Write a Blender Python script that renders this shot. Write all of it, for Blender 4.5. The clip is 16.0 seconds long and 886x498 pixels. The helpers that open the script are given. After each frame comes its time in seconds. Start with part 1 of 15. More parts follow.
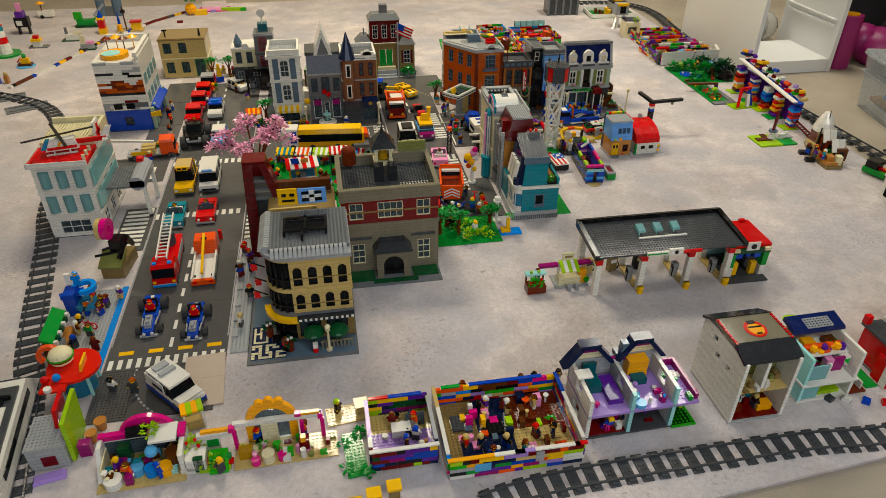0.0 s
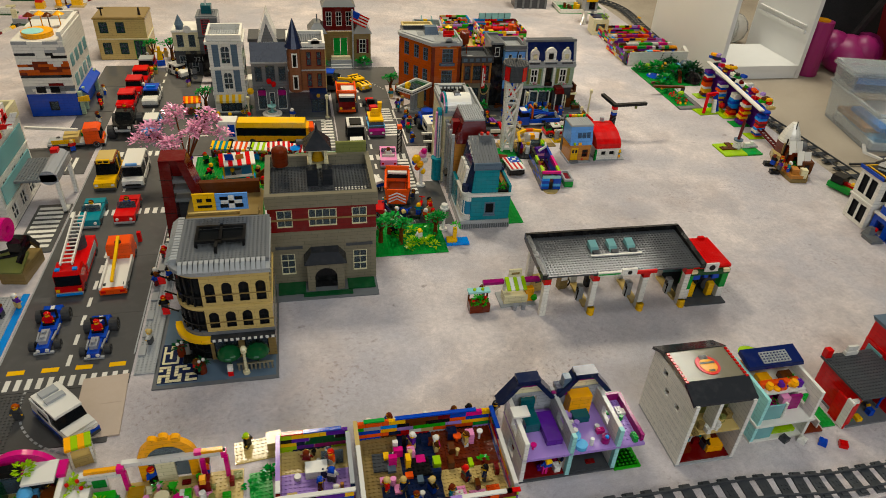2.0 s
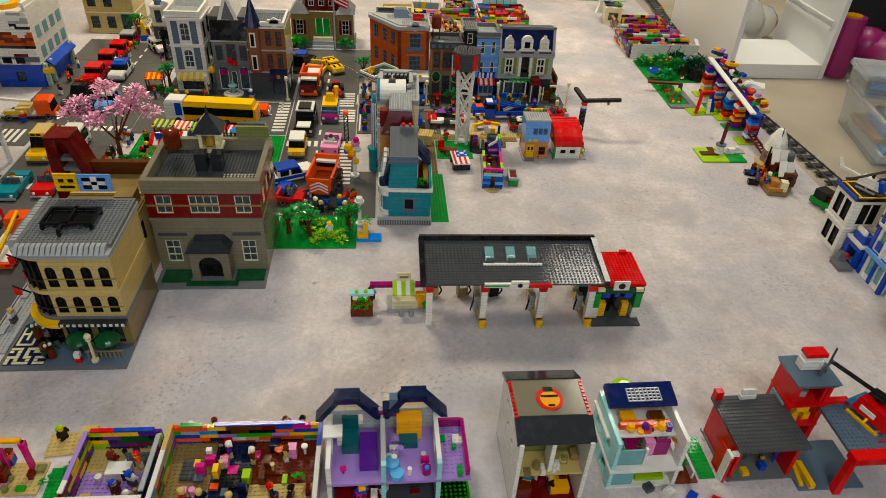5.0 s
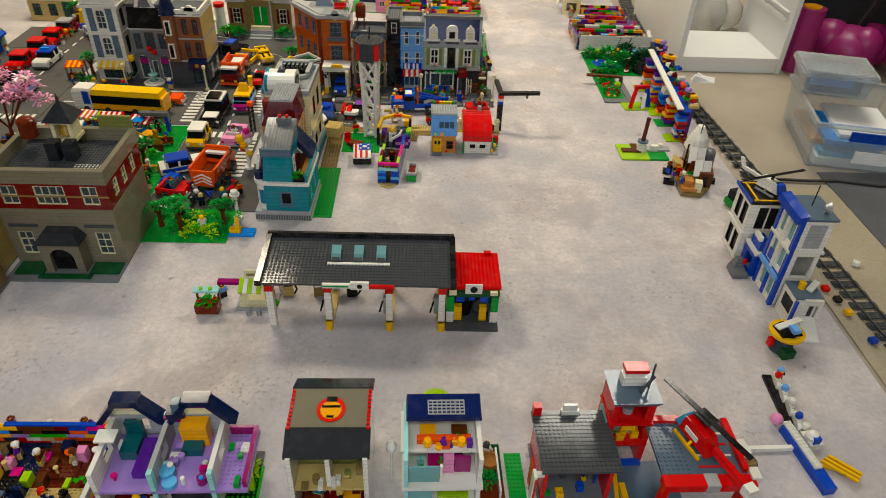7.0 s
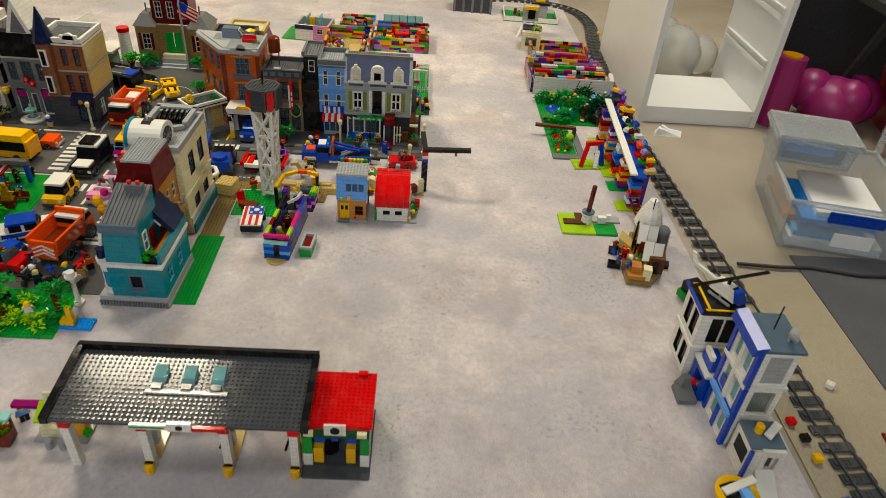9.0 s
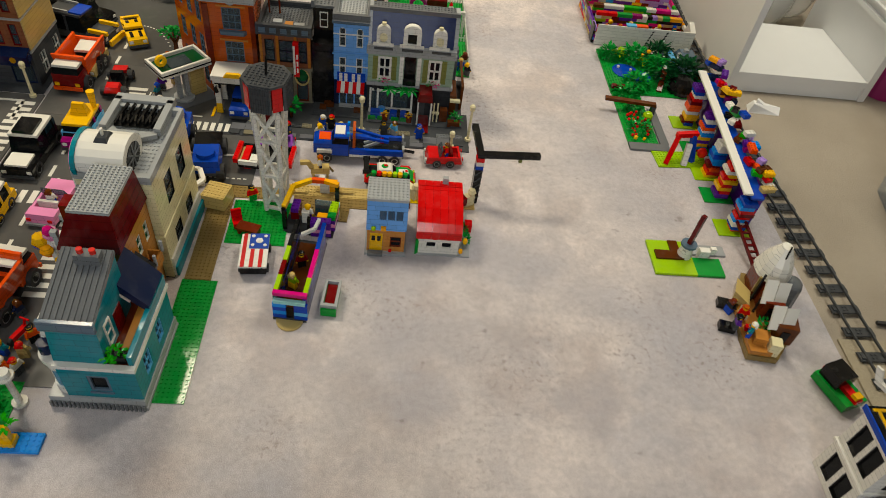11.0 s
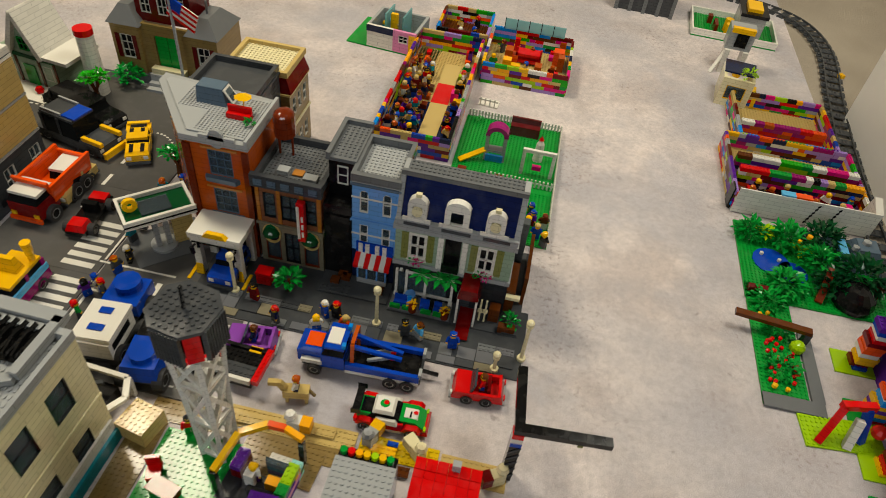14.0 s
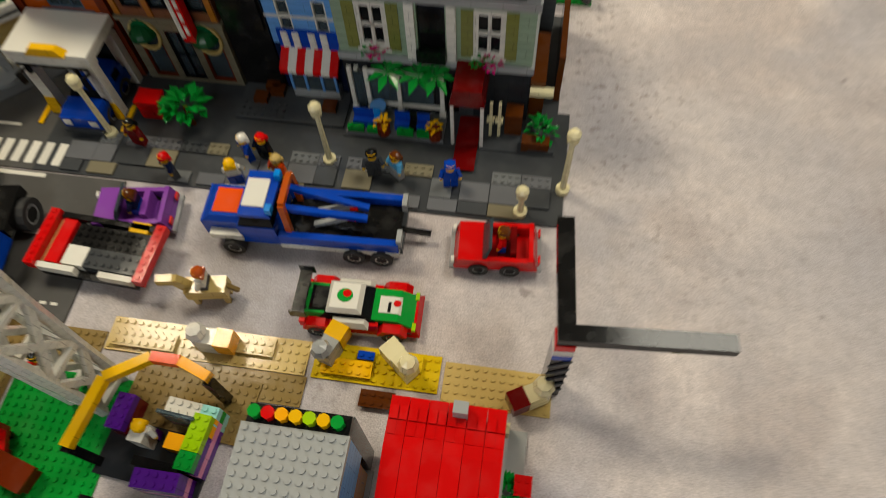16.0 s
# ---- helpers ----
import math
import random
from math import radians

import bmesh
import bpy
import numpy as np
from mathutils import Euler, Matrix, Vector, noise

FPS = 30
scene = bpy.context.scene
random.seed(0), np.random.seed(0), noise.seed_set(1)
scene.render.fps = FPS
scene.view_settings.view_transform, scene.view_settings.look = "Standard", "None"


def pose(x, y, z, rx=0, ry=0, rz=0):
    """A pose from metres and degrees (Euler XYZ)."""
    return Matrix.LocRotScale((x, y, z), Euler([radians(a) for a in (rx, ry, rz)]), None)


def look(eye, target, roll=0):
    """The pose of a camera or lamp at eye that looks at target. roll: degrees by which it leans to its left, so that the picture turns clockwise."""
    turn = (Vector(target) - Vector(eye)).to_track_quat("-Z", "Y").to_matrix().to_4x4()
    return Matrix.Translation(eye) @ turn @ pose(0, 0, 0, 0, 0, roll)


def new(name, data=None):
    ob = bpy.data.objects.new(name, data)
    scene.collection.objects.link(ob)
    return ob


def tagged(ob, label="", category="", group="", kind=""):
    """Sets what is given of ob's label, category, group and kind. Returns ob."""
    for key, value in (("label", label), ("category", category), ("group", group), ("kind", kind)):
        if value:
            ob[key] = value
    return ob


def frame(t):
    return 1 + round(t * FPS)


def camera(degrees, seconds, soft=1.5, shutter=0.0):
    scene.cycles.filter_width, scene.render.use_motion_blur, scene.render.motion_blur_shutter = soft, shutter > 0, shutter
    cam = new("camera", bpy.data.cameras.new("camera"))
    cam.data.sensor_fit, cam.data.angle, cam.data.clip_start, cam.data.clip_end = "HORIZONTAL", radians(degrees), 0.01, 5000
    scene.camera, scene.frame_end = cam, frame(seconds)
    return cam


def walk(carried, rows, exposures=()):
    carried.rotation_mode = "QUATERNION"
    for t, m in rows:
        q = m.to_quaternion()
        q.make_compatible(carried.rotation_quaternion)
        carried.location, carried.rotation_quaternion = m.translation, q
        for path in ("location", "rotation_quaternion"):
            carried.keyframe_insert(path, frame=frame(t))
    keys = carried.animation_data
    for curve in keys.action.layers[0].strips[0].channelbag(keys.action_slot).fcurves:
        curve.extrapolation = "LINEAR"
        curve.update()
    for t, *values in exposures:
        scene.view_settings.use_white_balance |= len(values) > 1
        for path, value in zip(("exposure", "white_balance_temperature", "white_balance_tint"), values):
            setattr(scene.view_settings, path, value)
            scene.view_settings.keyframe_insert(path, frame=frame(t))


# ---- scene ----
cam = camera(66.1, 16.0, 0.9, 0.3)
PATH = [
    (0, (0.2503, -1.2411, 1.0888), (0.5484, 0.386, -0.0119), 0.5),
    (0.5, (0.269, -1.2052, 1.0848), (0.5801, 0.408, -0.0328), 1.3),
    (1, (0.2965, -1.1564, 1.0798), (0.6454, 0.4442, -0.0437), 2.4),
    (1.5, (0.3023, -1.1196, 1.0779), (0.6959, 0.4703, -0.0477), 2.8),
    (2, (0.3588, -1.1063, 1.0639), (0.7356, 0.4855, -0.0626), 3.7),
    (2.5, (0.4383, -1.1118, 1.055), (0.7504, 0.5015, -0.0616), 3.6),
    (3, (0.489, -1.1145, 1.049), (0.7871, 0.5037, -0.0646), 2.5),
    (3.2, (0.5138, -1.1014, 1.0451), (0.8079, 0.5167, -0.0695), 2.3),
    (5.3, (0.8522, -1.0546, 1.05), (0.9965, 0.5387, -0.1282), 2.8),
    (5.5, (0.8831, -1.0683, 1.05), (1.0324, 0.5221, -0.1311), 2.0),
    (6, (0.9804, -1.0578, 1.0341), (1.2013, 0.5231, -0.149), 3.5),
    (6.5, (1.1014, -1.0213, 1.0461), (1.3342, 0.5616, -0.1311), 4.8),
    (7, (1.2096, -1.0077, 1.0341), (1.2834, 0.5802, -0.157), 2.5),
    (7.5, (1.3496, -1.0049, 1.0163), (1.3113, 0.5675, -0.1967), 1.6),
    (8, (1.4388, -0.9706, 1.0262), (1.4371, 0.6209, -0.1629), -0.2),
    (8.5, (1.4499, -0.8295, 1.0063), (1.5146, 0.7783, -0.1589), 2.4),
    (8.7, (1.4454, -0.751, 1.0053), (1.5221, 0.8648, -0.147), 3.9),
    (10.8, (1.2985, -0.1171, 1.0063), (1.4619, 1.2737, -0.4033), 7.9),
    (11, (1.2735, -0.0805, 0.9924), (1.4568, 1.2975, -0.4272), 9.0),
    (11.5, (1.2629, 0.0218, 0.9904), (1.3756, 1.4222, -0.4143), 8.6),
    (12, (1.327, 0.2695, 0.9348), (1.1516, 1.6692, -0.4649), 5.7),
    (12.5, (1.3977, 0.4001, 0.9318), (1.0143, 1.6992, -0.5225), 3.7),
    (13, (1.3846, 0.4278, 0.9328), (1.0649, 1.7064, -0.5543), 4.3),
    (13.2, (1.3269, 0.4553, 0.9626), (1.1876, 1.7837, -0.5076), 10.3),
    (13.5, (1.3299, 0.4504, 0.9517), (1.21, 1.8702, -0.4321), 9.2),
    (14, (1.392, 0.5242, 0.9318), (1.2354, 1.9409, -0.452), 7.4),
    (14.5, (1.475, 0.5923, 0.9199), (1.2264, 1.9468, -0.5126), 4.9),
    (15, (1.5146, 0.6283, 0.8911), (1.2337, 1.8883, -0.6189), 1.0),
    (15.5, (1.4903, 0.6977, 0.8265), (1.243, 1.8317, -0.7868), -1.0),
    (15.6, (1.4832, 0.7205, 0.7878), (1.2391, 1.8227, -0.8474), -1.9),
    (15.8, (1.43, 0.8026, 0.7262), (1.2642, 1.7802, -0.9954), -0.3),
    (16, (1.4209, 0.8374, 0.6149), (1.2255, 1.769, -1.1285), -3.8),
]
walk(cam, [(t, look(eye, target, roll)) for t, eye, target, roll in PATH],
     exposures=[(0, 0.53), (8, 0.57), (11, 0.36), (13, 0.31), (16, 0.22)])


# ---- light: a warm ceiling lamp over the town, cool daylight from a window behind the camera, two added fill lamps ----
world = bpy.data.worlds.new("world")
scene.world = world
world.use_nodes = True
world.node_tree.nodes["Background"].inputs[0].default_value = (0.75, 0.86, 1.0, 1)
world.node_tree.nodes["Background"].inputs[1].default_value = 0.08


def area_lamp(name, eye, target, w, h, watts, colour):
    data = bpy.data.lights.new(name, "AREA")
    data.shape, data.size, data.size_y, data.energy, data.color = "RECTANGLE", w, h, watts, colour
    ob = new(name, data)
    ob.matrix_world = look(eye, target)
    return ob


area_lamp("ceiling_or_fill_light", (0.0, 1.98, 2.42), (0.0, 1.98, 0), 0.7, 0.5, 40, (1.0, 0.885, 0.66))
area_lamp("ceiling_or_fill_light", (0.34, -0.15, 2.42), (0.34, -0.15, 0), 0.25, 0.25, 5, (0.88, 0.95, 1.0))
# added fill, brightens the east side of the rug
area_lamp("ceiling_or_fill_light", (2.4, 2.0, 2.42), (2.4, 2.0, 0), 0.9, 0.9, 33, (0.98, 0.93, 0.79))
# added fill from the south, aimed to brighten the shop fronts
area_lamp("ceiling_or_fill_light", (1.3, -1.6, 2.42), (1.3, 0.8, 0), 0.7, 0.7, 17, (0.94, 0.98, 0.93))
area_lamp("window_light", (0.6, -2.95, 1.45), (0.6, 0.3, 0.4), 2.2, 1.3, 23, (0.82, 0.88, 1.0))


# ---- colours and materials ----
HEX = dict(
    white="E9E6DC", cream="E6DDB8", tan="C9B27C", darktan="8A7650", yellow="F2C100", bloyellow="F8B422", brick="7E5540", caramel="A8703F", orange="E8641B",
    darkorange="B1591C", red="CB1A18", darkred="6B1518", maroon="5C1512", pink="E79AC0", hotpink="D2237E", magenta="8F1B66",
    purple="5A2A8C", lavender="A98CCB", lilac="B7A0D0", blue="1446A8", darkblue="14203F", medblue="74A3DC", sky="6FB4DE",
    azure="2E8AD8", teal="00828E", navy="142152", blossom="F2B6CE", violet="8C52A8", straw="E3C65A", darkteal="075A60", aqua="A6D9D4", green="139244", brightgreen="3FA535", lime="A4C81E",
    darkgreen="0E4A2A", olive="7F8250", sand="9DB09A", lightgrey="A7A9A8", grey="6E7071", darkgrey="47494B", asphalt="5A5957",
    black="141414", brown="5A3218", redbrown="6A2E14", nougat="B9824F", flesh="E2B33A", gold="A8842C", silver="9B9DA0",
    bluegrey="5E6E7C", pearl="6A6B6E", stone="7E7866", charcoal="2B2D30", vermilion="D8402A")


def lin(h):
    return tuple((c / 12.92 if c <= 0.04045 else ((c + 0.055) / 1.055) ** 2.4) for c in (int(h[i:i + 2], 16) / 255 for i in (0, 2, 4)))


MATS = {}


def nodes_of(name):
    m = bpy.data.materials.new(name)
    m.use_nodes = True
    t = m.node_tree
    return m, t, t.nodes["Principled BSDF"]


def link(t, a, b):
    t.links.new(a, b)


def add(t, kind, **values):
    n = t.nodes.new(kind)
    for k, v in values.items():
        n.inputs[k].default_value = v
    return n


def mixer(t, fac, a, b, blend="MIX"):
    n = t.nodes.new("ShaderNodeMix")
    n.data_type, n.blend_type = "RGBA", blend
    for socket, v in ((n.inputs[0], fac), (n.inputs[6], a), (n.inputs[7], b)):
        if isinstance(v, bpy.types.NodeSocket):
            link(t, v, socket)
        else:
            socket.default_value = v
    return n.outputs[2]


def coords(t):
    return t.nodes.new("ShaderNodeTexCoord").outputs["Object"]


def noise_tex(t, scale, detail=3, vec=None, rough=0.5):
    n = add(t, "ShaderNodeTexNoise", Scale=scale, Detail=detail, Roughness=rough)
    link(t, vec or coords(t), n.inputs["Vector"])
    return n.outputs["Fac"]


def ramp(t, fac, stops):
    n = t.nodes.new("ShaderNodeValToRGB")
    e = n.color_ramp.elements
    while len(e) < len(stops):
        e.new(0.5)
    for el, (p, c) in zip(e, stops):
        el.position, el.color = p, (*c, 1) if len(c) == 3 else c
    link(t, fac, n.inputs[0])
    return n.outputs[0]


def plastic(name):
    """Moulded toy-brick plastic: glossy, slightly dusty, each piece a shade of its own."""
    if name in MATS:
        return MATS[name]
    m, t, b = nodes_of("plastic_" + name)
    c = lin(HEX[name])
    grey = 0.3 * c[0] + 0.6 * c[1] + 0.1 * c[2]
    c = tuple(max(0.003, (grey + (v - grey) * 1.2) * 0.92) for v in c)
    info = t.nodes.new("ShaderNodeObjectInfo")
    shade = ramp(t, info.outputs["Random"], [(0, (0.86,) * 3), (1, (1.0,) * 3)])
    base = mixer(t, 1.0, (*c, 1), shade, "MULTIPLY")
    co = coords(t)
    split = t.nodes.new("ShaderNodeSeparateXYZ")
    link(t, co, split.inputs[0])
    across = add(t, "ShaderNodeMath")
    link(t, split.outputs[0], across.inputs[0])
    link(t, split.outputs[1], across.inputs[1])
    flat = t.nodes.new("ShaderNodeCombineXYZ")
    link(t, across.outputs[0], flat.inputs[0])
    link(t, split.outputs[2], flat.inputs[1])
    courses = add(t, "ShaderNodeTexBrick", Scale=1.0, Color1=(1, 1, 1, 1), Color2=(0.9, 0.9, 0.9, 1), Mortar=(0.55, 0.55, 0.55, 1))
    courses.inputs["Mortar Size"].default_value = 0.00035
    courses.inputs["Brick Width"].default_value = 0.032
    courses.inputs["Row Height"].default_value = 0.0096
    link(t, flat.outputs[0], courses.inputs["Vector"])
    facing = t.nodes.new("ShaderNodeSeparateXYZ")
    link(t, t.nodes.new("ShaderNodeNewGeometry").outputs["Normal"], facing.inputs[0])
    steep = t.nodes.new("ShaderNodeMath")
    steep.operation = "COMPARE"
    steep.inputs[1].default_value, steep.inputs[2].default_value = 0.0, 0.5
    link(t, facing.outputs[2], steep.inputs[0])
    base = mixer(t, 1.0, base, mixer(t, steep.outputs[0], (1, 1, 1, 1), courses.outputs["Color"]), "MULTIPLY")
    dust = noise_tex(t, 45, 5)
    dusty = mixer(t, ramp(t, dust, [(0.5, (0, 0, 0)), (0.85, (0.05,) * 3)]), base, (0.42, 0.40, 0.37, 1))
    link(t, dusty, b.inputs["Base Color"])
    link(t, ramp(t, dust, [(0.3, (0.07,) * 3), (0.75, (0.17,) * 3)]), b.inputs["Roughness"])
    b.inputs["Specular IOR Level"].default_value = 0.25
    bump = add(t, "ShaderNodeBump", Strength=0.05, Distance=0.0004)
    link(t, noise_tex(t, 700, 2), bump.inputs["Height"])
    link(t, bump.outputs[0], b.inputs["Normal"])
    MATS[name] = m
    return m


def clear(name, colour, rough=0.05, trans=0.9):
    m, t, b = nodes_of(name)
    b.inputs["Base Color"].default_value = (*lin(colour), 1)
    b.inputs["Transmission Weight"].default_value = trans
    b.inputs["Roughness"].default_value = rough
    b.inputs["IOR"].default_value = 1.2
    MATS[name] = m
    return m


def printed(name):
    """Matt printed sheet in one of the toy colours, faintly scuffed."""
    m, t, b = nodes_of("print_" + name)
    scuff = ramp(t, noise_tex(t, 180, 4), [(0.35, (0.82,) * 3), (0.65, (1.0,) * 3)])
    link(t, mixer(t, 1.0, (*(0.9 * v for v in lin(HEX[name])), 1), scuff, "MULTIPLY"), b.inputs["Base Color"])
    b.inputs["Roughness"].default_value = 0.55
    b.inputs["Specular IOR Level"].default_value = 0.2
    MATS["print_" + name] = m


for flag_colour in ("red", "white", "blue"):
    printed(flag_colour)
clear("pane", "6F8088", 0.05, 0.75)
clear("pane_blue", "3FA6CF", 0.05, 0.6)
clear("pane_aqua", "9AD6D6", 0.06, 0.6)
clear("pane_green", "0E6A3C", 0.06, 0.4)
clear("pane_black", "15181A", 0.05, 0.3)
clear("clear_tub", "E8EDF0", 0.12, 0.82)
clear("bag_film", "E4E4E0", 0.25, 0.7)


def chrome():
    m, t, b = nodes_of("chrome")
    b.inputs["Base Color"].default_value = (0.7, 0.7, 0.72, 1)
    b.inputs["Metallic"].default_value = 1.0
    link(t, ramp(t, noise_tex(t, 80), [(0.3, (0.15,) * 3), (0.7, (0.35,) * 3)]), b.inputs["Roughness"])
    MATS["chrome"] = m


def rubber():
    m, t, b = nodes_of("rubber")
    link(t, ramp(t, noise_tex(t, 120), [(0.3, (0.012,) * 3), (0.7, (0.03,) * 3)]), b.inputs["Base Color"])
    b.inputs["Roughness"].default_value = 0.75
    MATS["rubber"] = m


def rug():
    """Low grey-pink mottled rug, worn and faintly cracked in patches."""
    m, t, b = nodes_of("mottled_rug")
    co = coords(t)
    big = noise_tex(t, 2.1, 6, co, 0.6)
    mid = noise_tex(t, 10, 10, co, 0.7)
    col = ramp(t, big, [(0.36, (0.47, 0.44, 0.455)), (0.5, (0.61, 0.55, 0.535)), (0.64, (0.76, 0.665, 0.62))])
    col = mixer(t, ramp(t, noise_tex(t, 4.3, 5, co, 0.62), [(0.49, (0.0,) * 3), (0.61, (0.62,) * 3)]), col, (0.43, 0.365, 0.345, 1))
    col = mixer(t, ramp(t, noise_tex(t, 3.1, 5, co, 0.6), [(0.50, (0.0,) * 3), (0.62, (0.58,) * 3)]), col, (0.40, 0.395, 0.44, 1))
    col = mixer(t, ramp(t, noise_tex(t, 26, 3, co, 0.5), [(0.70, (0.0,) * 3), (0.76, (0.75,) * 3)]), col, (0.20, 0.165, 0.15, 1))
    col = mixer(t, ramp(t, mid, [(0.36, (0.6,) * 3), (0.58, (0.0,) * 3)]), col, (0.42, 0.39, 0.40, 1))
    col = mixer(t, ramp(t, noise_tex(t, 85, 8, co, 0.75), [(0.38, (0.34,) * 3), (0.58, (0.0,) * 3)]), col, (0.30, 0.27, 0.265, 1))
    wear = noise_tex(t, 110, 8, co)
    patch = ramp(t, noise_tex(t, 3.7, 3, co), [(0.50, (0, 0, 0)), (0.66, (1, 1, 1))])
    crack = mixer(t, 1.0, ramp(t, wear, [(0.56, (0, 0, 0)), (0.64, (0.6,) * 3)]), patch, "MULTIPLY")
    col = mixer(t, crack, col, (0.27, 0.22, 0.20, 1))
    pile = noise_tex(t, 620, 4, co)
    col = mixer(t, 0.5, col, ramp(t, pile, [(0.3, (0.55,) * 3), (0.7, (1.3,) * 3)]), "MULTIPLY")
    link(t, col, b.inputs["Base Color"])
    b.inputs["Roughness"].default_value = 0.95
    b.inputs["Specular IOR Level"].default_value = 0.15
    bump = add(t, "ShaderNodeBump", Strength=0.35, Distance=0.003)
    link(t, pile, bump.inputs["Height"])
    link(t, bump.outputs[0], b.inputs["Normal"])
    MATS["rug"] = m


def carpet(name, a, c):
    m, t, b = nodes_of(name)
    co = coords(t)
    col = ramp(t, noise_tex(t, 4, 5, co), [(0.3, a), (0.7, c)])
    col = mixer(t, 0.5, col, ramp(t, noise_tex(t, 520, 3, co), [(0.3, (0.45,) * 3), (0.7, (1.4,) * 3)]), "MULTIPLY")
    link(t, col, b.inputs["Base Color"])
    b.inputs["Roughness"].default_value = 1.0
    bump = add(t, "ShaderNodeBump", Strength=0.6, Distance=0.004)
    link(t, noise_tex(t, 420, 3, co), bump.inputs["Height"])
    link(t, bump.outputs[0], b.inputs["Normal"])
    MATS[name] = m


def paint(name, c, rough=0.5, scale=3.0):
    m, t, b = nodes_of(name)
    col = ramp(t, noise_tex(t, scale, 5), [(0.3, tuple(v * 0.93 for v in c)), (0.7, c)])
    link(t, col, b.inputs["Base Color"])
    link(t, ramp(t, noise_tex(t, scale * 9, 3), [(0.3, (rough * 0.8,) * 3), (0.7, (min(1, rough * 1.2),) * 3)]), b.inputs["Roughness"])
    bump = add(t, "ShaderNodeBump", Strength=0.08, Distance=0.001)
    link(t, noise_tex(t, 160, 3), bump.inputs["Height"])
    link(t, bump.outputs[0], b.inputs["Normal"])
    MATS[name] = m


chrome(), rubber(), rug()
carpet("beige_carpet", (0.30, 0.255, 0.195), (0.38, 0.325, 0.25))
carpet("dark_mat", (0.075, 0.078, 0.088), (0.11, 0.112, 0.125))
carpet("pale_mat", (0.33, 0.28, 0.19), (0.40, 0.34, 0.24))
paint("wall_paint", (0.48, 0.43, 0.35), 0.6)
paint("white_paint", (0.80, 0.79, 0.75), 0.35)
# the ceiling is out of view; its grey holds down bounced light
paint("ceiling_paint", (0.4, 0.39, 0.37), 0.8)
paint("card", (0.50, 0.40, 0.31), 0.8, 12)
paint("paper", (0.78, 0.77, 0.74), 0.7, 30)
paint("black_cloth", (0.012, 0.012, 0.014), 0.8, 20)
paint("hot_magenta", (0.34, 0.015, 0.14), 0.4)
paint("tub_red", (0.42, 0.02, 0.03), 0.35)
paint("tub_blue", (0.02, 0.05, 0.30), 0.35)
paint("skirting", (0.30, 0.27, 0.22), 0.6)


def mat(name):
    return MATS[name] if name in MATS else plastic(name)


# ---- shapes: all lengths in centimetres, stud pitch 0.8, plate 0.32, brick 0.96 ----
S, PLATE, BRICK = 0.8, 0.32, 0.96


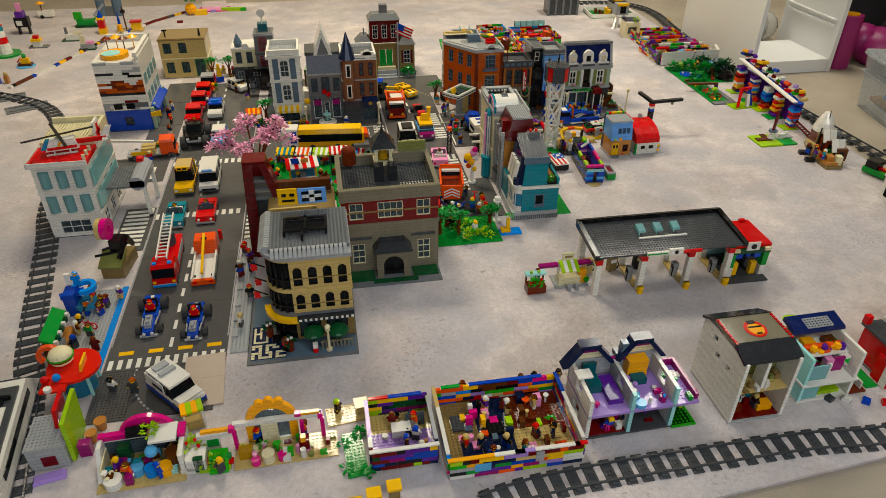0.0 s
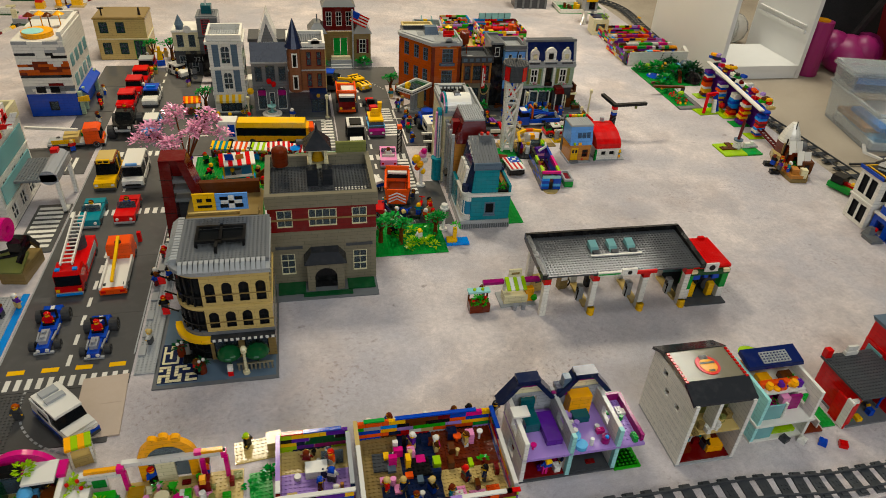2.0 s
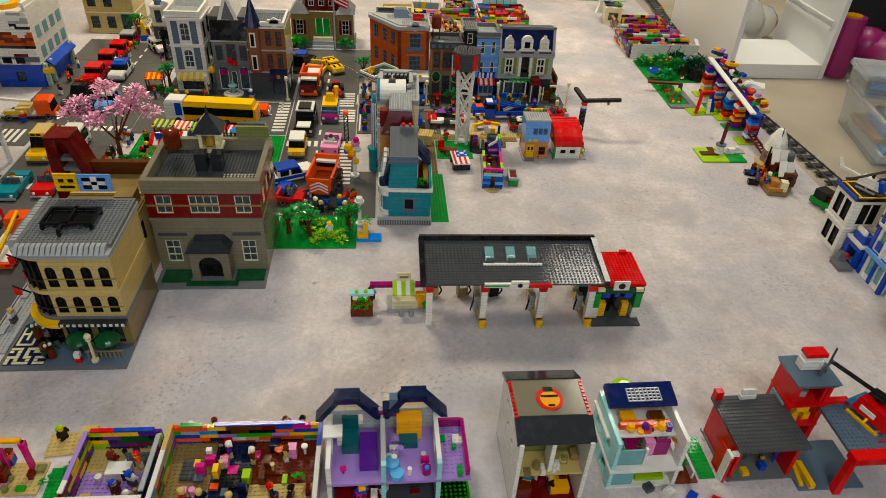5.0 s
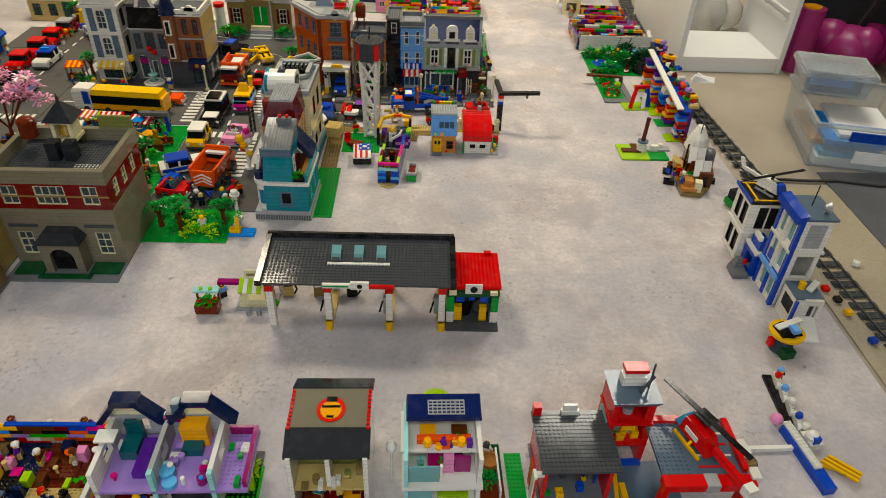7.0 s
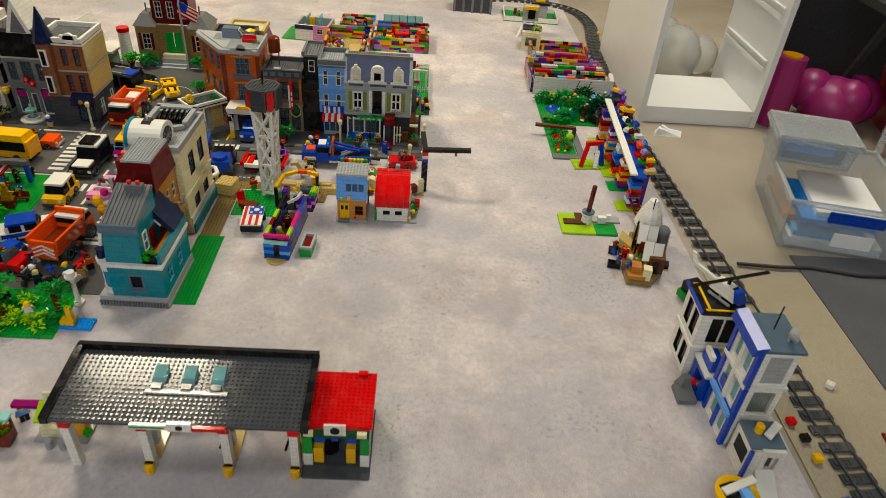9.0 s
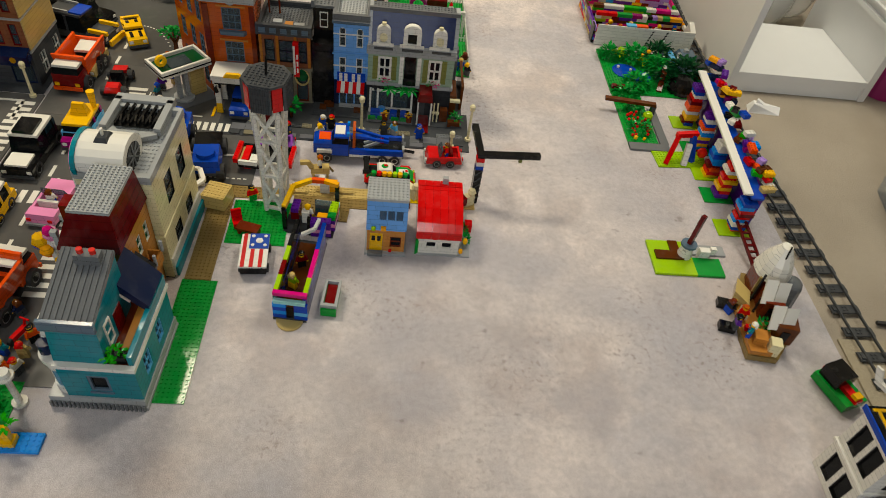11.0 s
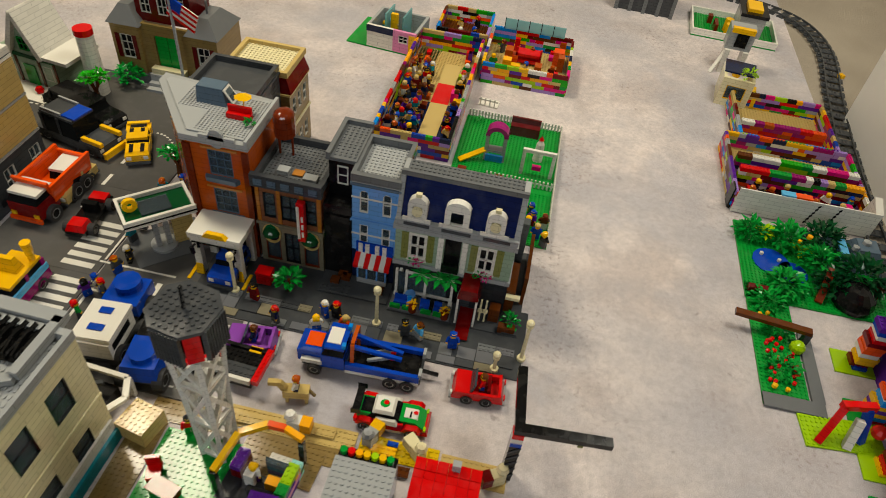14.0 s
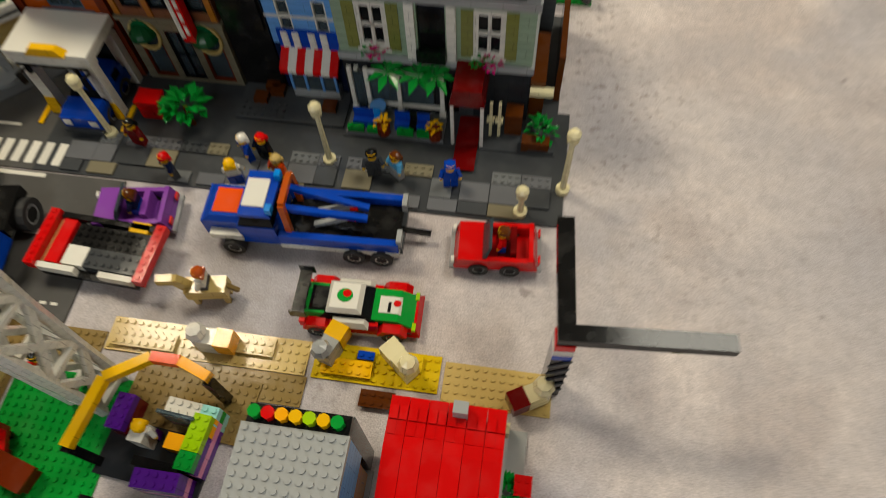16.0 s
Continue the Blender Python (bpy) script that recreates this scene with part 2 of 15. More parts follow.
class Geo:
    def __init__(self):
        self.v, self.f, self.mi, self.cur = [], [], [], 0
        self.starts = []

    def use(self, i):
        self.cur = i
        return self

    def _add(self, verts, faces):
        n = len(self.v)
        self.starts.append((n, len(self.f)))
        self.v += verts
        for f in faces:
            self.f.append(tuple(n + i for i in f))
            self.mi.append(self.cur)
        return self

    def box(self, x0, y0, z0, x1, y1, z1):
        v = [(x, y, z) for z in (z0, z1) for y in (y0, y1) for x in (x0, x1)]
        return self._add(v, [(0, 2, 3, 1), (4, 5, 7, 6), (0, 1, 5, 4), (1, 3, 7, 5), (3, 2, 6, 7), (2, 0, 4, 6)])

    def hexa(self, bottom, top):
        """A block between two quads, each four points counter-clockwise from above."""
        return self._add(list(bottom) + list(top), [(3, 2, 1, 0), (4, 5, 6, 7)] + [(i, (i + 1) % 4, 4 + (i + 1) % 4, 4 + i) for i in range(4)])

    def taper(self, x0, y0, z0, x1, y1, z1, a0, b0, a1, b1):
        """A box whose top runs from (a0, b0) to (a1, b1)."""
        return self.hexa([(x0, y0, z0), (x1, y0, z0), (x1, y1, z0), (x0, y1, z0)], [(a0, b0, z1), (a1, b0, z1), (a1, b1, z1), (a0, b1, z1)])

    def prism(self, pts, lo, hi, axis="z"):
        put = dict(z=lambda a, b, h: (a, b, h), y=lambda a, b, h: (a, h, b), x=lambda a, b, h: (h, a, b))[axis]
        n = len(pts)
        v = [put(a, b, lo) for a, b in pts] + [put(a, b, hi) for a, b in pts]
        f = [tuple(reversed(range(n))), tuple(range(n, 2 * n))] + [(i, (i + 1) % n, n + (i + 1) % n, n + i) for i in range(n)]
        if axis == "y":
            f = [tuple(reversed(q)) for q in f]
        return self._add(v, f)

    def cyl(self, cx, cy, cz, r, h, n=12, axis="z", r2=None):
        """A cylinder or cone from (cx, cy, cz), h long on the axis."""
        r2 = r if r2 is None else r2
        put = dict(z=lambda a, b, k: (cx + a, cy + b, cz + k), y=lambda a, b, k: (cx + b, cy + k, cz + a), x=lambda a, b, k: (cx + k, cy + a, cz + b))[axis]
        ring = [(math.cos(2 * math.pi * i / n), math.sin(2 * math.pi * i / n)) for i in range(n)]
        v = [put(r * a, r * b, 0) for a, b in ring] + [put(r2 * a, r2 * b, h) for a, b in ring]
        return self._add(v, [tuple(reversed(range(n))), tuple(range(n, 2 * n))] + [(i, (i + 1) % n, n + (i + 1) % n, n + i) for i in range(n)])

    def ball(self, cx, cy, cz, r, n=10, sz=1.0, half=False):
        rows = max(3, n // 2)
        lo = 0.0 if half else -math.pi / 2
        v, f = [], []
        for j in range(rows + 1):
            a = lo + (math.pi / 2 - lo) * j / rows
            for i in range(n):
                b = 2 * math.pi * i / n
                v.append((cx + r * math.cos(a) * math.cos(b), cy + r * math.cos(a) * math.sin(b), cz + r * sz * math.sin(a)))
        for j in range(rows):
            for i in range(n):
                f.append((j * n + i, j * n + (i + 1) % n, (j + 1) * n + (i + 1) % n, (j + 1) * n + i))
        if half:
            f.append(tuple(reversed(range(n))))
        return self._add(v, f)

    def bar(self, a, b, w=0.3, h=None):
        """A straight square bar between two points."""
        a, b = Vector(a), Vector(b)
        d = (b - a).normalized()
        side = d.cross(Vector((0, 0, 1)))
        side = (side if side.length > 0.01 else Vector((1, 0, 0))).normalized()
        up = side.cross(d)
        s, u = side * w / 2, up * (h or w) / 2
        v = [tuple(p + i * s + j * u) for p in (a, b) for i, j in ((-1, -1), (1, -1), (1, 1), (-1, 1))]
        return self._add(v, [(0, 1, 2, 3), (7, 6, 5, 4), (0, 4, 5, 1), (1, 5, 6, 2), (2, 6, 7, 3), (3, 7, 4, 0)])

    def ring(self, cx, cy, z0, z1, r, r2, n=18, a0=0.0, a1=360.0, axis="z"):
        """A flat ring or arch of thickness r2 - r between two heights."""
        k = n if a1 - a0 >= 360 else n + 1
        put = dict(z=lambda a, b, h: (cx + a, cy + b, h), y=lambda a, b, h: (cx + a, h, cy + b), x=lambda a, b, h: (h, cx + a, cy + b))[axis]
        v, f = [], []
        for i in range(k):
            t = radians(a0 + (a1 - a0) * i / n)
            c, s = math.cos(t), math.sin(t)
            v += [put(r * c, r * s, z0), put(r2 * c, r2 * s, z0), put(r2 * c, r2 * s, z1), put(r * c, r * s, z1)]
        for i in range(n):
            a, b = 4 * i, 4 * ((i + 1) % k)
            f += [(a + j, a + (j + 1) % 4, b + (j + 1) % 4, b + j) for j in range(4)]
        if k > n:
            f += [(0, 3, 2, 1), tuple(4 * n + i for i in range(4))]
        if axis != "y":
            f = [tuple(reversed(q)) for q in f]
        return self._add(v, f)

    def studs(self, x0, y0, x1, y1, z, n=8, step=S, skip=0.0):
        nx, ny = int((x1 - x0) / step + 0.3), int((y1 - y0) / step + 0.3)
        for i in range(nx):
            for j in range(ny):
                if skip and random.random() < skip:
                    continue
                cx, cy = x0 + (i + 0.5) * (x1 - x0) / nx, y0 + (j + 0.5) * (y1 - y0) / ny
                ring = [(cx + 0.24 * math.cos(2 * math.pi * k / n), cy + 0.24 * math.sin(2 * math.pi * k / n)) for k in range(n)]
                self._add([(a, b, z) for a, b in ring] + [(a, b, z + 0.17) for a, b in ring], [tuple(range(n, 2 * n))] + [(k, (k + 1) % n, n + (k + 1) % n, n + k) for k in range(n)])
        return self

    def wallx(self, x0, x1, y0, y1, z0, z1, holes=()):
        """A wall along x with rectangular holes (centre, width, bottom, height) cut through."""
        self._wall(x0, x1, z0, z1, holes, lambda a, b, c, d: self.box(a, y0, b, c, y1, d))
        return self

    def wally(self, y0, y1, x0, x1, z0, z1, holes=()):
        self._wall(y0, y1, z0, z1, holes, lambda a, b, c, d: self.box(x0, a, b, x1, c, d))
        return self

    def _wall(self, a0, a1, z0, z1, holes, put):
        hs = [(c - w / 2, c + w / 2, b, b + h) for c, w, b, h in holes]
        xs = sorted({a0, a1, *(v for h in hs for v in h[:2] if a0 < v < a1)})
        for p, q in zip(xs, xs[1:]):
            m = (p + q) / 2
            cuts = sorted((h[2], h[3]) for h in hs if h[0] < m < h[1])
            z = z0
            for lo, hi in cuts:
                if lo > z + 1e-4:
                    put(p, z, q, lo)
                z = max(z, hi)
            if z < z1 - 1e-4:
                put(p, z, q, z1)

    def spandrel(self, cx, w, ztop, y0, y1, n=6):
        """Fills the corners over a hole so that its top is a round arch."""
        r = w / 2
        for s in (-1, 1):
            pts = [(cx + s * r, ztop - r)] + [(cx + s * r * math.cos(a), ztop - r + r * math.sin(a)) for a in [math.pi / 2 * i / n for i in range(1, n + 1)]] + [(cx + s * r, ztop)]
            self.prism(pts if s < 0 else pts[::-1], y0, y1, "y")
        return self

    def leaf(self, p, d, w, l):
        """One flat pointed leaf with a fold, at p in direction d."""
        d = Vector(d).normalized()
        side = d.cross(Vector((0.1, 0.2, 1))).normalized() * w / 2
        p = Vector(p)
        lift = side.cross(d).normalized() * w * 0.25
        v = [p, p + d * l * 0.5 + side + lift, p + d * l, p + d * l * 0.5 - side + lift]
        return self._add([tuple(q) for q in v], [(0, 1, 2), (0, 2, 3)])

    def foliage(self, cx, cy, cz, r, n, w=0.7, l=1.4, flat=0.7):
        for _ in range(n):
            a, u = random.uniform(0, 2 * math.pi), random.uniform(-0.3, 1)
            k = r * random.uniform(0.35, 1.0)
            d = Vector((math.cos(a) * math.sqrt(max(0, 1 - u * u)), math.sin(a) * math.sqrt(max(0, 1 - u * u)), u * flat))
            self.leaf((cx + d.x * k, cy + d.y * k, cz + d.z * k), (d.x + random.uniform(-0.6, 0.6), d.y + random.uniform(-0.6, 0.6), d.z * 0.5 + random.uniform(-0.3, 0.4)), w * random.uniform(0.7, 1.2), l * random.uniform(0.7, 1.2))
        return self

    def pieces(self):
        """One Geo for each solid that was added."""
        ends = self.starts[1:] + [(len(self.v), len(self.f))]
        for (v0, f0), (v1, f1) in zip(self.starts, ends):
            g = Geo()
            g.v, g.f, g.mi = self.v[v0:v1], [tuple(i - v0 for i in q) for q in self.f[f0:f1]], self.mi[f0:f1]
            yield g

    def mesh(self, name, mats, smooth=False):
        me = bpy.data.meshes.new(name)
        me.from_pydata([(a * 0.01, b * 0.01, c * 0.01) for a, b, c in self.v], [], self.f)
        for m in mats:
            me.materials.append(mat(m))
        if len(mats) > 1:
            me.polygons.foreach_set("material_index", self.mi)
        if smooth:
            me.polygons.foreach_set("use_smooth", [True] * len(me.polygons))
        me.update()
        return me


SEPARATE = set("""band shutter column pilaster planter terrace_chair terrace_flower porch_post roof_slope louvre chimney_pot lantern awning_tile
mosaic_tile window_band sign_bar sign_stripe roof_box cornice_panel band_panel pillar fan_light glazed_bay corner_stud canopy_post post arch_banner
flower_basket turret_window turret_pane speaker beach_parasol side_column porthole blossom skid headlight tail_light step emblem lawn chair table seat
stripe bench light pump cargo_box barrel exhaust mirror dish shelf crate book plank hatch_bar
bumper wheel_arch step_bar mudguard side_board wing_post skid_arm fence_bar pink_post boom piston piston_tip blue_jet rail_post crossing_stripe tent_pole roof_panel side_panel
white_panel lettering_bar berries fruit stool edge roof_side parapet wall_top side_bar bunk_post arch_leg pillar_foot roof_rack_bar flower garden_flower""".split())


def thing(name, label, category, x, y, z=0.0, rot=0.0, group="", kind=""):
    """An empty at the base of a thing, in metres, turned by rot degrees."""
    ob = new(name)
    ob.empty_display_size = 0.01
    ob.matrix_basis = pose(x, y, z, 0, 0, rot)
    return tagged(ob, label, category, group, kind)


def part(name, geo, material, parent, label=""):
    """Links one mesh under a thing or a part; a name of SEPARATE makes a part of each solid."""
    if name in SEPARATE and isinstance(geo, Geo) and len(geo.starts) > 1:
        obs = [part(name, q.mesh(name, [material]), "", parent, label) for q in geo.pieces()]
        return obs[0]
    if not isinstance(geo, bpy.types.Mesh):
        geo = geo.mesh(name, [material] if isinstance(material, str) else material)
    ob = new(name, geo)
    ob.parent = parent
    return tagged(ob, label)


def solo(name, label, category, geo, mats, x, y, z=0.0, rot=0.0, group="", kind="", smooth=False):
    """A thing that is one mesh."""
    me = geo if isinstance(geo, bpy.types.Mesh) else geo.mesh(name, [mats] if isinstance(mats, str) else mats, smooth)
    ob = new(name, me)
    ob.matrix_basis = pose(x, y, z, 0, 0, rot)
    return tagged(ob, label, category, group, kind)


SHARED = {}


def shared(key, make):
    if key not in SHARED:
        SHARED[key] = make()
    return SHARED[key]


# ---- repeated pieces ----
def window(parent, x, y, z, w, h, rz=0, frame_mat="white", pane_mat="pane", cols=2, rows=2, sill=False, t=0.2):
    """A framed window, bottom centre at (x, y, z), facing -y before it is turned."""
    def make_frame():
        g = Geo()
        g.box(-w / 2, -0.12, 0, -w / 2 + t, 0.3, h).box(w / 2 - t, -0.12, 0, w / 2, 0.3, h)
        g.box(-w / 2 + t, -0.12, 0, w / 2 - t, 0.3, t).box(-w / 2 + t, -0.12, h - t, w / 2 - t, 0.3, h)
        for i in range(1, cols):
            c = -w / 2 + w * i / cols
            g.box(c - t * 0.35, -0.06, t, c + t * 0.35, 0.2, h - t)
        for j in range(1, rows):
            c = h * j / rows
            g.box(-w / 2 + t, -0.06, c - t * 0.35, w / 2 - t, 0.19, c + t * 0.35)
        return g.mesh("window", [frame_mat])
    ob = part("window", shared(("frame", w, h, frame_mat, cols, rows, t), make_frame), "", parent)
    ob.matrix_basis = pose(x * 0.01, y * 0.01, z * 0.01, 0, 0, rz)
    part("pane", shared(("pane", w, h, pane_mat), lambda: Geo().box(-w / 2 + 0.1, 0.22, 0.1, w / 2 - 0.1, 0.28, h - 0.1).mesh("pane", [pane_mat])), "", ob)
    if sill:
        part("sill", shared(("sill", w, frame_mat), lambda: Geo().box(-w / 2 - 0.2, -0.45, -0.25, w / 2 + 0.2, 0.25, -0.01).mesh("sill", [frame_mat])), "", ob)
    return ob


FAR_STREET = 1.36  # figures beyond this line are one joined crowd
FAR_FIGURES = []


def toy_figure(x, y, z=0.0, rot=0.0, torso="blue", legs="darkgrey", top="brown", face="yellow", hat=True, group="toy figures"):
    """A small block figure, one plain mesh."""
    def make():
        g = Geo()
        g.use(0).box(-0.78, -0.38, 0, -0.03, 0.4, 1.3).box(0.03, -0.38, 0, 0.78, 0.4, 1.3).box(-0.78, -0.35, 1.3, 0.78, 0.35, 1.6)
        g.use(1).taper(-0.78, -0.38, 1.6, 0.78, 0.38, 2.8, -0.6, -0.38, 0.6, 0.38)
        g.bar((-0.72, 0, 2.65), (-1.0, -0.35, 1.75), 0.4).bar((0.72, 0, 2.65), (1.0, -0.35, 1.75), 0.4)
        g.use(2).cyl(0, 0, 2.8, 0.5, 0.9, 10).ball(-1.02, -0.4, 1.62, 0.22, 6).ball(1.02, -0.4, 1.62, 0.22, 6)
        if hat:
            g.use(3).ball(0, 0.06, 3.35, 0.66, 10, 0.85, True).box(-0.6, 0.25, 2.85, 0.6, 0.62, 3.4)
        return g.mesh("toy_figure", [legs, torso, face, top])
    me = shared(("fig", torso, legs, top, face, hat), make)
    if y > FAR_STREET:
        FAR_FIGURES.append((me, pose(x, y, z, 0, 0, rot)))
        return None
    ob = new("toy_figure", me)
    ob.matrix_basis = pose(x, y, z, 0, 0, rot)
    return tagged(ob, f"small block toy figure in {WORDS.get(torso, torso)} with {WORDS.get(top, top)} headgear", "toy figure", group)


WORDS = dict(bloyellow="light orange", darkorange="dark orange", hotpink="hot pink", medblue="mid blue", sky="sky blue", brightgreen="bright green", darkgreen="dark green", lightgrey="light grey", darkgrey="dark grey", darkred="dark red", redbrown="reddish brown", darkblue="dark blue", darktan="dark tan", bluegrey="blue grey")
CLOTHES = ["blue", "red", "white", "black", "black", "darkgrey", "green", "orange", "darkblue", "darkblue", "darkred", "purple", "tan", "brown", "teal"]
HAIR = ["brown", "black", "redbrown", "tan", "red", "yellow", "white", "darkorange", "blue"]


def crowd(n, x0, y0, x1, y1, z=0.0, group="toy figures", gap=0.017):
    spots = []
    for _ in range(n * 30):
        if len(spots) >= n:
            break
        p = (random.uniform(x0, x1), random.uniform(y0, y1))
        if all((p[0] - q[0]) ** 2 + (p[1] - q[1]) ** 2 > gap ** 2 for q in spots):
            spots.append(p)
    for p in spots:
        toy_figure(p[0], p[1], z, random.uniform(-180, 180), random.choice(CLOTHES), random.choice(["darkgrey", "blue", "black", "tan", "darkred", "white"]), random.choice(HAIR), group=group)


def wheel(parent, x, y, r, w, rim="lightgrey"):
    ob = part("wheel", shared(("hub", r, w), lambda: Geo().cyl(-w / 2 + 0.05, 0, 0, r * 0.5, w - 0.1, 8, "x").mesh("wheel", ["black"])), "", parent)
    ob.matrix_basis = pose(x * 0.01, y * 0.01, r * 0.01)
    part("tyre", shared(("tyre", r, w), lambda: Geo().ring(0, 0, -w / 2, w / 2, r * 0.62, r, 14, axis="x").mesh("tyre", ["rubber"])), "", ob)
    part("rim", shared(("rim", r, w, rim), lambda: Geo().ring(0, 0, -w / 2 + 0.08, w / 2 - 0.08, r * 0.3, r * 0.63, 12, axis="x").mesh("rim", [rim])), "", ob)


def vehicle(name, label, category, x, y, rot, wheels, bits, z=0.0, group="toy vehicles", rim="lightgrey"):
    """wheels: (half track, radius, width, y...); bits: (part name, colour, shapes...), a shape being a Geo method's name and numbers."""
    ob = thing(name, label, category, x, y, z, rot, group)
    half, r, w, *ys = wheels
    for yy in ys:
        wheel(ob, -half, yy, r, w, rim), wheel(ob, half, yy, r, w, rim)
    for pname, colour, *shapes in bits:
        g = Geo()
        for kind, *nums in shapes:
            dict(b=g.box, t=g.taper, c=g.cyl, s=g.studs, r=g.bar, o=g.ball, p=g.prism)[kind](*nums)
        part(pname, g, colour, ob)
    return ob


def brick_mesh(nx, ny, colour, h=BRICK, studs=True):
    def make():
        g = Geo()
        e = 0.015
        x, y = nx * S / 2 - e, ny * S / 2 - e
        g.taper(-x, -y, e, x, y, h, -x, -y, x, y)
        if studs:
            g.studs(-nx * S / 2, -ny * S / 2, nx * S / 2, ny * S / 2, h, 6)
        return g.mesh("brick", [colour])
    return shared(("brick", nx, ny, colour, h, studs), make)


def brick_run(parent, x0, y0, x1, y1, z0, courses, colours, deep=2, gaps=0.0, lengths=(2, 3, 4, 4, 6, 8), studs_top=True):
    """Bricks laid in courses on the line from (x0, y0) to (x1, y1), in cm."""
    d = Vector((x1 - x0, y1 - y0))
    total = max(2, int(round(d.length / S)))
    d.normalize()
    rz = math.degrees(math.atan2(d.y, d.x))
    for k in range(courses):
        at = 0
        while at < total:
            n = min(random.choice(lengths), total - at)
            if total - at - n == 1:
                n += 1
            if not (gaps and k > 0 and random.random() < gaps):
                c = random.choice(colours)
                ob = part("brick", brick_mesh(n, deep, c, BRICK, studs_top and k == courses - 1), "", parent)
                m = (at + n / 2) * S
                ob.matrix_basis = pose((x0 + d.x * m) * 0.01, (y0 + d.y * m) * 0.01, (z0 + k * BRICK) * 0.01, 0, 0, rz + random.uniform(-0.4, 0.4))
            at += n


MIX = ["red", "blue", "yellow", "white", "green", "purple", "orange", "lime", "azure", "black", "hotpink", "lightgrey", "tan", "magenta", "darkblue", "brightgreen", "bloyellow", "lavender", "brown", "darkred"]


def baseplate(name, label, x, y, w, d, colour, rot=0.0, h=0.22, studs=True, category="baseplate", kind="", extra=None):
    g = Geo().box(0, 0, 0.02, w, d, h)
    if studs:
        g.studs(0, 0, w, d, h, 6)
    return solo(name, label, category, g, colour, x, y, 0, rot, "", kind)


# ---- the room ----
X0, X1, Y0, Y1, TOP = -2.6, 4.0, -3.1, 3.75, 2.5


def slab(name, label, category, x0, y0, z0, x1, y1, z1, material):
    return solo(name, label, category, Geo().box(x0 * 100, y0 * 100, z0 * 100, x1 * 100, y1 * 100, z1 * 100), material, 0, 0, 0, 0, "", "structure")


slab("floor", "beige woven carpet on the room's floor", "floor", X0, Y0, -0.1, X1, Y1, -0.008, "beige_carpet")
solo("rug", "large grey and pink mottled low-pile rug under the toy town", "rug", Geo().prism([(-220, -78), (216.5, -44.4), (216.5, 332), (-220, 332)], -0.75, 0), "rug", 0, 0, 0, 0, "", "structure")
slab("mat", "pale beige floor mat beside the rug", "mat", 2.181, -0.912, -0.0076, 2.444, 0.707, -0.003, "pale_mat")
slab("mat", "dark grey floor mat", "mat", 2.447, -0.917, -0.0076, 3.667, 0.805, -0.003, "dark_mat")
slab("ceiling", "plain ceiling greyed to cut bounced light", "ceiling", X0, Y0, TOP, X1, Y1, TOP + 0.1, "ceiling_paint")
slab("wall_north", "plain cream painted room wall", "wall", X0, Y1, -0.1, X1, Y1 + 0.1, TOP, "wall_paint")
slab("wall_west", "plain cream painted room wall", "wall", X0 - 0.1, Y0, -0.1, X0, Y1, TOP, "wall_paint")
slab("wall_east", "plain cream painted room wall", "wall", X1, Y0, -0.1, X1 + 0.1, Y1, TOP, "wall_paint")
g = Geo()
g.wallx(X0 * 100, X1 * 100, Y0 * 100 - 10, Y0 * 100, -10, TOP * 100, [(60, 240, 80, 140)])
solo("wall_south", "cream painted wall with a wide window opening", "wall", g, "wall_paint", 0, 0, 0, 0, "", "structure")
slab("baseboard", "low brown-grey skirting along the far wall", "skirting", X0, Y1 - 0.02, -0.008, 2.2, Y1 - 0.002, 0.07, "skirting")


# ---- roads: dark grey stud plates with printed markings ----
def road(name, x0, y0, x1, y1, seam_y=None, seam_x=None):
    ob = thing(name, "dark grey road plates with white markings", "road", 0, 0, 0.0, 0, "", "structure")
    ys = [y0 + (y1 - y0) * i / (seam_y or 1) for i in range((seam_y or 1) + 1)]
    xs = [x0 + (x1 - x0) * i / (seam_x or 1) for i in range((seam_x or 1) + 1)]
    for a, b in zip(ys, ys[1:]):
        for c, d in zip(xs, xs[1:]):
            part("road_plate", Geo().box(c * 100 + 0.03, a * 100 + 0.03, 0.0, d * 100 - 0.03, b * 100 - 0.03, 0.3), "asphalt", ob)
    return ob


def marks(ob, name, colour, rects, z=0.3):
    for a, b, c, d in rects:
        g = Geo().box(a * 100, b * 100, z, c * 100, d * 100, z + 0.05)
        part(name, g, colour, ob)


main_road = road("road_west", -0.300, -0.007, -0.030, 1.854, 8)
marks(main_road, "centre_dash", "white", [(-0.166, y, -0.158, y + 0.034) for y in [0.06 + 0.066 * i for i in range(7)]])
marks(main_road, "centre_dash", "white", [(-0.180, y, -0.173, y + 0.034) for y in [0.80 + 0.073 * i for i in range(14)] if not 1.0 < y < 1.13])
marks(main_road, "crossing_stripe", "white", [(-0.292 + 0.0205 * i, 0.0, -0.282 + 0.0205 * i, 0.031) for i in range(13)])
marks(main_road, "yellow_mark", "yellow", [(-0.276 + 0.066 * i, 0.046, -0.243 + 0.066 * i, 0.059) for i in range(4)])
marks(main_road, "crossing_stripe", "white", [(-0.298 + 0.022 * i, 1.032, -0.286 + 0.022 * i, 1.066) for i in range(12)])
marks(main_road, "crossing_stripe", "white", [(-0.298 + 0.022 * i, 0.668, -0.286 + 0.022 * i, 0.698) for i in range(12)])
marks(main_road, "kerb_line", "lightgrey", [(-0.299, 0.08, -0.296, 1.8), (-0.034, 0.08, -0.031, 0.5)])
side = road("road_side", -0.393, 0.503, -0.303, 0.746, 1)
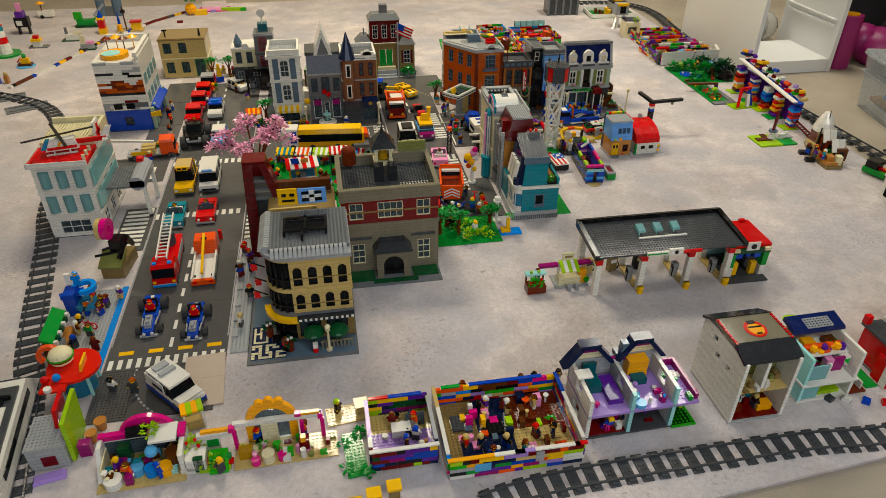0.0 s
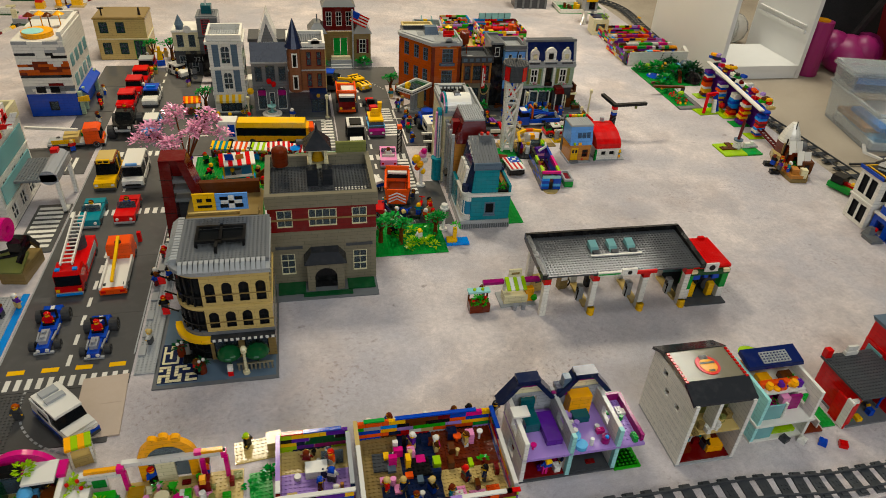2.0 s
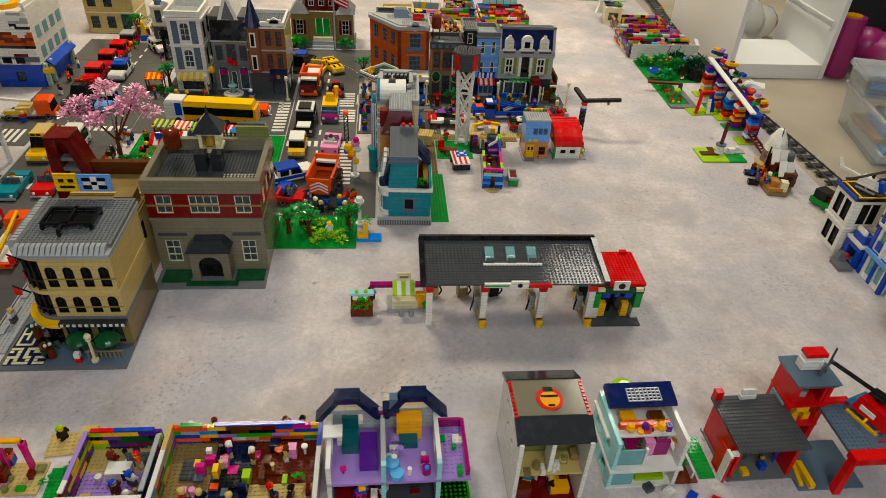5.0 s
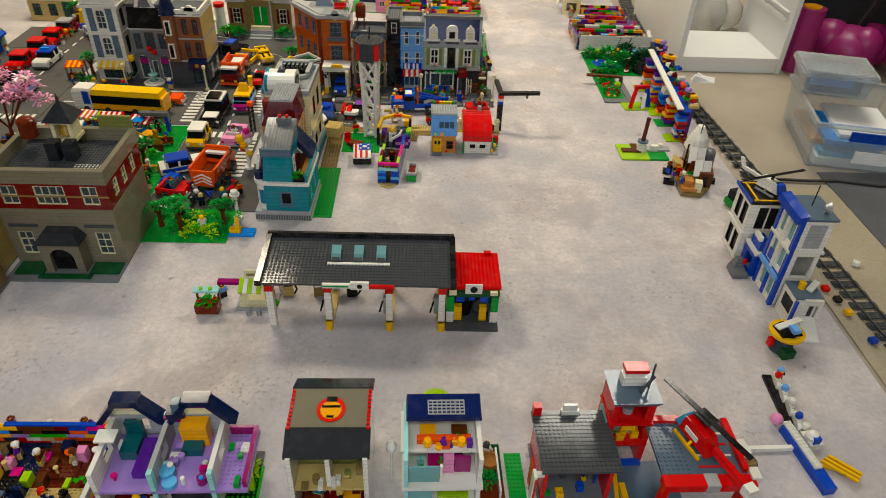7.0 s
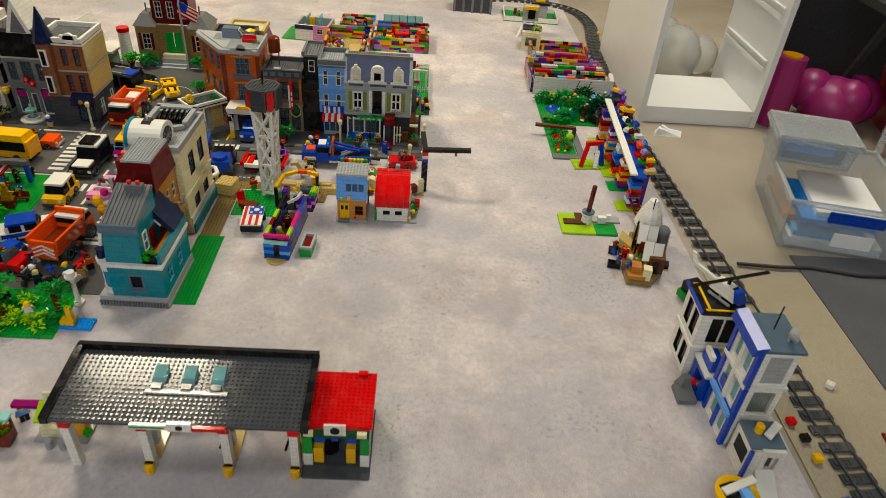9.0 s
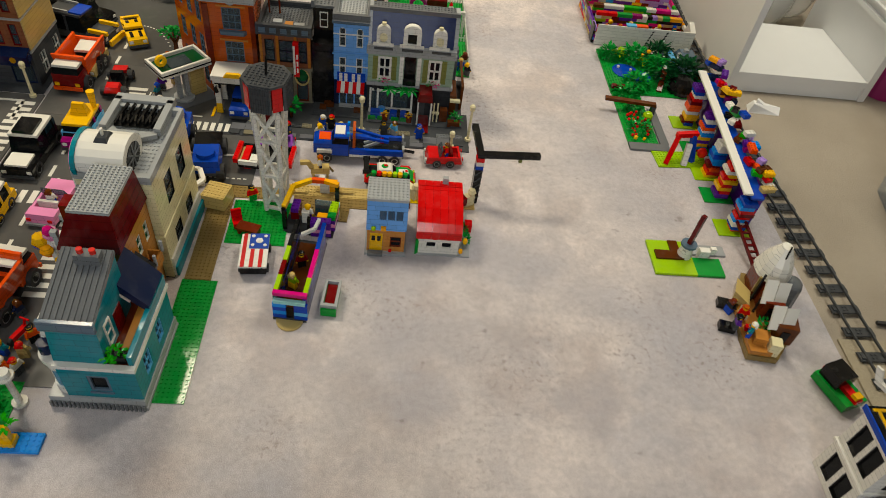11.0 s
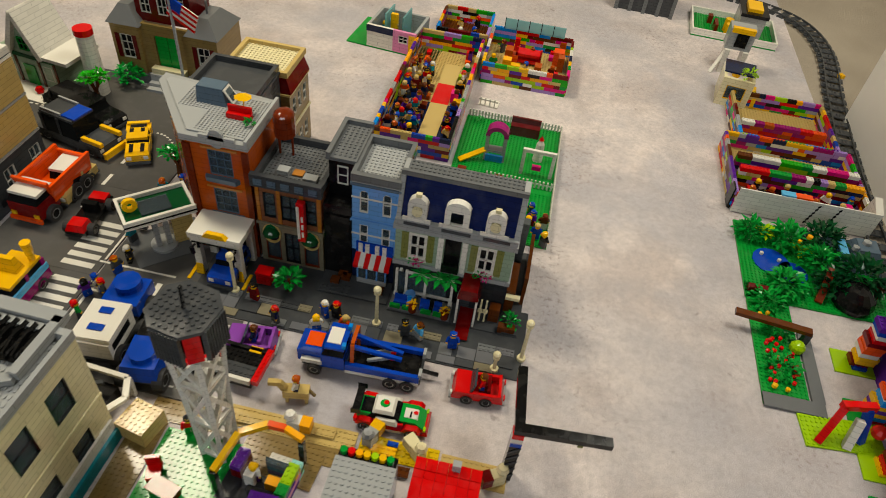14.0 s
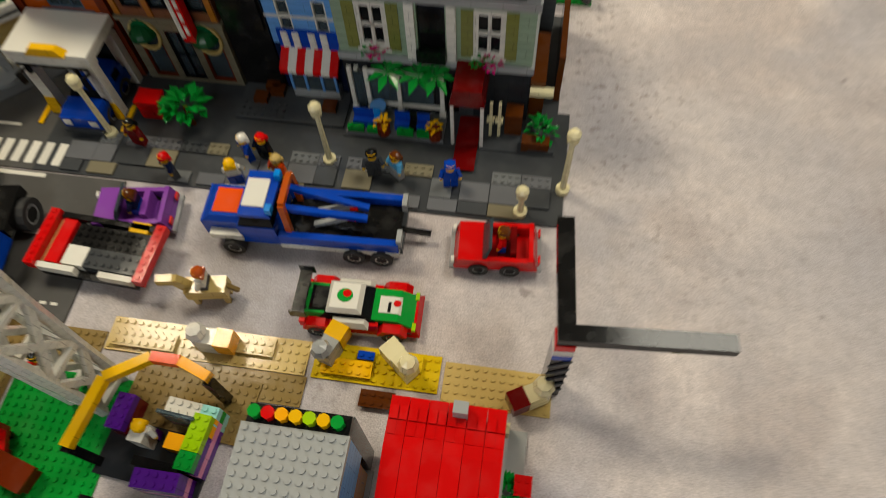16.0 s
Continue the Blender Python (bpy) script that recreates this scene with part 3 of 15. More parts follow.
marks(side, "crossing_stripe", "white", [(-0.385, 0.525 + 0.024 * i, -0.315, 0.538 + 0.024 * i) for i in range(9)])
side2 = road("road_crossing", -0.027, 0.508, 0.024, 0.741, 1)
marks(side2, "crossing_stripe", "white", [(-0.022, 0.518 + 0.024 * i, 0.020, 0.531 + 0.024 * i) for i in range(9)])
cross = road("road_cross", -0.027, 1.021, 0.474, 1.300, 1, 2)
marks(cross, "centre_dash", "white", [(x, 1.166, x + 0.035, 1.173) for x in [0.0 + 0.075 * i for i in range(6)]])
marks(cross, "crossing_stripe", "white", [(0.425, 1.04 + 0.024 * i, 0.466, 1.053 + 0.024 * i) for i in range(10)])
marks(cross, "stop_line", "white", [(0.30, 1.268, 0.44, 1.275), (0.435, 1.20, 0.442, 1.268)])
east = road("road_north_south", 0.478, 0.553, 0.705, 1.68, 5)
marks(east, "centre_dash", "white", [(0.583, y, 0.59, y + 0.035) for y in [0.58 + 0.073 * i for i in range(15)] if not 0.91 < y < 1.0 and not 1.2 < y < 1.36])
marks(east, "crossing_stripe", "white", [(0.485 + 0.022 * i, 0.935, 0.497 + 0.022 * i, 0.972) for i in range(10)])
marks(east, "crossing_stripe", "white", [(0.655, 0.70 + 0.022 * i, 0.698, 0.712 + 0.022 * i) for i in range(11)])
marks(east, "crossing_stripe", "white", [(0.632, 1.242 + 0.021 * i, 0.692, 1.254 + 0.021 * i) for i in range(6)])
marks(east, "crossing_stripe", "white", [(0.632, 1.118 + 0.021 * i, 0.698, 1.130 + 0.021 * i) for i in range(5)])
marks(east, "edge_dash", "white", [(0.60 + 0.009 * i, 1.648 - 0.0009 * i * i, 0.605 + 0.009 * i, 1.652 - 0.0009 * i * i) for i in range(11)])
front = road("road_east", 0.708, 1.033, 0.993, 1.203, 1, 1)
marks(front, "centre_dash", "white", [(0.84, 1.126, 0.872, 1.132), (0.907, 1.126, 0.942, 1.132)])
marks(front, "edge_line", "white", [(0.714, 1.196, 0.90, 1.201), (0.714, 1.05, 0.719, 1.196)])
marks(front, "edge_dash", "white", [(0.84 + 0.012 * i, 1.05, 0.847 + 0.012 * i, 1.053) for i in range(12)])
bend = road("road_bend", 0.181, 1.518, 0.475, 1.698, 1, 1)
marks(bend, "edge_dash", "white", [(0.2 + 0.014 * i, 1.665, 0.208 + 0.014 * i, 1.669) for i in range(18)])
g = Geo().box(0, -3.5, 0, 25.8, 11.5, 0.28).studs(0.4, -3, 8.2, 11.2, 0.28, 6)
solo("curve_plate", "dark grey road plate with a curved dashed edge", "road", g, "asphalt", -0.303, -0.123, 0, 0, "", "structure")
cp = thing("curve_marking", "white dashes of a curved road edge", "road", -0.063, -0.021, 0.0029, 0, "", "structure")
for i in range(20):
    a = radians(176 + 4.8 * i)
    ob = part("edge_dash", shared("cdash", lambda: Geo().box(-0.42, -0.22, 0, 0.42, 0.22, 0.05).mesh("edge_dash", ["lightgrey"])), "", cp)
    ob.matrix_basis = pose(0.163 * math.cos(a), 0.163 * math.sin(a), 0, 0, 0, math.degrees(a) + 90)

solo("road_forecourt", "dark grey road plate before the garage", "road", Geo().box(70.8, 120.6, 0, 88, 136, 0.2), "asphalt", 0, 0, 0, 0, "", "structure")
marks(thing("forecourt_marking", "white crossing stripes before the garage", "road", 0, 0, 0, 0, "", "structure"), "crossing_stripe", "white", [(0.80 + 0.0165 * i, 1.213, 0.810 + 0.0165 * i, 1.243) for i in range(8)] + [(0.695, 1.262, 0.84, 1.266), (0.70, 1.27, 0.704, 1.345)], 0.26)
solo("road_back", "dark grey road plates behind the town houses", "road", Geo().box(5, 169, 0, 78, 190, 0.28), "asphalt", -0.006, -0.084, 0, 0, "", "structure")
# pavements of stud plates
g = Geo().box(0, 0, 0, 1.5, 32, 0.22)
solo("blue_strip", "bright blue tile strip beside the road", "kerb", g, "azure", -0.321, 0.007, 0, 0, "", "structure")
baseplate("pavement", "light grey stud plates beside the road", -0.397, -0.009, 7.4, 33, "lightgrey", category="pavement", kind="structure")
baseplate("pavement", "light grey stud plates along the road", -0.024, 0.015, 4.4, 50, "lightgrey", category="pavement", kind="structure", h=0.3)
for yy in (0.11, 0.17, 0.23, 0.30, 0.36, 0.42):
    solo("pavement_tile", "smooth pale grey tile on the stud pavement", "paving tile", Geo().box(0, 0, 0, 1.5, 3.1, 0.3), "lightgrey", -0.023, yy - 0.042, 0.0046, 0, "tiles on the pavement")
baseplate("pavement", "dark grey plates around the houses", 0.008, 1.305, 46, 55, "darkgrey", category="pavement", kind="structure", studs=False)
baseplate("pavement", "dark grey plates in front of the shops", 0.88, 1.206, 59, 15, "darkgrey", category="pavement", kind="structure", studs=False, h=0.25)
xx, k = 0.912, 0
while xx < 1.45:
    for yy, dd in ((1.2085, 1.5), (1.2245, 2.4), (1.2495, 1.5)):
        ww = (2.3, 3.1, 3.1, 4.7)[(k * 7 + int(yy * 1000)) % 4]
        k += 1
        if (k * 5) % 7 < 2:
            continue
        tone = ("grey", "pearl", "pearl", "darkgrey", "grey", "stone", "pearl")[(k * 3) % 7]
        g = Geo().box(0, 0, 0, min(ww, 3.15), dd, 0.25)
        if k % 3 == 0:
            g.studs(0, 0, min(ww, 3.15), dd, 0.25, 6)
        solo("pavement_tile", f"{WORDS.get(tone, tone)} paving tile before the shops", "paving tile", g, tone, xx, yy, 0.0027, 0, "tiles on the pavement")
    xx += 0.032
baseplate("grass_plate", "green stud plate of the little park", 0.014, 0.770, 24, 24, "green", category="baseplate")
baseplate("grass_plate", "green stud plate with market stalls", 0.255, 0.551, 22, 46, "green", category="baseplate")
baseplate("grass_plate", "green stud plate with a flower garden", 0.517, 0.380, 21, 15, "green", category="baseplate")
baseplate("grass_plate", "green stud plate beside the teal house", 0.914, 0.502, 6.4, 26, "green", category="baseplate")
baseplate("sand_plate", "tan stud plate strip beside the town houses", 0.917, 0.761, 4.8, 24, "darktan", category="baseplate")
baseplate("grass_plate", "green stud plate under the water tower", 0.969, 0.862, 11.6, 12.5, "green", category="baseplate")
baseplate("sand_plate", "dark tan stud plates behind the little houses", 0.929, 0.995, 11.2, 3.6, "darktan", category="baseplate")
baseplate("sand_plate", "dark tan stud plates behind the workshop", 1.086, 0.984, 16, 2.9, "darktan", category="baseplate")
baseplate("sand_plate", "tan stud plates along the street", 1.043, 1.014, 20, 3.4, "tan", category="baseplate")
baseplate("sand_plate", "pale yellow stud plates along the street", 1.249, 1.014, 12, 3.6, "straw", category="baseplate")
baseplate("sand_plate", "tan stud plates behind the red-roofed house", 1.373, 1.006, 10, 4.0, "tan", category="baseplate")


for xx, yy, w, d, c in ((1.05, 1.018, 6.4, 1.6, "tan"), (1.13, 1.026, 8.0, 1.6, "tan"), (1.258, 1.018, 4.8, 1.6, "yellow"), (1.32, 1.03, 3.2, 1.6, "straw"), (1.29, 1.036, 1.6, 0.8, "blue"), (1.30, 0.992, 3.2, 1.6, "brown")):
    solo("loose_plate", f"small {c} toy plate lying on the stud plates", "toy plate", Geo().box(0, 0, 0, w, d, 0.32).studs(0, 0, w, d, 0.32, 6), c, xx, yy, 0.0044, 0, "loose plates")


# ---- town houses ----
def house(name, label, x, y, w, d, floors, rot=0, roof="lightgrey", studs=True, parapet=0.0, parapet_mat="lightgrey", category="toy building", z=0.0, open_back=False):
    """floors: (height, wall colour, front windows, right windows, left windows, band colour); a window is (centre, sill height,
    width, height, columns, rows, frame, arched)."""
    ob = thing(name, label, category, x, y, z, rot, "toy buildings")
    t = 0.7
    zz = 0.25
    part("base", Geo().box(0, 0, 0.0, w, d, 0.25), "darkgrey", ob)
    for h, wall, front_w, right_w, left_w, band in floors:
        g = Geo()
        g.wallx(0, w, 0, t, zz, zz + h, [(c, ww, zz + s, hh) for c, s, ww, hh, *_ in front_w])
        if not open_back:
            g.box(0, d - t, zz, w, d, zz + h)
        g.wally(t, d - t, w - t, w, zz, zz + h, [(c, ww, zz + s, hh) for c, s, ww, hh, *_ in right_w])
        g.wally(t, d - t, 0, t, zz, zz + h, [(c, ww, zz + s, hh) for c, s, ww, hh, *_ in left_w])
        for c, s, ww, hh, cols, rows, fr, arch in front_w:
            if arch:
                g.spandrel(c, ww, zz + s + hh, 0, t)
        part("wall", g, wall, ob)
        part("floor_slab", Geo().box(t, t, zz, w - t, d - t, zz + 0.25), "darktan", ob)
        if band:
            part("cornice", Geo().box(-0.3, -0.3, zz + h - 0.45, w + 0.3, d + 0.02, zz + h), band, ob)
        for c, s, ww, hh, cols, rows, fr, arch in front_w:
            window(ob, c, 0.2, zz + s, ww, hh, 0, fr, cols=cols, rows=rows)
        for c, s, ww, hh, cols, rows, fr, arch in right_w:
            window(ob, w - 0.2, c, zz + s, ww, hh, 90, fr, cols=cols, rows=rows)
        for c, s, ww, hh, cols, rows, fr, arch in left_w:
            window(ob, 0.2, c, zz + s, ww, hh, -90, fr, cols=cols, rows=rows)
        zz += h
    if roof:
        g = Geo().box(0.0, 0.0, zz, w, d, zz + 0.32)
        if studs:
            g.studs(0.8, 0.8, w - 0.8, d - 0.8, zz + 0.32, 6)
        part("roof", g, roof, ob)
    if parapet:
        g = Geo().box(-0.2, -0.2, zz + 0.32, w + 0.2, 0.8, zz + 0.32 + parapet).box(-0.2, d - 0.8, zz + 0.32, w + 0.2, d, zz + 0.32 + parapet)
        g.box(-0.2, 0.8, zz + 0.32, 0.6, d - 0.8, zz + 0.32 + parapet).box(w - 0.6, 0.8, zz + 0.32, w + 0.2, d - 0.8, zz + 0.32 + parapet)
        part("parapet", g, parapet_mat, ob)
    return ob, zz


def row(n, x0, x1, s, w, h, cols=2, rows=2, fr="white", arch=False):
    return [(x0 + (x1 - x0) * (i + 0.5) / n, s, w, h, cols, rows, fr, arch) for i in range(n)]


# corner department store with rounded black-glazed corner
bank = thing("corner_store", "tan three-storey corner building with arched windows and grey roof", "toy building", 0.018, -0.035, 0, 0, "toy buildings")
part("base", Geo().box(0.02, 0.02, 0, 25.6, 25.6, 0.3), "grey", bank)
part("paving", Geo().box(0.9, 0.9, 0.3, 25.0, 7.0, 0.36).box(0.9, 7.0, 0.3, 5.6, 25, 0.36), "bluegrey", bank, "sand-blue paving tiles")
part("mosaic_ground", Geo().box(0.8, 1.3, 0.36, 8.9, 6.6, 0.40).box(0.8, 6.6, 0.36, 5.4, 13.2, 0.40), "darkblue", bank, "dark blue mosaic floor")
MAZE = ("#.####.###", "#.#..#.#..", "###.##.###", "..#.#....#", "#.#.#.##.#", "###.###..#")
for r, line in enumerate(MAZE):
    g = Geo()
    for c, mark in enumerate(line):
        if mark == "#":
            g.box(0.9 + c * 0.79, 1.55 + r * 0.82, 0.40, 1.66 + c * 0.79, 2.2 + r * 0.82, 0.46)
    part("mosaic_tile", g, "cream", bank)
g = Geo()
for a, b, c, d in ((1.2, 7.0, 1.7, 12.6), (1.7, 7.0, 4.6, 7.5), (4.1, 7.5, 4.6, 10.2), (2.6, 8.6, 3.1, 12.6), (3.1, 12.1, 4.9, 12.6), (1.7, 10.2, 2.6, 10.7)):
    g.box(a, b, 0.40, c, d, 0.46)
part("mosaic_tile", g, "cream", bank)
part("step", Geo().box(5.6, 6.7, 0.36, 8.6, 9.0, 0.9), "black", bank)
part("post_box", Geo().box(15.2, 1.6, 0.36, 16.3, 2.6, 1.7), "red", bank)
part("post_box_top", Geo().box(15.2, 1.6, 1.7, 16.3, 2.6, 2.9), "white", bank)
g = Geo()
for i in range(9):
    g.box(17.2 + i * 0.86, 3.0, 0.36, 17.6 + i * 0.86, 3.4, 2.0)
part("fence_bar", g.box(17.0, 3.0, 2.0, 24.6, 3.4, 2.3), "stone", bank)
R = 5.5  # rounded corner radius
fx0, fy0, fx1, fy1 = 6.2, 7.2, 25.3, 25.4


def corner_wall(z0, z1, front_holes, colour, pname="wall", arch=True):
    gg = Geo()
    gg.wallx(fx0 + R, fx1, fy0, fy0 + 0.8, z0, z1, front_holes)
    if arch:
        for c, w, b, h in front_holes:
            gg.spandrel(c, w, b + h, fy0, fy0 + 0.8)
    gg.box(fx1 - 0.8, fy0 + 0.8, z0, fx1, fy1, z1).box(fx0, fy1 - 0.8, z0, fx1 - 0.8, fy1, z1)
    gg.wally(fy0 + R, fy1 - 0.8, fx0, fx0 + 0.8, z0, z1, [(fy0 + R + 3.2 + 4 * i, 1.8, z0 + 1.2, z1 - z0 - 2.2) for i in range(3)])
    return part(pname, gg, colour, bank)


def curved_glazing(z0, z1, colour):
    gg = Geo()
    gg.ring(fx0 + R, fy0 + R, z0, z1, R - 0.9, R - 0.5, 10, 180, 270)
    part("curved_glazing", gg, colour, bank, "rounded black glazed corner")
    gg = Geo()
    for k in range(6):
        a = radians(180 + 18 * k)
        gg.cyl(fx0 + R + (R - 0.3) * math.cos(a), fy0 + R + (R - 0.3) * math.sin(a), z0, 0.28, z1 - z0, 6)
    gg.ring(fx0 + R, fy0 + R, z0 + (z1 - z0) * 0.3, z0 + (z1 - z0) * 0.36, R - 0.5, R + 0.1, 10, 180, 270)
    part("balcony_rail", gg, "black", bank)


levels = [(0.4, 7.4), (8.3, 14.2), (15.0, 22.6)]
gcols = Geo()
gcols.wallx(fx0 + R, fx1, fy0, fy0 + 0.8, 0.4, 7.4, [(14.9, 5, 0.9, 5.4), (21.2, 5, 0.9, 5.4)])
gcols.box(fx1 - 0.8, fy0 + 0.8, 0.4, fx1, fy1, 7.4).box(fx0, fy1 - 0.8, 0.4, fx1 - 0.8, fy1, 7.4).box(fx0, fy0 + R, 0.4, fx0 + 0.8, fy1 - 0.8, 7.4)
part("wall", gcols, "darktan", bank)
window(bank, 14.9, fy0 + 0.3, 0.9, 5, 5.4, 0, "black", cols=2, rows=1)
window(bank, 21.2, fy0 + 0.3, 0.9, 5, 5.4, 0, "black", cols=2, rows=1)
for (z0, z1), hh in zip(levels[1:], (4.2, 5.0)):
    holes = [(13.4 + 3.35 * i, 2.0, z0 + 0.9, hh) for i in range(4)]
    corner_wall(z0, z1, holes, "tan")
    for c, w, b, h in holes:
        window(bank, c, fy0 + 0.25, b, w, h, 0, "black", "pane_black", cols=2, rows=1, t=0.15)
    for i in range(3):
        window(bank, fx0 + 0.3, fy0 + R + 3.2 + 4 * i, z0 + 1.2, 1.8, z1 - z0 - 2.2, -90, "black", "pane_black", cols=1, rows=2)
for z0, z1 in levels:
    curved_glazing(z0, z1, "pane_black")
for z0, z1, col in ((7.4, 8.3, "grey"), (14.2, 15.0, "tan"), (22.6, 23.4, "tan")):
    gg = Geo().box(fx0 + R, fy0 - 0.3, z0, fx1 + 0.2, fy0 + 1, z1).box(fx1 - 0.9, fy0 + 1, z0, fx1 + 0.2, fy1, z1).ring(fx0 + R, fy0 + R, z0, z1, R - 1.2, R + 0.25, 10, 180, 270).box(fx0 - 0.2, fy0 + R, z0, fx0 + 0.9, fy1, z1)
    part("cornice", gg, col, bank)
gg = Geo()
for z in (10.6, 17.8):
    gg.box(fx0 + R, fy0 - 0.12, z, fx1 + 0.1, fy0 + 0.02, z + 0.25)
part("string_course", gg, "darktan", bank)
gg = Geo()
n = 9
fringe = [(fx0 + R, fy0 - 0.9), (fx1 + 0.4, fy0 - 0.9), (fx1 + 0.4, fy1), (fx0 - 0.6, fy1), (fx0 - 0.6, fy0 + R)]
pts = [(fx1 + 0.5, fy0 - 0.9), (fx1 + 0.5, fy1 + 0.2), (fx0 - 0.9, fy1 + 0.2)] + [(fx0 + R - (R + 0.9) * math.cos(radians(10 * i)), fy0 + R - (R + 0.9) * math.sin(radians(10 * i))) for i in range(n + 1)]
gg.prism(pts, 23.4, 24.4)
part("roof_edge", gg, "lightgrey", bank)
gg = Geo()
for i in range(17):
    gg.hexa([(8.2 + i, fy0 - 1.0, 24.4), (8.95 + i, fy0 - 1.0, 24.4), (8.95 + i, fy0 + 1.6, 24.4), (8.2 + i, fy0 + 1.6, 24.4)], [(8.2 + i, fy0 + 0.4, 25.6), (8.95 + i, fy0 + 0.4, 25.6), (8.95 + i, fy0 + 1.6, 25.6), (8.2 + i, fy0 + 1.6, 25.6)])
for i in range(16):
    gg.hexa([(fx0 - 1.0, 9.8 + i, 24.4), (fx0 + 1.6, 9.8 + i, 24.4), (fx0 + 1.6, 10.55 + i, 24.4), (fx0 - 1.0, 10.55 + i, 24.4)], [(fx0 + 0.4, 9.8 + i, 25.6), (fx0 + 1.6, 9.8 + i, 25.6), (fx0 + 1.6, 10.55 + i, 25.6), (fx0 + 0.4, 10.55 + i, 25.6)])
part("roof_slope", gg, "lightgrey", bank, "light grey sloped roof bricks")
gg = Geo().box(fx0 + 1.6, fy0 + 1.6, 24.4, fx1 + 0.3, fy1, 25.3).studs(fx0 + 2, fy0 + 2, fx1, fy1 - 0.4, 25.3, 6)
part("roof", gg, "grey", bank, "mid grey studded flat roof")
gg = Geo()
for a, b, c, d in ((11, 13.5, 21, 14.1), (11, 18.9, 21, 19.5), (11, 14.1, 11.6, 18.9), (20.4, 14.1, 21, 18.9), (15.7, 13, 16.3, 20), (15.0, 11.2, 15.6, 14)):
    gg.box(a, b, 26.4, c, d, 27.0)
for a, b in ((11.2, 13.7), (20.6, 13.7), (11.2, 19.2), (20.6, 19.2), (15.2, 11.4)):
    gg.box(a - 0.3, b - 0.3, 25.3, a + 0.3, b + 0.3, 26.4)
part("skylight_frame", gg, "black", bank)
part("skylight_pane", Geo().box(11.6, 14.1, 26.2, 20.4, 18.9, 26.35), "pane_black", bank)
gg = Geo()
for i in range(11):
    gg.box(12.6 + i * 1.2, fy0 - 1.95, 7.0, 13.2 + i * 1.2, fy0 - 1.75, 7.55)
part("awning_tile", gg, "white", bank)
part("awning", Geo().box(12.2, fy0 - 1.75, 6.85, 25.4, fy0 - 0.2, 7.65), "charcoal", bank)
for cx in (15.6, 21.3):
    gg = Geo().ball(cx, fy0 - 2.6, 4.0, 2.6, 14, 0.62, True).cyl(cx, fy0 - 2.6, 0.4, 0.15, 4.4, 6)
    part("parasol", gg, "darkgreen", bank, "dark green dome parasol")
gg = Geo().ring(fx0 + R, fy0 + R, 6.4, 7.4, R + 0.2, R + 1.7, 10, 180, 275)
part("corner_awning", gg, "yellow", bank, "yellow slatted awning round the corner")
for a, b in ((5.0, 9.6), (9.9, 3.6)):
    gg = Geo().cyl(a, b, 0.4, 0.9, 2.6, 8)
    part("planter", gg, "redbrown", bank)
    part("plant", Geo().foliage(a, b, 3.0, 1.1, 26, 0.8, 1.2), "darkgreen", bank)
    part("blossom", Geo().ball(a - 0.3, b - 0.6, 4.1, 0.4, 6).ball(a + 0.5, b - 0.2, 4.2, 0.4, 6), "white", bank)
# flags on the road side of the corner store
for yy, zz in ((11, 11.5), (16, 11.5), (13, 18)):
    part("flagpole", Geo().bar((fx0 - 0.2, yy, zz), (fx0 - 3.4, yy, zz + 1.8), 0.25), "black", bank)
    part("flag", Geo().box(fx0 - 3.4, yy - 0.08, zz - 0.6, fx0 - 2.0, yy + 0.08, zz + 1.2), "red", bank)

# the two flat signs on the back of its roof
sign = thing("roof_sign", "yellow and blue printed panel standing on the roof edge", "sign", 0.117, 0.222, 0.268)
part("panel", Geo().box(0, 0, 0, 4.6, 0.4, 4.2), "yellow", sign)
part("emblem", Geo().box(0.9, -0.1, 2.2, 2.0, 0, 3.0).box(2.8, -0.1, 2.2, 3.9, 0, 3.0).box(0.9, -0.1, 0.8, 3.9, 0, 1.4), "black", sign)
part("panel", Geo().box(4.7, 0, 0, 11.4, 0.4, 4.0), "medblue", sign)
part("emblem", Geo().box(7.4, -0.1, 0.4, 8.6, 0, 3.6).box(5.8, -0.1, 1.6, 10.2, 0, 2.4), "white", sign)
part("emblem", Geo().box(5.6, -0.08, 0.6, 7.3, 0, 1.5).box(8.7, -0.08, 0.6, 10.4, 0, 1.5).box(5.6, -0.08, 2.5, 7.3, 0, 3.3).box(8.7, -0.08, 2.5, 10.4, 0, 3.3), "black", sign)

# lower tan house behind it, with the dark red tower
back, zz = house("rear_house", "tan house with a dark tan flat roof", 0.078, 0.234, 17, 22, [(8, "tan", [], [], [], None), (10, "tan", [], row(3, 2, 20, 2, 2, 5, 1, 2, "black"), [], "darktan")], roof=None)
part("roof", Geo().box(0, 0, 18.3, 17, 22, 18.7), "darktan", back, "smooth dark tan roof tiles")
part("roof_wall", Geo().box(0.5, 20, 18.7, 16.5, 21.6, 22.0), "brown", back)
part("dormer", Geo().box(12.6, 4.0, 18.7, 16.6, 8.4, 22.2), "darktan", back)
window(back, 14.6, 3.8, 19.2, 2.8, 2.6, 0, "cream", "pane_black", 3, 2)
part("ridge", Geo().box(0.3, 10.4, 18.7, 16.6, 11.0, 19.3), "tan", back)
tower = thing("dark_red_tower", "dark red sloping open tower with a steep roof", "toy building", 0.012, 0.412, 0.0, 0, "toy buildings")
g = Geo()
g.hexa([(-0.4, 0, 0), (2.6, 0, 0), (2.6, 5.6, 0), (-0.4, 5.6, 0)], [(0.9, 0, 29), (3.4, 0, 29), (3.4, 5.6, 29), (0.9, 5.6, 29)])
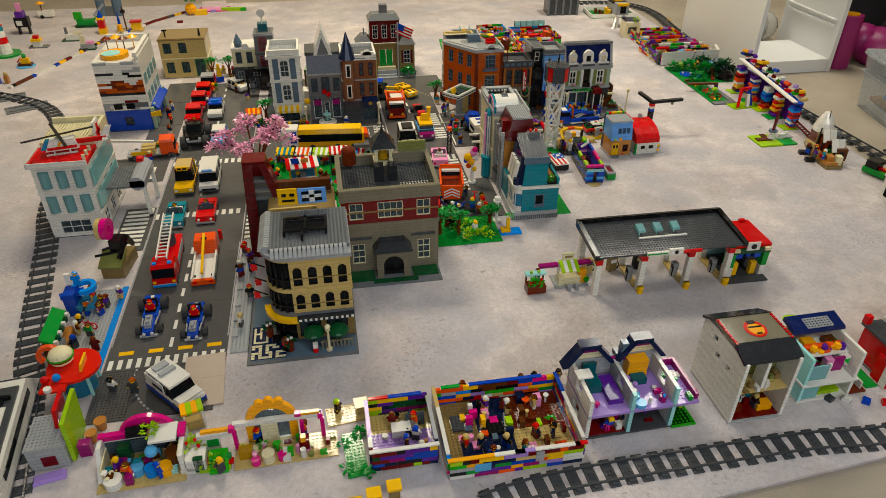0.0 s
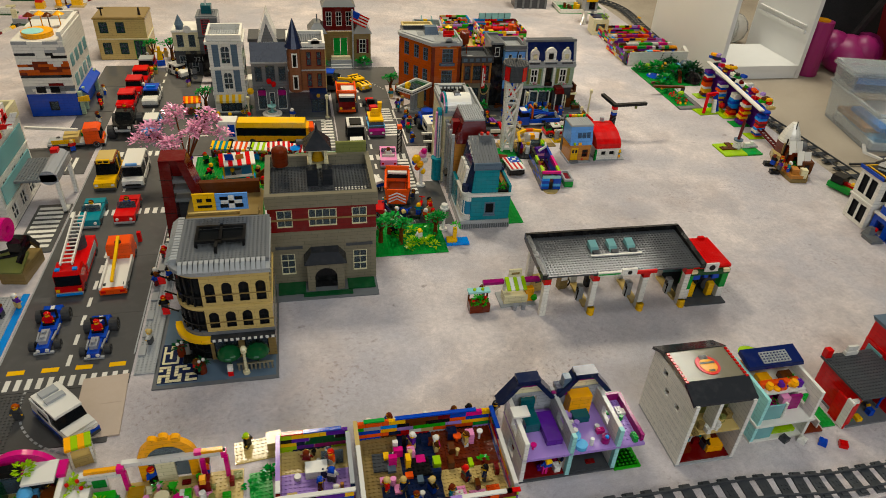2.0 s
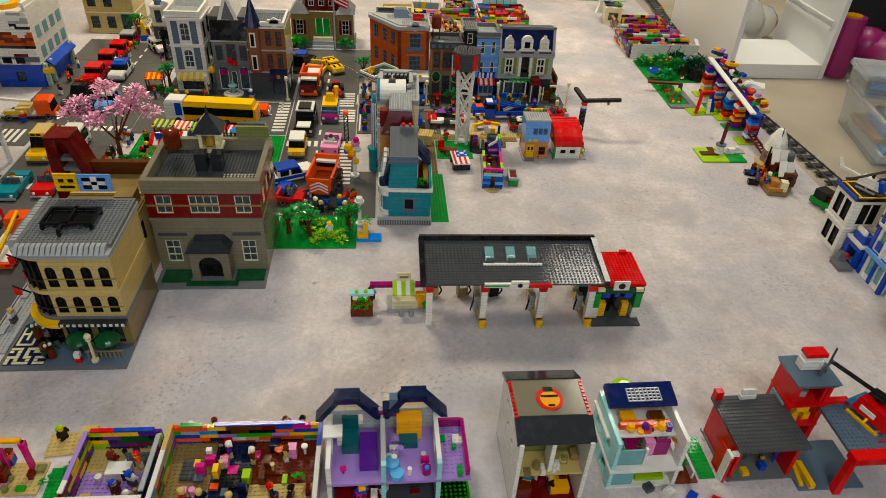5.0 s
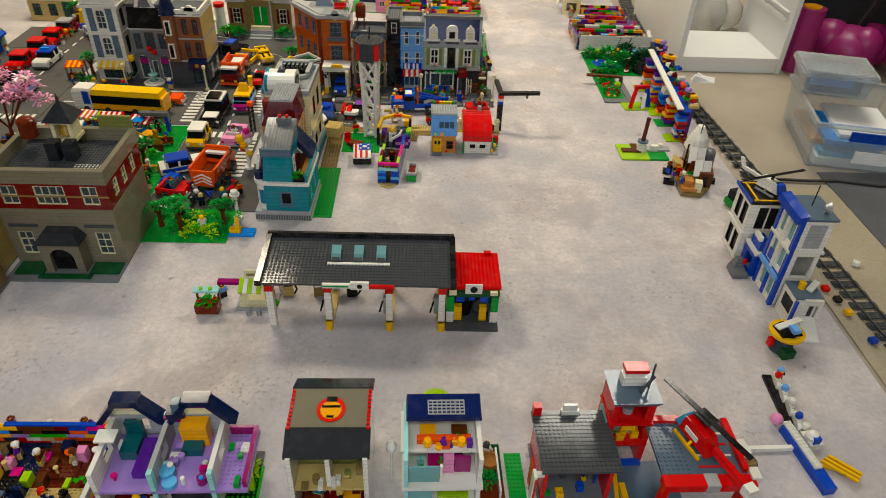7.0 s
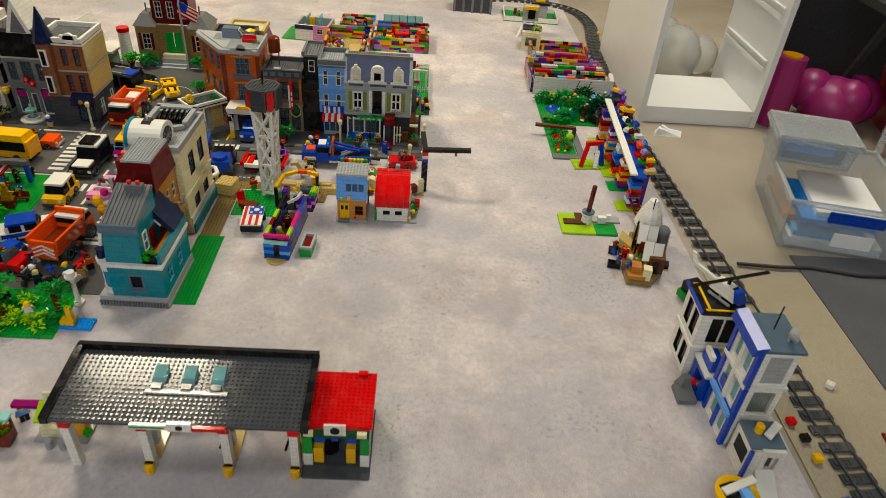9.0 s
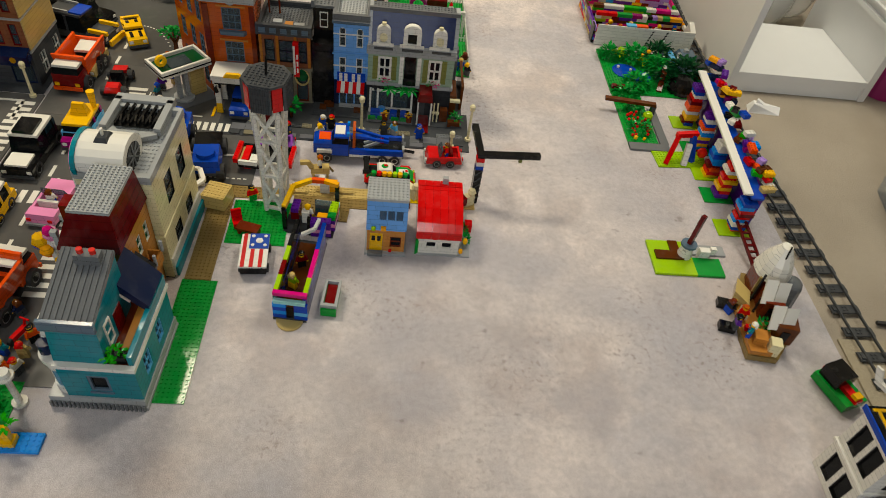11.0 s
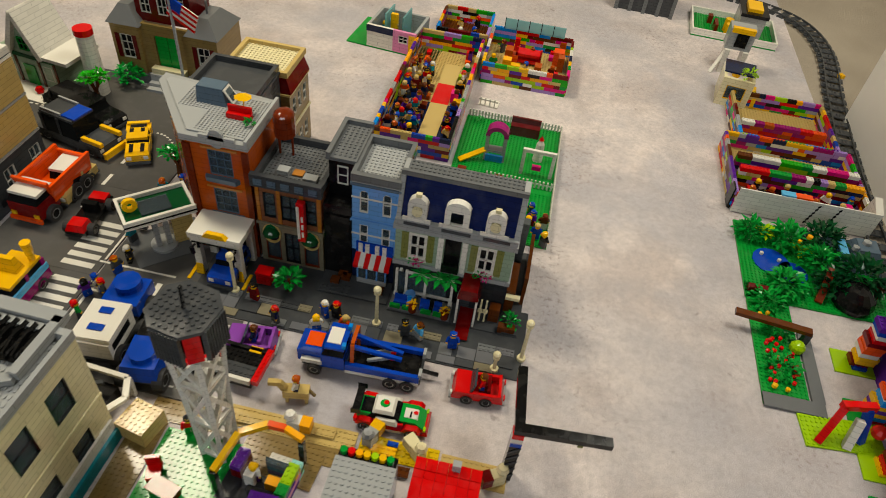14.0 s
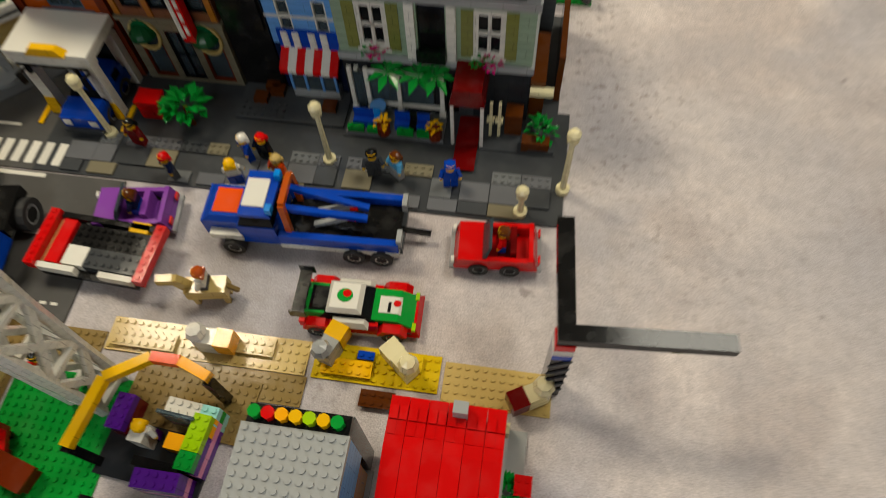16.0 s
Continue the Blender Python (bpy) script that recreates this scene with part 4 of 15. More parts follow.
g.hexa([(8.4, 0, 16), (10.6, 0, 16), (10.6, 5.6, 16), (8.4, 5.6, 16)], [(4.9, 0, 29), (6.8, 0, 29), (6.8, 5.6, 29), (4.9, 5.6, 29)])
part("roof_slope", g, "maroon", tower)
part("ridge", Geo().hexa([(1.6, 3.0, 23.5), (6.0, 3.0, 23.5), (6.0, 5.5, 23.5), (1.6, 5.5, 23.5)], [(0.9, -0.1, 29.6), (6.8, -0.1, 29.6), (6.8, 5.7, 29.6), (0.9, 5.7, 29.6)]), "darkred", tower)
for k in range(5):
    part("slope_joint", Geo().box(-0.5 + 0.22 * k, -0.06, 6 + 4.6 * k, 2.75 + 0.14 * k, 0.0, 6.12 + 4.6 * k), "black", tower)
part("louvre", Geo().box(2.0, 0.5, 18, 7.5, 4.5, 18.8).box(2.2, 0.5, 20.6, 7.2, 4.5, 21.4).box(2.4, 0.5, 23.2, 6.8, 4.5, 24.0), "grey", tower)
part("post", Geo().box(2.2, 4.0, 0, 8.0, 4.8, 18), "darkgrey", tower)

# town hall: grey below, dark red above, recessed flat roof
hall, zz = house("town_hall", "grey and dark red town hall with arched porch and cupola", 0.264, 0.292, 25.4, 20.5,
                 [(15.2, "stone", [(3.8, 2.6, 3.4, 6.2, 2, 3, "cream", False), (21.4, 2.6, 3.4, 6.2, 2, 3, "cream", False), (12.7, 0.1, 5.6, 7.0, 1, 1, "black", True)], [], [], None),
                  (6.8, "darkred", [(3.8, 1.2, 3.6, 4.8, 2, 2, "cream", False), (12.7, 1.2, 6.6, 4.8, 4, 2, "cream", False), (21.4, 1.2, 3.6, 4.8, 2, 2, "cream", False)], row(3, 2, 18, 1.4, 2.6, 4.2, 2, 2, "cream"), [], None)], roof="darkgrey")
part("band", Geo().box(-0.25, -0.25, 14.6, 25.65, 0.05, 15.4).box(25.35, 0.05, 14.6, 25.65, 20.5, 15.4), "stone", hall)
part("band", Geo().box(-0.1, -0.1, 18.6, 25.5, 0.02, 19.0), "darktan", hall)
part("band", Geo().box(1.0, -0.3, 10.6, 7.5, 0.02, 11.3).box(18, -0.3, 10.6, 24.5, 0.02, 11.3), "darkgrey", hall)
part("parapet", Geo().box(-0.4, -0.4, 22.2, 25.8, 1.0, 25.6).box(-0.4, 19.6, 22.2, 25.8, 21, 25.6).box(-0.4, 1.0, 22.2, 0.9, 19.6, 25.6).box(24.6, 1.0, 22.2, 25.8, 19.6, 25.6), "stone", hall)
part("porch", Geo().wallx(8.2, 17.2, -4.0, -3.0, 0, 8.6, [(12.7, 5.4, 0, 7.0)]).spandrel(12.7, 5.4, 7.0, -4, -3).box(8.2, -3, 0, 9.4, 0, 8.6).box(16.0, -3, 0, 17.2, 0, 8.6), "stone", hall)
part("porch_roof", Geo().taper(7.6, -4.6, 8.6, 17.8, 0, 10.8, 9.4, -2.8, 16, 0).box(7.6, -4.6, 8.4, 17.8, 0, 8.62), "charcoal", hall)
# black panel paints in the dark inside of the open porch arch
part("door", Geo().box(10.0, -2.6, 0.1, 15.4, -2.2, 7.0), "black", hall)
part("steps", Geo().box(-0.2, -7.2, 0, 25.4, -0.1, 0.32), "grey", hall)
part("lawn", Geo().box(1.0, -5.0, 0.32, 7.6, -0.4, 0.7).box(18, -4.5, 0.32, 24.8, -0.4, 0.7).box(7.0, -6.4, 0.32, 19, -4.9, 0.72).studs(7.0, -6.4, 19, -4.9, 0.72, 6), "darkgreen", hall)
part("cupola", Geo().box(10.0, 12.4, 25.6, 15.2, 17.6, 26.4).box(10.3, 12.7, 26.4, 11.1, 17.3, 30.2).box(14.1, 12.7, 26.4, 14.9, 17.3, 30.2).box(11.1, 16.5, 26.4, 14.1, 17.3, 30.2).box(10.0, 12.4, 30.2, 15.2, 17.6, 30.8), "cream", hall)
part("bell", Geo().cyl(12.6, 14.8, 27, 1.6, 2.8, 12, "z", 0.7), "gold", hall)
part("cupola_roof", Geo().taper(9.2, 11.6, 30.8, 16.0, 18.4, 32.2, 10.2, 12.6, 15.0, 17.4).taper(10.2, 12.6, 32.2, 15.0, 17.4, 34.4, 12.0, 14.4, 13.2, 15.6).cyl(12.6, 15, 34.4, 0.5, 2.2, 8, "z", 0.1), "charcoal", hall)
part("water_tank", Geo().cyl(3.4, 15.5, 25.6, 2.0, 3.8, 14).ball(3.4, 15.5, 29.4, 2.0, 12, 0.5, True), "redbrown", hall)
part("chimney_block", Geo().box(9.6, 9, 22.5, 12.2, 12, 27).box(13.4, 9, 22.5, 15.8, 12, 27), "charcoal", hall)
part("roof_studs", Geo().studs(16, 2, 24, 8, 22.55, 8), "white", hall)
part("roof_garden", Geo().box(17.4, 20.6, 22, 25.2, 21.4, 28.5), "olive", hall)

# ---- teal corner house, brown house and tan house in one row ----
teal = thing("teal_house", "teal corner town house with white ledges and grey roof", "toy building", 0.781, 0.492, 0, -1.5, "toy buildings")
teal.scale = (1.04, 1.0, 1.29)
part("base", Geo().box(0, 0, 0, 14.2, 17, 0.6), "lightgrey", teal)
g = Geo()
for i in range(22):
    g.box(0.1 + i * 0.64, -0.35, 0.1, 0.45 + i * 0.64, 0.0, 1.1)
part("step_bar", g, "grey", teal)
part("plinth", Geo().box(0.1, 0.1, 0.6, 14.0, 17, 1.9), "lightgrey", teal)
g = Geo().wallx(2.9, 13.8, 0.5, 1.3, 1.9, 8.0, [(8.2, 3.0, 3.2, 3.2)]).wally(1.3, 16, 13.0, 13.8, 1.9, 8.0, [(5, 2.6, 3.2, 3.4), (11, 2.6, 3.2, 3.4)]).box(0.4, 9.0, 1.9, 1.2, 16, 8).box(0.4, 16, 1.9, 13.8, 16.8, 8)
part("wall", g, "teal", teal)
window(teal, 8.2, 0.7, 3.2, 3.0, 3.2, 0, "bluegrey", "pane_black", 1, 1, True, 0.4)
window(teal, 13.6, 5, 3.2, 2.6, 3.4, 90, "sky", "pane", 2, 2)
window(teal, 13.6, 11, 3.2, 2.6, 3.4, 90, "sky", "pane", 2, 2)
def bay_ring(r, z0, z1):
    """A slice of the rounded corner bay: a quarter round running into a straight side."""
    arc = [(2.9 - r * math.sin(k * math.pi / 16), 3.0 - r * math.cos(k * math.pi / 16)) for k in range(9)]
    return Geo().prism([(2.9, 9.0)] + [(2.9 - r, 9.0)] + arc[::-1], z0, z1)


for z0, z1, r in ((1.9, 3.2, 2.3), (6.6, 8.0, 2.3), (8.0, 8.6, 2.7)):
    part("bay_band", bay_ring(r, z0, z1), "white", teal)
part("bay_pane", bay_ring(2.05, 3.2, 6.6), "pane_blue", teal)
for k in range(0, 9, 2):
    a = k * math.pi / 16
    part("bay_mullion", Geo().cyl(2.9 - 2.15 * math.sin(a), 3.4 - 2.15 * math.cos(a), 3.2, 0.24, 3.4, 6), "white", teal)
for yy in (5.4, 7.4, 8.8):
    part("bay_mullion", Geo().box(0.6, yy - 0.2, 3.2, 1.0, yy + 0.2, 6.6), "white", teal)
part("ledge", Geo().box(2.9, 0.0, 8.0, 14.2, 0.9, 8.6).box(13.4, 0.9, 8.0, 14.2, 17, 8.6), "white", teal)
part("ledge_drum", Geo().cyl(1.5, 2.6, 8.6, 1.0, 1.6, 12), "darkblue", teal)
part("terrace_floor", Geo().box(2.95, 0.9, 8.0, 13.4, 16.8, 8.4), "redbrown", teal)
g = Geo().hexa([(2.9, 0.9, 8.6), (10.2, 0.9, 8.6), (10.2, 12, 8.6), (2.9, 12, 8.6)], [(3.6, 1.4, 15.0), (10.2, 1.4, 15.0), (10.2, 12, 17.6), (3.6, 12, 17.6)])
part("upper_wall", g, "teal", teal)
part("side_slope", Geo().hexa([(1.2, 3.4, 8.6), (2.85, 1.2, 8.6), (2.85, 12, 8.6), (1.2, 12, 8.6)], [(3.0, 3.4, 15.4), (3.55, 1.6, 15.0), (3.55, 12, 17.4), (3.0, 12, 17.4)]), "darkblue", teal)
for k in range(3):
    part("slope_window", Geo().hexa([(0.7, 3.4 + 2.9 * k, 9.2), (1.3, 3.4 + 2.9 * k, 9.2), (1.3, 5.6 + 2.9 * k, 9.2), (0.7, 5.6 + 2.9 * k, 9.2)], [(1.6, 3.4 + 2.9 * k, 13.6), (2.4, 3.4 + 2.9 * k, 13.6), (2.4, 5.6 + 2.9 * k, 13.6), (1.6, 5.6 + 2.9 * k, 13.6)]), "white", teal)
part("parapet", Geo().box(13.2, 0.9, 8.6, 13.9, 17, 10.2), "teal", teal)
part("terrace_bench", Geo().box(11.8, 3, 8.4, 13.1, 12, 9.6), "nougat", teal)
part("terrace_planter", Geo().box(9.6, 1.2, 8.4, 12.8, 2.4, 9.7), "black", teal)
part("terrace_plant", Geo().foliage(11.2, 1.8, 9.8, 1.4, 50, 0.6, 0.9, 0.5), "brightgreen", teal)
part("door", Geo().box(10.2, 6.4, 8.6, 10.35, 9.0, 12.2), "darkred", teal)
window(teal, 10.3, 4.2, 9.6, 2.0, 3.6, 90, "white", "pane", 1, 2)
part("side_roof", Geo().hexa([(9.4, 10, 13), (13.6, 10, 9.5), (13.6, 16.8, 9.5), (9.4, 16.8, 13)], [(9.4, 10, 15.0), (13.9, 10, 10.6), (13.9, 16.8, 10.6), (9.4, 16.8, 15.0)]), "darkblue", teal)
sk = part("skylight", Geo().box(-1.7, -1.9, 0, 1.7, 1.9, 0.3), "white", teal)
sk.matrix_basis = pose(0.100, 0.117, 0.124, 0, 42, 0)
part("pane", Geo().box(-1.2, -1.3, 0.3, 1.2, 1.3, 0.36), "pane_black", sk)
part("roof", Geo().hexa([(3.2, 1.2, 15.0), (10.3, 1.2, 15.0), (10.3, 12.2, 17.6), (3.2, 12.2, 17.6)], [(3.2, 1.2, 15.4), (10.3, 1.2, 15.4), (10.3, 12.2, 18.2), (3.2, 12.2, 18.2)]), "grey", teal)
for k in range(9):
    part("roof_rib", Geo().bar((3.6 + 0.8 * k, 1.6, 15.55), (3.6 + 0.8 * k, 12.0, 18.2), 0.34, 0.24), "grey", teal)
part("roof_edge", Geo().box(3.0, 0.8, 14.2, 10.4, 1.4, 15.8), "bluegrey", teal)
part("chimney", Geo().box(5.8, 9.6, 17.4, 9.2, 11.2, 19.0), "grey", teal)
part("chimney_pot", Geo().cyl(6.6, 10.4, 19.0, 0.45, 0.6, 8).cyl(8.3, 10.4, 19.0, 0.45, 0.6, 8), "vermilion", teal)

brown = thing("brown_house", "nougat brown town house with steep dark red roof", "toy building", 0.769, 0.650, 0, -1.5, "toy buildings")
brown.scale = (0.87, 0.73, 1.44)
part("wall", Geo().wally(0.6, 15.4, 12.2, 13.0, 0.3, 13.8, [(3, 2.2, 3, 2.8), (8, 2.2, 3, 2.8), (3, 2.2, 8.8, 2.8), (8, 2.2, 8.8, 2.8), (12.6, 2.2, 8.8, 2.8)]), "nougat", brown)
part("wall", Geo().wally(0.6, 15.4, 2.4, 3.2, 0.3, 13.8, [(3.4, 2.4, 6.6, 4.4), (8.4, 2.4, 6.6, 4.4), (3.4, 2.4, 1.0, 3.6), (8.4, 3.4, 0.6, 4.4), (12.8, 2.4, 6.6, 4.4)]), "brick", brown, "brick brown street front")
part("ledge", Geo().box(1.9, 0.6, 5.4, 2.4, 15.4, 6.0).box(1.7, 0.6, 12.6, 2.4, 15.4, 13.8), "lightgrey", brown)
part("shop_awning", Geo().hexa([(0.6, 6.4, 4.2), (2.4, 6.4, 4.6), (2.4, 10.6, 4.6), (0.6, 10.6, 4.2)], [(0.6, 6.4, 4.5), (2.4, 6.4, 5.3), (2.4, 10.6, 5.3), (0.6, 10.6, 4.5)]), "black", brown)
for c, s, w, h in ((3.4, 6.6, 2.4, 4.4), (8.4, 6.6, 2.4, 4.4), (12.8, 6.6, 2.4, 4.4), (3.4, 1.0, 2.4, 3.6), (8.4, 0.6, 3.4, 4.4)):
    window(brown, 2.6, c, s, w, h, -90, "cream", "pane_black", 2, 2)
part("wall", Geo().box(2.4, 0, 0.3, 13.0, 0.6, 13.8), "nougat", brown)
part("wall", Geo().box(2.4, 15.4, 0.3, 13.0, 16, 13.8), "nougat", brown)
for c, s in ((3, 3), (8, 3), (3, 8.8), (8, 8.8), (12.6, 8.8)):
    window(brown, 12.8, c, s, 2.2, 2.8, 90, "white", "pane_green", 1, 2)
part("gable", Geo().prism([(12.0, 17.8), (13.2, 13.8), (2.4, 13.8), (5.4, 17.8)][::-1], 15.3, 16, "y"), "nougat", brown)
part("roof_slope", Geo().hexa([(9.0, -1.4, 14.0), (13.4, -1.4, 13.8), (13.4, 16, 13.8), (9.0, 16, 14.0)], [(9.0, 1.2, 17.95), (12.3, 1.2, 17.95), (12.3, 16, 17.95), (9.0, 16, 17.95)]), "maroon", brown)
part("roof_slope", Geo().hexa([(2.6, -1.4, 13.8), (6, -1.4, 14.0), (6, 16, 14.0), (2.6, 16, 13.8)], [(5.2, 1.2, 17.95), (6, 1.2, 17.95), (6, 16, 17.95), (5.2, 16, 17.95)]), "maroon", brown)
part("roof_slope", Geo().hexa([(2.7, -1.5, 13.7), (13.3, -1.5, 13.7), (13.3, 0.6, 13.9), (2.7, 0.6, 13.9)], [(5.3, 1.0, 17.9), (12.2, 1.0, 17.9), (12.2, 1.9, 17.9), (5.3, 1.9, 17.9)]), "maroon", brown)
part("roof", Geo().box(5.2, 1.2, 17.95, 12.3, 16, 18.3).studs(5.2, 1.4, 12.3, 15.9, 18.3, 6), "lightgrey", brown)
for yy in (0.7, 5.6, 10.6, 14.6):
    part("pilaster", Geo().box(1.5, yy, 0.3, 2.35, yy + 0.8, 14.6).box(1.3, yy - 0.15, 14.6, 2.4, yy + 0.95, 15.2), "lightgrey", brown)
part("red_dormer", Geo().box(2.2, 5.0, 13.8, 4.6, 8.6, 17.0), "darkred", brown)
part("balcony", Geo().box(13.0, 5, 6.6, 15.6, 10, 7.0).box(15.6, 5, 7.0, 16.0, 10, 8.6).box(13.4, 5, 7.0, 15.6, 5.4, 8.6).box(13.4, 9.6, 7.0, 15.6, 10, 8.6), "nougat", brown)
part("awning", Geo().hexa([(13.4, 0.5, 10.6), (16.6, 0.5, 8.6), (16.6, 4.5, 8.6), (13.4, 4.5, 10.6)], [(13.4, 0.5, 11.2), (16.6, 0.5, 9.2), (16.6, 4.5, 9.2), (13.4, 4.5, 11.2)]), "black", brown)
part("lantern", Geo().cyl(16.2, 5.2, 8.6, 0.35, 1.6, 8).cyl(16.2, 9.8, 8.6, 0.35, 1.6, 8), "lightgrey", brown)

tanb, zz = house("tan_house", "pale tan town house with dark windows and grey parapet", 0.780, 0.769, 15.4, 15.5,
                 [(11, "cream", [], [(5.4, 3, 3.0, 5, 1, 2, "black", False), (11, 3, 3.0, 5, 1, 2, "black", False)], [], "cream"),
                  (12, "cream", [], [(5.4, 3, 3.0, 6, 1, 2, "black", False), (11, 3, 3.0, 6, 1, 2, "black", False)], [], None)], -1.5, roof="lightgrey", parapet=1.4)
tanb.scale = (0.78, 1.25, 0.97)
part("plinth", Geo().box(15.4, 0.3, 0.3, 15.9, 15.2, 4.8), "white", tanb)
part("plinth", Geo().box(15.9, 0.3, 0.3, 16.5, 15.2, 2.7), "teal", tanb)
g = Geo().cyl(1.0, 3.4, 25.6, 3.5, 9.6, 20, "x")
part("barrel_roof", g, "white", tanb, "white half-round barrel roof")
part("barrel_end", Geo().ring(3.4, 25.6, 0.2, 1.1, 2.4, 3.8, 20, axis="x"), "teal", tanb)
part("barrel_hatch", Geo().taper(3.8, 2.0, 28.4, 7.2, 4.8, 29.6, 4.6, 2.6, 6.6, 4.2), "darkgrey", tanb)
part("hatch_pin", Geo().cyl(5.6, 3.4, 29.6, 0.3, 1.2, 6), "white", tanb)
for a, b in (((1.0, 9.4, 24.9), (1.0, 16.4, 24.9)), ((12.6, 9.4, 24.9), (12.6, 16.4, 24.9)), ((0.3, 16.4, 24.9), (13.3, 16.4, 24.9))):
    part("roof_beam", Geo().bar(a, b, 1.5, 1.4), "lightgrey", tanb)
part("roof_beam", Geo().bar((2.4, 9.6, 24.4), (6.6, 7.4, 24.4), 1.2, 1.0).bar((6.6, 7.4, 24.4), (12.6, 9.4, 24.4), 1.0, 1.0), "lightgrey", tanb)
part("truss_bed", Geo().box(2.2, 11.0, 23.95, 11.6, 15.4, 24.2), "black", tanb)
for k in range(6):
    part("truss_bar", Geo().bar((2.4 + 1.6 * k, 11.2, 24.4), (3.6 + 1.6 * k, 15.2, 25.2), 0.5).bar((3.8 + 1.6 * k, 11.2, 25.0), (2.2 + 1.6 * k, 15.2, 24.5), 0.4), "black", tanb)
part("barrel_opening", Geo().cyl(10.6, 3.4, 25.6, 2.3, 0.15, 16, "x"), "black", tanb)
for k in range(8):
    part("barrel_spoke", Geo().bar((10.8, 3.4, 25.6), (10.8, 3.4 + 2.2 * math.cos(k * 0.785), 25.6 + 2.2 * math.sin(k * 0.785)), 0.25), "grey", tanb)
part("barrel_end_trim", Geo().ring(3.4, 25.6, -0.1, 0.2, 3.0, 3.5, 20, axis="x"), "pink", tanb)
# turquoise cinema-like fin and pink trim on the street side
fin = thing("teal_fin_sign", "tall teal rounded sign fin with pink edge", "sign", 0.766, 0.790, 0, 0)
part("fin", Geo().box(0, 0, 0, 1.2, 3.0, 22.5).cyl(0, 1.5, 22.5, 1.5, 1.2, 14, "x"), "teal", fin)
part("edge", Geo().box(-0.4, 0.9, 5, 0, 2.1, 22.5), "pink", fin)
part("fin_rib", Geo().box(0.1, -0.35, 6, 0.45, 0, 22).box(0.75, -0.35, 6, 1.1, 0, 22), "white", fin)
part("fin_drum", Geo().cyl(0.4, 0.2, 0.3, 1.7, 7.0, 14).cyl(0.4, 0.2, 7.3, 2.0, 0.5, 14), "teal", fin)
part("stripe", Geo().box(-0.4, 2.2, 3, 0, 2.9, 19), "white", fin)

# ---- restaurant row ----
rest = thing("restaurant", "olive and white restaurant with dark blue mansard roof", "toy building", 1.219, 1.340, 0, 0, "toy buildings")
rest.scale = (0.935, 1.0, 1.05)
part("base", Geo().box(0, -4.6, 0.28, 25.4, 17, 0.40), "darkgrey", rest)
g = Geo().wallx(0, 21.6, 0, 0.8, 0.4, 7.6, [(3.2, 3.0, 1.0, 5.2), (8.6, 3.0, 1.0, 5.2), (13.6, 3.2, 0.4, 6.0)])
g.box(0, 0.8, 0.4, 0.8, 15, 7.6).box(20.8, 0.8, 0.4, 21.6, 15, 7.6).box(0, 15, 0.4, 21.6, 15.8, 7.6)
part("wall", g, "charcoal", rest)
for c in (3.2, 8.6):
    window(rest, c, 0.3, 1.0, 3.0, 5.2, 0, "white", "pane", 1, 2)
    part("column", Geo().box(c - 1.9, -0.6, 0.4, c - 1.4, 0, 6.6).box(c + 1.4, -0.6, 0.4, c + 1.9, 0, 6.6), "white", rest)
part("door", Geo().box(12.2, 0.3, 0.4, 15.0, 0.7, 6.0), "black", rest)
part("storey_band", Geo().box(-0.2, -0.3, 7.6, 21.9, 15.8, 8.5), "lightgrey", rest)
holes = [(4.2, 3.0, 9.4, 5.4), (10.6, 3.0, 8.6, 6.8), (16.8, 3.0, 9.4, 5.4)]
g = Geo().wallx(0, 21.6, 0, 0.8, 8.5, 15.6, holes).wally(0.8, 15, 20.8, 21.6, 8.5, 15.6, [(5, 2.4, 9.6, 4.6)]).box(0, 0.8, 8.5, 0.8, 15, 15.6).box(0, 15, 8.5, 21.6, 15.8, 15.6)
part("wall", g, "sand", rest)
for c in (4.2, 16.8):
    window(rest, c, 0.1, 9.4, 3.4, 5.6, 0, "white", "pane_black", 2, 2, True, 0.55)
    part("shutter", Geo().box(c - 3.0, -0.15, 9.2, c - 1.7, 0.05, 15.0), "olive", rest)
    part("shutter", Geo().box(c + 1.7, -0.15, 9.2, c + 3.0, 0.05, 15.0), "olive", rest)
    part("window_flower", Geo().foliage(c + 0.3, -0.6, 9.4, 1.2, 30, 0.5, 0.6, 0.4), "hotpink", rest)
    part("window_box_leaf", Geo().foliage(c - 0.6, -0.6, 9.2, 1.0, 20, 0.5, 0.6, 0.4), "green", rest)
part("balcony_door", Geo().box(9.2, 0.4, 8.6, 12.0, 0.7, 15.2), "black", rest)
part("pilaster", Geo().box(7.9, -0.4, 8.5, 8.9, 0.1, 15.4).box(12.3, -0.4, 8.5, 13.3, 0.1, 15.4), "white", rest)
part("balcony_rail", Geo().box(9.0, -1.0, 8.6, 12.2, -0.6, 10.2), "black", rest)
part("storey_band", Geo().box(-0.4, -0.5, 15.6, 22.0, 15.8, 16.6).box(-0.2, -0.3, 16.6, 21.8, 15.8, 17.6), "lightgrey", rest)
part("band_panel", Geo().box(1.4, -0.42, 16.8, 6.0, -0.3, 17.4).box(8.2, -0.42, 16.8, 13.4, -0.3, 17.4).box(15.6, -0.42, 16.8, 20.4, -0.3, 17.4), "darkgrey", rest)
g = Geo().hexa([(0.6, 0.6, 17.6), (21.0, 0.6, 17.6), (21.0, 6.0, 17.6), (0.6, 6.0, 17.6)], [(0.6, 3.2, 24.2), (21.0, 3.2, 24.2), (21.0, 6.0, 24.2), (0.6, 6.0, 24.2)])
part("mansard", g, "navy", rest, "dark blue steep tiled roof front")
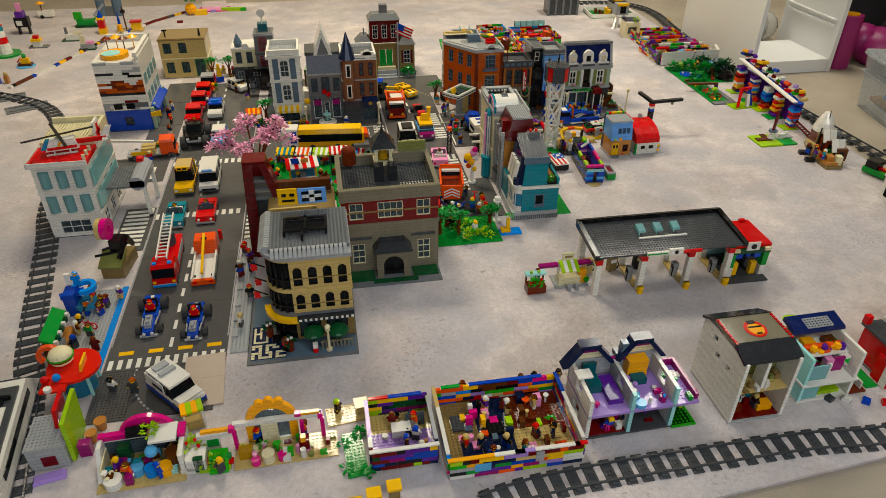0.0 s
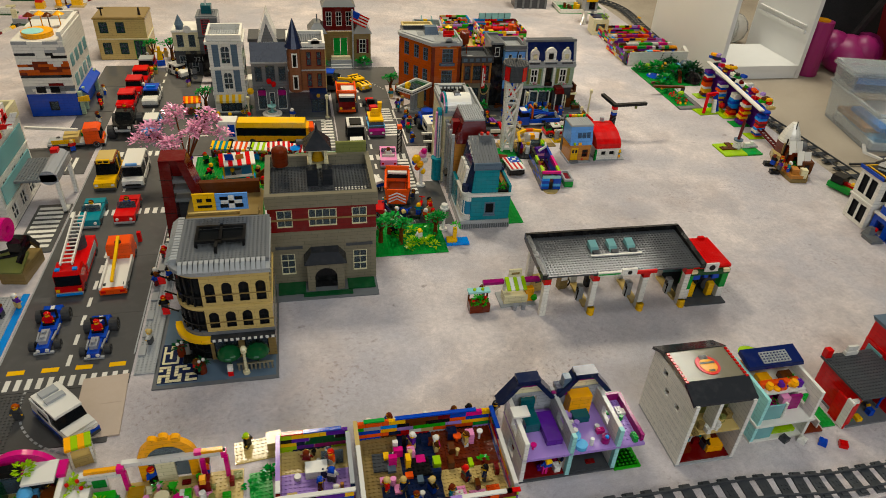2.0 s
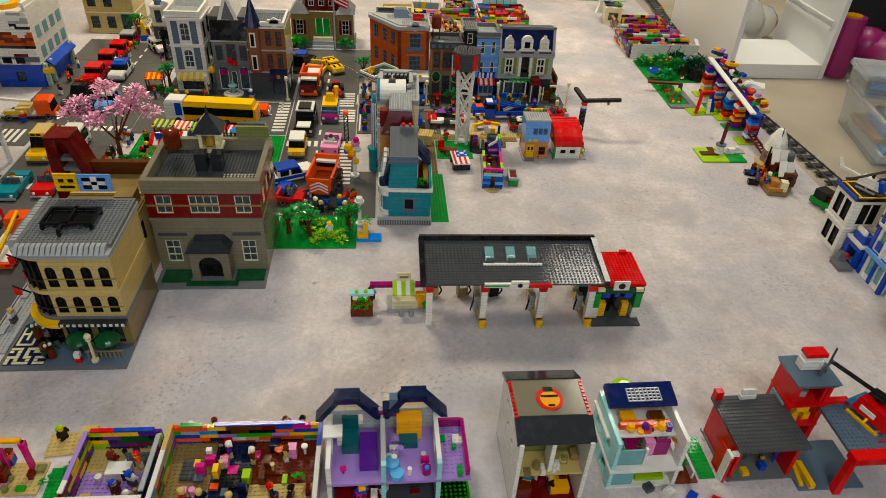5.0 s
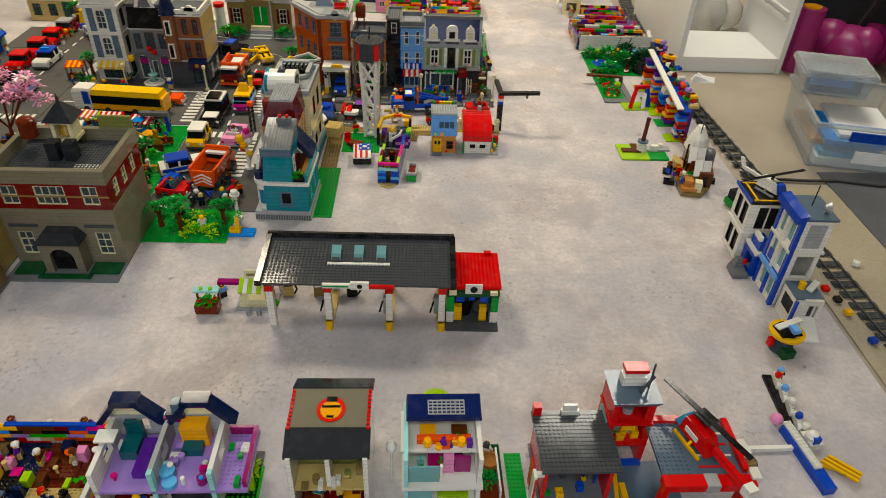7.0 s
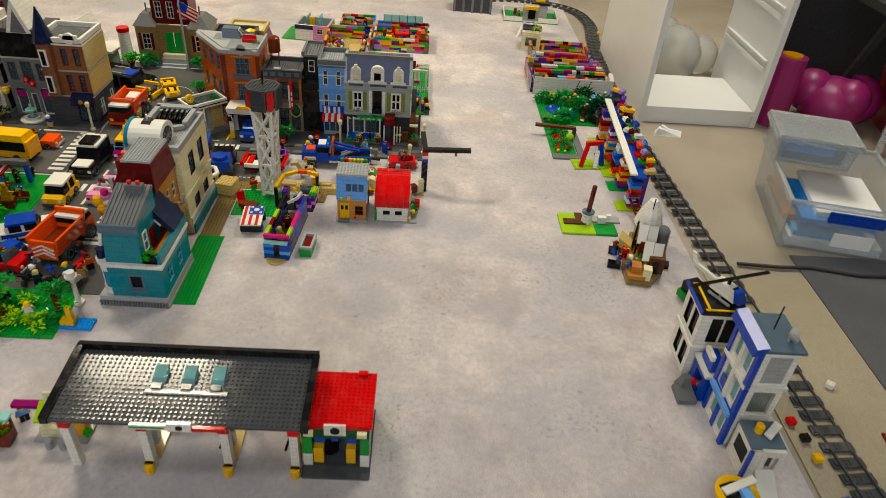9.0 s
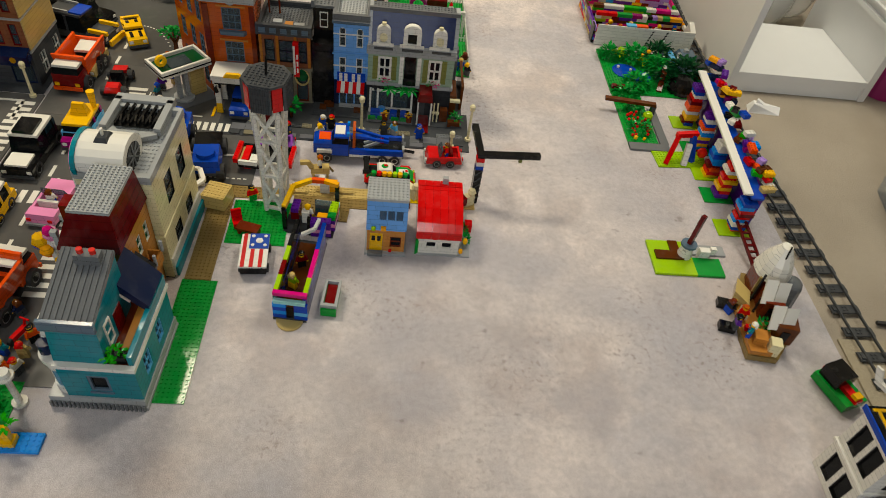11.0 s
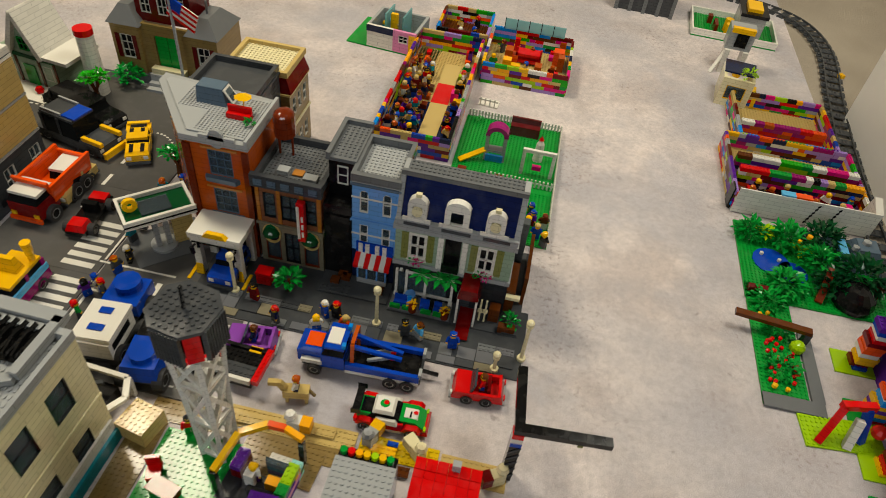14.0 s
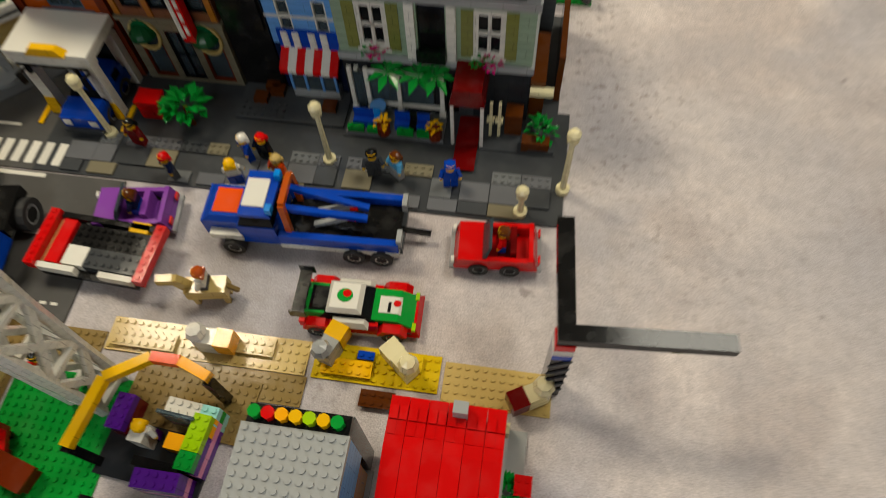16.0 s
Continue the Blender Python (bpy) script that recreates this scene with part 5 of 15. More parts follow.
part("roof_side", Geo().prism([(0.2, 17.6), (6.4, 17.6), (6.4, 24.8), (2.8, 24.8)], 20.9, 21.9, "x").prism([(0.2, 17.6), (6.4, 17.6), (6.4, 24.8), (2.8, 24.8)], -0.1, 0.7, "x"), "lightgrey", rest)
part("roof", Geo().box(0.4, 3.2, 24.2, 21.4, 6.4, 24.7).studs(0.8, 3.6, 21, 6.4, 24.7, 6), "grey", rest)
part("roof_edge", Geo().box(-0.1, 2.6, 24.2, 21.9, 3.2, 25.1), "grey", rest)
for c, w, hh in ((3.6, 3.4, 5.0), (10.6, 4.4, 5.6), (17.4, 3.4, 5.0)):
    dm = part("dormer", Geo().wallx(c - w / 2, c + w / 2, 0.0, 1.2, 17.6, 17.6 + hh * 0.62, [(c, w * 0.5, 18.4, hh * 0.42)]).prism([(c + w / 2 * math.cos(radians(a)), 17.6 + hh * 0.62 + hh * 0.3 * math.sin(radians(a))) for a in range(0, 181, 20)], 0.0, 1.3, "y").box(c - w / 2, 1.2, 17.6, c + w / 2, 2.2, 17.6 + hh * 0.6), "white", rest, "cream arched dormer")
    part("dormer_pane", Geo().box(c - w * 0.25, 0.5, 18.4, c + w * 0.25, 0.8, 18.4 + hh * 0.42), "pane_black" if w > 4 else "white", dm)
    part("dormer_base", Geo().box(c - w / 2 - 0.8, -0.2, 17.6, c + w / 2 + 0.8, 0.0, 18.3), "white", dm)
    if w < 4:
        part("dormer_rosette", Geo().cyl(c, -0.3, 19.6, 0.95, 0.4, 12, "y").box(c - 0.5, 0.2, 17.6 + hh * 0.92, c + 0.5, 0.9, 17.6 + hh * 1.04), "cream", dm)
g = Geo()
for cx in (5.8, 9.2, 11.2):
    for k in range(7):
        a = 2 * math.pi * k / 7
        g.leaf((cx, -2.0, 8.0), (math.cos(a), math.sin(a), -0.15), 1.1, 2.6)
part("palm_leaves", g, "green", rest, "dark green spiky palm leaves over the terrace")
part("terrace", Geo().box(0.4, -4.4, 0.36, 12.2, -0.7, 0.9), "grey", rest)
for xx in (1.6, 4.0, 7.6, 10.0):
    part("terrace_planter", Geo().box(xx - 1.0, -4.3, 0.9, xx + 1.0, -3.7, 1.6).studs(xx - 1.0, -4.3, xx + 1.0, -3.7, 1.6, 6), "green", rest)
for xx in (5.0, 11.2):
    part("flower_barrel", Geo().cyl(xx, -4.0, 0.9, 0.8, 1.3, 10), "redbrown", rest)
    part("barrel_bloom", Geo().foliage(xx, -4.0, 2.3, 0.8, 22, 0.5, 0.6), "yellow", rest)
part("shop_window", Geo().box(1.2, -0.72, 1.0, 6.2, -0.66, 6.4).box(6.8, -0.72, 1.0, 10.6, -0.66, 6.4), "pane", rest)
for xx in (0.7, 2.6, 6.3, 11.4):
    part("window_post", Geo().box(xx, -1.1, 0.9, xx + 0.5, -0.7, 7.2).box(xx - 0.15, -1.2, 0.9, xx + 0.65, -0.7, 1.5), "white", rest)
for x0, x1 in ((3.1, 6.3), (6.8, 11.4)):
    part("window_sill", Geo().box(x0, -1.0, 1.8, x1, -0.72, 2.3), "white", rest)
    part("window_head", Geo().box(x0, -1.0, 6.5, x1, -0.72, 7.0), "white", rest)
for x0, x1 in ((1.2, 3.6), (6.2, 8.0), (8.9, 10.4)):
    part("terrace_bench", Geo().box(x0, -3.6, 0.9, x1, -2.6, 1.9).box(x0, -2.8, 1.9, x1, -2.6, 3.0), "blue", rest)
part("terrace_chair", Geo().box(3.7, -3.5, 0.9, 4.5, -2.7, 2.2).box(3.7, -2.9, 2.2, 4.5, -2.7, 3.2), "azure", rest)
part("terrace_chair", Geo().box(8.1, -3.5, 0.9, 8.8, -2.7, 2.2).box(8.1, -2.9, 2.2, 8.8, -2.7, 3.2), "black", rest)
part("entrance_door", Geo().box(13.4, 0.1, 0.4, 16.6, 0.3, 5.6).box(13.4, 0.0, 5.6, 16.6, 0.3, 6.4), "darkgrey", rest)
for xx in (17.4, 18.4):
    part("side_rail", Geo().box(xx, -2.6, 0.4, xx + 0.35, -2.2, 5.4).box(xx - 0.3, -2.7, 2.6, xx + 0.6, -2.1, 3.0), "cream", rest)
part("side_crate", Geo().box(19.2, -2.2, 0.4, 21.2, -0.4, 3.4), "brown", rest)
part("terrace_table", Geo().cyl(4.0, -1.9, 0.9, 0.2, 1.6, 6).cyl(4.0, -1.9, 2.5, 1.0, 0.25, 12), "medblue", rest)
part("porch_canopy", Geo().hexa([(13.0, -4.4, 6.6), (17.0, -4.4, 6.6), (17.0, 0, 7.2), (13.0, 0, 7.2)], [(13.4, -4.0, 8.4), (16.6, -4.0, 8.4), (16.6, 0, 8.6), (13.4, 0, 8.6)]), "darkred", rest)
part("porch_post", Geo().box(13.1, -4.3, 0.4, 13.5, -3.9, 6.6).box(16.5, -4.3, 0.4, 16.9, -3.9, 6.6), "white", rest)
part("red_carpet", Geo().box(13.7, -7.8, 0.56, 16.3, -0.4, 0.66), "darkred", rest)
part("side_path", Geo().box(22.2, -4.4, 0.36, 25.2, 15, 0.7), "darkgrey", rest)
part("side_shed", Geo().box(21.7, 0.6, 0.7, 23.4, 8, 5.8), "brown", rest)
part("shed_top", Geo().box(21.7, -0.3, 4.6, 24.4, 0.6, 5.2), "cream", rest)
part("side_bush", Geo().foliage(23.6, -2.0, 1.2, 1.4, 60, 0.6, 1.0, 1.2), "green", rest)
part("planter", Geo().box(21.4, -4.3, 0.4, 24.6, -3.0, 1.7), "brown", rest)
part("side_wall", Geo().box(24.6, 3, 0.7, 25.3, 15, 7.2), "brown", rest)
part("chimney", Geo().box(22.0, 11.5, 0.7, 23.6, 13.2, 12.0), "grey", rest)

barber, zz = house("blue_shop_house", "mid blue narrow shop house with a flat grey roof", 1.138, 1.358, 8.6, 11.5,
                   [(6.8, "darkblue", [(4.3, 0.6, 5.0, 5.4, 2, 1, "darkblue", False)], [], [], None),
                    (7.0, "medblue", [(2.2, 1.6, 1.6, 4.2, 1, 2, "white", False), (6.4, 1.6, 1.6, 4.2, 1, 2, "white", False)], [], [], "medblue"),
                    (7.4, "medblue", [(2.2, 1.4, 1.6, 4.6, 1, 2, "white", True), (6.4, 1.4, 1.6, 4.6, 1, 2, "white", True)], [], [], "bluegrey")], roof="lightgrey", parapet=1.4, parapet_mat="grey")
barber.scale = (0.94, 1.0, 1.05)
part("window_band", Geo().box(-0.1, -0.1, 10.6, 8.7, 0.0, 10.9).box(-0.1, -0.1, 18.4, 8.7, 0.0, 18.7), "white", barber)
for i in range(7):
    part("awning_strip", Geo().hexa([(0.9 + i, -2.4, 5.0), (1.88 + i, -2.4, 5.0), (1.88 + i, 0, 6.4), (0.9 + i, 0, 6.4)], [(0.9 + i, -2.4, 5.5), (1.88 + i, -2.4, 5.5), (1.88 + i, 0, 7.0), (0.9 + i, 0, 7.0)]), "red" if i % 2 == 0 else "white", barber)
g = Geo()
for a in (1.4, 2.7, 4.6, 6.0):
    g.box(a, -0.5, 7.0, a + 0.8, 0, 9.0)
part("shop_lettering", g, "white", barber, "unreadable white shop lettering as bars")
part("roof_annex", Geo().box(-5.2, 3, 0.3, 0, 13, 22.8), "black", barber)
window(barber, -2.6, 2.9, 18.2, 2.0, 3.6, 0, "white", "pane_black", 1, 2)
part("annex_roof", Geo().box(-5.6, 2.6, 22.8, 0, 13.4, 23.4).box(-5.6, 2.6, 23.4, -4.8, 13.4, 24.2).box(-4.8, 12.6, 23.4, 0, 13.4, 24.2).studs(-4.6, 3.2, -0.2, 12.4, 23.4, 6), "grey", barber)
part("dark_bay", Geo().box(-5.3, -0.2, 0.3, -0.1, 2.6, 16.0).box(-5.0, -0.5, 9.0, -0.4, -0.2, 14.0), "black", barber, "black glazed bay between two shops")
part("shop_bay", Geo().box(1.4, -1.5, 0.6, 7.2, -0.1, 1.7), "lightgrey", barber)
part("bay_glass", Geo().box(1.6, -1.4, 1.7, 7.0, -1.25, 5.0), "pane", barber)
for xx in (1.4, 3.2, 5.2, 6.9):
    part("bay_post", Geo().box(xx, -1.55, 1.7, xx + 0.3, -1.2, 5.0), "medblue", barber)
for xx, yy in ((-3.4, -3.2), (-1.6, -2.0), (5.4, -3.6), (-2.4, -1.2)):
    part("doorstep_block", Geo().box(xx, yy, 0.6, xx + 1.7, yy + 1.4, 1.3), "brown", barber)
part("sign_board", Geo().box(0.9, -0.35, 6.9, 8.0, -0.1, 9.2), "blue", barber)
part("shop_floor", Geo().box(-5.2, -5.4, 0.3, 8.4, -0.2, 0.6).studs(-5.0, -5.2, 1.0, -2.6, 0.6, 6), "darkgrey", barber)

brownshop, zz = house("brown_brick_shop", "dark brown brick shop with arched ground floor", 0.968, 1.353, 12.8, 13,
                      [(8.2, "stone", [(2.6, 0.4, 3.0, 6.6, 1, 1, "redbrown", True), (6.5, 0.4, 3.0, 6.2, 2, 2, "black", False), (10.4, 0.4, 3.0, 6.6, 1, 1, "redbrown", True)], [], [], "stone"),
                       (7.0, "brick", [(2.6, 1.0, 2.4, 4.8, 1, 2, "black", False), (6.6, 1.0, 3.6, 4.8, 2, 2, "black", False), (10.6, 1.0, 2.4, 4.8, 1, 2, "black", False)], [], [], None)], roof="grey", parapet=1.2, parapet_mat="darkgrey")
brownshop.scale = (0.92, 1.0, 1.18)
part("cornice", Geo().box(-0.4, -0.8, 15.5, 13.2, 0.2, 17.6), "darkgrey", brownshop)
g = Geo()
for i in range(5):
    g.box(0.4 + i * 2.6, -1.0, 16.0, 2.0 + i * 2.6, -0.8, 17.0)
part("cornice_panel", g, "bluegrey", brownshop)
g = Geo()
for xx in (0.1, 4.2, 8.7, 12.0):
    g.box(xx, -0.2, 8.6, xx + 0.7, 0.0, 15.4)
part("pilaster", g, "caramel", brownshop)
for xx in (2.6, 10.4):
    part("arch_dome", Geo().ball(xx, -0.3, 6.6, 1.7, 12, 0.7, True), "darkgreen", brownshop)
    part("arch_trim", Geo().ring(xx, 6.4, -0.35, -0.05, 1.55, 1.9, 18, axis="y"), "tan", brownshop)
part("fan_light", Geo().cyl(2.6, -0.5, 7.0, 1.3, 0.4, 14, "y").cyl(10.4, -0.5, 7.0, 1.3, 0.4, 14, "y"), "pane_green", brownshop)
vs = part("vertical_sign", Geo().box(-0.7, -1.1, 0, 0.7, 0, 7.4), "red", brownshop, "tall red and white hanging sign")
vs.matrix_basis = pose(0.093, -0.006, 0.072)
part("sign_stripe", Geo().box(-0.72, -1.2, 0.6, -0.2, -1.1, 6.8), "white", vs)
part("sign_bar", Geo().box(0.1, -1.2, 1.0, 0.5, -1.1, 2.0).box(0.1, -1.2, 2.5, 0.5, -1.1, 3.5).box(0.1, -1.2, 4.0, 0.5, -1.1, 5.0), "white", vs)
part("roof_box", Geo().box(3.2, 3, 15.6, 5.4, 4.6, 16.6).box(8.4, 2.4, 15.6, 11, 4, 16.4), "lightgrey", brownshop)
part("roof_plank", Geo().box(6.0, 3.4, 15.9, 8.0, 5.0, 16.1), "nougat", brownshop)
part("water_tank", Geo().cyl(1.4, 9, 15.6, 0.25, 4, 6).cyl(4.0, 9, 15.6, 0.25, 4, 6).cyl(2.7, 9, 19.4, 2.0, 3.2, 14).ball(2.7, 9, 22.6, 2.0, 12, 0.5, True), "redbrown", brownshop)

# corner garage: dark orange, one slanting face
corner = thing("corner_building", "dark orange corner building with blue windows and pale studded roof", "toy building", 0.853, 1.356, 0, 0, "toy buildings")
P5 = [(0, 0), (14.0, 0), (14.0, 19), (-13.5, 22), (-13.5, 19)]
part("base", Geo().prism(P5, 0, 0.5), "grey", corner)
for k, (z0, z1) in enumerate(((0.5, 8.4), (8.4, 16.6), (16.6, 24.6))):
    g = Geo().wallx(0, 14, 0, 0.8, z0, z1, [(7.6, 5.4, z0 + 1.6, 5.2)] if k else [])
    g.box(13.2, 0.8, z0, 14, 19, z1)
    g.prism([(13.2, 18.2), (13.2, 19), (-13.5, 22), (-13.5, 21.2)], z0, z1)
    part("wall", g, "darkorange", corner)
    ln = math.hypot(13.5, 19)
    sw = part("wall", Geo().wallx(0, ln, 0, 0.8, z0, z1, [(5, 3.4, z0 + 1.6, 5.0), (12, 3.4, z0 + 1.6, 5.0), (18.5, 3.4, z0 + 1.6, 5.0)]), "darkorange", corner)
    ang = math.degrees(math.atan2(-19, 13.5))
    sw.matrix_basis = pose(-0.135, 0.19, 0, 0, 0, ang)
    for c in (5, 12, 18.5):
        window(sw, c, 0.2, z0 + 1.6, 3.4, 5.0, 0, "bluegrey", "pane", 2, 3)
    if k:
        window(corner, 7.6, 0.2, z0 + 1.6, 5.4, 5.2, 0, "bluegrey", "pane", 3, 3)
        part("balcony", Geo().hexa([(4.2, -1.2, z0 + 0.5), (11, -1.2, z0 + 0.5), (11.6, 0, z0 + 0.5), (3.6, 0, z0 + 0.5)], [(4.2, -1.4, z0 + 1.5), (11, -1.4, z0 + 1.5), (11.6, 0, z0 + 1.5), (3.6, 0, z0 + 1.5)]), "bluegrey", corner)
        part("lintel", Geo().box(3.6, -0.3, z0 + 7.0, 11.8, 0.0, z0 + 7.4), "nougat", corner)
part("pilaster", Geo().box(-0.5, -0.5, 0.5, 1.2, 0.9, 24.0).box(12.8, -0.5, 0.5, 14.2, 0.2, 24.0), "redbrown", corner)
part("roof_edge", Geo().prism([(-0.8, -0.6), (14.5, -0.6), (14.5, 19.5), (-14.2, 22.6), (-14.2, 18.8)], 24.6, 25.8), "lightgrey", corner)
part("roof", Geo().prism([(0.6, 1.0), (13.2, 1.0), (13.2, 18), (-12.0, 20.6), (-12.4, 19.2)], 25.8, 26.1).studs(1.6, 1.6, 13, 17.5, 26.1, 6).studs(-5.6, 9.8, 1.6, 18.5, 26.1, 6), "lightgrey", corner)
part("parapet", Geo().box(3.8, -0.7, 25.8, 11.8, 0.1, 26.5).cyl(7.7, -0.7, 26.0, 1.8, 0.8, 16, "y").box(13.8, -0.6, 25.8, 14.5, 19.5, 26.6), "lightgrey", corner)
part("stair_hut", Geo().hexa([(-2, 12, 26.1), (5, 12, 26.1), (5, 17, 26.1), (-2, 17, 26.1)], [(-2, 13, 29), (4, 13, 29), (4, 17, 29), (-2, 17, 29)]), "bluegrey", corner)
sl = part("skylight", Geo().box(-1.6, -1.6, 0, 1.6, 1.6, 0.3), "white", corner)
sl.matrix_basis = pose(0.052, 0.145, 0.277, 0, 50, 0)
part("pane", Geo().box(-1.2, -1.2, 0.3, 1.2, 1.2, 0.36), "pane", sl)
part("roof_bench", Geo().box(6.6, 8.0, 26.1, 12.0, 9.4, 27.1).box(6.6, 9.4, 26.1, 12.0, 9.9, 28.2), "red", corner)
part("roof_parasol", Geo().cyl(9.5, 11.4, 26.1, 0.15, 3.2, 6).cyl(9.5, 11.4, 29.2, 2.0, 0.7, 8, "z", 0.2), "yellow", corner)
part("roof_plant", Geo().foliage(12.2, 7.0, 26.4, 1.2, 50, 0.5, 0.8), "green", corner)
corner.scale = (0.77, 0.70, 1.0)
garage_front = thing("garage_bay", "white flat-roofed garage bay with a yellow car emblem", "toy building", 0.868, 1.290, 0, 0, "toy buildings")
garage_front.scale = (1.0, 0.83, 0.76)
for xx in (0.2, 7.6):
    part("pillar", Geo().box(xx, 0, 0.3, xx + 1.3, 1.4, 10.4), "white", garage_front)
    part("pillar", Geo().box(xx, 6.2, 0.3, xx + 1.3, 7.4, 10.4), "white", garage_front)
    part("pillar_foot", Geo().taper(xx - 0.1, -0.5, 0.3, xx + 1.4, 0, 3.4, xx, -0.1, xx + 1.3, 0), "yellow", garage_front)
    part("lamp_arm", Geo().bar((xx + 0.6, 0, 9.6), (xx + 0.6, -1.6, 10.2), 0.3).bar((xx + 0.6, -1.6, 10.2), (xx + 0.9, -1.8, 8.6), 0.6), "black", garage_front)
part("rear_wall", Geo().box(1.5, 7.0, 0.3, 7.6, 7.4, 10.4), "charcoal", garage_front)
part("roof", Geo().box(-0.3, -0.3, 11.6, 9.3, 7.4, 13.2), "white", garage_front)
part("lintel", Geo().box(0, -0.15, 10.4, 9.0, 1.6, 11.6), "white", garage_front)
part("rail", Geo().box(0.4, -0.5, 10.6, 8.6, -0.3, 10.9), "black", garage_front)
part("emblem", Geo().taper(2.6, -0.8, 13.2, 7.0, 0.6, 14.4, 3.4, -0.6, 6.2, 0.4), "yellow", garage_front)
part("kerb_paint", Geo().box(-0.9, -2.6, 0.3, -0.3, 2, 0.5).box(9.3, -2.6, 0.3, 9.9, 2, 0.5), "yellow", garage_front)
part("lantern", Geo().cyl(1.6, -0.5, 9.4, 0.3, 1.2, 6).cyl(7.2, -0.5, 9.4, 0.3, 1.2, 6), "black", garage_front)
canopy = thing("petrol_canopy", "white-edged fuel station canopy on a pale post", "canopy", 0.784, 1.335, 0, 43, "toy buildings")
canopy.scale = (0.93, 1.0, 0.98)
part("forecourt", Geo().box(-6.2, -4.2, 0.28, 7.5, 5.2, 0.4), "grey", canopy)
part("roof", Geo().box(-6.2, -3.4, 9.6, 6.2, 3.4, 10.2), "darkgreen", canopy)
part("rim", Geo().box(-6.6, -3.8, 9.3, 6.6, -3.2, 11.0).box(-6.6, 3.2, 9.3, 6.6, 3.8, 11.0).box(-6.6, -3.2, 9.3, -6.0, 3.2, 11.0).box(6.0, -3.2, 9.3, 6.6, 3.2, 11.0), "white", canopy)
part("rim_line", Geo().box(-6.7, -3.9, 9.9, 6.7, -3.8, 10.2).box(-6.7, 3.8, 9.9, 6.7, 3.9, 10.2).box(-6.7, -3.8, 9.9, -6.6, 3.8, 10.2).box(6.6, -3.8, 9.9, 6.7, 3.8, 10.2), "black", canopy)
part("skylight", Geo().box(-3, -2.0, 10.2, 2.6, 2.0, 10.5), "pane", canopy)
part("sign_ring", Geo().ring(-4.4, 11.8, -0.4, 0.4, 0.6, 1.4, 12, axis="y"), "yellow", canopy)
part("post", Geo().box(-1.6, -0.7, 0.4, -0.6, 0.7, 9.6).box(0.4, -0.7, 0.4, 1.4, 0.7, 9.6), "lightgrey", canopy)
part("foot", Geo().cyl(-0.1, 0, 0.4, 2.6, 0.5, 16), "lightgrey", canopy)
part("screen", Geo().box(2.0, -0.6, 0.4, 6.0, 3.0, 9.2), "tan", canopy)

rear, zz = house("rear_grey_house", "dark grey flat-roofed house behind the corner building", 0.773, 1.522, 13, 12, [(10, "darkgrey", [], row(2, 1, 11, 3, 2, 4), [], "darkgrey"), (12, "darkgrey", [], row(2, 1, 11, 3, 2, 4), [], "darkgrey")], roof="darkgrey", studs=False, parapet=1.2, parapet_mat="darkgrey")
rear, zz = house("rear_brown_house", "dark tan house with a dark red mansard and beige roof", 0.786, 1.643, 13.5, 11, [(9, "darktan", [], row(3, 1, 10, 2, 1.8, 4, 1, 2), [], "cream"), (8, "darktan", [], row(3, 1, 10, 2, 1.8, 4, 1, 2), [], "tan")], roof=None)
part("mansard", Geo().hexa([(0, 0, zz), (13.9, 0, zz), (13.9, 11, zz), (0, 11, zz)], [(1, 0.5, zz + 3.6), (12.8, 0.5, zz + 3.6), (12.8, 10.5, zz + 3.6), (1, 10.5, zz + 3.6)]), "darkred", rear)
part("roof", Geo().box(0.6, 0.2, zz + 3.6, 13.1, 10.8, zz + 3.9).studs(1, 0.6, 13, 10.4, zz + 3.9, 6), "cream", rear)
part("parapet", Geo().box(0.4, 0.0, zz + 3.6, 13.3, 0.8, zz + 4.8).box(0.4, 10.2, zz + 3.6, 13.3, 11.0, zz + 4.8).box(0.4, 0.8, zz + 3.6, 1.2, 10.2, zz + 4.8).box(12.5, 0.8, zz + 3.6, 13.3, 10.2, zz + 4.8), "tan", rear)

# ---- the block of far town houses ----
far1, zz = house("white_tower_house", "tall white and slate blue town house with yellow awning", 0.050, 1.365, 11.5, 14,
                 [(7.5, "white", [(5.7, 0.5, 7.5, 6, 3, 1, "black", False)], [(4, 0.6, 4, 6, 1, 1, "black", False)], [], "white"),
                  (9.5, "white", [(5.7, 1.4, 3.2, 6.4, 2, 3, "white", True)], [(4, 1.4, 3, 6, 2, 2, "black", False), (10, 1.4, 3, 6, 2, 2, "black", False)], [], "white"),
                  (9.5, "white", [(5.7, 1.4, 3.2, 6.4, 2, 3, "white", True)], [(4, 1.4, 3, 6, 2, 2, "black", False), (10, 1.4, 3, 6, 2, 2, "black", False)], [], "white")], roof="lightgrey", parapet=2.0, parapet_mat="white")
for z0 in (8.4, 17.8):
    part("panel", Geo().box(1.4, -0.2, z0, 3.6, 0.02, z0 + 8).box(7.8, -0.2, z0, 10.0, 0.02, z0 + 8), "bluegrey", far1)
for i in range(9):
    part("awning_strip", Geo().hexa([(0.8 + i * 1.1, -2.6, 5.0), (1.88 + i * 1.1, -2.6, 5.0), (1.88 + i * 1.1, 0, 6.6), (0.8 + i * 1.1, 0, 6.6)], [(0.8 + i * 1.1, -2.6, 5.8), (1.88 + i * 1.1, -2.6, 5.8), (1.88 + i * 1.1, 0, 7.6), (0.8 + i * 1.1, 0, 7.6)]), "yellow" if i % 2 else "cream", far1)
part("cornice", Geo().box(-0.9, -0.9, 26.0, 12.4, 14, 26.9), "white", far1)
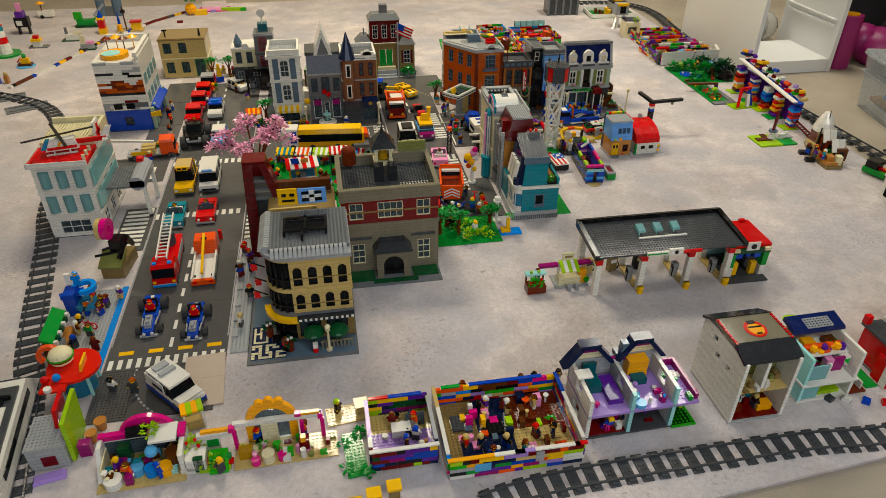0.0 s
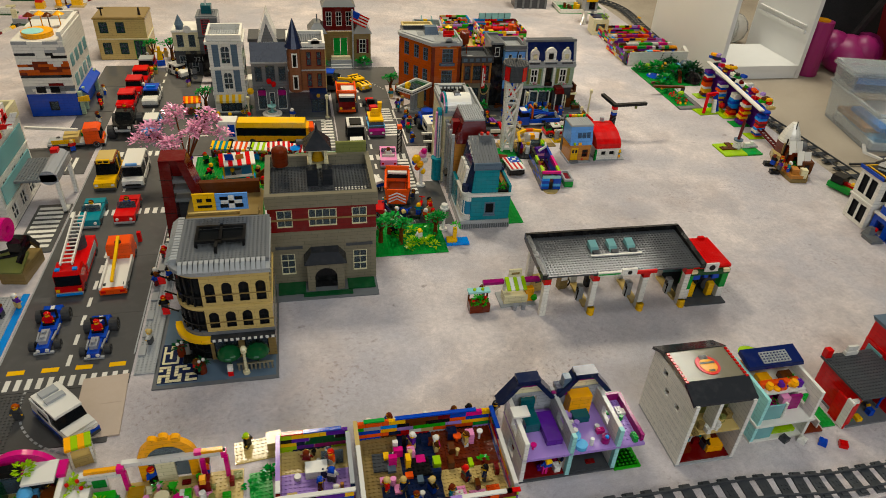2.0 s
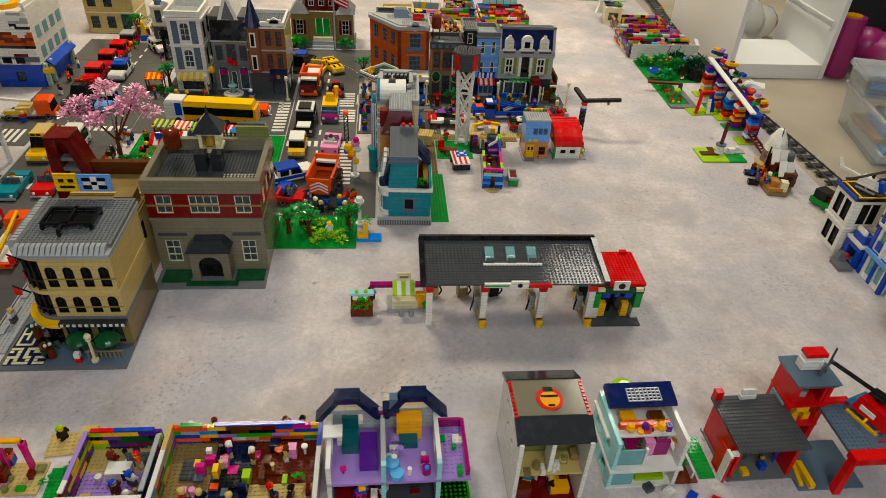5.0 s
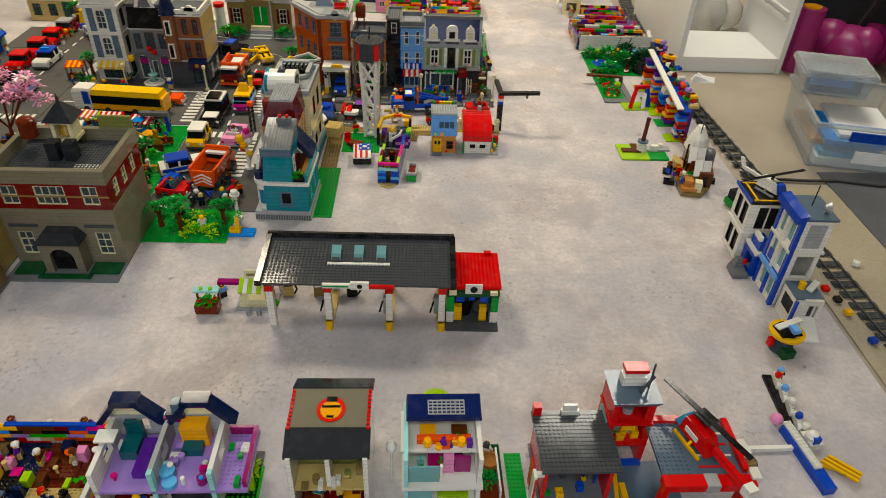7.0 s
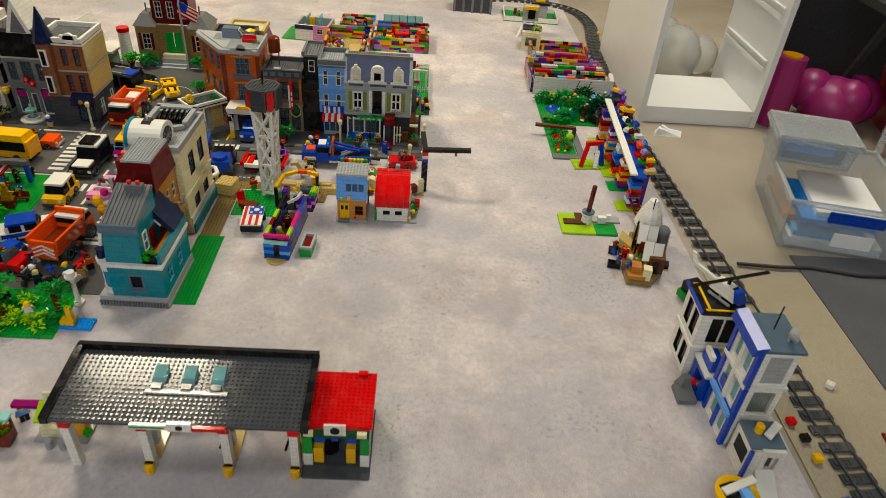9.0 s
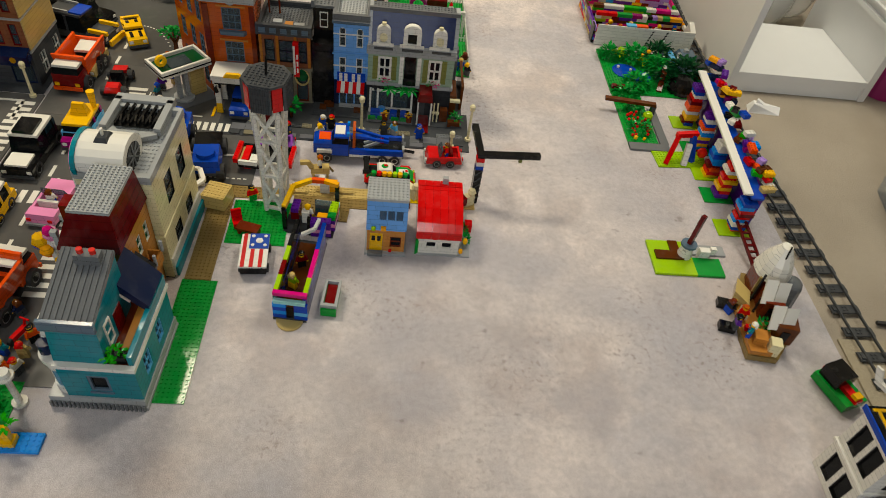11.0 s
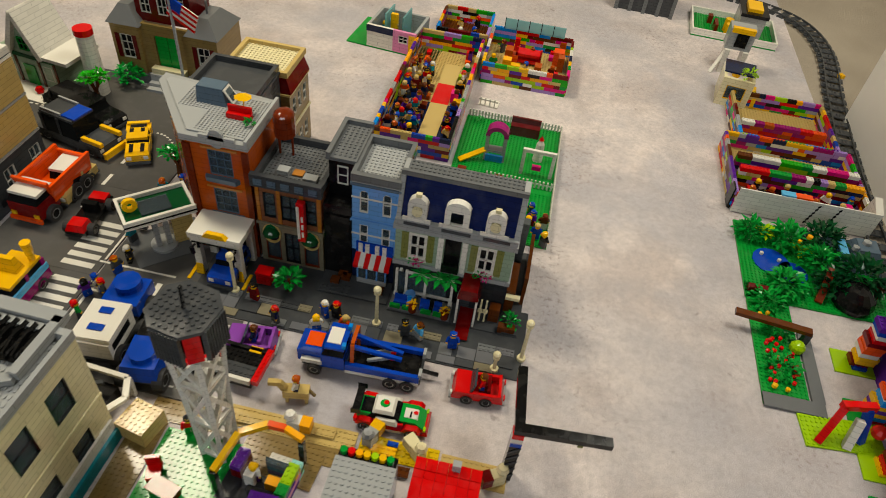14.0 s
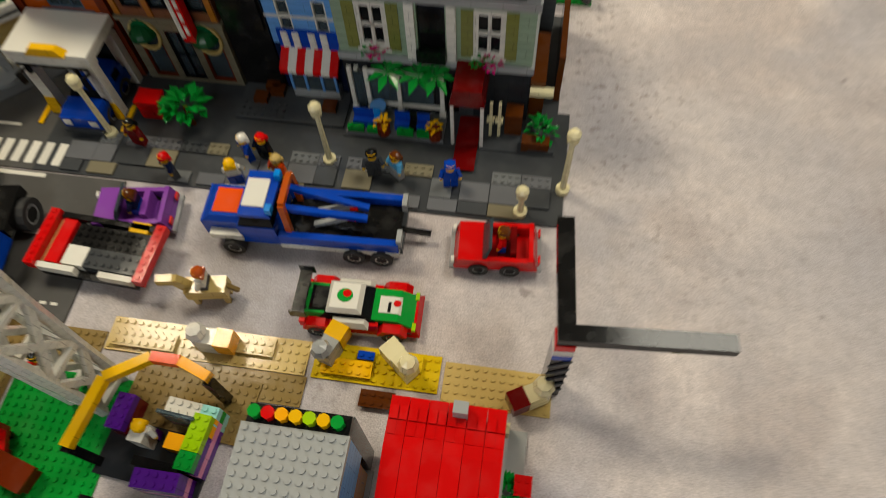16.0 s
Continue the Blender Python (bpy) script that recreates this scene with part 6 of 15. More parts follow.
part("balloon_sign", Geo().ball(13, -0.6, 8.6, 1.3, 8), "yellow", far1)
far2, zz = house("grey_shop_house", "dark grey town house with white shop columns and a white gable", 0.190, 1.372, 13.5, 14,
                 [(9.0, "grey", [(3, 0.4, 3.4, 7.6, 1, 1, "white", True), (10.4, 0.4, 3.4, 7.6, 1, 1, "white", True), (6.7, 0.4, 2.0, 6, 1, 1, "white", False)], [], [], "grey"),
                  (7.5, "grey", [(2.4, 1, 2.6, 5, 2, 2, "darkgrey", False), (6.7, 1, 3.4, 5.4, 3, 2, "darkgrey", False), (11, 1, 2.6, 5, 2, 2, "darkgrey", False)], [], [], "lightgrey")], roof=None)
part("mansard", Geo().hexa([(0, 0, zz), (13.5, 0, zz), (13.5, 14, zz), (0, 14, zz)], [(0, 2.0, zz + 6), (13.5, 2.0, zz + 6), (13.5, 13, zz + 6), (0, 13, zz + 6)]), "black", far2)
part("roof_edge", Geo().box(-0.3, 1.6, zz + 6, 13.8, 13.4, zz + 7), "darkgrey", far2)
part("gable", Geo().prism([(3.0, zz + 6), (10.4, zz + 6), (6.7, zz + 15)], 1.4, 12, "y"), "white", far2)
part("gable_front", Geo().prism([(4.4, zz + 6.2), (9.0, zz + 6.2), (6.7, zz + 12)], 1.2, 1.4, "y"), "grey", far2)
part("arch_banner", Geo().box(1.6, -0.3, 5.6, 4.4, 0, 7.4).box(9.0, -0.3, 5.6, 11.8, 0, 7.4), "magenta", far2)
part("flower_basket", Geo().ball(6.0, -0.7, 10.6, 1.0, 8).ball(7.6, -0.7, 9.6, 1.0, 8), "red", far2)
far3, zz = house("turret_house", "brick brown town house with dark blue turret and white roof rim", 0.322, 1.338, 13.2, 15,
                 [(8.5, "darkgrey", [(10, 0.4, 5, 6.6, 2, 1, "darkblue", False)], row(2, 1, 16, 1, 3, 5, 2, 2), [], "lightgrey"),
                  (7.6, "brick", [(7.4, 1.2, 1.8, 5, 1, 2, "darkred", False), (11, 1.2, 1.8, 5, 1, 2, "darkred", False)], [], [], "lightgrey"),
                  (7.6, "brick", [(7.4, 1.2, 1.8, 5, 1, 2, "darkred", False), (11, 1.2, 1.8, 5, 1, 2, "darkred", False)], [], [], "white")], roof="grey", parapet=1.3, parapet_mat="white")
far2.scale = (0.98, 1.0, 1.13)
far3.scale = (1.0, 1.0, 1.05)
part("side_wall", Geo().box(13.2, 0.1, 9.0, 13.5, 14.9, 15.8).box(13.2, 0.1, 16.5, 13.5, 14.9, 23.4), "tan", far3, "plain tan side wall")
part("turret", Geo().cyl(2.4, 0.6, 8.8, 2.6, 15.4, 8), "brick", far3)
part("turret_window", Geo().box(1.4, -2.3, 10, 3.4, -1.7, 15).box(1.4, -2.3, 17.8, 3.4, -1.7, 22.6), "white", far3)
part("turret_pane", Geo().box(1.8, -2.4, 10.4, 3.0, -2.3, 14.6).box(1.8, -2.4, 18.2, 3.0, -2.3, 22.2), "pane_black", far3)
part("turret_roof", Geo().cyl(2.4, 0.6, 24.2, 3.2, 9.5, 10, "z", 0.15), "darkblue", far3)
part("crest", Geo().cyl(10, -0.3, 25.5, 1.6, 0.8, 12, "y").box(7.6, -0.3, 25.2, 12.4, 0.5, 26.4), "white", far3)
part("shop_awning", Geo().hexa([(7, -2.6, 6.4), (13.2, -2.6, 6.4), (13.2, 0, 7.4), (7, 0, 7.4)], [(7, -2.6, 8.6), (13.2, -2.6, 8.6), (13.2, 0, 9.6), (7, 0, 9.6)]), "darkblue", far3)
part("emblem", Geo().cyl(10.1, -2.75, 7.8, 0.7, 0.1, 12, "y"), "gold", far3)
fountain = thing("fountain", "round white fountain with a tier", "fountain", 0.252, 1.338, 0.0025)
part("basin", Geo().ring(0, 0, 0, 0.5, 2.2, 3.6, 20).ring(0, 0, 0, 1.2, 1.7, 2.1, 16), "white", fountain)
part("water", Geo().cyl(0, 0, 0, 1.7, 0.9, 16), "pane_aqua", fountain)
part("tier", Geo().cyl(0, 0, 1.0, 0.5, 2.0, 8).cyl(0, 0, 3.0, 1.4, 0.5, 12, "z", 1.7).cyl(0, 0, 3.5, 0.3, 1.6, 8), "aqua", fountain)

far4, zz = house("cream_and_dark_house", "pale yellow and black house with a slate turret", -0.128, 1.765, 10, 12, [(10, "darkgrey", row(2, 0.5, 9.5, 1, 2.6, 7, 2, 3, "lightgrey"), [], [], "darkgrey"), (8, "cream", row(2, 0.5, 9.5, 1.5, 2.6, 5, 1, 1, "grey"), [], [], "white")], roof="white", studs=False)
part("turret", Geo().cyl(3, 2, zz, 1.6, 2, 8).cyl(3, 2, zz + 2, 1.9, 4, 8, "z", 0.1), "bluegrey", far4)
part("crest", Geo().cyl(6, -0.2, zz + 0.6, 1.5, 0.8, 12, "y"), "white", far4)
far5, zz = house("red_shutter_tower", "grey tower house with red shutters and a clock on top", -0.026, 1.747, 8, 10, [(8, "black", [], [], [], None), (8, "grey", [(3.4, 1, 3.4, 6, 1, 6, "red", False)], [], [], "darkgrey"), (8, "grey", [(3.4, 1, 3.4, 6, 1, 6, "red", False)], [], [], "lightgrey")], roof="grey")
part("stair_hut", Geo().box(2, 3, zz, 6, 7, zz + 3.6), "darkteal", far5)
part("clock", Geo().cyl(4, 3.4, zz + 8, 1.7, 0.5, 14, "y").bar((4, 3.8, zz + 3.6), (4, 3.8, zz + 8), 0.5), "white", far5)
stage = thing("stage_screen", "black stage frame with a small display and speakers", "stage", -0.074, 1.669, 0.0025)
part("frame", Geo().box(0, 0, 0, 0.6, 3, 9).box(12, 0, 0, 12.6, 3, 9).box(0, 0, 8.4, 12.6, 3, 12), "black", stage)
part("speaker", Geo().cyl(2.4, -0.3, 5, 1.2, 0.4, 12, "y").cyl(9.4, -0.3, 5, 1.2, 0.4, 12, "y").cyl(2.4, -0.3, 2.4, 0.9, 0.4, 12, "y").cyl(9.4, -0.3, 2.4, 0.9, 0.4, 12, "y"), "grey", stage)
scurve = bpy.data.curves.new("display_digits", "FONT")
scurve.body, scurve.size, scurve.extrude = "321", 0.026, 0.0003
st = new("display_digits", scurve)
scurve.materials.append(mat("lightgrey"))
st.parent = stage
st.matrix_basis = pose(0.030, -0.0006, 0.090, 90, 0, 0)

far6, zz = house("tan_green_house", "tan house with green windows and a dark green door", -0.461, 1.962, 20, 16, [(9, "tan", [(3.4, 2.2, 3.4, 5, 2, 2, "darkgreen", False), (10, 2.2, 3.4, 5, 2, 2, "darkgreen", False), (16.4, 0.2, 4.4, 8, 2, 1, "green", False)], [], [], "cream"), (8.4, "tan", [(3.4, 2.2, 3.4, 4.6, 2, 2, "darkgreen", False), (10, 2.2, 3.4, 4.6, 2, 2, "darkgreen", False)], [], [], "darktan")], roof="darktan", studs=False)
part("roof_finial", Geo().cyl(3, 3, zz, 0.3, 3.6, 6).box(1.8, 2.8, zz + 3, 4.2, 3.2, zz + 3.6).cyl(17.6, 4, zz, 0.7, 3.4, 8, "z", 0.3), "black", far6)

far7 = thing("brown_tower_house", "dark red and tan tower house with grey roofs and a flagpole", "toy building", 0.408, 1.832, 0, 0, "toy buildings")
part("plinth", Geo().box(0, 0, 0, 27, 14, 2.4), "grey", far7)
for a, b in ((0.5, 7.5), (19.5, 26.5)):
    part("wall", Geo().wallx(a, b, 0.5, 1.3, 2.4, 14.5, [((a + b) / 2, 3, 6, 6)]).box(a, 1.3, 2.4, a + 0.8, 13, 14.5).box(b - 0.8, 1.3, 2.4, b, 13, 14.5), "darktan", far7)
    window(far7, (a + b) / 2, 0.7, 6, 3.0, 6, 0, "white", "pane_black", 2, 3)
    part("shutter", Geo().box((a + b) / 2 - 2.6, 0.3, 6, (a + b) / 2 - 1.6, 0.5, 12).box((a + b) / 2 + 1.6, 0.3, 6, (a + b) / 2 + 2.6, 0.5, 12), "maroon", far7)
    part("wing_roof", Geo().taper(a - 0.6, 0, 14.5, b + 0.6, 13, 18.5, a + 2.2, 2.5, b - 2.2, 9).cyl((a + b) / 2, 5, 18.5, 0.3, 3, 6), "grey", far7)
part("wall", Geo().wallx(7.5, 19.5, 1.5, 2.3, 2.4, 15, [(13.5, 6, 4.4, 8)]).box(7.5, 2.3, 2.4, 8.3, 13, 15).box(18.7, 2.3, 2.4, 19.5, 13, 15), "darktan", far7)
part("door", Geo().box(10.6, 1.9, 4.4, 13.4, 2.2, 12.2).box(13.6, 1.9, 4.4, 16.4, 2.2, 12.2), "green", far7)
part("steps", Geo().box(9, -3.5, 0, 18, -2, 0.9).box(9, -2, 0, 18, -0.8, 1.7).box(9, -0.8, 0, 18, 1.4, 3.4), "lightgrey", far7)
part("balcony", Geo().box(9.4, -0.4, 3.4, 17.6, 1.4, 4.8), "cream", far7)
part("wall", Geo().wallx(6.5, 20, 3, 3.8, 15, 25, [(9, 2.4, 17, 6), (13.2, 2.4, 17, 6), (17.4, 2.4, 17, 6)]).box(6.5, 3.8, 15, 7.3, 12, 25).box(19.2, 3.8, 15, 20, 12, 25), "maroon", far7)
for c in (9, 13.2, 17.4):
    window(far7, c, 3.2, 17, 2.4, 6, 0, "white", "pane_black", 2, 3)
part("roof", Geo().taper(6, 2.5, 25, 20.5, 12.5, 27.4, 8, 4.5, 18.5, 10.5).box(11.4, 6, 27.4, 15, 9, 31), "grey", far7)
part("flagpole", Geo().cyl(18.6, -2.5, 0, 0.35, 25.5, 8), "lightgrey", far7)
flag = part("flag", Geo().box(0, -0.1, -4.6, 7.4, 0.1, 0), "white", far7, "striped red and white flag with a blue corner")
flag.matrix_basis = pose(0.19, -0.025, 0.25, 0, 22, -12)
for i in range(4):
    part("flag_stripe", Geo().box(0, -0.14, -4.6 + 1.3 * i, 7.4, 0.14, -3.95 + 1.3 * i), "red", flag)
part("flag_canton", Geo().box(0, -0.18, -2.6, 3.2, 0.18, 0.02), "blue", flag)
for cx in (4, 23):
    part("shrub", Geo().foliage(cx, -1.5, 2.6, 3.0, 150, 0.9, 1.6), "green", far7)
# winter cottage with snowy roof and its chimney
cot = thing("snowy_cottage", "sand green cottage with a white snow-covered roof", "toy building", 0.169, 1.751, 0, -8, "toy buildings")
part("wall", Geo().box(0, 0, 0, 16, 10, 8), "sand", cot)
part("wall", Geo().prism([(5, 8), (12, 8), (8.5, 17)], 0.4, 9, "y"), "sand", cot)
part("roof_slope", Geo().hexa([(3.4, -0.8, 8), (4.6, -0.8, 7.4), (4.6, 10, 7.4), (3.4, 10, 8)], [(8.2, -0.8, 18.6), (8.8, -0.8, 17.4), (8.8, 10, 17.4), (8.2, 10, 18.6)]).hexa([(12.4, -0.8, 7.4), (13.6, -0.8, 8), (13.6, 10, 8), (12.4, 10, 7.4)], [(8.2, -0.8, 17.4), (8.8, -0.8, 18.6), (8.8, 10, 18.6), (8.2, 10, 17.4)]).box(12, -0.6, 8, 20, 10, 8.8), "white", cot)
window(cot, 8.5, 0.1, 9, 2.6, 3, 0, "green", "pane_black", 2, 2)
part("door", Geo().box(7, -0.3, 0, 10, 0, 5.5), "green", cot)
for xx in (2.6, 13.4):
    window(cot, xx, 0.1, 2.4, 2.6, 3.6, 0, "white", "pane_black", 2, 2)
for xx in (0, 4.8, 11.2, 15.4):
    part("timber", Geo().box(xx, -0.25, 0, xx + 0.6, 0, 8), "brown", cot)
part("timber", Geo().box(0, -0.3, 7.2, 16, 0, 8.0), "darkgreen", cot)
for xx, yy, r in ((2, -2.6, 0.9), (6, -3.6, 0.7), (14.5, -3.4, 0.9), (17.6, -1.6, 1.1)):
    part("snow_heap", Geo().ball(xx, yy, 0.5, r * 1.4, 10, 0.6, True), "white", cot)
part("snow_base", Geo().box(-2, -6, 0, 20, 0, 0.5), "white", cot)
part("figurine", Geo().ball(4, -3, 1.2, 0.9, 8).ball(12, -2.6, 1.2, 1.0, 8), "red", cot)
part("chimney", Geo().cyl(23, 4, 0, 2.2, 15, 14, "z", 1.9), "white", cot)
part("chimney_cap", Geo().cyl(23, 4, 15, 2.1, 1.4, 14), "red", cot)

# ---- west side: hospital, shop with coloured bands ----
hosp, zz = house("hospital", "white three-storey hospital with blue glazed bays and red roof", -0.568, 0.612, 14.6, 26,
                 [(7.0, "white", [(7, 0.9, 8.4, 4.4, 3, 2, "white", False)], row(3, 2, 24, 1, 4, 4.4, 2, 2), [], "white"),
                  (7.6, "white", row(3, 0.6, 14, 1.0, 2.9, 5.4, 1, 1, "lightgrey"), row(3, 2, 24, 1, 4, 5, 2, 2), [], "white"),
                  (8.0, "white", row(3, 0.6, 14, 1.2, 2.9, 5.4, 1, 1, "lightgrey"), row(3, 2, 24, 1, 4, 5, 2, 2, "lightgrey"), [], "white")], roof=None)
for z0 in (8.6, 16.4):
    for i in range(3):
        c = 0.6 + 13.4 * (i + 0.5) / 3
        part("glazed_bay", Geo().cyl(c, 0.0, z0, 1.35, 5.0, 12), "pane_aqua", hosp)
part("roof", Geo().box(-0.5, -0.6, 22.8, 15, 11, 24.0).studs(0, 0, 14, 10.5, 24.0, 6), "red", hosp)
part("roof_rim", Geo().box(-0.6, -0.9, 22.8, 15.2, -0.6, 24.4).box(-0.8, -0.9, 22.8, -0.5, 11, 24.4), "white", hosp)
part("upper_roof", Geo().box(0, 11, 22.8, 15, 26, 25.4).box(0, 25, 25.4, 15, 26, 27).box(14, 11, 25.4, 15, 25, 27).studs(0, 11.4, 14, 25, 25.4, 6), "cream", hosp)
part("corner_stud", Geo().cyl(14.2, 1, 24, 0.5, 1.4, 8).cyl(14.2, 4, 24, 0.5, 1.4, 8).cyl(14.2, 7, 24, 0.5, 1.4, 8), "cream", hosp)
part("sign_board", Geo().box(14.8, 12, 22.5, 15.4, 17, 30), "white", hosp)
part("cross", Geo().box(15.4, 13.8, 24.2, 15.6, 15.2, 29).box(15.4, 12.6, 25.9, 15.6, 16.4, 27.3), "red", hosp)
part("side_glass", Geo().box(14.8, 1, 8, 15.1, 24, 13).box(14.8, 1, 15.6, 15.1, 24, 21), "pane_aqua", hosp)
part("canopy_roof", Geo().box(15.2, 8, 10.4, 22.0, 22, 11.0).studs(15.4, 8, 22, 22, 11.0, 6), "grey", hosp)
part("canopy_top", Geo().box(22, 8, 10.4, 26.4, 22, 12.6).cyl(24, 8, 11.6, 2.2, 14, 14, "y"), "silver", hosp)
part("canopy_light", Geo().box(22.4, 19, 13.6, 24.4, 21, 14.8), "red", hosp)
part("canopy_post", Geo().box(25.2, 8.2, 0, 26.2, 9.2, 10.4).box(25.2, 20.6, 0, 26.2, 21.6, 10.4).box(25.2, 8.2, 0, 26.2, 12, 0.9), "white", hosp)
heli = thing("helicopter", "red and white rescue helicopter with black rotor on the hospital roof", "helicopter", -0.496, 0.681, 0.2405, -78)
part("body", Geo().taper(-1.8, -4, 1.2, 1.8, 4.6, 4.2, -1.3, -2.4, 1.3, 3.8), "white", heli)
part("stripe", Geo().box(-1.85, -3.4, 1.5, -1.5, 4.2, 2.3).box(1.5, -3.4, 1.5, 1.85, 4.2, 2.3), "red", heli)
part("cockpit", Geo().taper(-1.4, -5.2, 1.6, 1.4, -2, 4.0, -1.0, -3.6, 1.0, -1.6), "pane_blue", heli)
part("tail", Geo().taper(-0.6, 4, 2.0, 0.6, 12, 3.2, -0.4, 4, 0.4, 12), "red", heli)
part("tail_plane", Geo().box(-2.4, 11, 2.6, 2.4, 12.4, 2.9), "white", heli)
part("fin", Geo().hexa([(-0.2, 10.5, 3.2), (0.2, 10.5, 3.2), (0.2, 12.6, 3.2), (-0.2, 12.6, 3.2)], [(-0.2, 12.4, 6), (0.2, 12.4, 6), (0.2, 14, 6), (-0.2, 14, 6)]), "white", heli)
part("skid", Geo().box(-1.9, -4, 0, -1.5, 4, 0.4).box(1.5, -4, 0, 1.9, 4, 0.4).box(-1.9, -2, 0.4, -1.6, -1.6, 1.3).box(1.6, -2, 0.4, 1.9, -1.6, 1.3).box(-1.9, 2, 0.4, -1.6, 2.4, 1.3).box(1.6, 2, 0.4, 1.9, 2.4, 1.3), "white", heli)
part("rotor", Geo().cyl(0, 0, 3.8, 0.4, 1.4, 8).bar((-9, -2.5, 5.2), (9, 2.5, 5.2), 0.9, 0.2).bar((2.5, -9, 5.25), (-2.5, 9, 5.25), 0.9, 0.2), "black", heli)
part("door_ring", Geo().ring(0.5, 2.6, 1.62, 1.8, 0.5, 1.1, 10, axis="x"), "yellow", heli)
store, zz = house("striped_shop", "white and brown banded tall shop on a blue base", -0.576, 1.380, 16, 26, [(8.5, "blue", [(8, 2, 3, 3.4, 1, 1, "black", False)], [], [], None)], roof=None)
for z0, z1, c in ((8.7, 10.2, "bluegrey"), (10.2, 11.4, "grey"), (11.4, 12.4, "darkred"), (12.4, 13.6, "white"), (13.6, 14.4, "black"), (14.4, 15.4, "white"), (15.4, 20, "darkorange"), (20, 21.2, "white"), (21.2, 23.2, "black"), (23.2, 24.4, "lightgrey"), (24.4, 27.2, "white")):
    part("band", Geo().box(0, 0, z0, 15.2, 25, z1), c, store)
for z0, n, tones in ((8.7, 3, ["lightgrey", "grey", "white", "bluegrey"]), (11.6, 1, ["darkred", "white", "white"]), (12.6, 2, ["white", "white", "lightgrey"]), (14.5, 1, ["black", "charcoal"]), (15.5, 5, ["darkorange", "redbrown", "darkorange", "darkorange", "white"]), (20.3, 1, ["white"]), (21.3, 2, ["black", "charcoal", "white"]), (23.2, 4, ["white", "white", "lightgrey", "white"])):
    brick_run(store, 0.2, -0.4, 15.8, -0.4, z0, n, tones, 1, lengths=(3, 4, 6, 8), studs_top=False)
part("side_wall", Geo().box(15.2, 0, 8.7, 16.2, 26, 28.6), "white", store)
part("porthole", Geo().box(4, -1.0, 9.2, 7, -0.82, 11.4).box(8.4, -1.0, 9.2, 11.4, -0.82, 11.4), "pane_black", store)
part("pool_rim", Geo().cyl(7, 6, 27.2, 5.0, 1.6, 16), "bloyellow", store)
part("pool", Geo().cyl(6, 5, 28.8, 3.4, 0.2, 14), "aqua", store)
part("roof_wall", Geo().box(14.6, 0, 28.6, 16, 26, 30).box(0, 25, 27.2, 16, 26, 30), "white", store)
for i in range(4):
    part("beach_parasol", Geo().cyl(3 + 3 * i, 14 + 2 * (i % 2), 27.2, 0.2, 5, 6).cyl(3 + 3 * i, 14 + 2 * (i % 2), 31.4, 2, 1.2, 8, "z", 0.2), ["redbrown", "bloyellow", "brown", "bloyellow"][i], store)
part("awning", Geo().hexa([(16.2, 4, 8.2), (18.6, 4, 6.2), (18.6, 25, 6.2), (16.2, 25, 8.2)], [(16.2, 4, 8.9), (18.6, 4, 6.9), (18.6, 25, 6.9), (16.2, 25, 8.9)]), "blue", store)
part("side_column", Geo().box(16.2, 0.5, 0.3, 17.4, 2, 8.6).box(16.2, 5, 0.3, 17.4, 6.5, 8.6).box(16.2, 23, 0.3, 17.4, 25, 8.6), "sand", store)
for yy in (3.0, 9.0, 15.0, 21.0):
    part("side_pane", Geo().box(16.2, yy, 10.0, 16.4, yy + 3.4, 14.0), "pane_aqua", store)
    part("side_pane", Geo().box(16.2, yy, 17.0, 16.4, yy + 3.4, 21.0), "pane_aqua", store)
part("door_sign", Geo().hexa([(16.2, -0.4, 5.5), (20, -0.4, 5.5), (20, 0, 5.5), (16.2, 0, 5.5)], [(16.2, -0.4, 7), (20, -0.4, 7.8), (20, 0, 7.8), (16.2, 0, 7)]), "yellow", store)

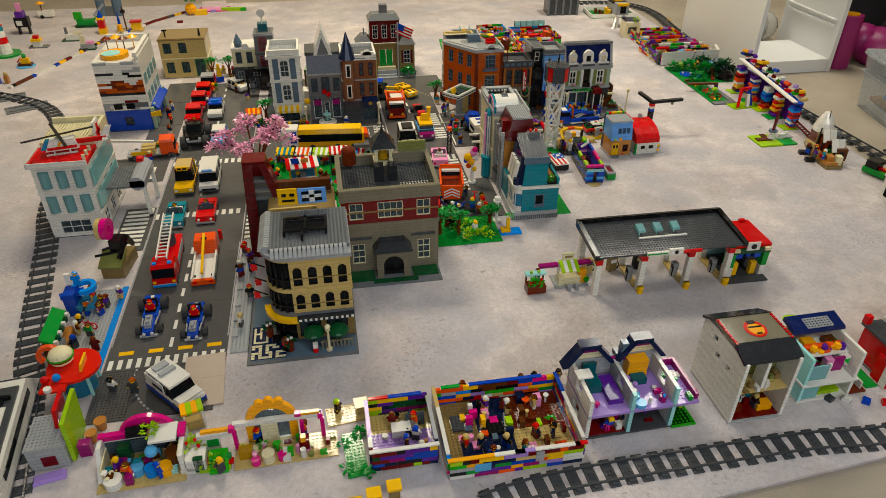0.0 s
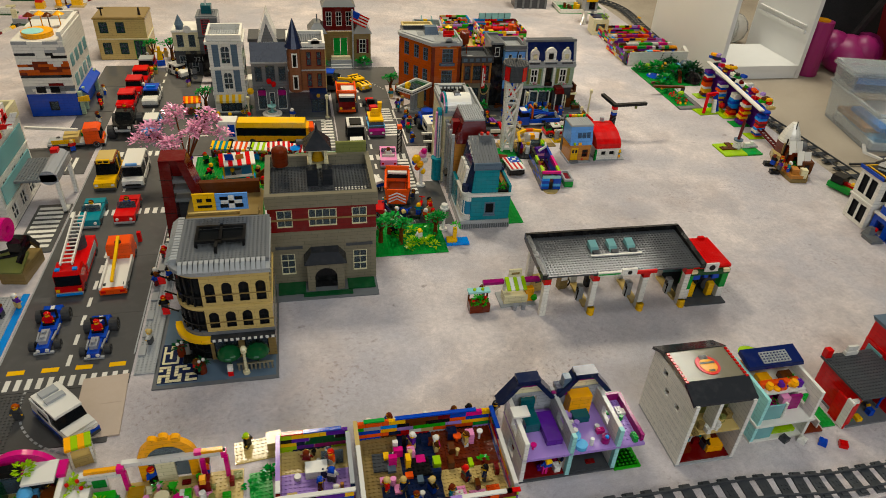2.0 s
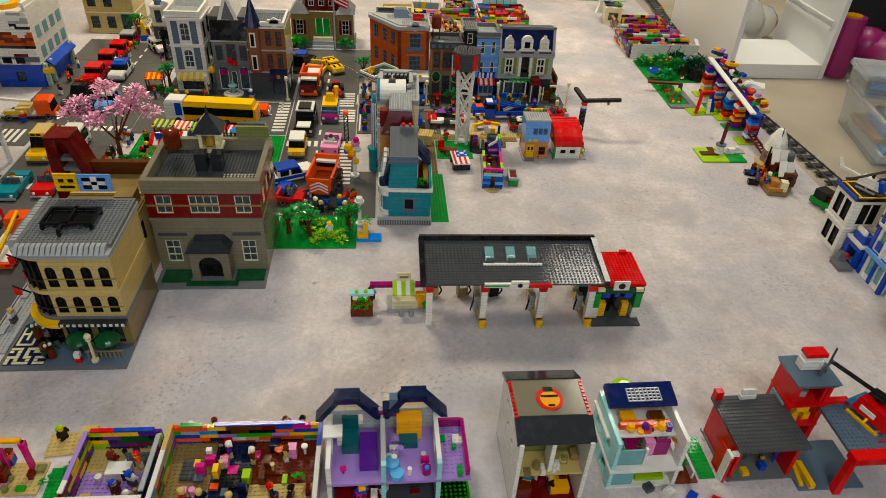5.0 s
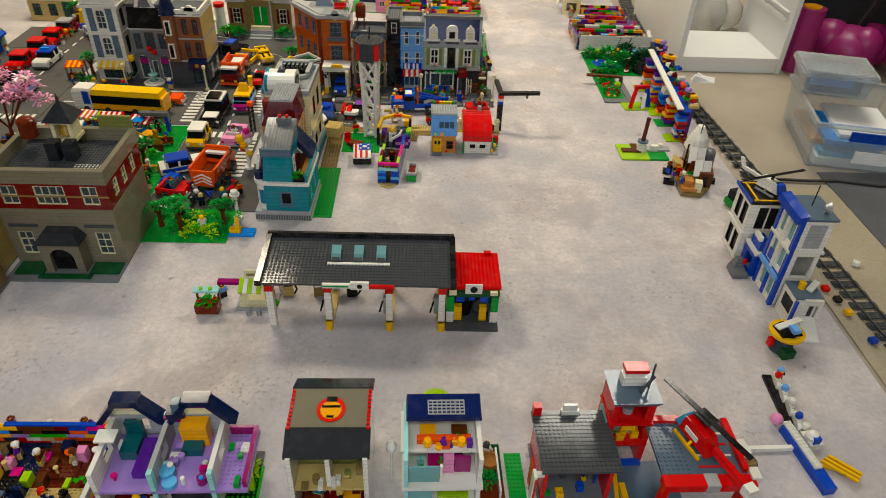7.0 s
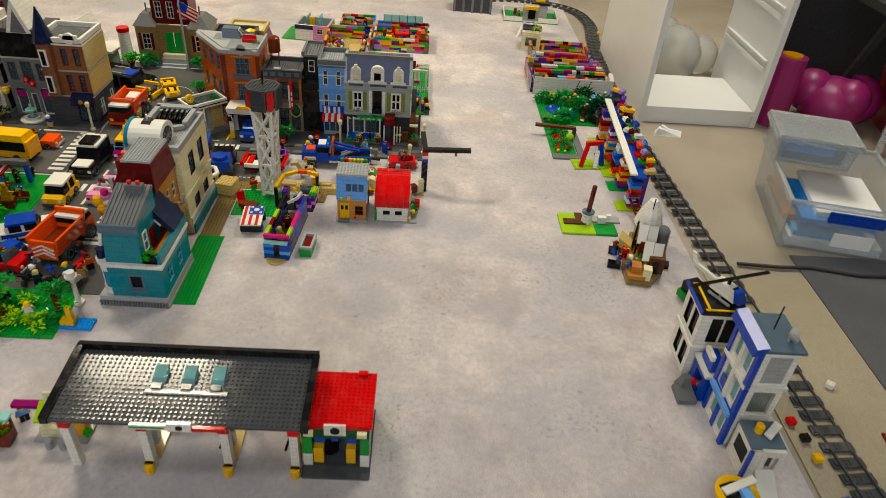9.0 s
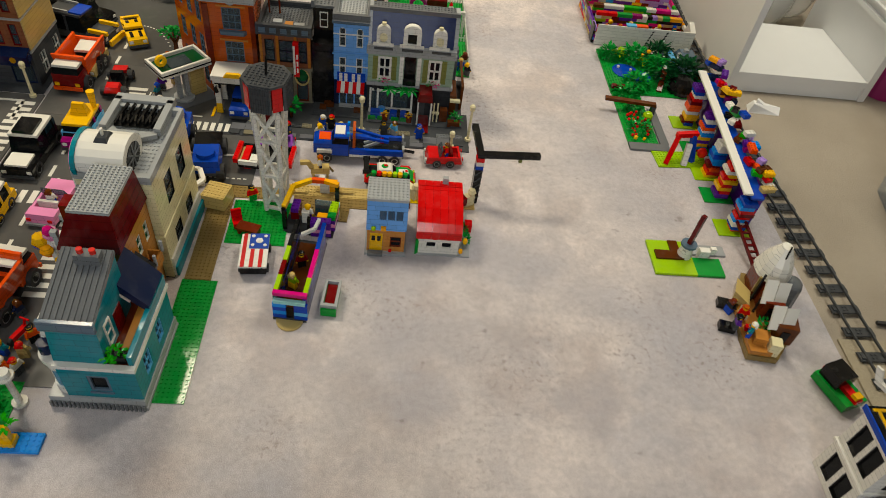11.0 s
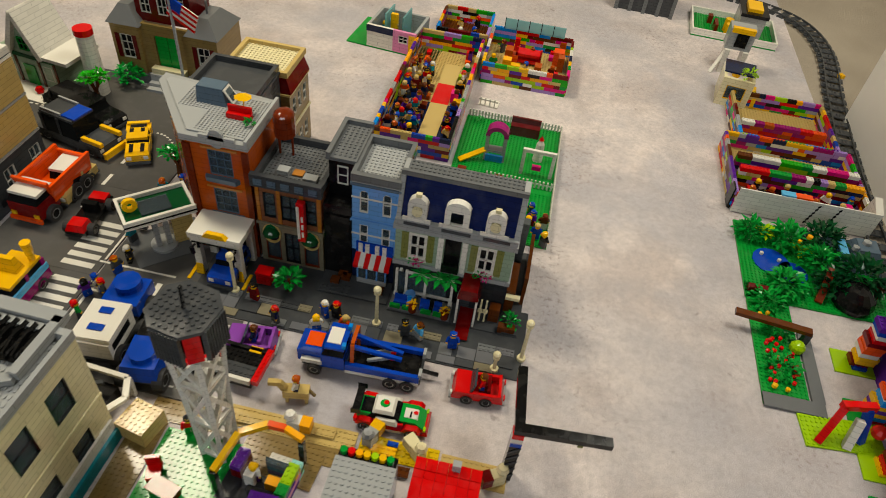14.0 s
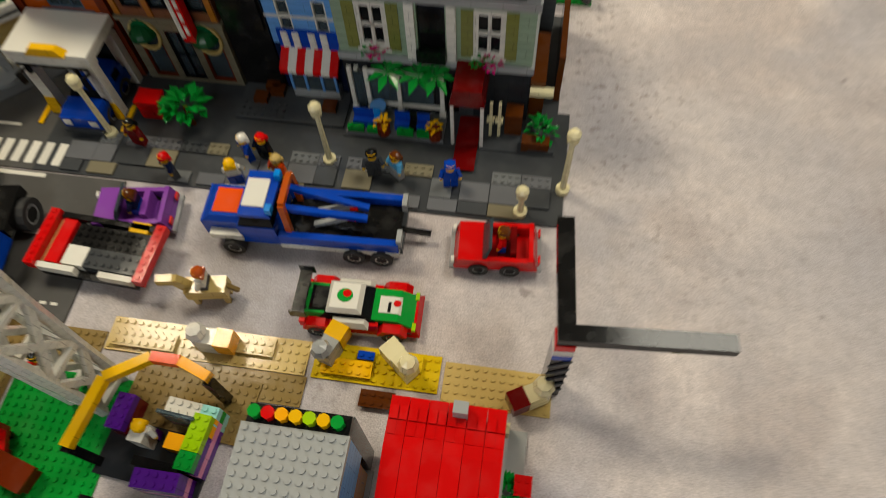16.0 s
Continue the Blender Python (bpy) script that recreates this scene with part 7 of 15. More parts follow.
# ---- vehicles (front towards -y before they are turned) ----
def hot_rod(x, y, rot, colour, label, l=13.5):
    h = l / 2
    ob = vehicle("hot_rod", label, "toy car", x, y, rot, (2.5, 1.1, 1.2, -h + 2.2), [
        ("body", colour, ("b", -1.2, -h, 0.9, 1.2, -1.2, 2.2), ("b", -1.8, -1.2, 0.8, 1.8, h - 1, 2.4), ("t", -2.2, h - 3.4, 1.6, 2.2, h - 0.4, 3.2, -1.9, h - 2.4, 1.9, h - 0.6)),
        ("engine", "silver", ("b", -0.8, -h + 1.2, 2.2, 0.8, -1.8, 3.2), ("c", 0, -h + 2.2, 3.2, 0.5, 0.6, 8), ("c", 0, -3.0, 3.2, 0.5, 0.6, 8)),
        ("exhaust", "silver", ("r", (-1.5, -4.5, 2.2), (-1.9, 1.5, 1.6), 0.35), ("r", (1.5, -4.5, 2.2), (1.9, 1.5, 1.6), 0.35)),
        ("seat", "black", ("b", -1.2, 0.2, 2.4, 1.2, 2.4, 2.9)),
        ("roll_bar", "black", ("b", -1.6, 2.4, 2.4, -1.2, 2.9, 4.4), ("b", 1.2, 2.4, 2.4, 1.6, 2.9, 4.4), ("b", -1.6, 2.4, 4.4, 1.6, 2.9, 4.8)),
        ("headlight", "white", ("c", -0.9, -h - 0.3, 1.6, 0.4, 0.3, 8, "y"), ("c", 0.9, -h - 0.3, 1.6, 0.4, 0.3, 8, "y")),
        ("bumper", "lightgrey", ("b", -2.0, -h - 0.1, 0.5, 2.0, -h + 0.5, 0.9)),
        ("stripe", "white", ("b", -0.4, h - 2.8, 3.2, 0.4, h - 0.8, 3.26))])
    for s in (-1, 1):
        wheel(ob, 2.6 * s, h - 2.2, 1.6, 1.7)
    c, sn = math.cos(radians(rot)), math.sin(radians(rot))
    toy_figure(x - 0.009 * -sn, y + 0.009 * c, 0.018, rot, "red", "red", "red", group="toy drivers")
    return ob


hot_rod(-0.221, 0.172, 3, "blue", "blue toy hot rod with silver engine and black rear tyres", 14)
hot_rod(-0.112, 0.132, 1, "blue", "low blue toy racing buggy with black stripe", 12)


def truck(name, label, x, y, rot, l, cab, bed, extra=(), w=3.0, r=1.15, h=6.4, axles=None, windscreen="pane_black"):
    k = l / 2
    return vehicle(name, label, "toy truck", x, y, rot, (w - 0.5, r, 1.1, *(axles or (-k + 2.4, k - 2.6))), [
        ("chassis", "darkgrey", ("b", -w + 0.6, -k + 0.3, 0.8, w - 0.6, k, 1.5)),
        ("cab", cab, ("b", -w, -k, 1.5, w, -k + 1.0, 3.0), ("b", -w, -k + 1.0, 1.5, -w + 0.4, -k + 5.2, h - 0.8), ("b", w - 0.4, -k + 1.0, 1.5, w, -k + 5.2, h - 0.8), ("b", -w, -k + 5.2, 1.5, w, -k + 5.7, h - 0.8), ("t", -w, -k + 0.6, h - 0.8, w, -k + 5.7, h, -w + 0.3, -k + 1.4, w - 0.3, -k + 5.6)),
        ("windscreen", windscreen, ("t", -w + 0.2, -k + 0.4, 3.0, w - 0.2, -k + 0.9, h - 0.8, -w + 0.2, -k + 0.9, w - 0.2, -k + 1.3)),
        ("headlight", "yellow", ("b", -w + 0.2, -k - 0.15, 1.8, -w + 1.0, -k, 2.5), ("b", w - 1.0, -k - 0.15, 1.8, w - 0.2, -k, 2.5)),
        ("bumper", "lightgrey", ("b", -w, -k - 0.4, 0.9, w, -k, 1.5)),
        ("bed", bed, ("b", -w, -k + 5.8, 1.5, w, k, 2.1)), *extra])


truck("fire_engine", "red toy fire engine with a raised white ladder", -0.213, 0.404, 2, 20, "red", "red", [
    ("body", "red", ("b", -3, -3.5, 2.1, 3, 9.8, 4.6)), ("roller_door", "lightgrey", ("b", -3.1, -2.4, 2.4, -3, 8, 4.2), ("b", 3.0, -2.4, 2.4, 3.1, 8, 4.2)),
    ("light", "azure", ("b", -2.4, -8.4, 6.4, -1.4, -7.4, 7.0), ("b", 1.4, -8.4, 6.4, 2.4, -7.4, 7.0)),
    ("ladder_rail", "white", ("r", (-1.3, -7.0, 7.6), (-1.3, 13, 9.6), 0.35, 0.7), ("r", (1.3, -7.0, 7.6), (1.3, 13, 9.6), 0.35, 0.7), *[("r", (-1.3, -6.4 + 1.5 * i, 7.7 + 0.15 * i), (1.3, -6.4 + 1.5 * i, 7.7 + 0.15 * i), 0.25) for i in range(13)]),
    ("turntable", "darkgrey", ("c", 0, 5, 4.6, 2.0, 3.6, 12)), ("blue_bumper", "azure", ("b", -2.8, -10.6, 0.9, 2.8, -10.4, 1.5))], h=6.6)
truck("tow_truck", "orange toy tow truck with a white flat bed and yellow boom", -0.114, 0.386, 182, 19, "orange", "white", [
    ("bed_side", "white", ("b", -3, -3.6, 2.1, -2.5, 9.5, 3.2), ("b", 2.5, -3.6, 2.1, 3, 9.5, 3.2)),
    ("boom", "yellow", ("r", (0, -6, 7.2), (0, 8.5, 4.0), 0.7, 0.7)), ("boom_foot", "black", ("c", 0, -4.6, 2.1, 0.8, 4.6, 8)),
    ("tail_board", "orange", ("b", -3, 8.6, 1.0, 3, 9.6, 2.4)), ("tail_light", "red", ("b", -2.6, 9.6, 1.6, -1.6, 9.8, 2.2), ("b", 1.6, 9.6, 1.6, 2.6, 9.8, 2.2))])


def convertible(x, y, rot, colour, label, inner="cream", l=13, driver="white", w=2.7):
    k = l / 2
    vehicle("convertible", label, "toy car", x, y, rot, (w - 0.3, 1.0, 1.0, -k + 2.6, k - 2.8), [
        ("body", colour, ("t", -w, -k, 1.0, w, -0.9, 2.8, -w, -k + 0.6, w, -0.9), ("b", -w, -0.9, 1.0, -w + 0.5, 3.2, 2.8), ("b", w - 0.5, -0.9, 1.0, w, 3.2, 2.8), ("t", -w, 3.2, 1.0, w, k, 3.0, -w, 3.2, w, k - 0.6), ("b", -w + 0.5, -0.9, 0.9, w - 0.5, 3.2, 1.5)),
        ("windscreen", "pane", ("t", -w + 0.2, -1.3, 2.8, w - 0.2, -0.9, 4.4, -w + 0.5, -0.7, w - 0.5, -0.4)),
        ("seat", inner, ("b", -w + 0.7, 1.4, 1.5, w - 0.7, 2.0, 3.4), ("b", -w + 0.7, 0.2, 1.5, w - 0.7, 1.4, 2.0)),
        ("headlight", "white", ("c", -1.8, -k - 0.1, 2.0, 0.4, 0.3, 8, "y"), ("c", 1.8, -k - 0.1, 2.0, 0.4, 0.3, 8, "y")),
        ("tail_light", "red", ("b", -w + 0.3, k - 0.1, 1.8, -w + 1.1, k + 0.1, 2.4), ("b", w - 1.1, k - 0.1, 1.8, w - 0.3, k + 0.1, 2.4)),
        ("bumper", "lightgrey", ("b", -w, -k - 0.3, 0.8, w, -k + 0.2, 1.3), ("b", -w, k - 0.2, 0.8, w, k + 0.3, 1.3))])
    a = radians(rot)
    toy_figure(x - math.sin(a) * 0.006, y + math.cos(a) * 0.006, 0.015, rot, driver, "blue", "brown", group="toy drivers")


convertible(-0.231, 0.665, 1, "teal", "teal toy convertible with cream seats", "white")
convertible(-0.141, 0.676, 0, "red", "small red toy sports car", "red", 12.5, "blue")
convertible(1.406, 1.166, -86, "red", "red open toy buggy with black wheels", "darkred", 8.5, "red", 2.2)
convertible(1.027, 1.160, -82, "violet", "pale purple open toy car with a driver", "violet", 8.5, "darkblue", 2.2)


def closed_car(name, label, x, y, rot, l, colour, roof, w=3.0, h=6.2, r=1.25, hood=0.3, boot=0.12, extra=(), glass="pane_black", category="toy car", group="toy vehicles"):
    k = l / 2
    a, b = -k + l * hood, k - l * boot
    return vehicle(name, label, category, x, y, rot, (w - 0.5, r, 1.1, -k + 2.6, k - 2.6), [
        ("body", colour, ("b", -w, -k, 1.2, w, k, 3.0), ("t", -w, -k + 0.2, 3.0, w, a, 3.5, -w + 0.2, -k + 0.8, w - 0.2, a)),
        ("window_band", glass, ("t", -w + 0.15, a, 3.0, w - 0.15, b, h - 0.6, -w + 0.4, a + 0.9, w - 0.4, b - 0.4)),
        ("roof", roof, ("b", -w + 0.3, a + 0.8, h - 0.6, w - 0.3, b - 0.3, h)),
        ("column", colour, ("b", -w + 0.1, b - 0.8, 3.0, -w + 0.5, b, h - 0.6), ("b", w - 0.5, b - 0.8, 3.0, w - 0.1, b, h - 0.6), ("b", -w + 0.1, (a + b) / 2 - 0.3, 3.0, -w + 0.4, (a + b) / 2 + 0.3, h - 0.6), ("b", w - 0.4, (a + b) / 2 - 0.3, 3.0, w - 0.1, (a + b) / 2 + 0.3, h - 0.6)),
        ("headlight", "white", ("b", -w + 0.3, -k - 0.15, 2.0, -w + 1.2, -k, 2.7), ("b", w - 1.2, -k - 0.15, 2.0, w - 0.3, -k, 2.7)),
        ("tail_light", "red", ("b", -w + 0.3, k, 2.0, -w + 1.0, k + 0.15, 2.7), ("b", w - 1.0, k, 2.0, w - 0.3, k + 0.15, 2.7)),
        ("bumper", "darkgrey", ("b", -w, -k - 0.4, 0.9, w, -k, 1.5), ("b", -w, k, 0.9, w, k + 0.4, 1.5)), *extra], group=group)


closed_car("off_road_car", "yellow and brown toy off-road taxi with a roof rack", -0.228, 0.883, 1, 15, "yellow", "redbrown", h=7.4, extra=[("roof_sign", "yellow", ("b", -1.8, -3.6, 7.4, 1.8, -2.8, 8.6)), ("roof_sign_bars", "black", ("b", -1.4, -3.7, 7.7, -0.2, -3.6, 8.3), ("b", 0.2, -3.7, 7.7, 1.4, -3.6, 8.3)), ("roof_rack", "tan", ("b", -2.4, -2.4, 7.4, 2.4, 4.8, 7.9)), ("door_panel", "redbrown", ("b", -3.1, -2, 1.6, -3, 5, 3.0), ("b", 3, -2, 1.6, 3.1, 5, 3.0))])
closed_car("van", "white boxy toy van with a blue roof light", -0.151, 0.889, 1, 15, "white", "white", h=6.8, hood=0.14, boot=0.02, extra=[("light", "medblue", ("b", -1.6, -5.2, 6.8, 1.6, -4.4, 7.4)), ("grille", "black", ("b", -2.2, -7.75, 1.4, 2.2, -7.5, 2.0))])
mon = vehicle("monster_truck", "black toy monster truck on huge tyres", "toy truck", -0.237, 1.236, 2, (3.9, 2.3, 2.2, -5.2, 5.0), [
    ("chassis", "darkgrey", ("b", -2.2, -6.4, 2.4, 2.2, 6.4, 3.4)), ("body", "black", ("b", -3.0, -7, 3.4, 3.0, 7, 5.4), ("t", -2.8, -3, 5.4, 2.8, 2.4, 7.8, -2.4, -1.6, 2.4, 2.0)),
    ("windscreen", "pane_black", ("t", -2.4, -3.3, 5.4, 2.4, -2.9, 7.5, -2.2, -1.9, 2.2, -1.6)), ("roll_cage", "red", ("b", -2.4, 2.4, 5.4, 2.4, 3, 8.4), ("b", -2.4, 5.6, 5.4, 2.4, 6, 6.4)),
    ("headlight", "white", ("b", -2.6, -7.2, 4.0, -1.6, -7, 4.8), ("b", 1.6, -7.2, 4.0, 2.6, -7, 4.8)), ("bumper", "lightgrey", ("b", -2.4, -7.6, 3.2, 2.4, -7, 3.8))])
toy_figure(-0.237, 1.260, 0.054, 0, "red", "red", "red", group="toy drivers")
closed_car("police_car", "blue and white toy patrol car", -0.152, 1.222, 0, 12, "medblue", "white", w=2.6, h=5.4)
closed_car("police_car", "white toy patrol car with blue roof bar", -0.189, 1.493, 0, 13, "white", "blue", w=2.8, h=5.6, extra=[("light", "azure", ("b", -1.6, 0, 5.6, 1.6, 0.8, 6.3))])
for i, yy in enumerate((1.455, 1.585, 1.70, 1.81)):
    closed_car("red_car", "red toy car with a black window band in a queue", -0.271 + 0.006 * i, yy, 0, 11.5, "red", "red" if i != 3 else "lightgrey", w=3.0, h=5.6 + 0.3 * (i % 2), group="queue of red toy cars")
closed_car("white_car", "small white toy car", -0.123, 1.765, 40, 11, "white", "white", w=2.6, h=5.0)
truck("crane_truck", "orange and grey toy truck with a white boom", -0.375, 1.137, 96, 17, "orange", "lightgrey", [("boom", "white", ("r", (0, -1, 5.5), (0, 14, 7.5), 0.8)), ("cargo_box", "tan", ("b", -2.6, -1.2, 2.1, 2.6, 3.5, 4.2)), ("stripe_panel", "yellow", ("b", -3.1, 0, 2.2, -3.0, 7, 3.6))], h=6.8)
# articulated bus
bus = thing("bus", "long yellow toy bus with a white rear", "toy bus", 0.252, 1.098, 0.003, -5, "toy vehicles")
bus.scale = (1.0, 1.0, 1.2)
for xx in (-13, -6, 3, 9):
    for s in (-1, 1):
        wob = part("wheel", shared("buswheel", lambda: Geo().cyl(0, -0.55, 0, 1.2, 1.1, 12, "y").mesh("wheel", ["rubber"])), "", bus)
        wob.matrix_basis = pose(xx * 0.01, 0.026 * s, 0.012)
part("chassis", Geo().box(-16, -2.4, 0.8, 12.4, 2.4, 1.6), "black", bus)
part("side_panel", Geo().box(-11, -3, 1.6, 12, -2.6, 3.2).box(-11, 2.6, 1.6, 12, 3, 3.2), "bloyellow", bus)
part("window_band", Geo().box(-11, -2.9, 3.2, 12, 2.9, 5.6), "pane_black", bus)
part("roof", Geo().taper(-11, -3.0, 5.6, 12, 3.0, 7.0, -10.6, -2.4, 11.6, 2.4), "yellow", bus)
part("rear_section", Geo().box(-17, -3, 1.6, -11, 3, 6.4), "white", bus)
part("rear_roof", Geo().taper(-17, -3, 6.4, -11, 3, 7.2, -16.6, -2.5, -11, 2.5), "white", bus)
part("front_end", Geo().box(12, -2.9, 1.6, 12.8, 2.9, 5.6), "bloyellow", bus)
convertible(0.345, 1.18, 90, "orange", "orange open toy car beside the bus", "brown", 11.5, "brown", 2.6)
part("blue_hatch", Geo().box(-13.6, -3.1, 3.0, -11.4, -3.0, 6.6), "blue", bus)
closed_car("off_road_car", "white and black toy off-road car with a roof rack", 0.537, 1.078, -1, 15.5, "black", "white", w=3.2, h=7.2, r=1.5, hood=0.34, extra=[("bonnet", "white", ("b", -2.2, -7.4, 3.5, 2.2, -3.4, 3.9)), ("roof_rack", "black", ("b", -2, -1.4, 7.2, 2, 3.6, 7.8))])
closed_car("ice_cream_van", "purple toy van with yellow roof sign", 0.615, 1.153, 0, 10.5, "magenta", "yellow", w=2.9, h=6.2, hood=0.12, boot=0.02, extra=[("band", "sky", ("b", -3.0, -3.6, 3.2, 3.0, 5.2, 4.4)), ("roof_sign", "yellow", ("t", -1.8, 0, 6.2, 1.8, 2, 8.8, -1.2, 0.6, 1.2, 1.4)), ("horn", "yellow", ("c", 2.0, 3.6, 6.2, 0.5, 4.0, 8, "z", 0.9))])


def dump_truck(x, y, rot, label, l=19, cab="darkred", z=0.003):
    k = l / 2
    return vehicle("dump_truck", label, "toy truck", x, y, rot, (3.2, 1.7, 1.6, -k + 2.8, 2.0, k - 3.0), [
        ("chassis", "darkgrey", ("b", -2.0, -k, 1.4, 2.0, k, 2.4)), ("cab", cab, ("b", -3.1, -k, 1.8, 3.1, -k + 5.4, 5.0)), ("cab_roof", "white", ("b", -2.9, -k + 0.8, 6.4, 2.9, -k + 5.2, 7.0)),
        ("window_band", "pane_black", ("t", -2.9, -k + 0.1, 5.0, 2.9, -k + 5.2, 6.4, -2.7, -k + 0.9, 2.7, -k + 5.2)),
        ("tipper", "orange", ("b", -3.2, -3.4, 3.0, 3.2, k, 3.6), ("t", -3.2, -3.4, 3.6, -2.6, k, 7.2, -3.8, -4.0, -3.2, k), ("t", 2.6, -3.4, 3.6, 3.2, k, 7.2, 3.2, -4.0, 3.8, k), ("t", -3.0, -3.4, 3.6, 3.0, -2.8, 8.2, -3.6, -4.6, 3.6, -4.0), ("b", -3.0, k - 0.6, 3.6, 3.0, k, 6.4)),
        ("headlight", "yellow", ("b", -2.8, -k - 0.2, 2.2, -1.8, -k, 3.0), ("b", 1.8, -k - 0.2, 2.2, 2.8, -k, 3.0)), ("bumper", "orange", ("b", -3.2, -k - 0.5, 1.2, 3.2, -k, 2.0))], z=z)


tip = dump_truck(0.628, 0.69, 172, "orange toy tipper truck parked by the crossing", 15, "orange")
part("tail_board", Geo().box(-2.9, 7.5, 1.8, 2.9, 7.7, 6.6), "orange", tip)
for k in range(3):
    part("chevron", Geo().bar((-2.5, 7.72, 2.4 + k), (0, 7.72, 3.6 + k), 0.3, 0.36).bar((0, 7.72, 3.6 + k), (2.5, 7.72, 2.4 + k), 0.3, 0.36), "white", tip)
part("load_floor", Geo().box(-2.5, -2.7, 3.6, 2.5, 6.8, 4.0), "redbrown", tip)
dump_truck(0.53, 1.39, -2, "orange toy dump truck with dark red cab and white roof", 15.5)
vehicle("buggy", "black and red open toy buggy", "toy car", 0.623, 1.357, 5, (2.3, 1.2, 1.2, -3.6, 3.6), [("chassis", "black", ("b", -2, -5.5, 1.0, 2, 5.5, 1.8)), ("bonnet", "red", ("t", -1.8, -5.6, 1.8, 1.8, -2.6, 3.0, -1.4, -5.0, 1.4, -2.6)), ("rear_deck", "red", ("b", -1.6, 3.2, 1.8, 1.6, 5.4, 2.6)), ("seat", "black", ("b", -1.4, 0.4, 1.8, 1.4, 1.6, 3.6))], z=0.003)
closed_car("sports_car", "low yellow toy sports car with black stripes", 0.599, 1.583, 26, 11.2, "yellow", "yellow", w=2.4, h=4.2, r=1.05, hood=0.34, boot=0.22, extra=[("stripe", "black", ("b", -1.5, -5.0, 3.5, -0.7, -2.2, 3.6), ("b", 0.7, -5.0, 3.5, 1.5, -2.2, 3.6), ("b", -1.5, 1.2, 4.2, -0.7, 2.6, 4.25), ("b", 0.7, 1.2, 4.2, 1.5, 2.6, 4.25)), ("engine_cover", "black", ("b", -1.6, 3.4, 3.0, 1.6, 5.2, 3.7)), ("spoiler", "yellow", ("b", -2.3, 4.8, 3.7, 2.3, 5.6, 4.0)), ("rear_wing", "yellow", ("b", -2.5, 3.2, 2.6, -1.7, 5.4, 3.5), ("b", 1.7, 3.2, 2.6, 2.5, 5.4, 3.5))])
closed_car("jeep", "dark green and yellow toy jeep with a blue roof", 0.468, 1.575, 77, 17, "darkgrey", "darkgrey", w=3.2, h=7.6, r=1.6, hood=0.3, extra=[("front_frame", "yellow", ("b", -3.0, -9.2, 3.5, -2.2, -4, 4.4), ("b", 2.2, -9.2, 3.5, 3.0, -4, 4.4), ("b", -3.2, -10.2, 1.0, 3.2, -9.5, 2.4)), ("roof_panel", "blue", ("b", -2.4, -3.0, 7.6, 2.4, 0.5, 8.0)), ("roof_frame", "lightgrey", ("b", -2.6, 0.6, 7.6, -2.2, 6, 8.2), ("b", 2.2, 0.6, 7.6, 2.6, 6, 8.2))])
closed_car("limousine", "long black toy limousine", 0.425, 1.665, 72, 20, "black", "black", w=2.8, h=5.4, hood=0.22)
vehicle("blue_truck", "blue and white toy truck with black wheels", "toy truck", 0.812, 1.132, 4, (3.0, 1.8, 1.6, -6, 4.5), [("chassis", "darkgrey", ("b", -2.4, -7.5, 1.6, 2.4, 7.5, 2.6)), ("body", "white", ("b", -3, -7.6, 2.6, 3, 0, 6.0), ("b", -3.1, -7.2, 6.0, 3.1, 0.4, 6.8)), ("rear_body", "blue", ("b", -3, 1.2, 2.6, 3, 7.4, 5.2), ("c", 0, 5.2, 5.2, 2.2, 1.4, 12)), ("roof_tile", "blue", ("b", -1.2, -5.6, 6.8, 1.2, -4.4, 7.0), ("b", -1.0, -2.2, 6.8, 1.0, -1.0, 7.0)), ("window_band", "pane_black", ("b", -3.05, -6.8, 4.0, 3.05, -1.4, 5.4))], z=0.003)
vehicle("blue_pickup", "blue and orange toy pickup", "toy truck", 0.893, 1.095, 8, (2.8, 1.8, 1.6, -5, 4), [("chassis", "darkgrey", ("b", -2.2, -6, 1.6, 2.2, 6, 2.6)), ("body", "blue", ("t", -3, -6.4, 2.6, 3, 0.5, 5.0, -2.6, -5.6, 2.6, 0.5), ("c", 0, -3, 5.0, 2.0, 1.0, 12)), ("bed", "black", ("b", -2.8, 0.8, 2.6, 2.8, 6.2, 4.0))], z=0.003)
# black and white frame on the pavement edge
bike = thing("motor_rig", "black toy motor rig in a white tube frame", "toy machine", 0.826, 0.998, 0.0025, -4)
bike.scale = (1.65, 1.2, 1.05)
part("engine", Geo().box(-3, -2, 0, 3, 2, 2.4).box(-2.4, -1.4, 2.4, 1.0, 1.6, 4.0), "black", bike)
part("frame", Geo().bar((-4, -2.6, 4.2), (4, -2.6, 4.2), 0.6).bar((4, -2.6, 4.2), (5, 0, 4.2), 0.6).bar((5, 0, 4.2), (4, 2.6, 4.2), 0.6).bar((4, 2.6, 4.2), (-4, 2.6, 4.2), 0.6).bar((4, -2.6, 0), (4, -2.6, 4.2), 0.5).bar((4, 2.6, 0), (4, 2.6, 4.2), 0.5), "white", bike)
part("pipework", Geo().bar((-2, -1, 4), (2.4, 1, 4.4), 0.5).bar((-1, 1.4, 4), (2.6, -1, 4.2), 0.4).cyl(-2, 0.4, 4.0, 0.6, 1.2, 8), "darkgrey", bike)

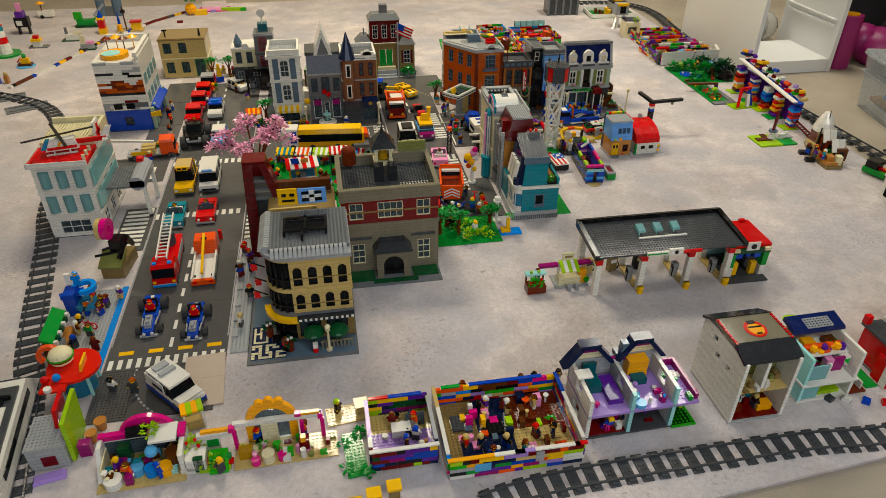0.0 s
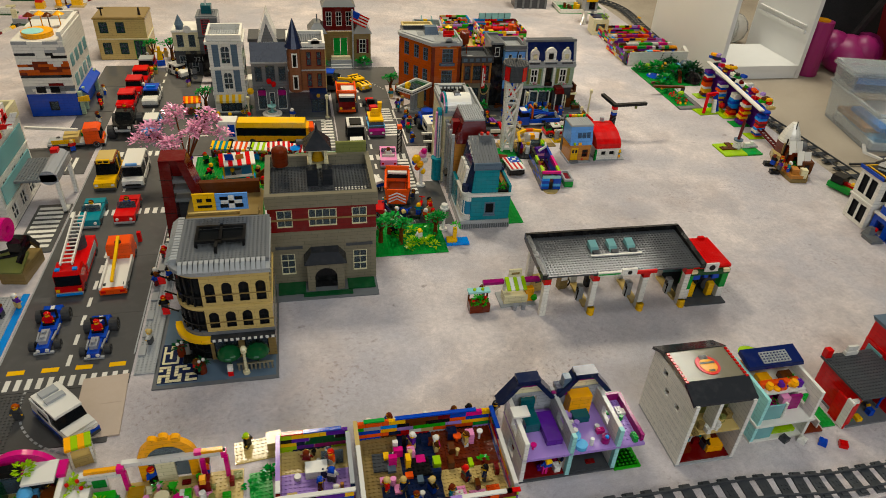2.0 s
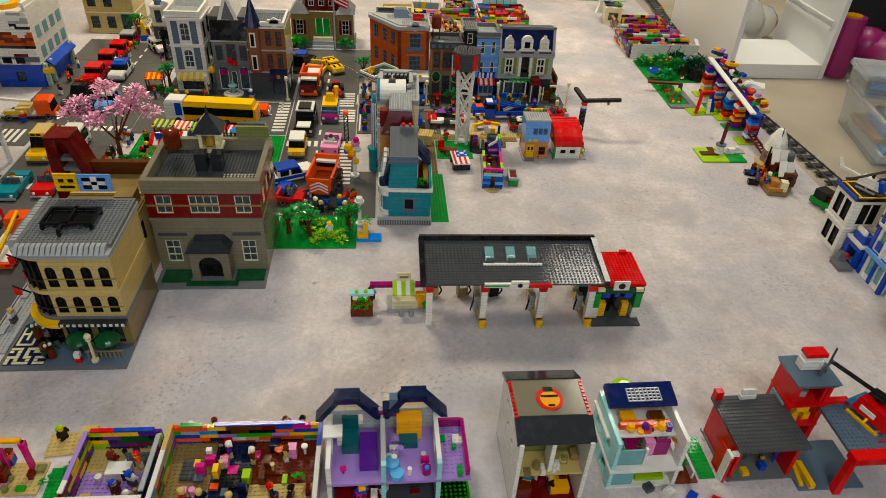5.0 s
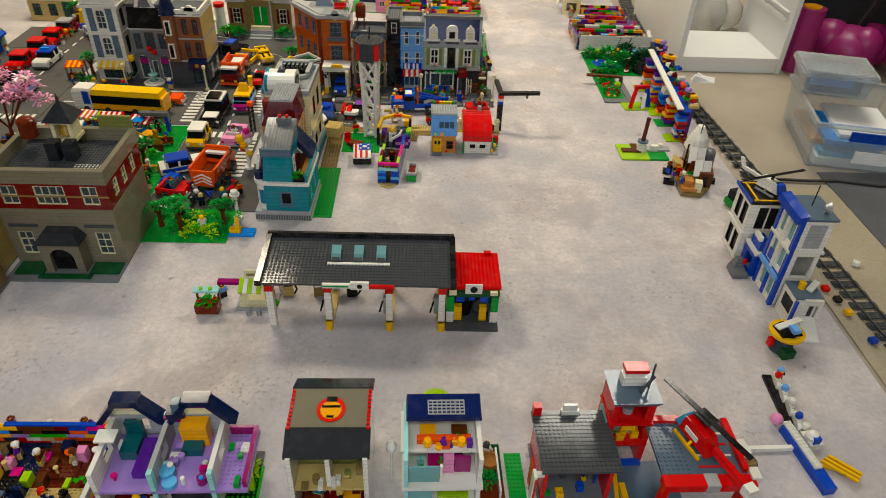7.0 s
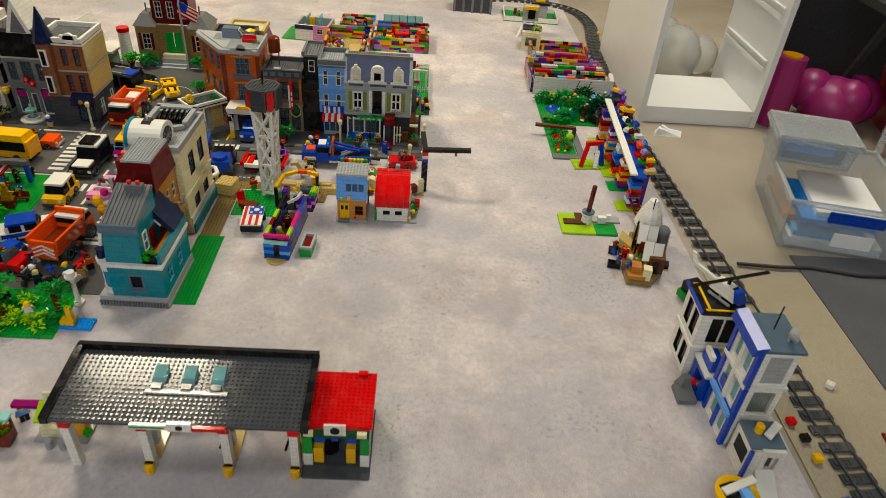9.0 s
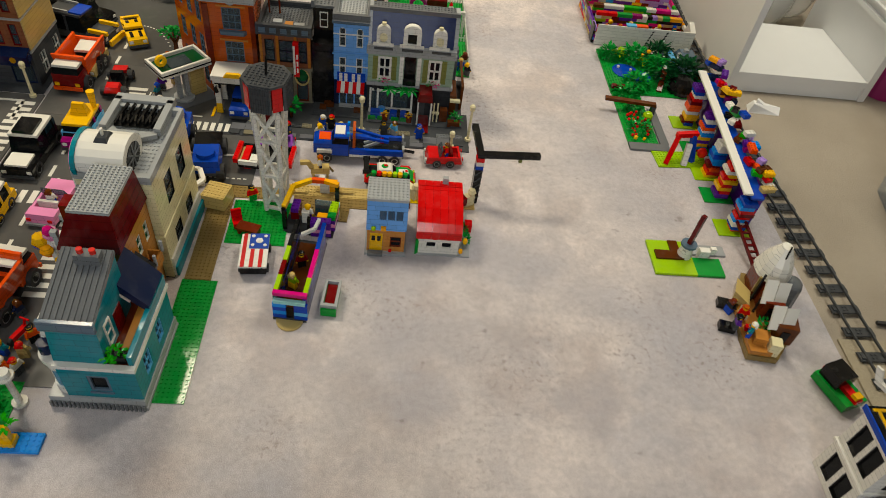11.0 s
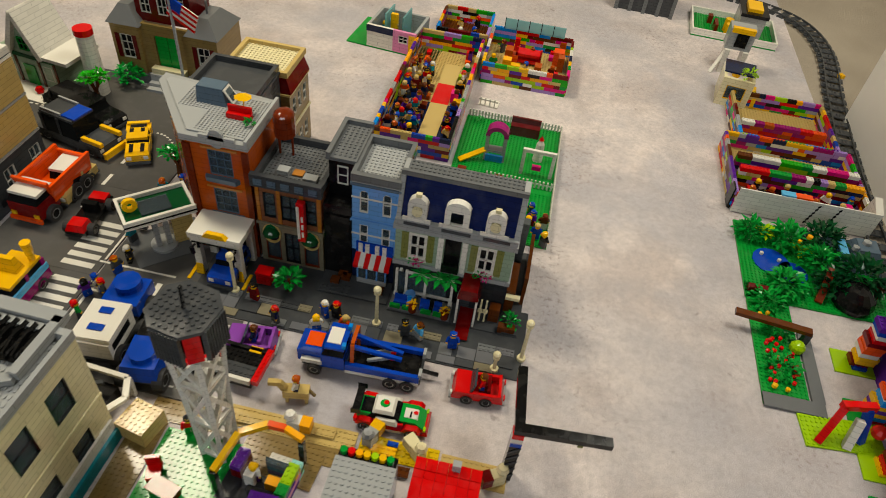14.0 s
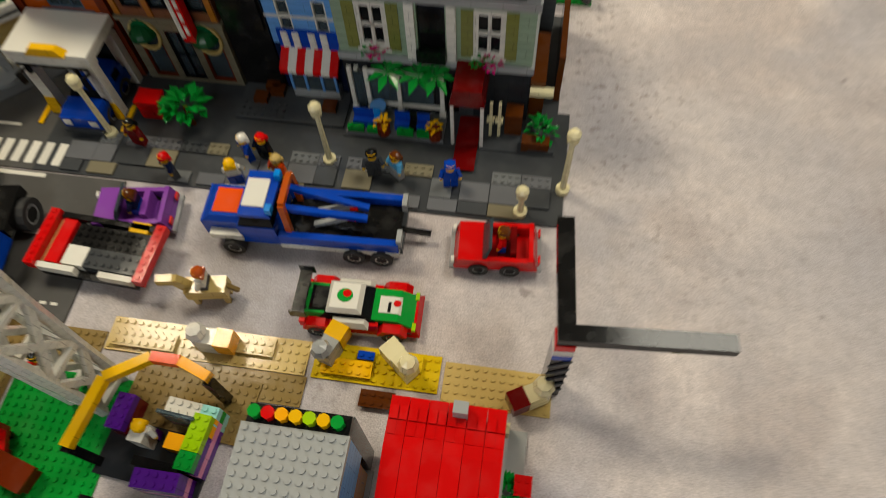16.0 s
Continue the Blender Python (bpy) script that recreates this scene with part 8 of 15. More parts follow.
# long blue tow truck with red buggy behind
vehicle("tow_lorry", "blue toy tow lorry with white stripes and a lifting boom", "toy truck", 1.213, 1.170, -88, (2.9, 1.15, 1.2, -7.2, 5.2, 8.0), [
    ("chassis", "darkgrey", ("b", -2.4, -9.5, 1.0, 2.4, 10, 1.8)), ("bonnet", "blue", ("b", -2.2, -10.2, 1.6, 2.2, -6.2, 4.2), ("t", -2.2, -10.0, 4.2, 2.2, -6.2, 4.8, -1.8, -9.2, 1.8, -6.2)),
    ("mudguard", "white", ("b", -3.0, -9.4, 2.2, -2.2, -6.0, 3.0), ("b", 2.2, -9.4, 2.2, 3.0, -6.0, 3.0)), ("cab", "blue", ("b", -2.8, -6.2, 1.6, 2.8, -2.4, 4.6)), ("window_band", "pane_black", ("t", -2.7, -6.1, 4.6, 2.7, -2.5, 6.2, -2.5, -5.4, 2.5, -2.5)),
    ("cab_roof", "blue", ("b", -2.6, -5.6, 6.2, 2.6, -2.4, 6.6)), ("cab_roof_panel", "white", ("b", -1.6, -5.4, 6.6, 1.6, -3.2, 6.75)), ("bonnet_flash", "orange", ("b", -1.4, -9.0, 4.8, 1.4, -6.4, 4.9)), ("light", "azure", ("b", -2.4, -2.8, 6.6, -1.6, -2.2, 7.4), ("b", 1.6, -2.8, 6.6, 2.4, -2.2, 7.4)),
    ("side_board", "blue", ("b", -3.0, -2.2, 2.2, -2.3, 9.8, 3.6), ("b", 2.3, -2.2, 2.2, 3.0, 9.8, 3.6)), ("stripe", "white", ("b", -3.1, -2.2, 1.6, -2.4, 9.8, 2.2), ("b", 2.4, -2.2, 1.6, 3.1, 9.8, 2.2)),
    ("bed", "black", ("b", -2.3, -2.0, 2.0, 2.3, 9.6, 2.6)), ("boom", "blue", ("r", (-1.2, -1.5, 6.2), (-0.6, 6.5, 4.4), 0.6), ("r", (1.2, -1.5, 6.2), (0.6, 6.5, 4.4), 0.6)), ("boom_frame", "darkorange", ("r", (-2.2, -1.2, 2.6), (-1.8, -1.2, 7.6), 0.6), ("r", (2.2, -1.2, 2.6), (1.8, -1.2, 7.6), 0.6), ("r", (-1.8, -1.2, 7.6), (1.8, -1.2, 7.6), 0.6)),
    ("piston", "lightgrey", ("r", (-0.8, 1, 2.8), (-0.6, 5, 4.6), 0.5), ("r", (0.8, 1, 2.8), (0.6, 5, 4.6), 0.5)), ("piston_tip", "red", ("c", -0.6, 4.6, 4.4, 0.4, 0.8, 8, "y"), ("c", 0.6, 4.6, 4.4, 0.4, 0.8, 8, "y")), ("tow_hook", "black", ("r", (0, 9.6, 1.8), (0, 12.6, 1.4), 0.5)), ("tail_light", "lightgrey", ("b", -2.8, 9.6, 3.0, -1.4, 10.1, 4.2), ("b", 1.4, 9.6, 3.0, 2.8, 10.1, 4.2))], rim="white")
racer = vehicle("racing_car", "green, white and red toy racing car with a black rear wing", "toy car", 1.282, 1.084, 92, (2.7, 1.1, 1.0, -3.9, 3.7), [
    ("chassis", "darkgrey", ("b", -2.4, -5.8, 0.6, 2.4, 5.4, 1.2)), ("sill", "white", ("b", -2.9, -2.4, 0.6, 2.9, 2.2, 1.2)), ("door", "red", ("t", -2.9, -2.5, 1.2, 2.9, 2.4, 2.5, -2.5, -2.5, 2.5, 2.4)),
    ("nose", "red", ("t", -2.6, -6.6, 0.7, 2.6, -5.0, 1.7, -2.0, -6.2, 2.0, -4.6)), ("bonnet", "green", ("t", -2.0, -6.2, 1.5, 2.0, -1.6, 2.9, -1.9, -4.4, 1.9, -1.6)), ("bonnet_panel", "white", ("t", -1.2, -5.4, 1.9, 1.2, -2.4, 2.98, -1.0, -4.4, 1.0, -2.4)),
    ("wheel_arch", "red", ("t", -3.2, -5.4, 1.6, -2.0, -2.4, 2.5, -3.1, -4.8, -2.0, -3.0), ("t", 2.0, -5.4, 1.6, 3.2, -2.4, 2.5, 2.0, -4.8, 3.1, -3.0), ("t", -3.2, 2.2, 1.6, -2.0, 5.2, 2.6, -3.1, 2.8, -2.0, 4.6), ("t", 2.0, 2.2, 1.6, 3.2, 5.2, 2.6, 2.0, 2.8, 3.1, 4.6)),
    ("canopy", "pane_black", ("t", -2.1, -2.2, 2.5, 2.1, 3.6, 4.0, -1.5, -0.6, 1.5, 2.2)), ("roof", "white", ("t", -1.9, -0.9, 3.8, 1.9, 2.7, 4.35, -1.5, -0.5, 1.5, 2.3)), ("roof_roundel", "green", ("c", 0, 0.9, 4.35, 0.8, 0.08, 14)), ("roof_drop", "red", ("c", 0.2, 0.7, 4.43, 0.45, 0.06, 10)),
    ("rear_deck", "green", ("t", -2.0, 2.4, 2.3, 2.0, 5.2, 3.2, -1.8, 2.6, 1.8, 5.0)), ("tail", "red", ("b", -2.6, 5.0, 1.2, 2.6, 5.6, 2.3)), ("wing_post", "black", ("b", -1.5, 4.8, 3.0, -1.2, 5.4, 4.4), ("b", 1.2, 4.8, 3.0, 1.5, 5.4, 4.4)), ("wing", "black", ("b", -2.6, 4.6, 4.4, 2.6, 5.8, 4.65), ("b", -2.75, 4.4, 3.8, -2.6, 6.0, 5.0), ("b", 2.6, 4.4, 3.8, 2.75, 6.0, 5.0)),
    ("headlight", "lime", ("b", 1.4, -6.2, 1.5, 2.3, -5.8, 1.9), ("b", -2.3, -6.2, 1.5, -1.4, -5.8, 1.9)), ("side_flash", "white", ("t", -3.0, -1.6, 2.5, -2.2, 2.2, 3.1, -2.6, -1.2, -2.0, 2.0), ("t", 2.2, -1.6, 2.5, 3.0, 2.2, 3.1, 2.0, -1.2, 2.6, 2.0)), ("bonnet_mark", "red", ("c", 0.2, -4.2, 3.0, 0.4, 0.05, 10)), ("bonnet_bar", "black", ("b", -0.9, -3.6, 2.98, 0.3, -3.3, 3.03)), ("cockpit_panel", "black", ("t", -1.5, 2.3, 3.2, 1.5, 4.6, 3.5, -1.3, 2.5, 1.3, 4.2))], rim="white")
racer.scale = (0.86, 0.94, 0.95)
# red bench-like cart on wheels
cart = thing("market_cart", "black and red toy cart with white end bars", "toy cart", 1.012, 1.108, 0, -3, "toy vehicles")
for xx in (-3.6, 3.6):
    for s in (-1, 1):
        cw = part("wheel", shared("cartwheel", lambda: Geo().cyl(0, -0.3, 0, 0.9, 0.6, 10, "y").mesh("wheel", ["red"])), "", cart)
        cw.matrix_basis = pose(xx * 0.01, 0.02 * s, 0.009)
part("bed", Geo().box(-5.6, -2.6, 1.5, 5.6, 2.6, 1.9), "black", cart)
part("cover", Geo().box(-2.9, -0.2, 1.9, 5.0, 2.2, 2.9).studs(-2.9, -0.2, 5, 2.2, 2.9, 6), "black", cart)
part("cover", Geo().box(-0.6, -2.4, 1.9, 5.0, -0.25, 2.9).studs(-0.6, -2.4, 5, -0.25, 2.9, 6), "darkgrey", cart)
part("cover", Geo().box(-2.9, -2.4, 1.9, -0.65, -0.25, 2.95), "white", cart)
part("inner_strip", Geo().box(-5.2, -2.4, 1.9, -4.7, 2.4, 2.6).studs(-5.2, -2.4, -4.7, 2.4, 2.6, 6), "tan", cart)
part("side_bar", Geo().box(-5.2, 2.6, 2.0, 5.2, 3.2, 3.0).box(-5.2, -3.2, 1.3, 5.2, -2.6, 2.0), "black", cart)
part("stripe", Geo().box(-4.6, -2.5, 1.9, -3.2, 2.4, 3.1), "red", cart)
part("end_bar", Geo().box(-6.3, -3.2, 2.4, -5.3, 3.2, 3.5).studs(-6.3, -3.2, -5.3, 3.2, 3.5, 6), "red", cart)
part("end_bar", Geo().box(5.3, -3.2, 2.4, 6.3, 3.2, 3.5).studs(5.3, -3.2, 6.3, 3.2, 3.5, 6), "red", cart)
part("edge", Geo().box(-5.2, -3.2, 2.0, -1.2, -2.6, 3.0).box(1.4, -3.2, 2.0, 5.0, -2.6, 3.0), "white", cart)
part("crate", Geo().box(2.4, 2.2, 1.9, 4.4, 3.4, 3.0), "yellow", cart)
horse = thing("toy_horse", "tan toy horse with a brown-haired rider", "toy horse", 1.133, 1.082, 0, -80)
part("body", Geo().box(-0.9, -2.0, 1.4, 0.9, 2.0, 2.9), "tan", horse)
for a, b in ((-0.7, -1.7), (0.3, -1.7), (-0.7, 1.3), (0.3, 1.3)):
    part("leg", Geo().box(a, b, 0, a + 0.45, b + 0.5, 1.4), "tan", horse)
part("neck", Geo().hexa([(-0.4, -2.2, 2.4), (0.4, -2.2, 2.4), (0.4, -1.2, 2.8), (-0.4, -1.2, 2.8)], [(-0.35, -3.2, 4.4), (0.35, -3.2, 4.4), (0.35, -2.2, 4.6), (-0.35, -2.2, 4.6)]).box(-0.4, -4.2, 3.7, 0.4, -2.6, 4.6), "tan", horse)
part("tail", Geo().bar((0, 1.9, 2.7), (0, 2.8, 1.3), 0.4), "darktan", horse)
toy_figure(1.133, 1.083, 0.02, -80, "white", "darkblue", "darkorange")
# small flag-roofed trailer
fc = thing("flag_trailer", "toy trailer with a stars and stripes roof", "toy trailer", 1.037, 0.820, 0, 4, "toy vehicles")
part("body", Geo().box(-2.4, -4, 0.6, 2.4, 4, 2.6), "black", fc)
part("roof", Geo().box(-2.6, -4.3, 2.6, 2.6, 4.3, 3.0), "print_white", fc)
for i in range(3):
    part("stripe", Geo().box(-2.2 + i * 1.6, -4.35, 3.0, -1.5 + i * 1.6, 4.3 if i == 0 else 0.2, 3.08), "print_red", fc)
part("canton", Geo().box(-1.0, 0.4, 3.0, 2.6, 4.3, 3.12), "print_blue", fc)
part("star", Geo().cyl(-0.4, 1.2, 3.12, 0.35, 0.1, 8).cyl(1.9, 1.2, 3.12, 0.35, 0.1, 8).cyl(0.8, 2.4, 3.12, 0.7, 0.1, 10).cyl(-0.4, 3.6, 3.12, 0.35, 0.1, 8).cyl(1.9, 3.6, 3.12, 0.35, 0.1, 8), "print_white", fc)
for s in (-1, 1):
    for yy in (-2.6, 2.6):
        wheel(fc, 2.4 * s, yy, 0.9, 0.7)
# white police van at the road's near end
closed_car("police_van", "white toy police van with a blue lower body", -0.124, -0.104, 42, 13.0, "white", "white", w=2.9, h=6.2, hood=0.22, boot=0.04, extra=[("roof_light", "lightgrey", ("b", -1.8, 1.0, 6.2, 1.8, 2.2, 6.8)), ("roof_hatch", "lightgrey", ("b", -1.6, 3.2, 6.2, 1.6, 5.0, 6.7)), ("lower_body", "blue", ("b", -3.0, -6.7, 0.9, 3.0, 6.6, 2.2)), ("bonnet", "white", ("b", -2.7, -6.3, 3.5, 2.7, -3.9, 3.8)), ("side_panel", "white", ("b", -2.95, -0.6, 3.0, -2.75, 6.0, 5.6), ("b", 2.75, -0.6, 3.0, 2.95, 6.0, 5.6)), ("lettering_bar", "darkblue", ("b", -3.02, -0.2, 3.6, -2.95, 3.4, 4.4), ("b", 2.95, -0.2, 3.6, 3.02, 3.4, 4.4))])
# mixed small vehicles south of the junction
closed_car("small_truck", "small yellow and white toy truck", 0.528, 0.898, 0, 10, "yellow", "white", w=2.6, h=6.0, hood=0.16)
convertible(0.632, 0.93, 175, "pink", "pink open toy convertible with white seats", "white", 12, "white")
closed_car("pickup", "blue and white toy pickup", 0.527, 0.733, 115, 13, "white", "blue", w=2.7, h=5.2, extra=[("stripe", "blue", ("b", -2.8, -6.2, 1.8, -2.7, 6, 2.8), ("b", 2.7, -6.2, 1.8, 2.8, 6, 2.8))])
convertible(0.538, 0.608, 80, "red", "small red open toy roadster", "black", 9, "teal")
closed_car("minibus", "brown and white toy truck near the crossing", 0.539, 1.427, 2, 11, "tan", "white", w=2.7, h=6.0)

# ---- service station ----
stn = thing("service_station", "grey-roofed toy service station with white pillars and pump bays", "toy building", 0.899, 0.085, 0, -0.4, "toy buildings")
for xx, foot in ((0, None), (12.2, "yellow"), (25.2, "yellow"), (36.4, "yellow")):
    part("pillar", Geo().box(xx - 0.7, 0, 0, xx + 0.7, 1.5, 9.6), "white", stn)
    part("pillar_top", Geo().box(xx - 0.85, -0.05, 9.6, xx + 0.85, 1.65, 11.2), "red", stn)
    part("pillar_cap", Geo().box(xx - 0.85, -0.05, 11.2, xx + 0.85, 1.65, 12.6), "darkgreen", stn)
    part("back_post", Geo().box(xx - 0.8, 11.6, 0, xx + 0.8, 13.2, 12.6), "white", stn)
    if foot:
        part("pillar_foot", Geo().cyl(xx, -0.6, 0, 0.85, 1.9, 10).box(xx - 0.8, -0.6, 0, xx + 0.8, 0.0, 1.9), foot, stn)
        pump = part("fuel_pump", Geo().box(xx - 1.6, 4.6, 0, xx - 0.2, 6.2, 4.4), "lightgrey", stn)
        part("pump_display", Geo().box(xx - 1.7, 4.9, 2.6, xx - 1.6, 5.9, 3.8), "black", pump)
        part("pump_hose", Geo().bar((xx - 1.7, 4.5, 3.6), (xx - 2.4, 3.6, 1.2), 0.3), "black", pump)
        part("pump_island", Geo().box(xx - 1.0, 2.0, 0, xx + 0.9, 11.4, 0.6), "tan", stn)
part("roof", Geo().hexa([(-1.2, -1.4, 12.6), (38.2, -1.4, 12.6), (38.2, 13.4, 13.6), (-1.2, 13.4, 13.6)], [(-1.2, -1.4, 13.1), (38.2, -1.4, 13.1), (38.2, 13.4, 14.1), (-1.2, 13.4, 14.1)]), "darkgrey", stn, "dark grey studded roof slope")
for i in range(17):
    t0 = -1.2 + i * 0.87
    z = 13.1 + (t0 + 1.4) / 14.8
    part("roof_rib", Geo().studs(-1.0, t0, 37.9, t0 + 0.82, z + 0.02, 6), "darkgrey", stn)
part("roof_rim", Geo().hexa([(-2.0, 13.0, 13.4), (39, 13.0, 13.4), (39, 14.2, 13.4), (-2.0, 14.2, 13.4)], [(-2.0, 13.2, 15.4), (39, 13.2, 15.4), (39, 14.2, 15.2), (-2, 14.2, 15.2)]), "black", stn)
part("roof_rim", Geo().hexa([(-2.2, -1.6, 12.4), (-1.0, -1.6, 12.4), (-1.0, 13.2, 13.4), (-2.2, 13.2, 13.4)], [(-2.2, -1.6, 13.8), (-1.0, -1.6, 13.8), (-1.0, 13.2, 15.2), (-2.2, 13.2, 15.2)]), "black", stn)
part("roof_rim", Geo().hexa([(38.0, -1.6, 12.4), (39.2, -1.6, 12.4), (39.2, 13.2, 13.4), (38.0, 13.2, 13.4)], [(38.0, -1.6, 13.8), (39.2, -1.6, 13.8), (39.2, 13.2, 15.2), (38.0, 13.2, 15.2)]), "black", stn)
part("sign_beam", Geo().box(11.6, -1.9, 12.4, 18.6, -1.3, 13.4).box(17.4, -2.0, 12.2, 21.2, -1.4, 14.0), "white", stn)
part("sign_green", Geo().box(11.6, -2.0, 12.75, 17.0, -1.9, 13.1), "green", stn)
part("sign_red", Geo().box(21.2, -2.0, 12.4, 26.4, -1.4, 13.2), "red", stn)
part("sign_drop", Geo().cyl(19.3, -2.1, 13.1, 0.55, 0.12, 12, "y"), "black", stn)
for i in range(3):
    part("sunroof", Geo().hexa([(12.6 + 4.8 * i, 6, 13.6), (14.6 + 4.8 * i, 6, 13.6), (14.6 + 4.8 * i, 9.4, 13.9), (12.6 + 4.8 * i, 9.4, 13.9)], [(12.6 + 4.8 * i, 7.0, 14.6), (14.6 + 4.8 * i, 7.0, 14.6), (14.6 + 4.8 * i, 9.4, 15.2), (12.6 + 4.8 * i, 9.4, 15.2)]), "pane_aqua", stn)
    part("sunroof_box", Geo().box(12.8 + 4.8 * i, 5.0, 13.5, 14.4 + 4.8 * i, 6.2, 14.3), "darkgrey", stn)
part("sunroof_curb", Geo().box(12.0, 4.4, 13.45, 25.2, 5.0, 13.9), "white", stn)
hut = thing("car_wash", "green and white toy car wash with red roof", "toy building", 1.272, 0.096, 0, -0.4, "toy buildings")
part("base", Geo().box(0, -2.2, 0, 11.6, 13, 0.35), "darkgrey", hut)
part("ramp", Geo().hexa([(0.2, -2.4, 0), (11.4, -2.4, 0), (11.4, 0, 0), (0.2, 0, 0)], [(0.2, -2.3, 0.1), (11.4, -2.3, 0.1), (11.4, 0, 0.6), (0.2, 0, 0.6)]), "darkgrey", hut)
for a in (0.2, 9.8):
    part("pillar", Geo().box(a, 0, 0.35, a + 1.6, 3, 3.6), "white", hut)
    part("pillar_top", Geo().box(a, 0, 3.6, a + 1.6, 3, 8.0), "green", hut)
part("back_wall", Geo().box(0.2, 11.6, 0.35, 11.4, 12.4, 9.4), "aqua", hut)
part("side_wall", Geo().box(10.8, 3, 0.35, 11.4, 11.6, 9.4), "green", hut)
part("beam", Geo().box(0.2, -0.2, 8.0, 11.4, 2.4, 9.4), "darkgreen", hut)
part("light", Geo().box(0.6, -0.6, 8.8, 2.2, 0.2, 9.6).box(9.4, -0.6, 8.8, 11.0, 0.2, 9.6), "cream", hut)
part("roof", Geo().box(-0.4, 0.6, 9.4, 11.8, 12.8, 10.2).studs(-0.4, 0.6, 11.8, 12.8, 10.2, 6).box(8.6, 11.6, 10.2, 10.2, 12.6, 11), "red", hut)
part("sign", Geo().box(4.0, -0.5, 9.2, 7.6, -0.1, 11.6), "white", hut)
part("sign_drop", Geo().cyl(5.8, -0.65, 10.4, 0.8, 0.15, 12, "y"), "black", hut)
part("brush", Geo().cyl(4.4, 3.6, 0.6, 1.5, 7.2, 12), "black", hut)
part("blue_jet", Geo().box(2.2, 0.4, 6.2, 4.0, 1.2, 8.0).box(5.0, 0.4, 6.6, 6.2, 1.2, 8.0).box(7.4, 0.4, 6.2, 9.2, 1.2, 8.0), "blue", hut)
part("brush_guard", Geo().box(1.9, 0.6, 0.6, 3.6, 2.0, 4.4), "yellow", hut)
part("brush_guard", Geo().box(7.4, 0.6, 0.6, 9.0, 2.0, 4.4), "yellow", hut)
part("tyre_stack", Geo().ring(8.0, 3.6, 1.8, 3.2, 0.9, 2.0, 14, axis="y"), "rubber", hut)
# juice stall
stall = thing("juice_stall", "white and lime toy juice stall with magenta shelves", "toy stall", 0.797, 0.139, 0, 0)
part("counter", Geo().box(2, 0, 0.3, 8.0, 3, 2.6), "cream", stall)
part("base", Geo().box(1, -1, 0, 10, 5, 0.32), "lightgrey", stall)
for i in range(5):
    part("awning_strip", Geo().hexa([(2.2 + i, -1.0, 5.0), (3.15 + i, -1.0, 5.0), (3.15 + i, 2.4, 6.4), (2.2 + i, 2.4, 6.4)], [(2.2 + i, -1.0, 5.4), (3.15 + i, -1.0, 5.4), (3.15 + i, 2.4, 6.9), (2.2 + i, 2.4, 6.9)]), "lime" if i % 2 == 0 else "white", stall)
part("shelf", Geo().box(-3, 2.2, 4.8, 2.2, 3.6, 5.6).box(7.4, 2.2, 4.8, 11.4, 3.6, 5.6), "magenta", stall)
part("post", Geo().box(2.2, 2.4, 2.6, 2.8, 3, 6.2).box(6.8, 2.4, 2.6, 7.4, 3, 6.2), "white", stall)
part("sign", Geo().box(3.2, 2.2, 6.8, 6.4, 2.7, 9.0), "cream", stall)
part("sign_bar", Geo().box(3.8, 2.1, 7.6, 5.8, 2.2, 8.2), "darktan", stall)
part("juicer", Geo().box(7.6, 0.4, 0.3, 9.6, 2.0, 4.0), "bloyellow", stall)
part("fruit", Geo().ball(9.8, 0.4, 1.4, 0.9, 8), "brightgreen", stall)
part("stool", Geo().cyl(4.2, -2.0, 0, 0.6, 1.6, 8).cyl(6.4, -2.0, 0, 0.6, 1.6, 8), "silver", stall)
crate = thing("flower_cart", "brown toy flower crate with an aqua and lime awning", "toy cart", 0.724, 0.114, 0, 0)
part("box", Geo().box(0, 0, 0.3, 5, 3, 2.6), "redbrown", crate)
part("plant", Geo().foliage(2.5, 1.5, 2.8, 2.0, 90, 0.6, 0.9, 0.4), "brightgreen", crate)
part("flower", Geo().ball(1, 1, 3.2, 0.5, 6).ball(3.4, 0.6, 3.1, 0.5, 6).ball(4.2, 2, 3.3, 0.5, 6), "red", crate)
part("awning", Geo().box(-0.2, 1.6, 5.0, 5.2, 3.4, 5.5), "aqua", crate)
part("post", Geo().box(0, 2.6, 2.6, 0.4, 3, 5).box(4.6, 2.6, 2.6, 5, 3, 5), "brown", crate)
part("fruit", Geo().ball(1.4, 2.4, 5.7, 0.5, 6).ball(3.4, 2.4, 5.7, 0.5, 6), "lime", crate)
toy_figure(0.770, 0.177, 0, 40, "medblue", "black", "brown")

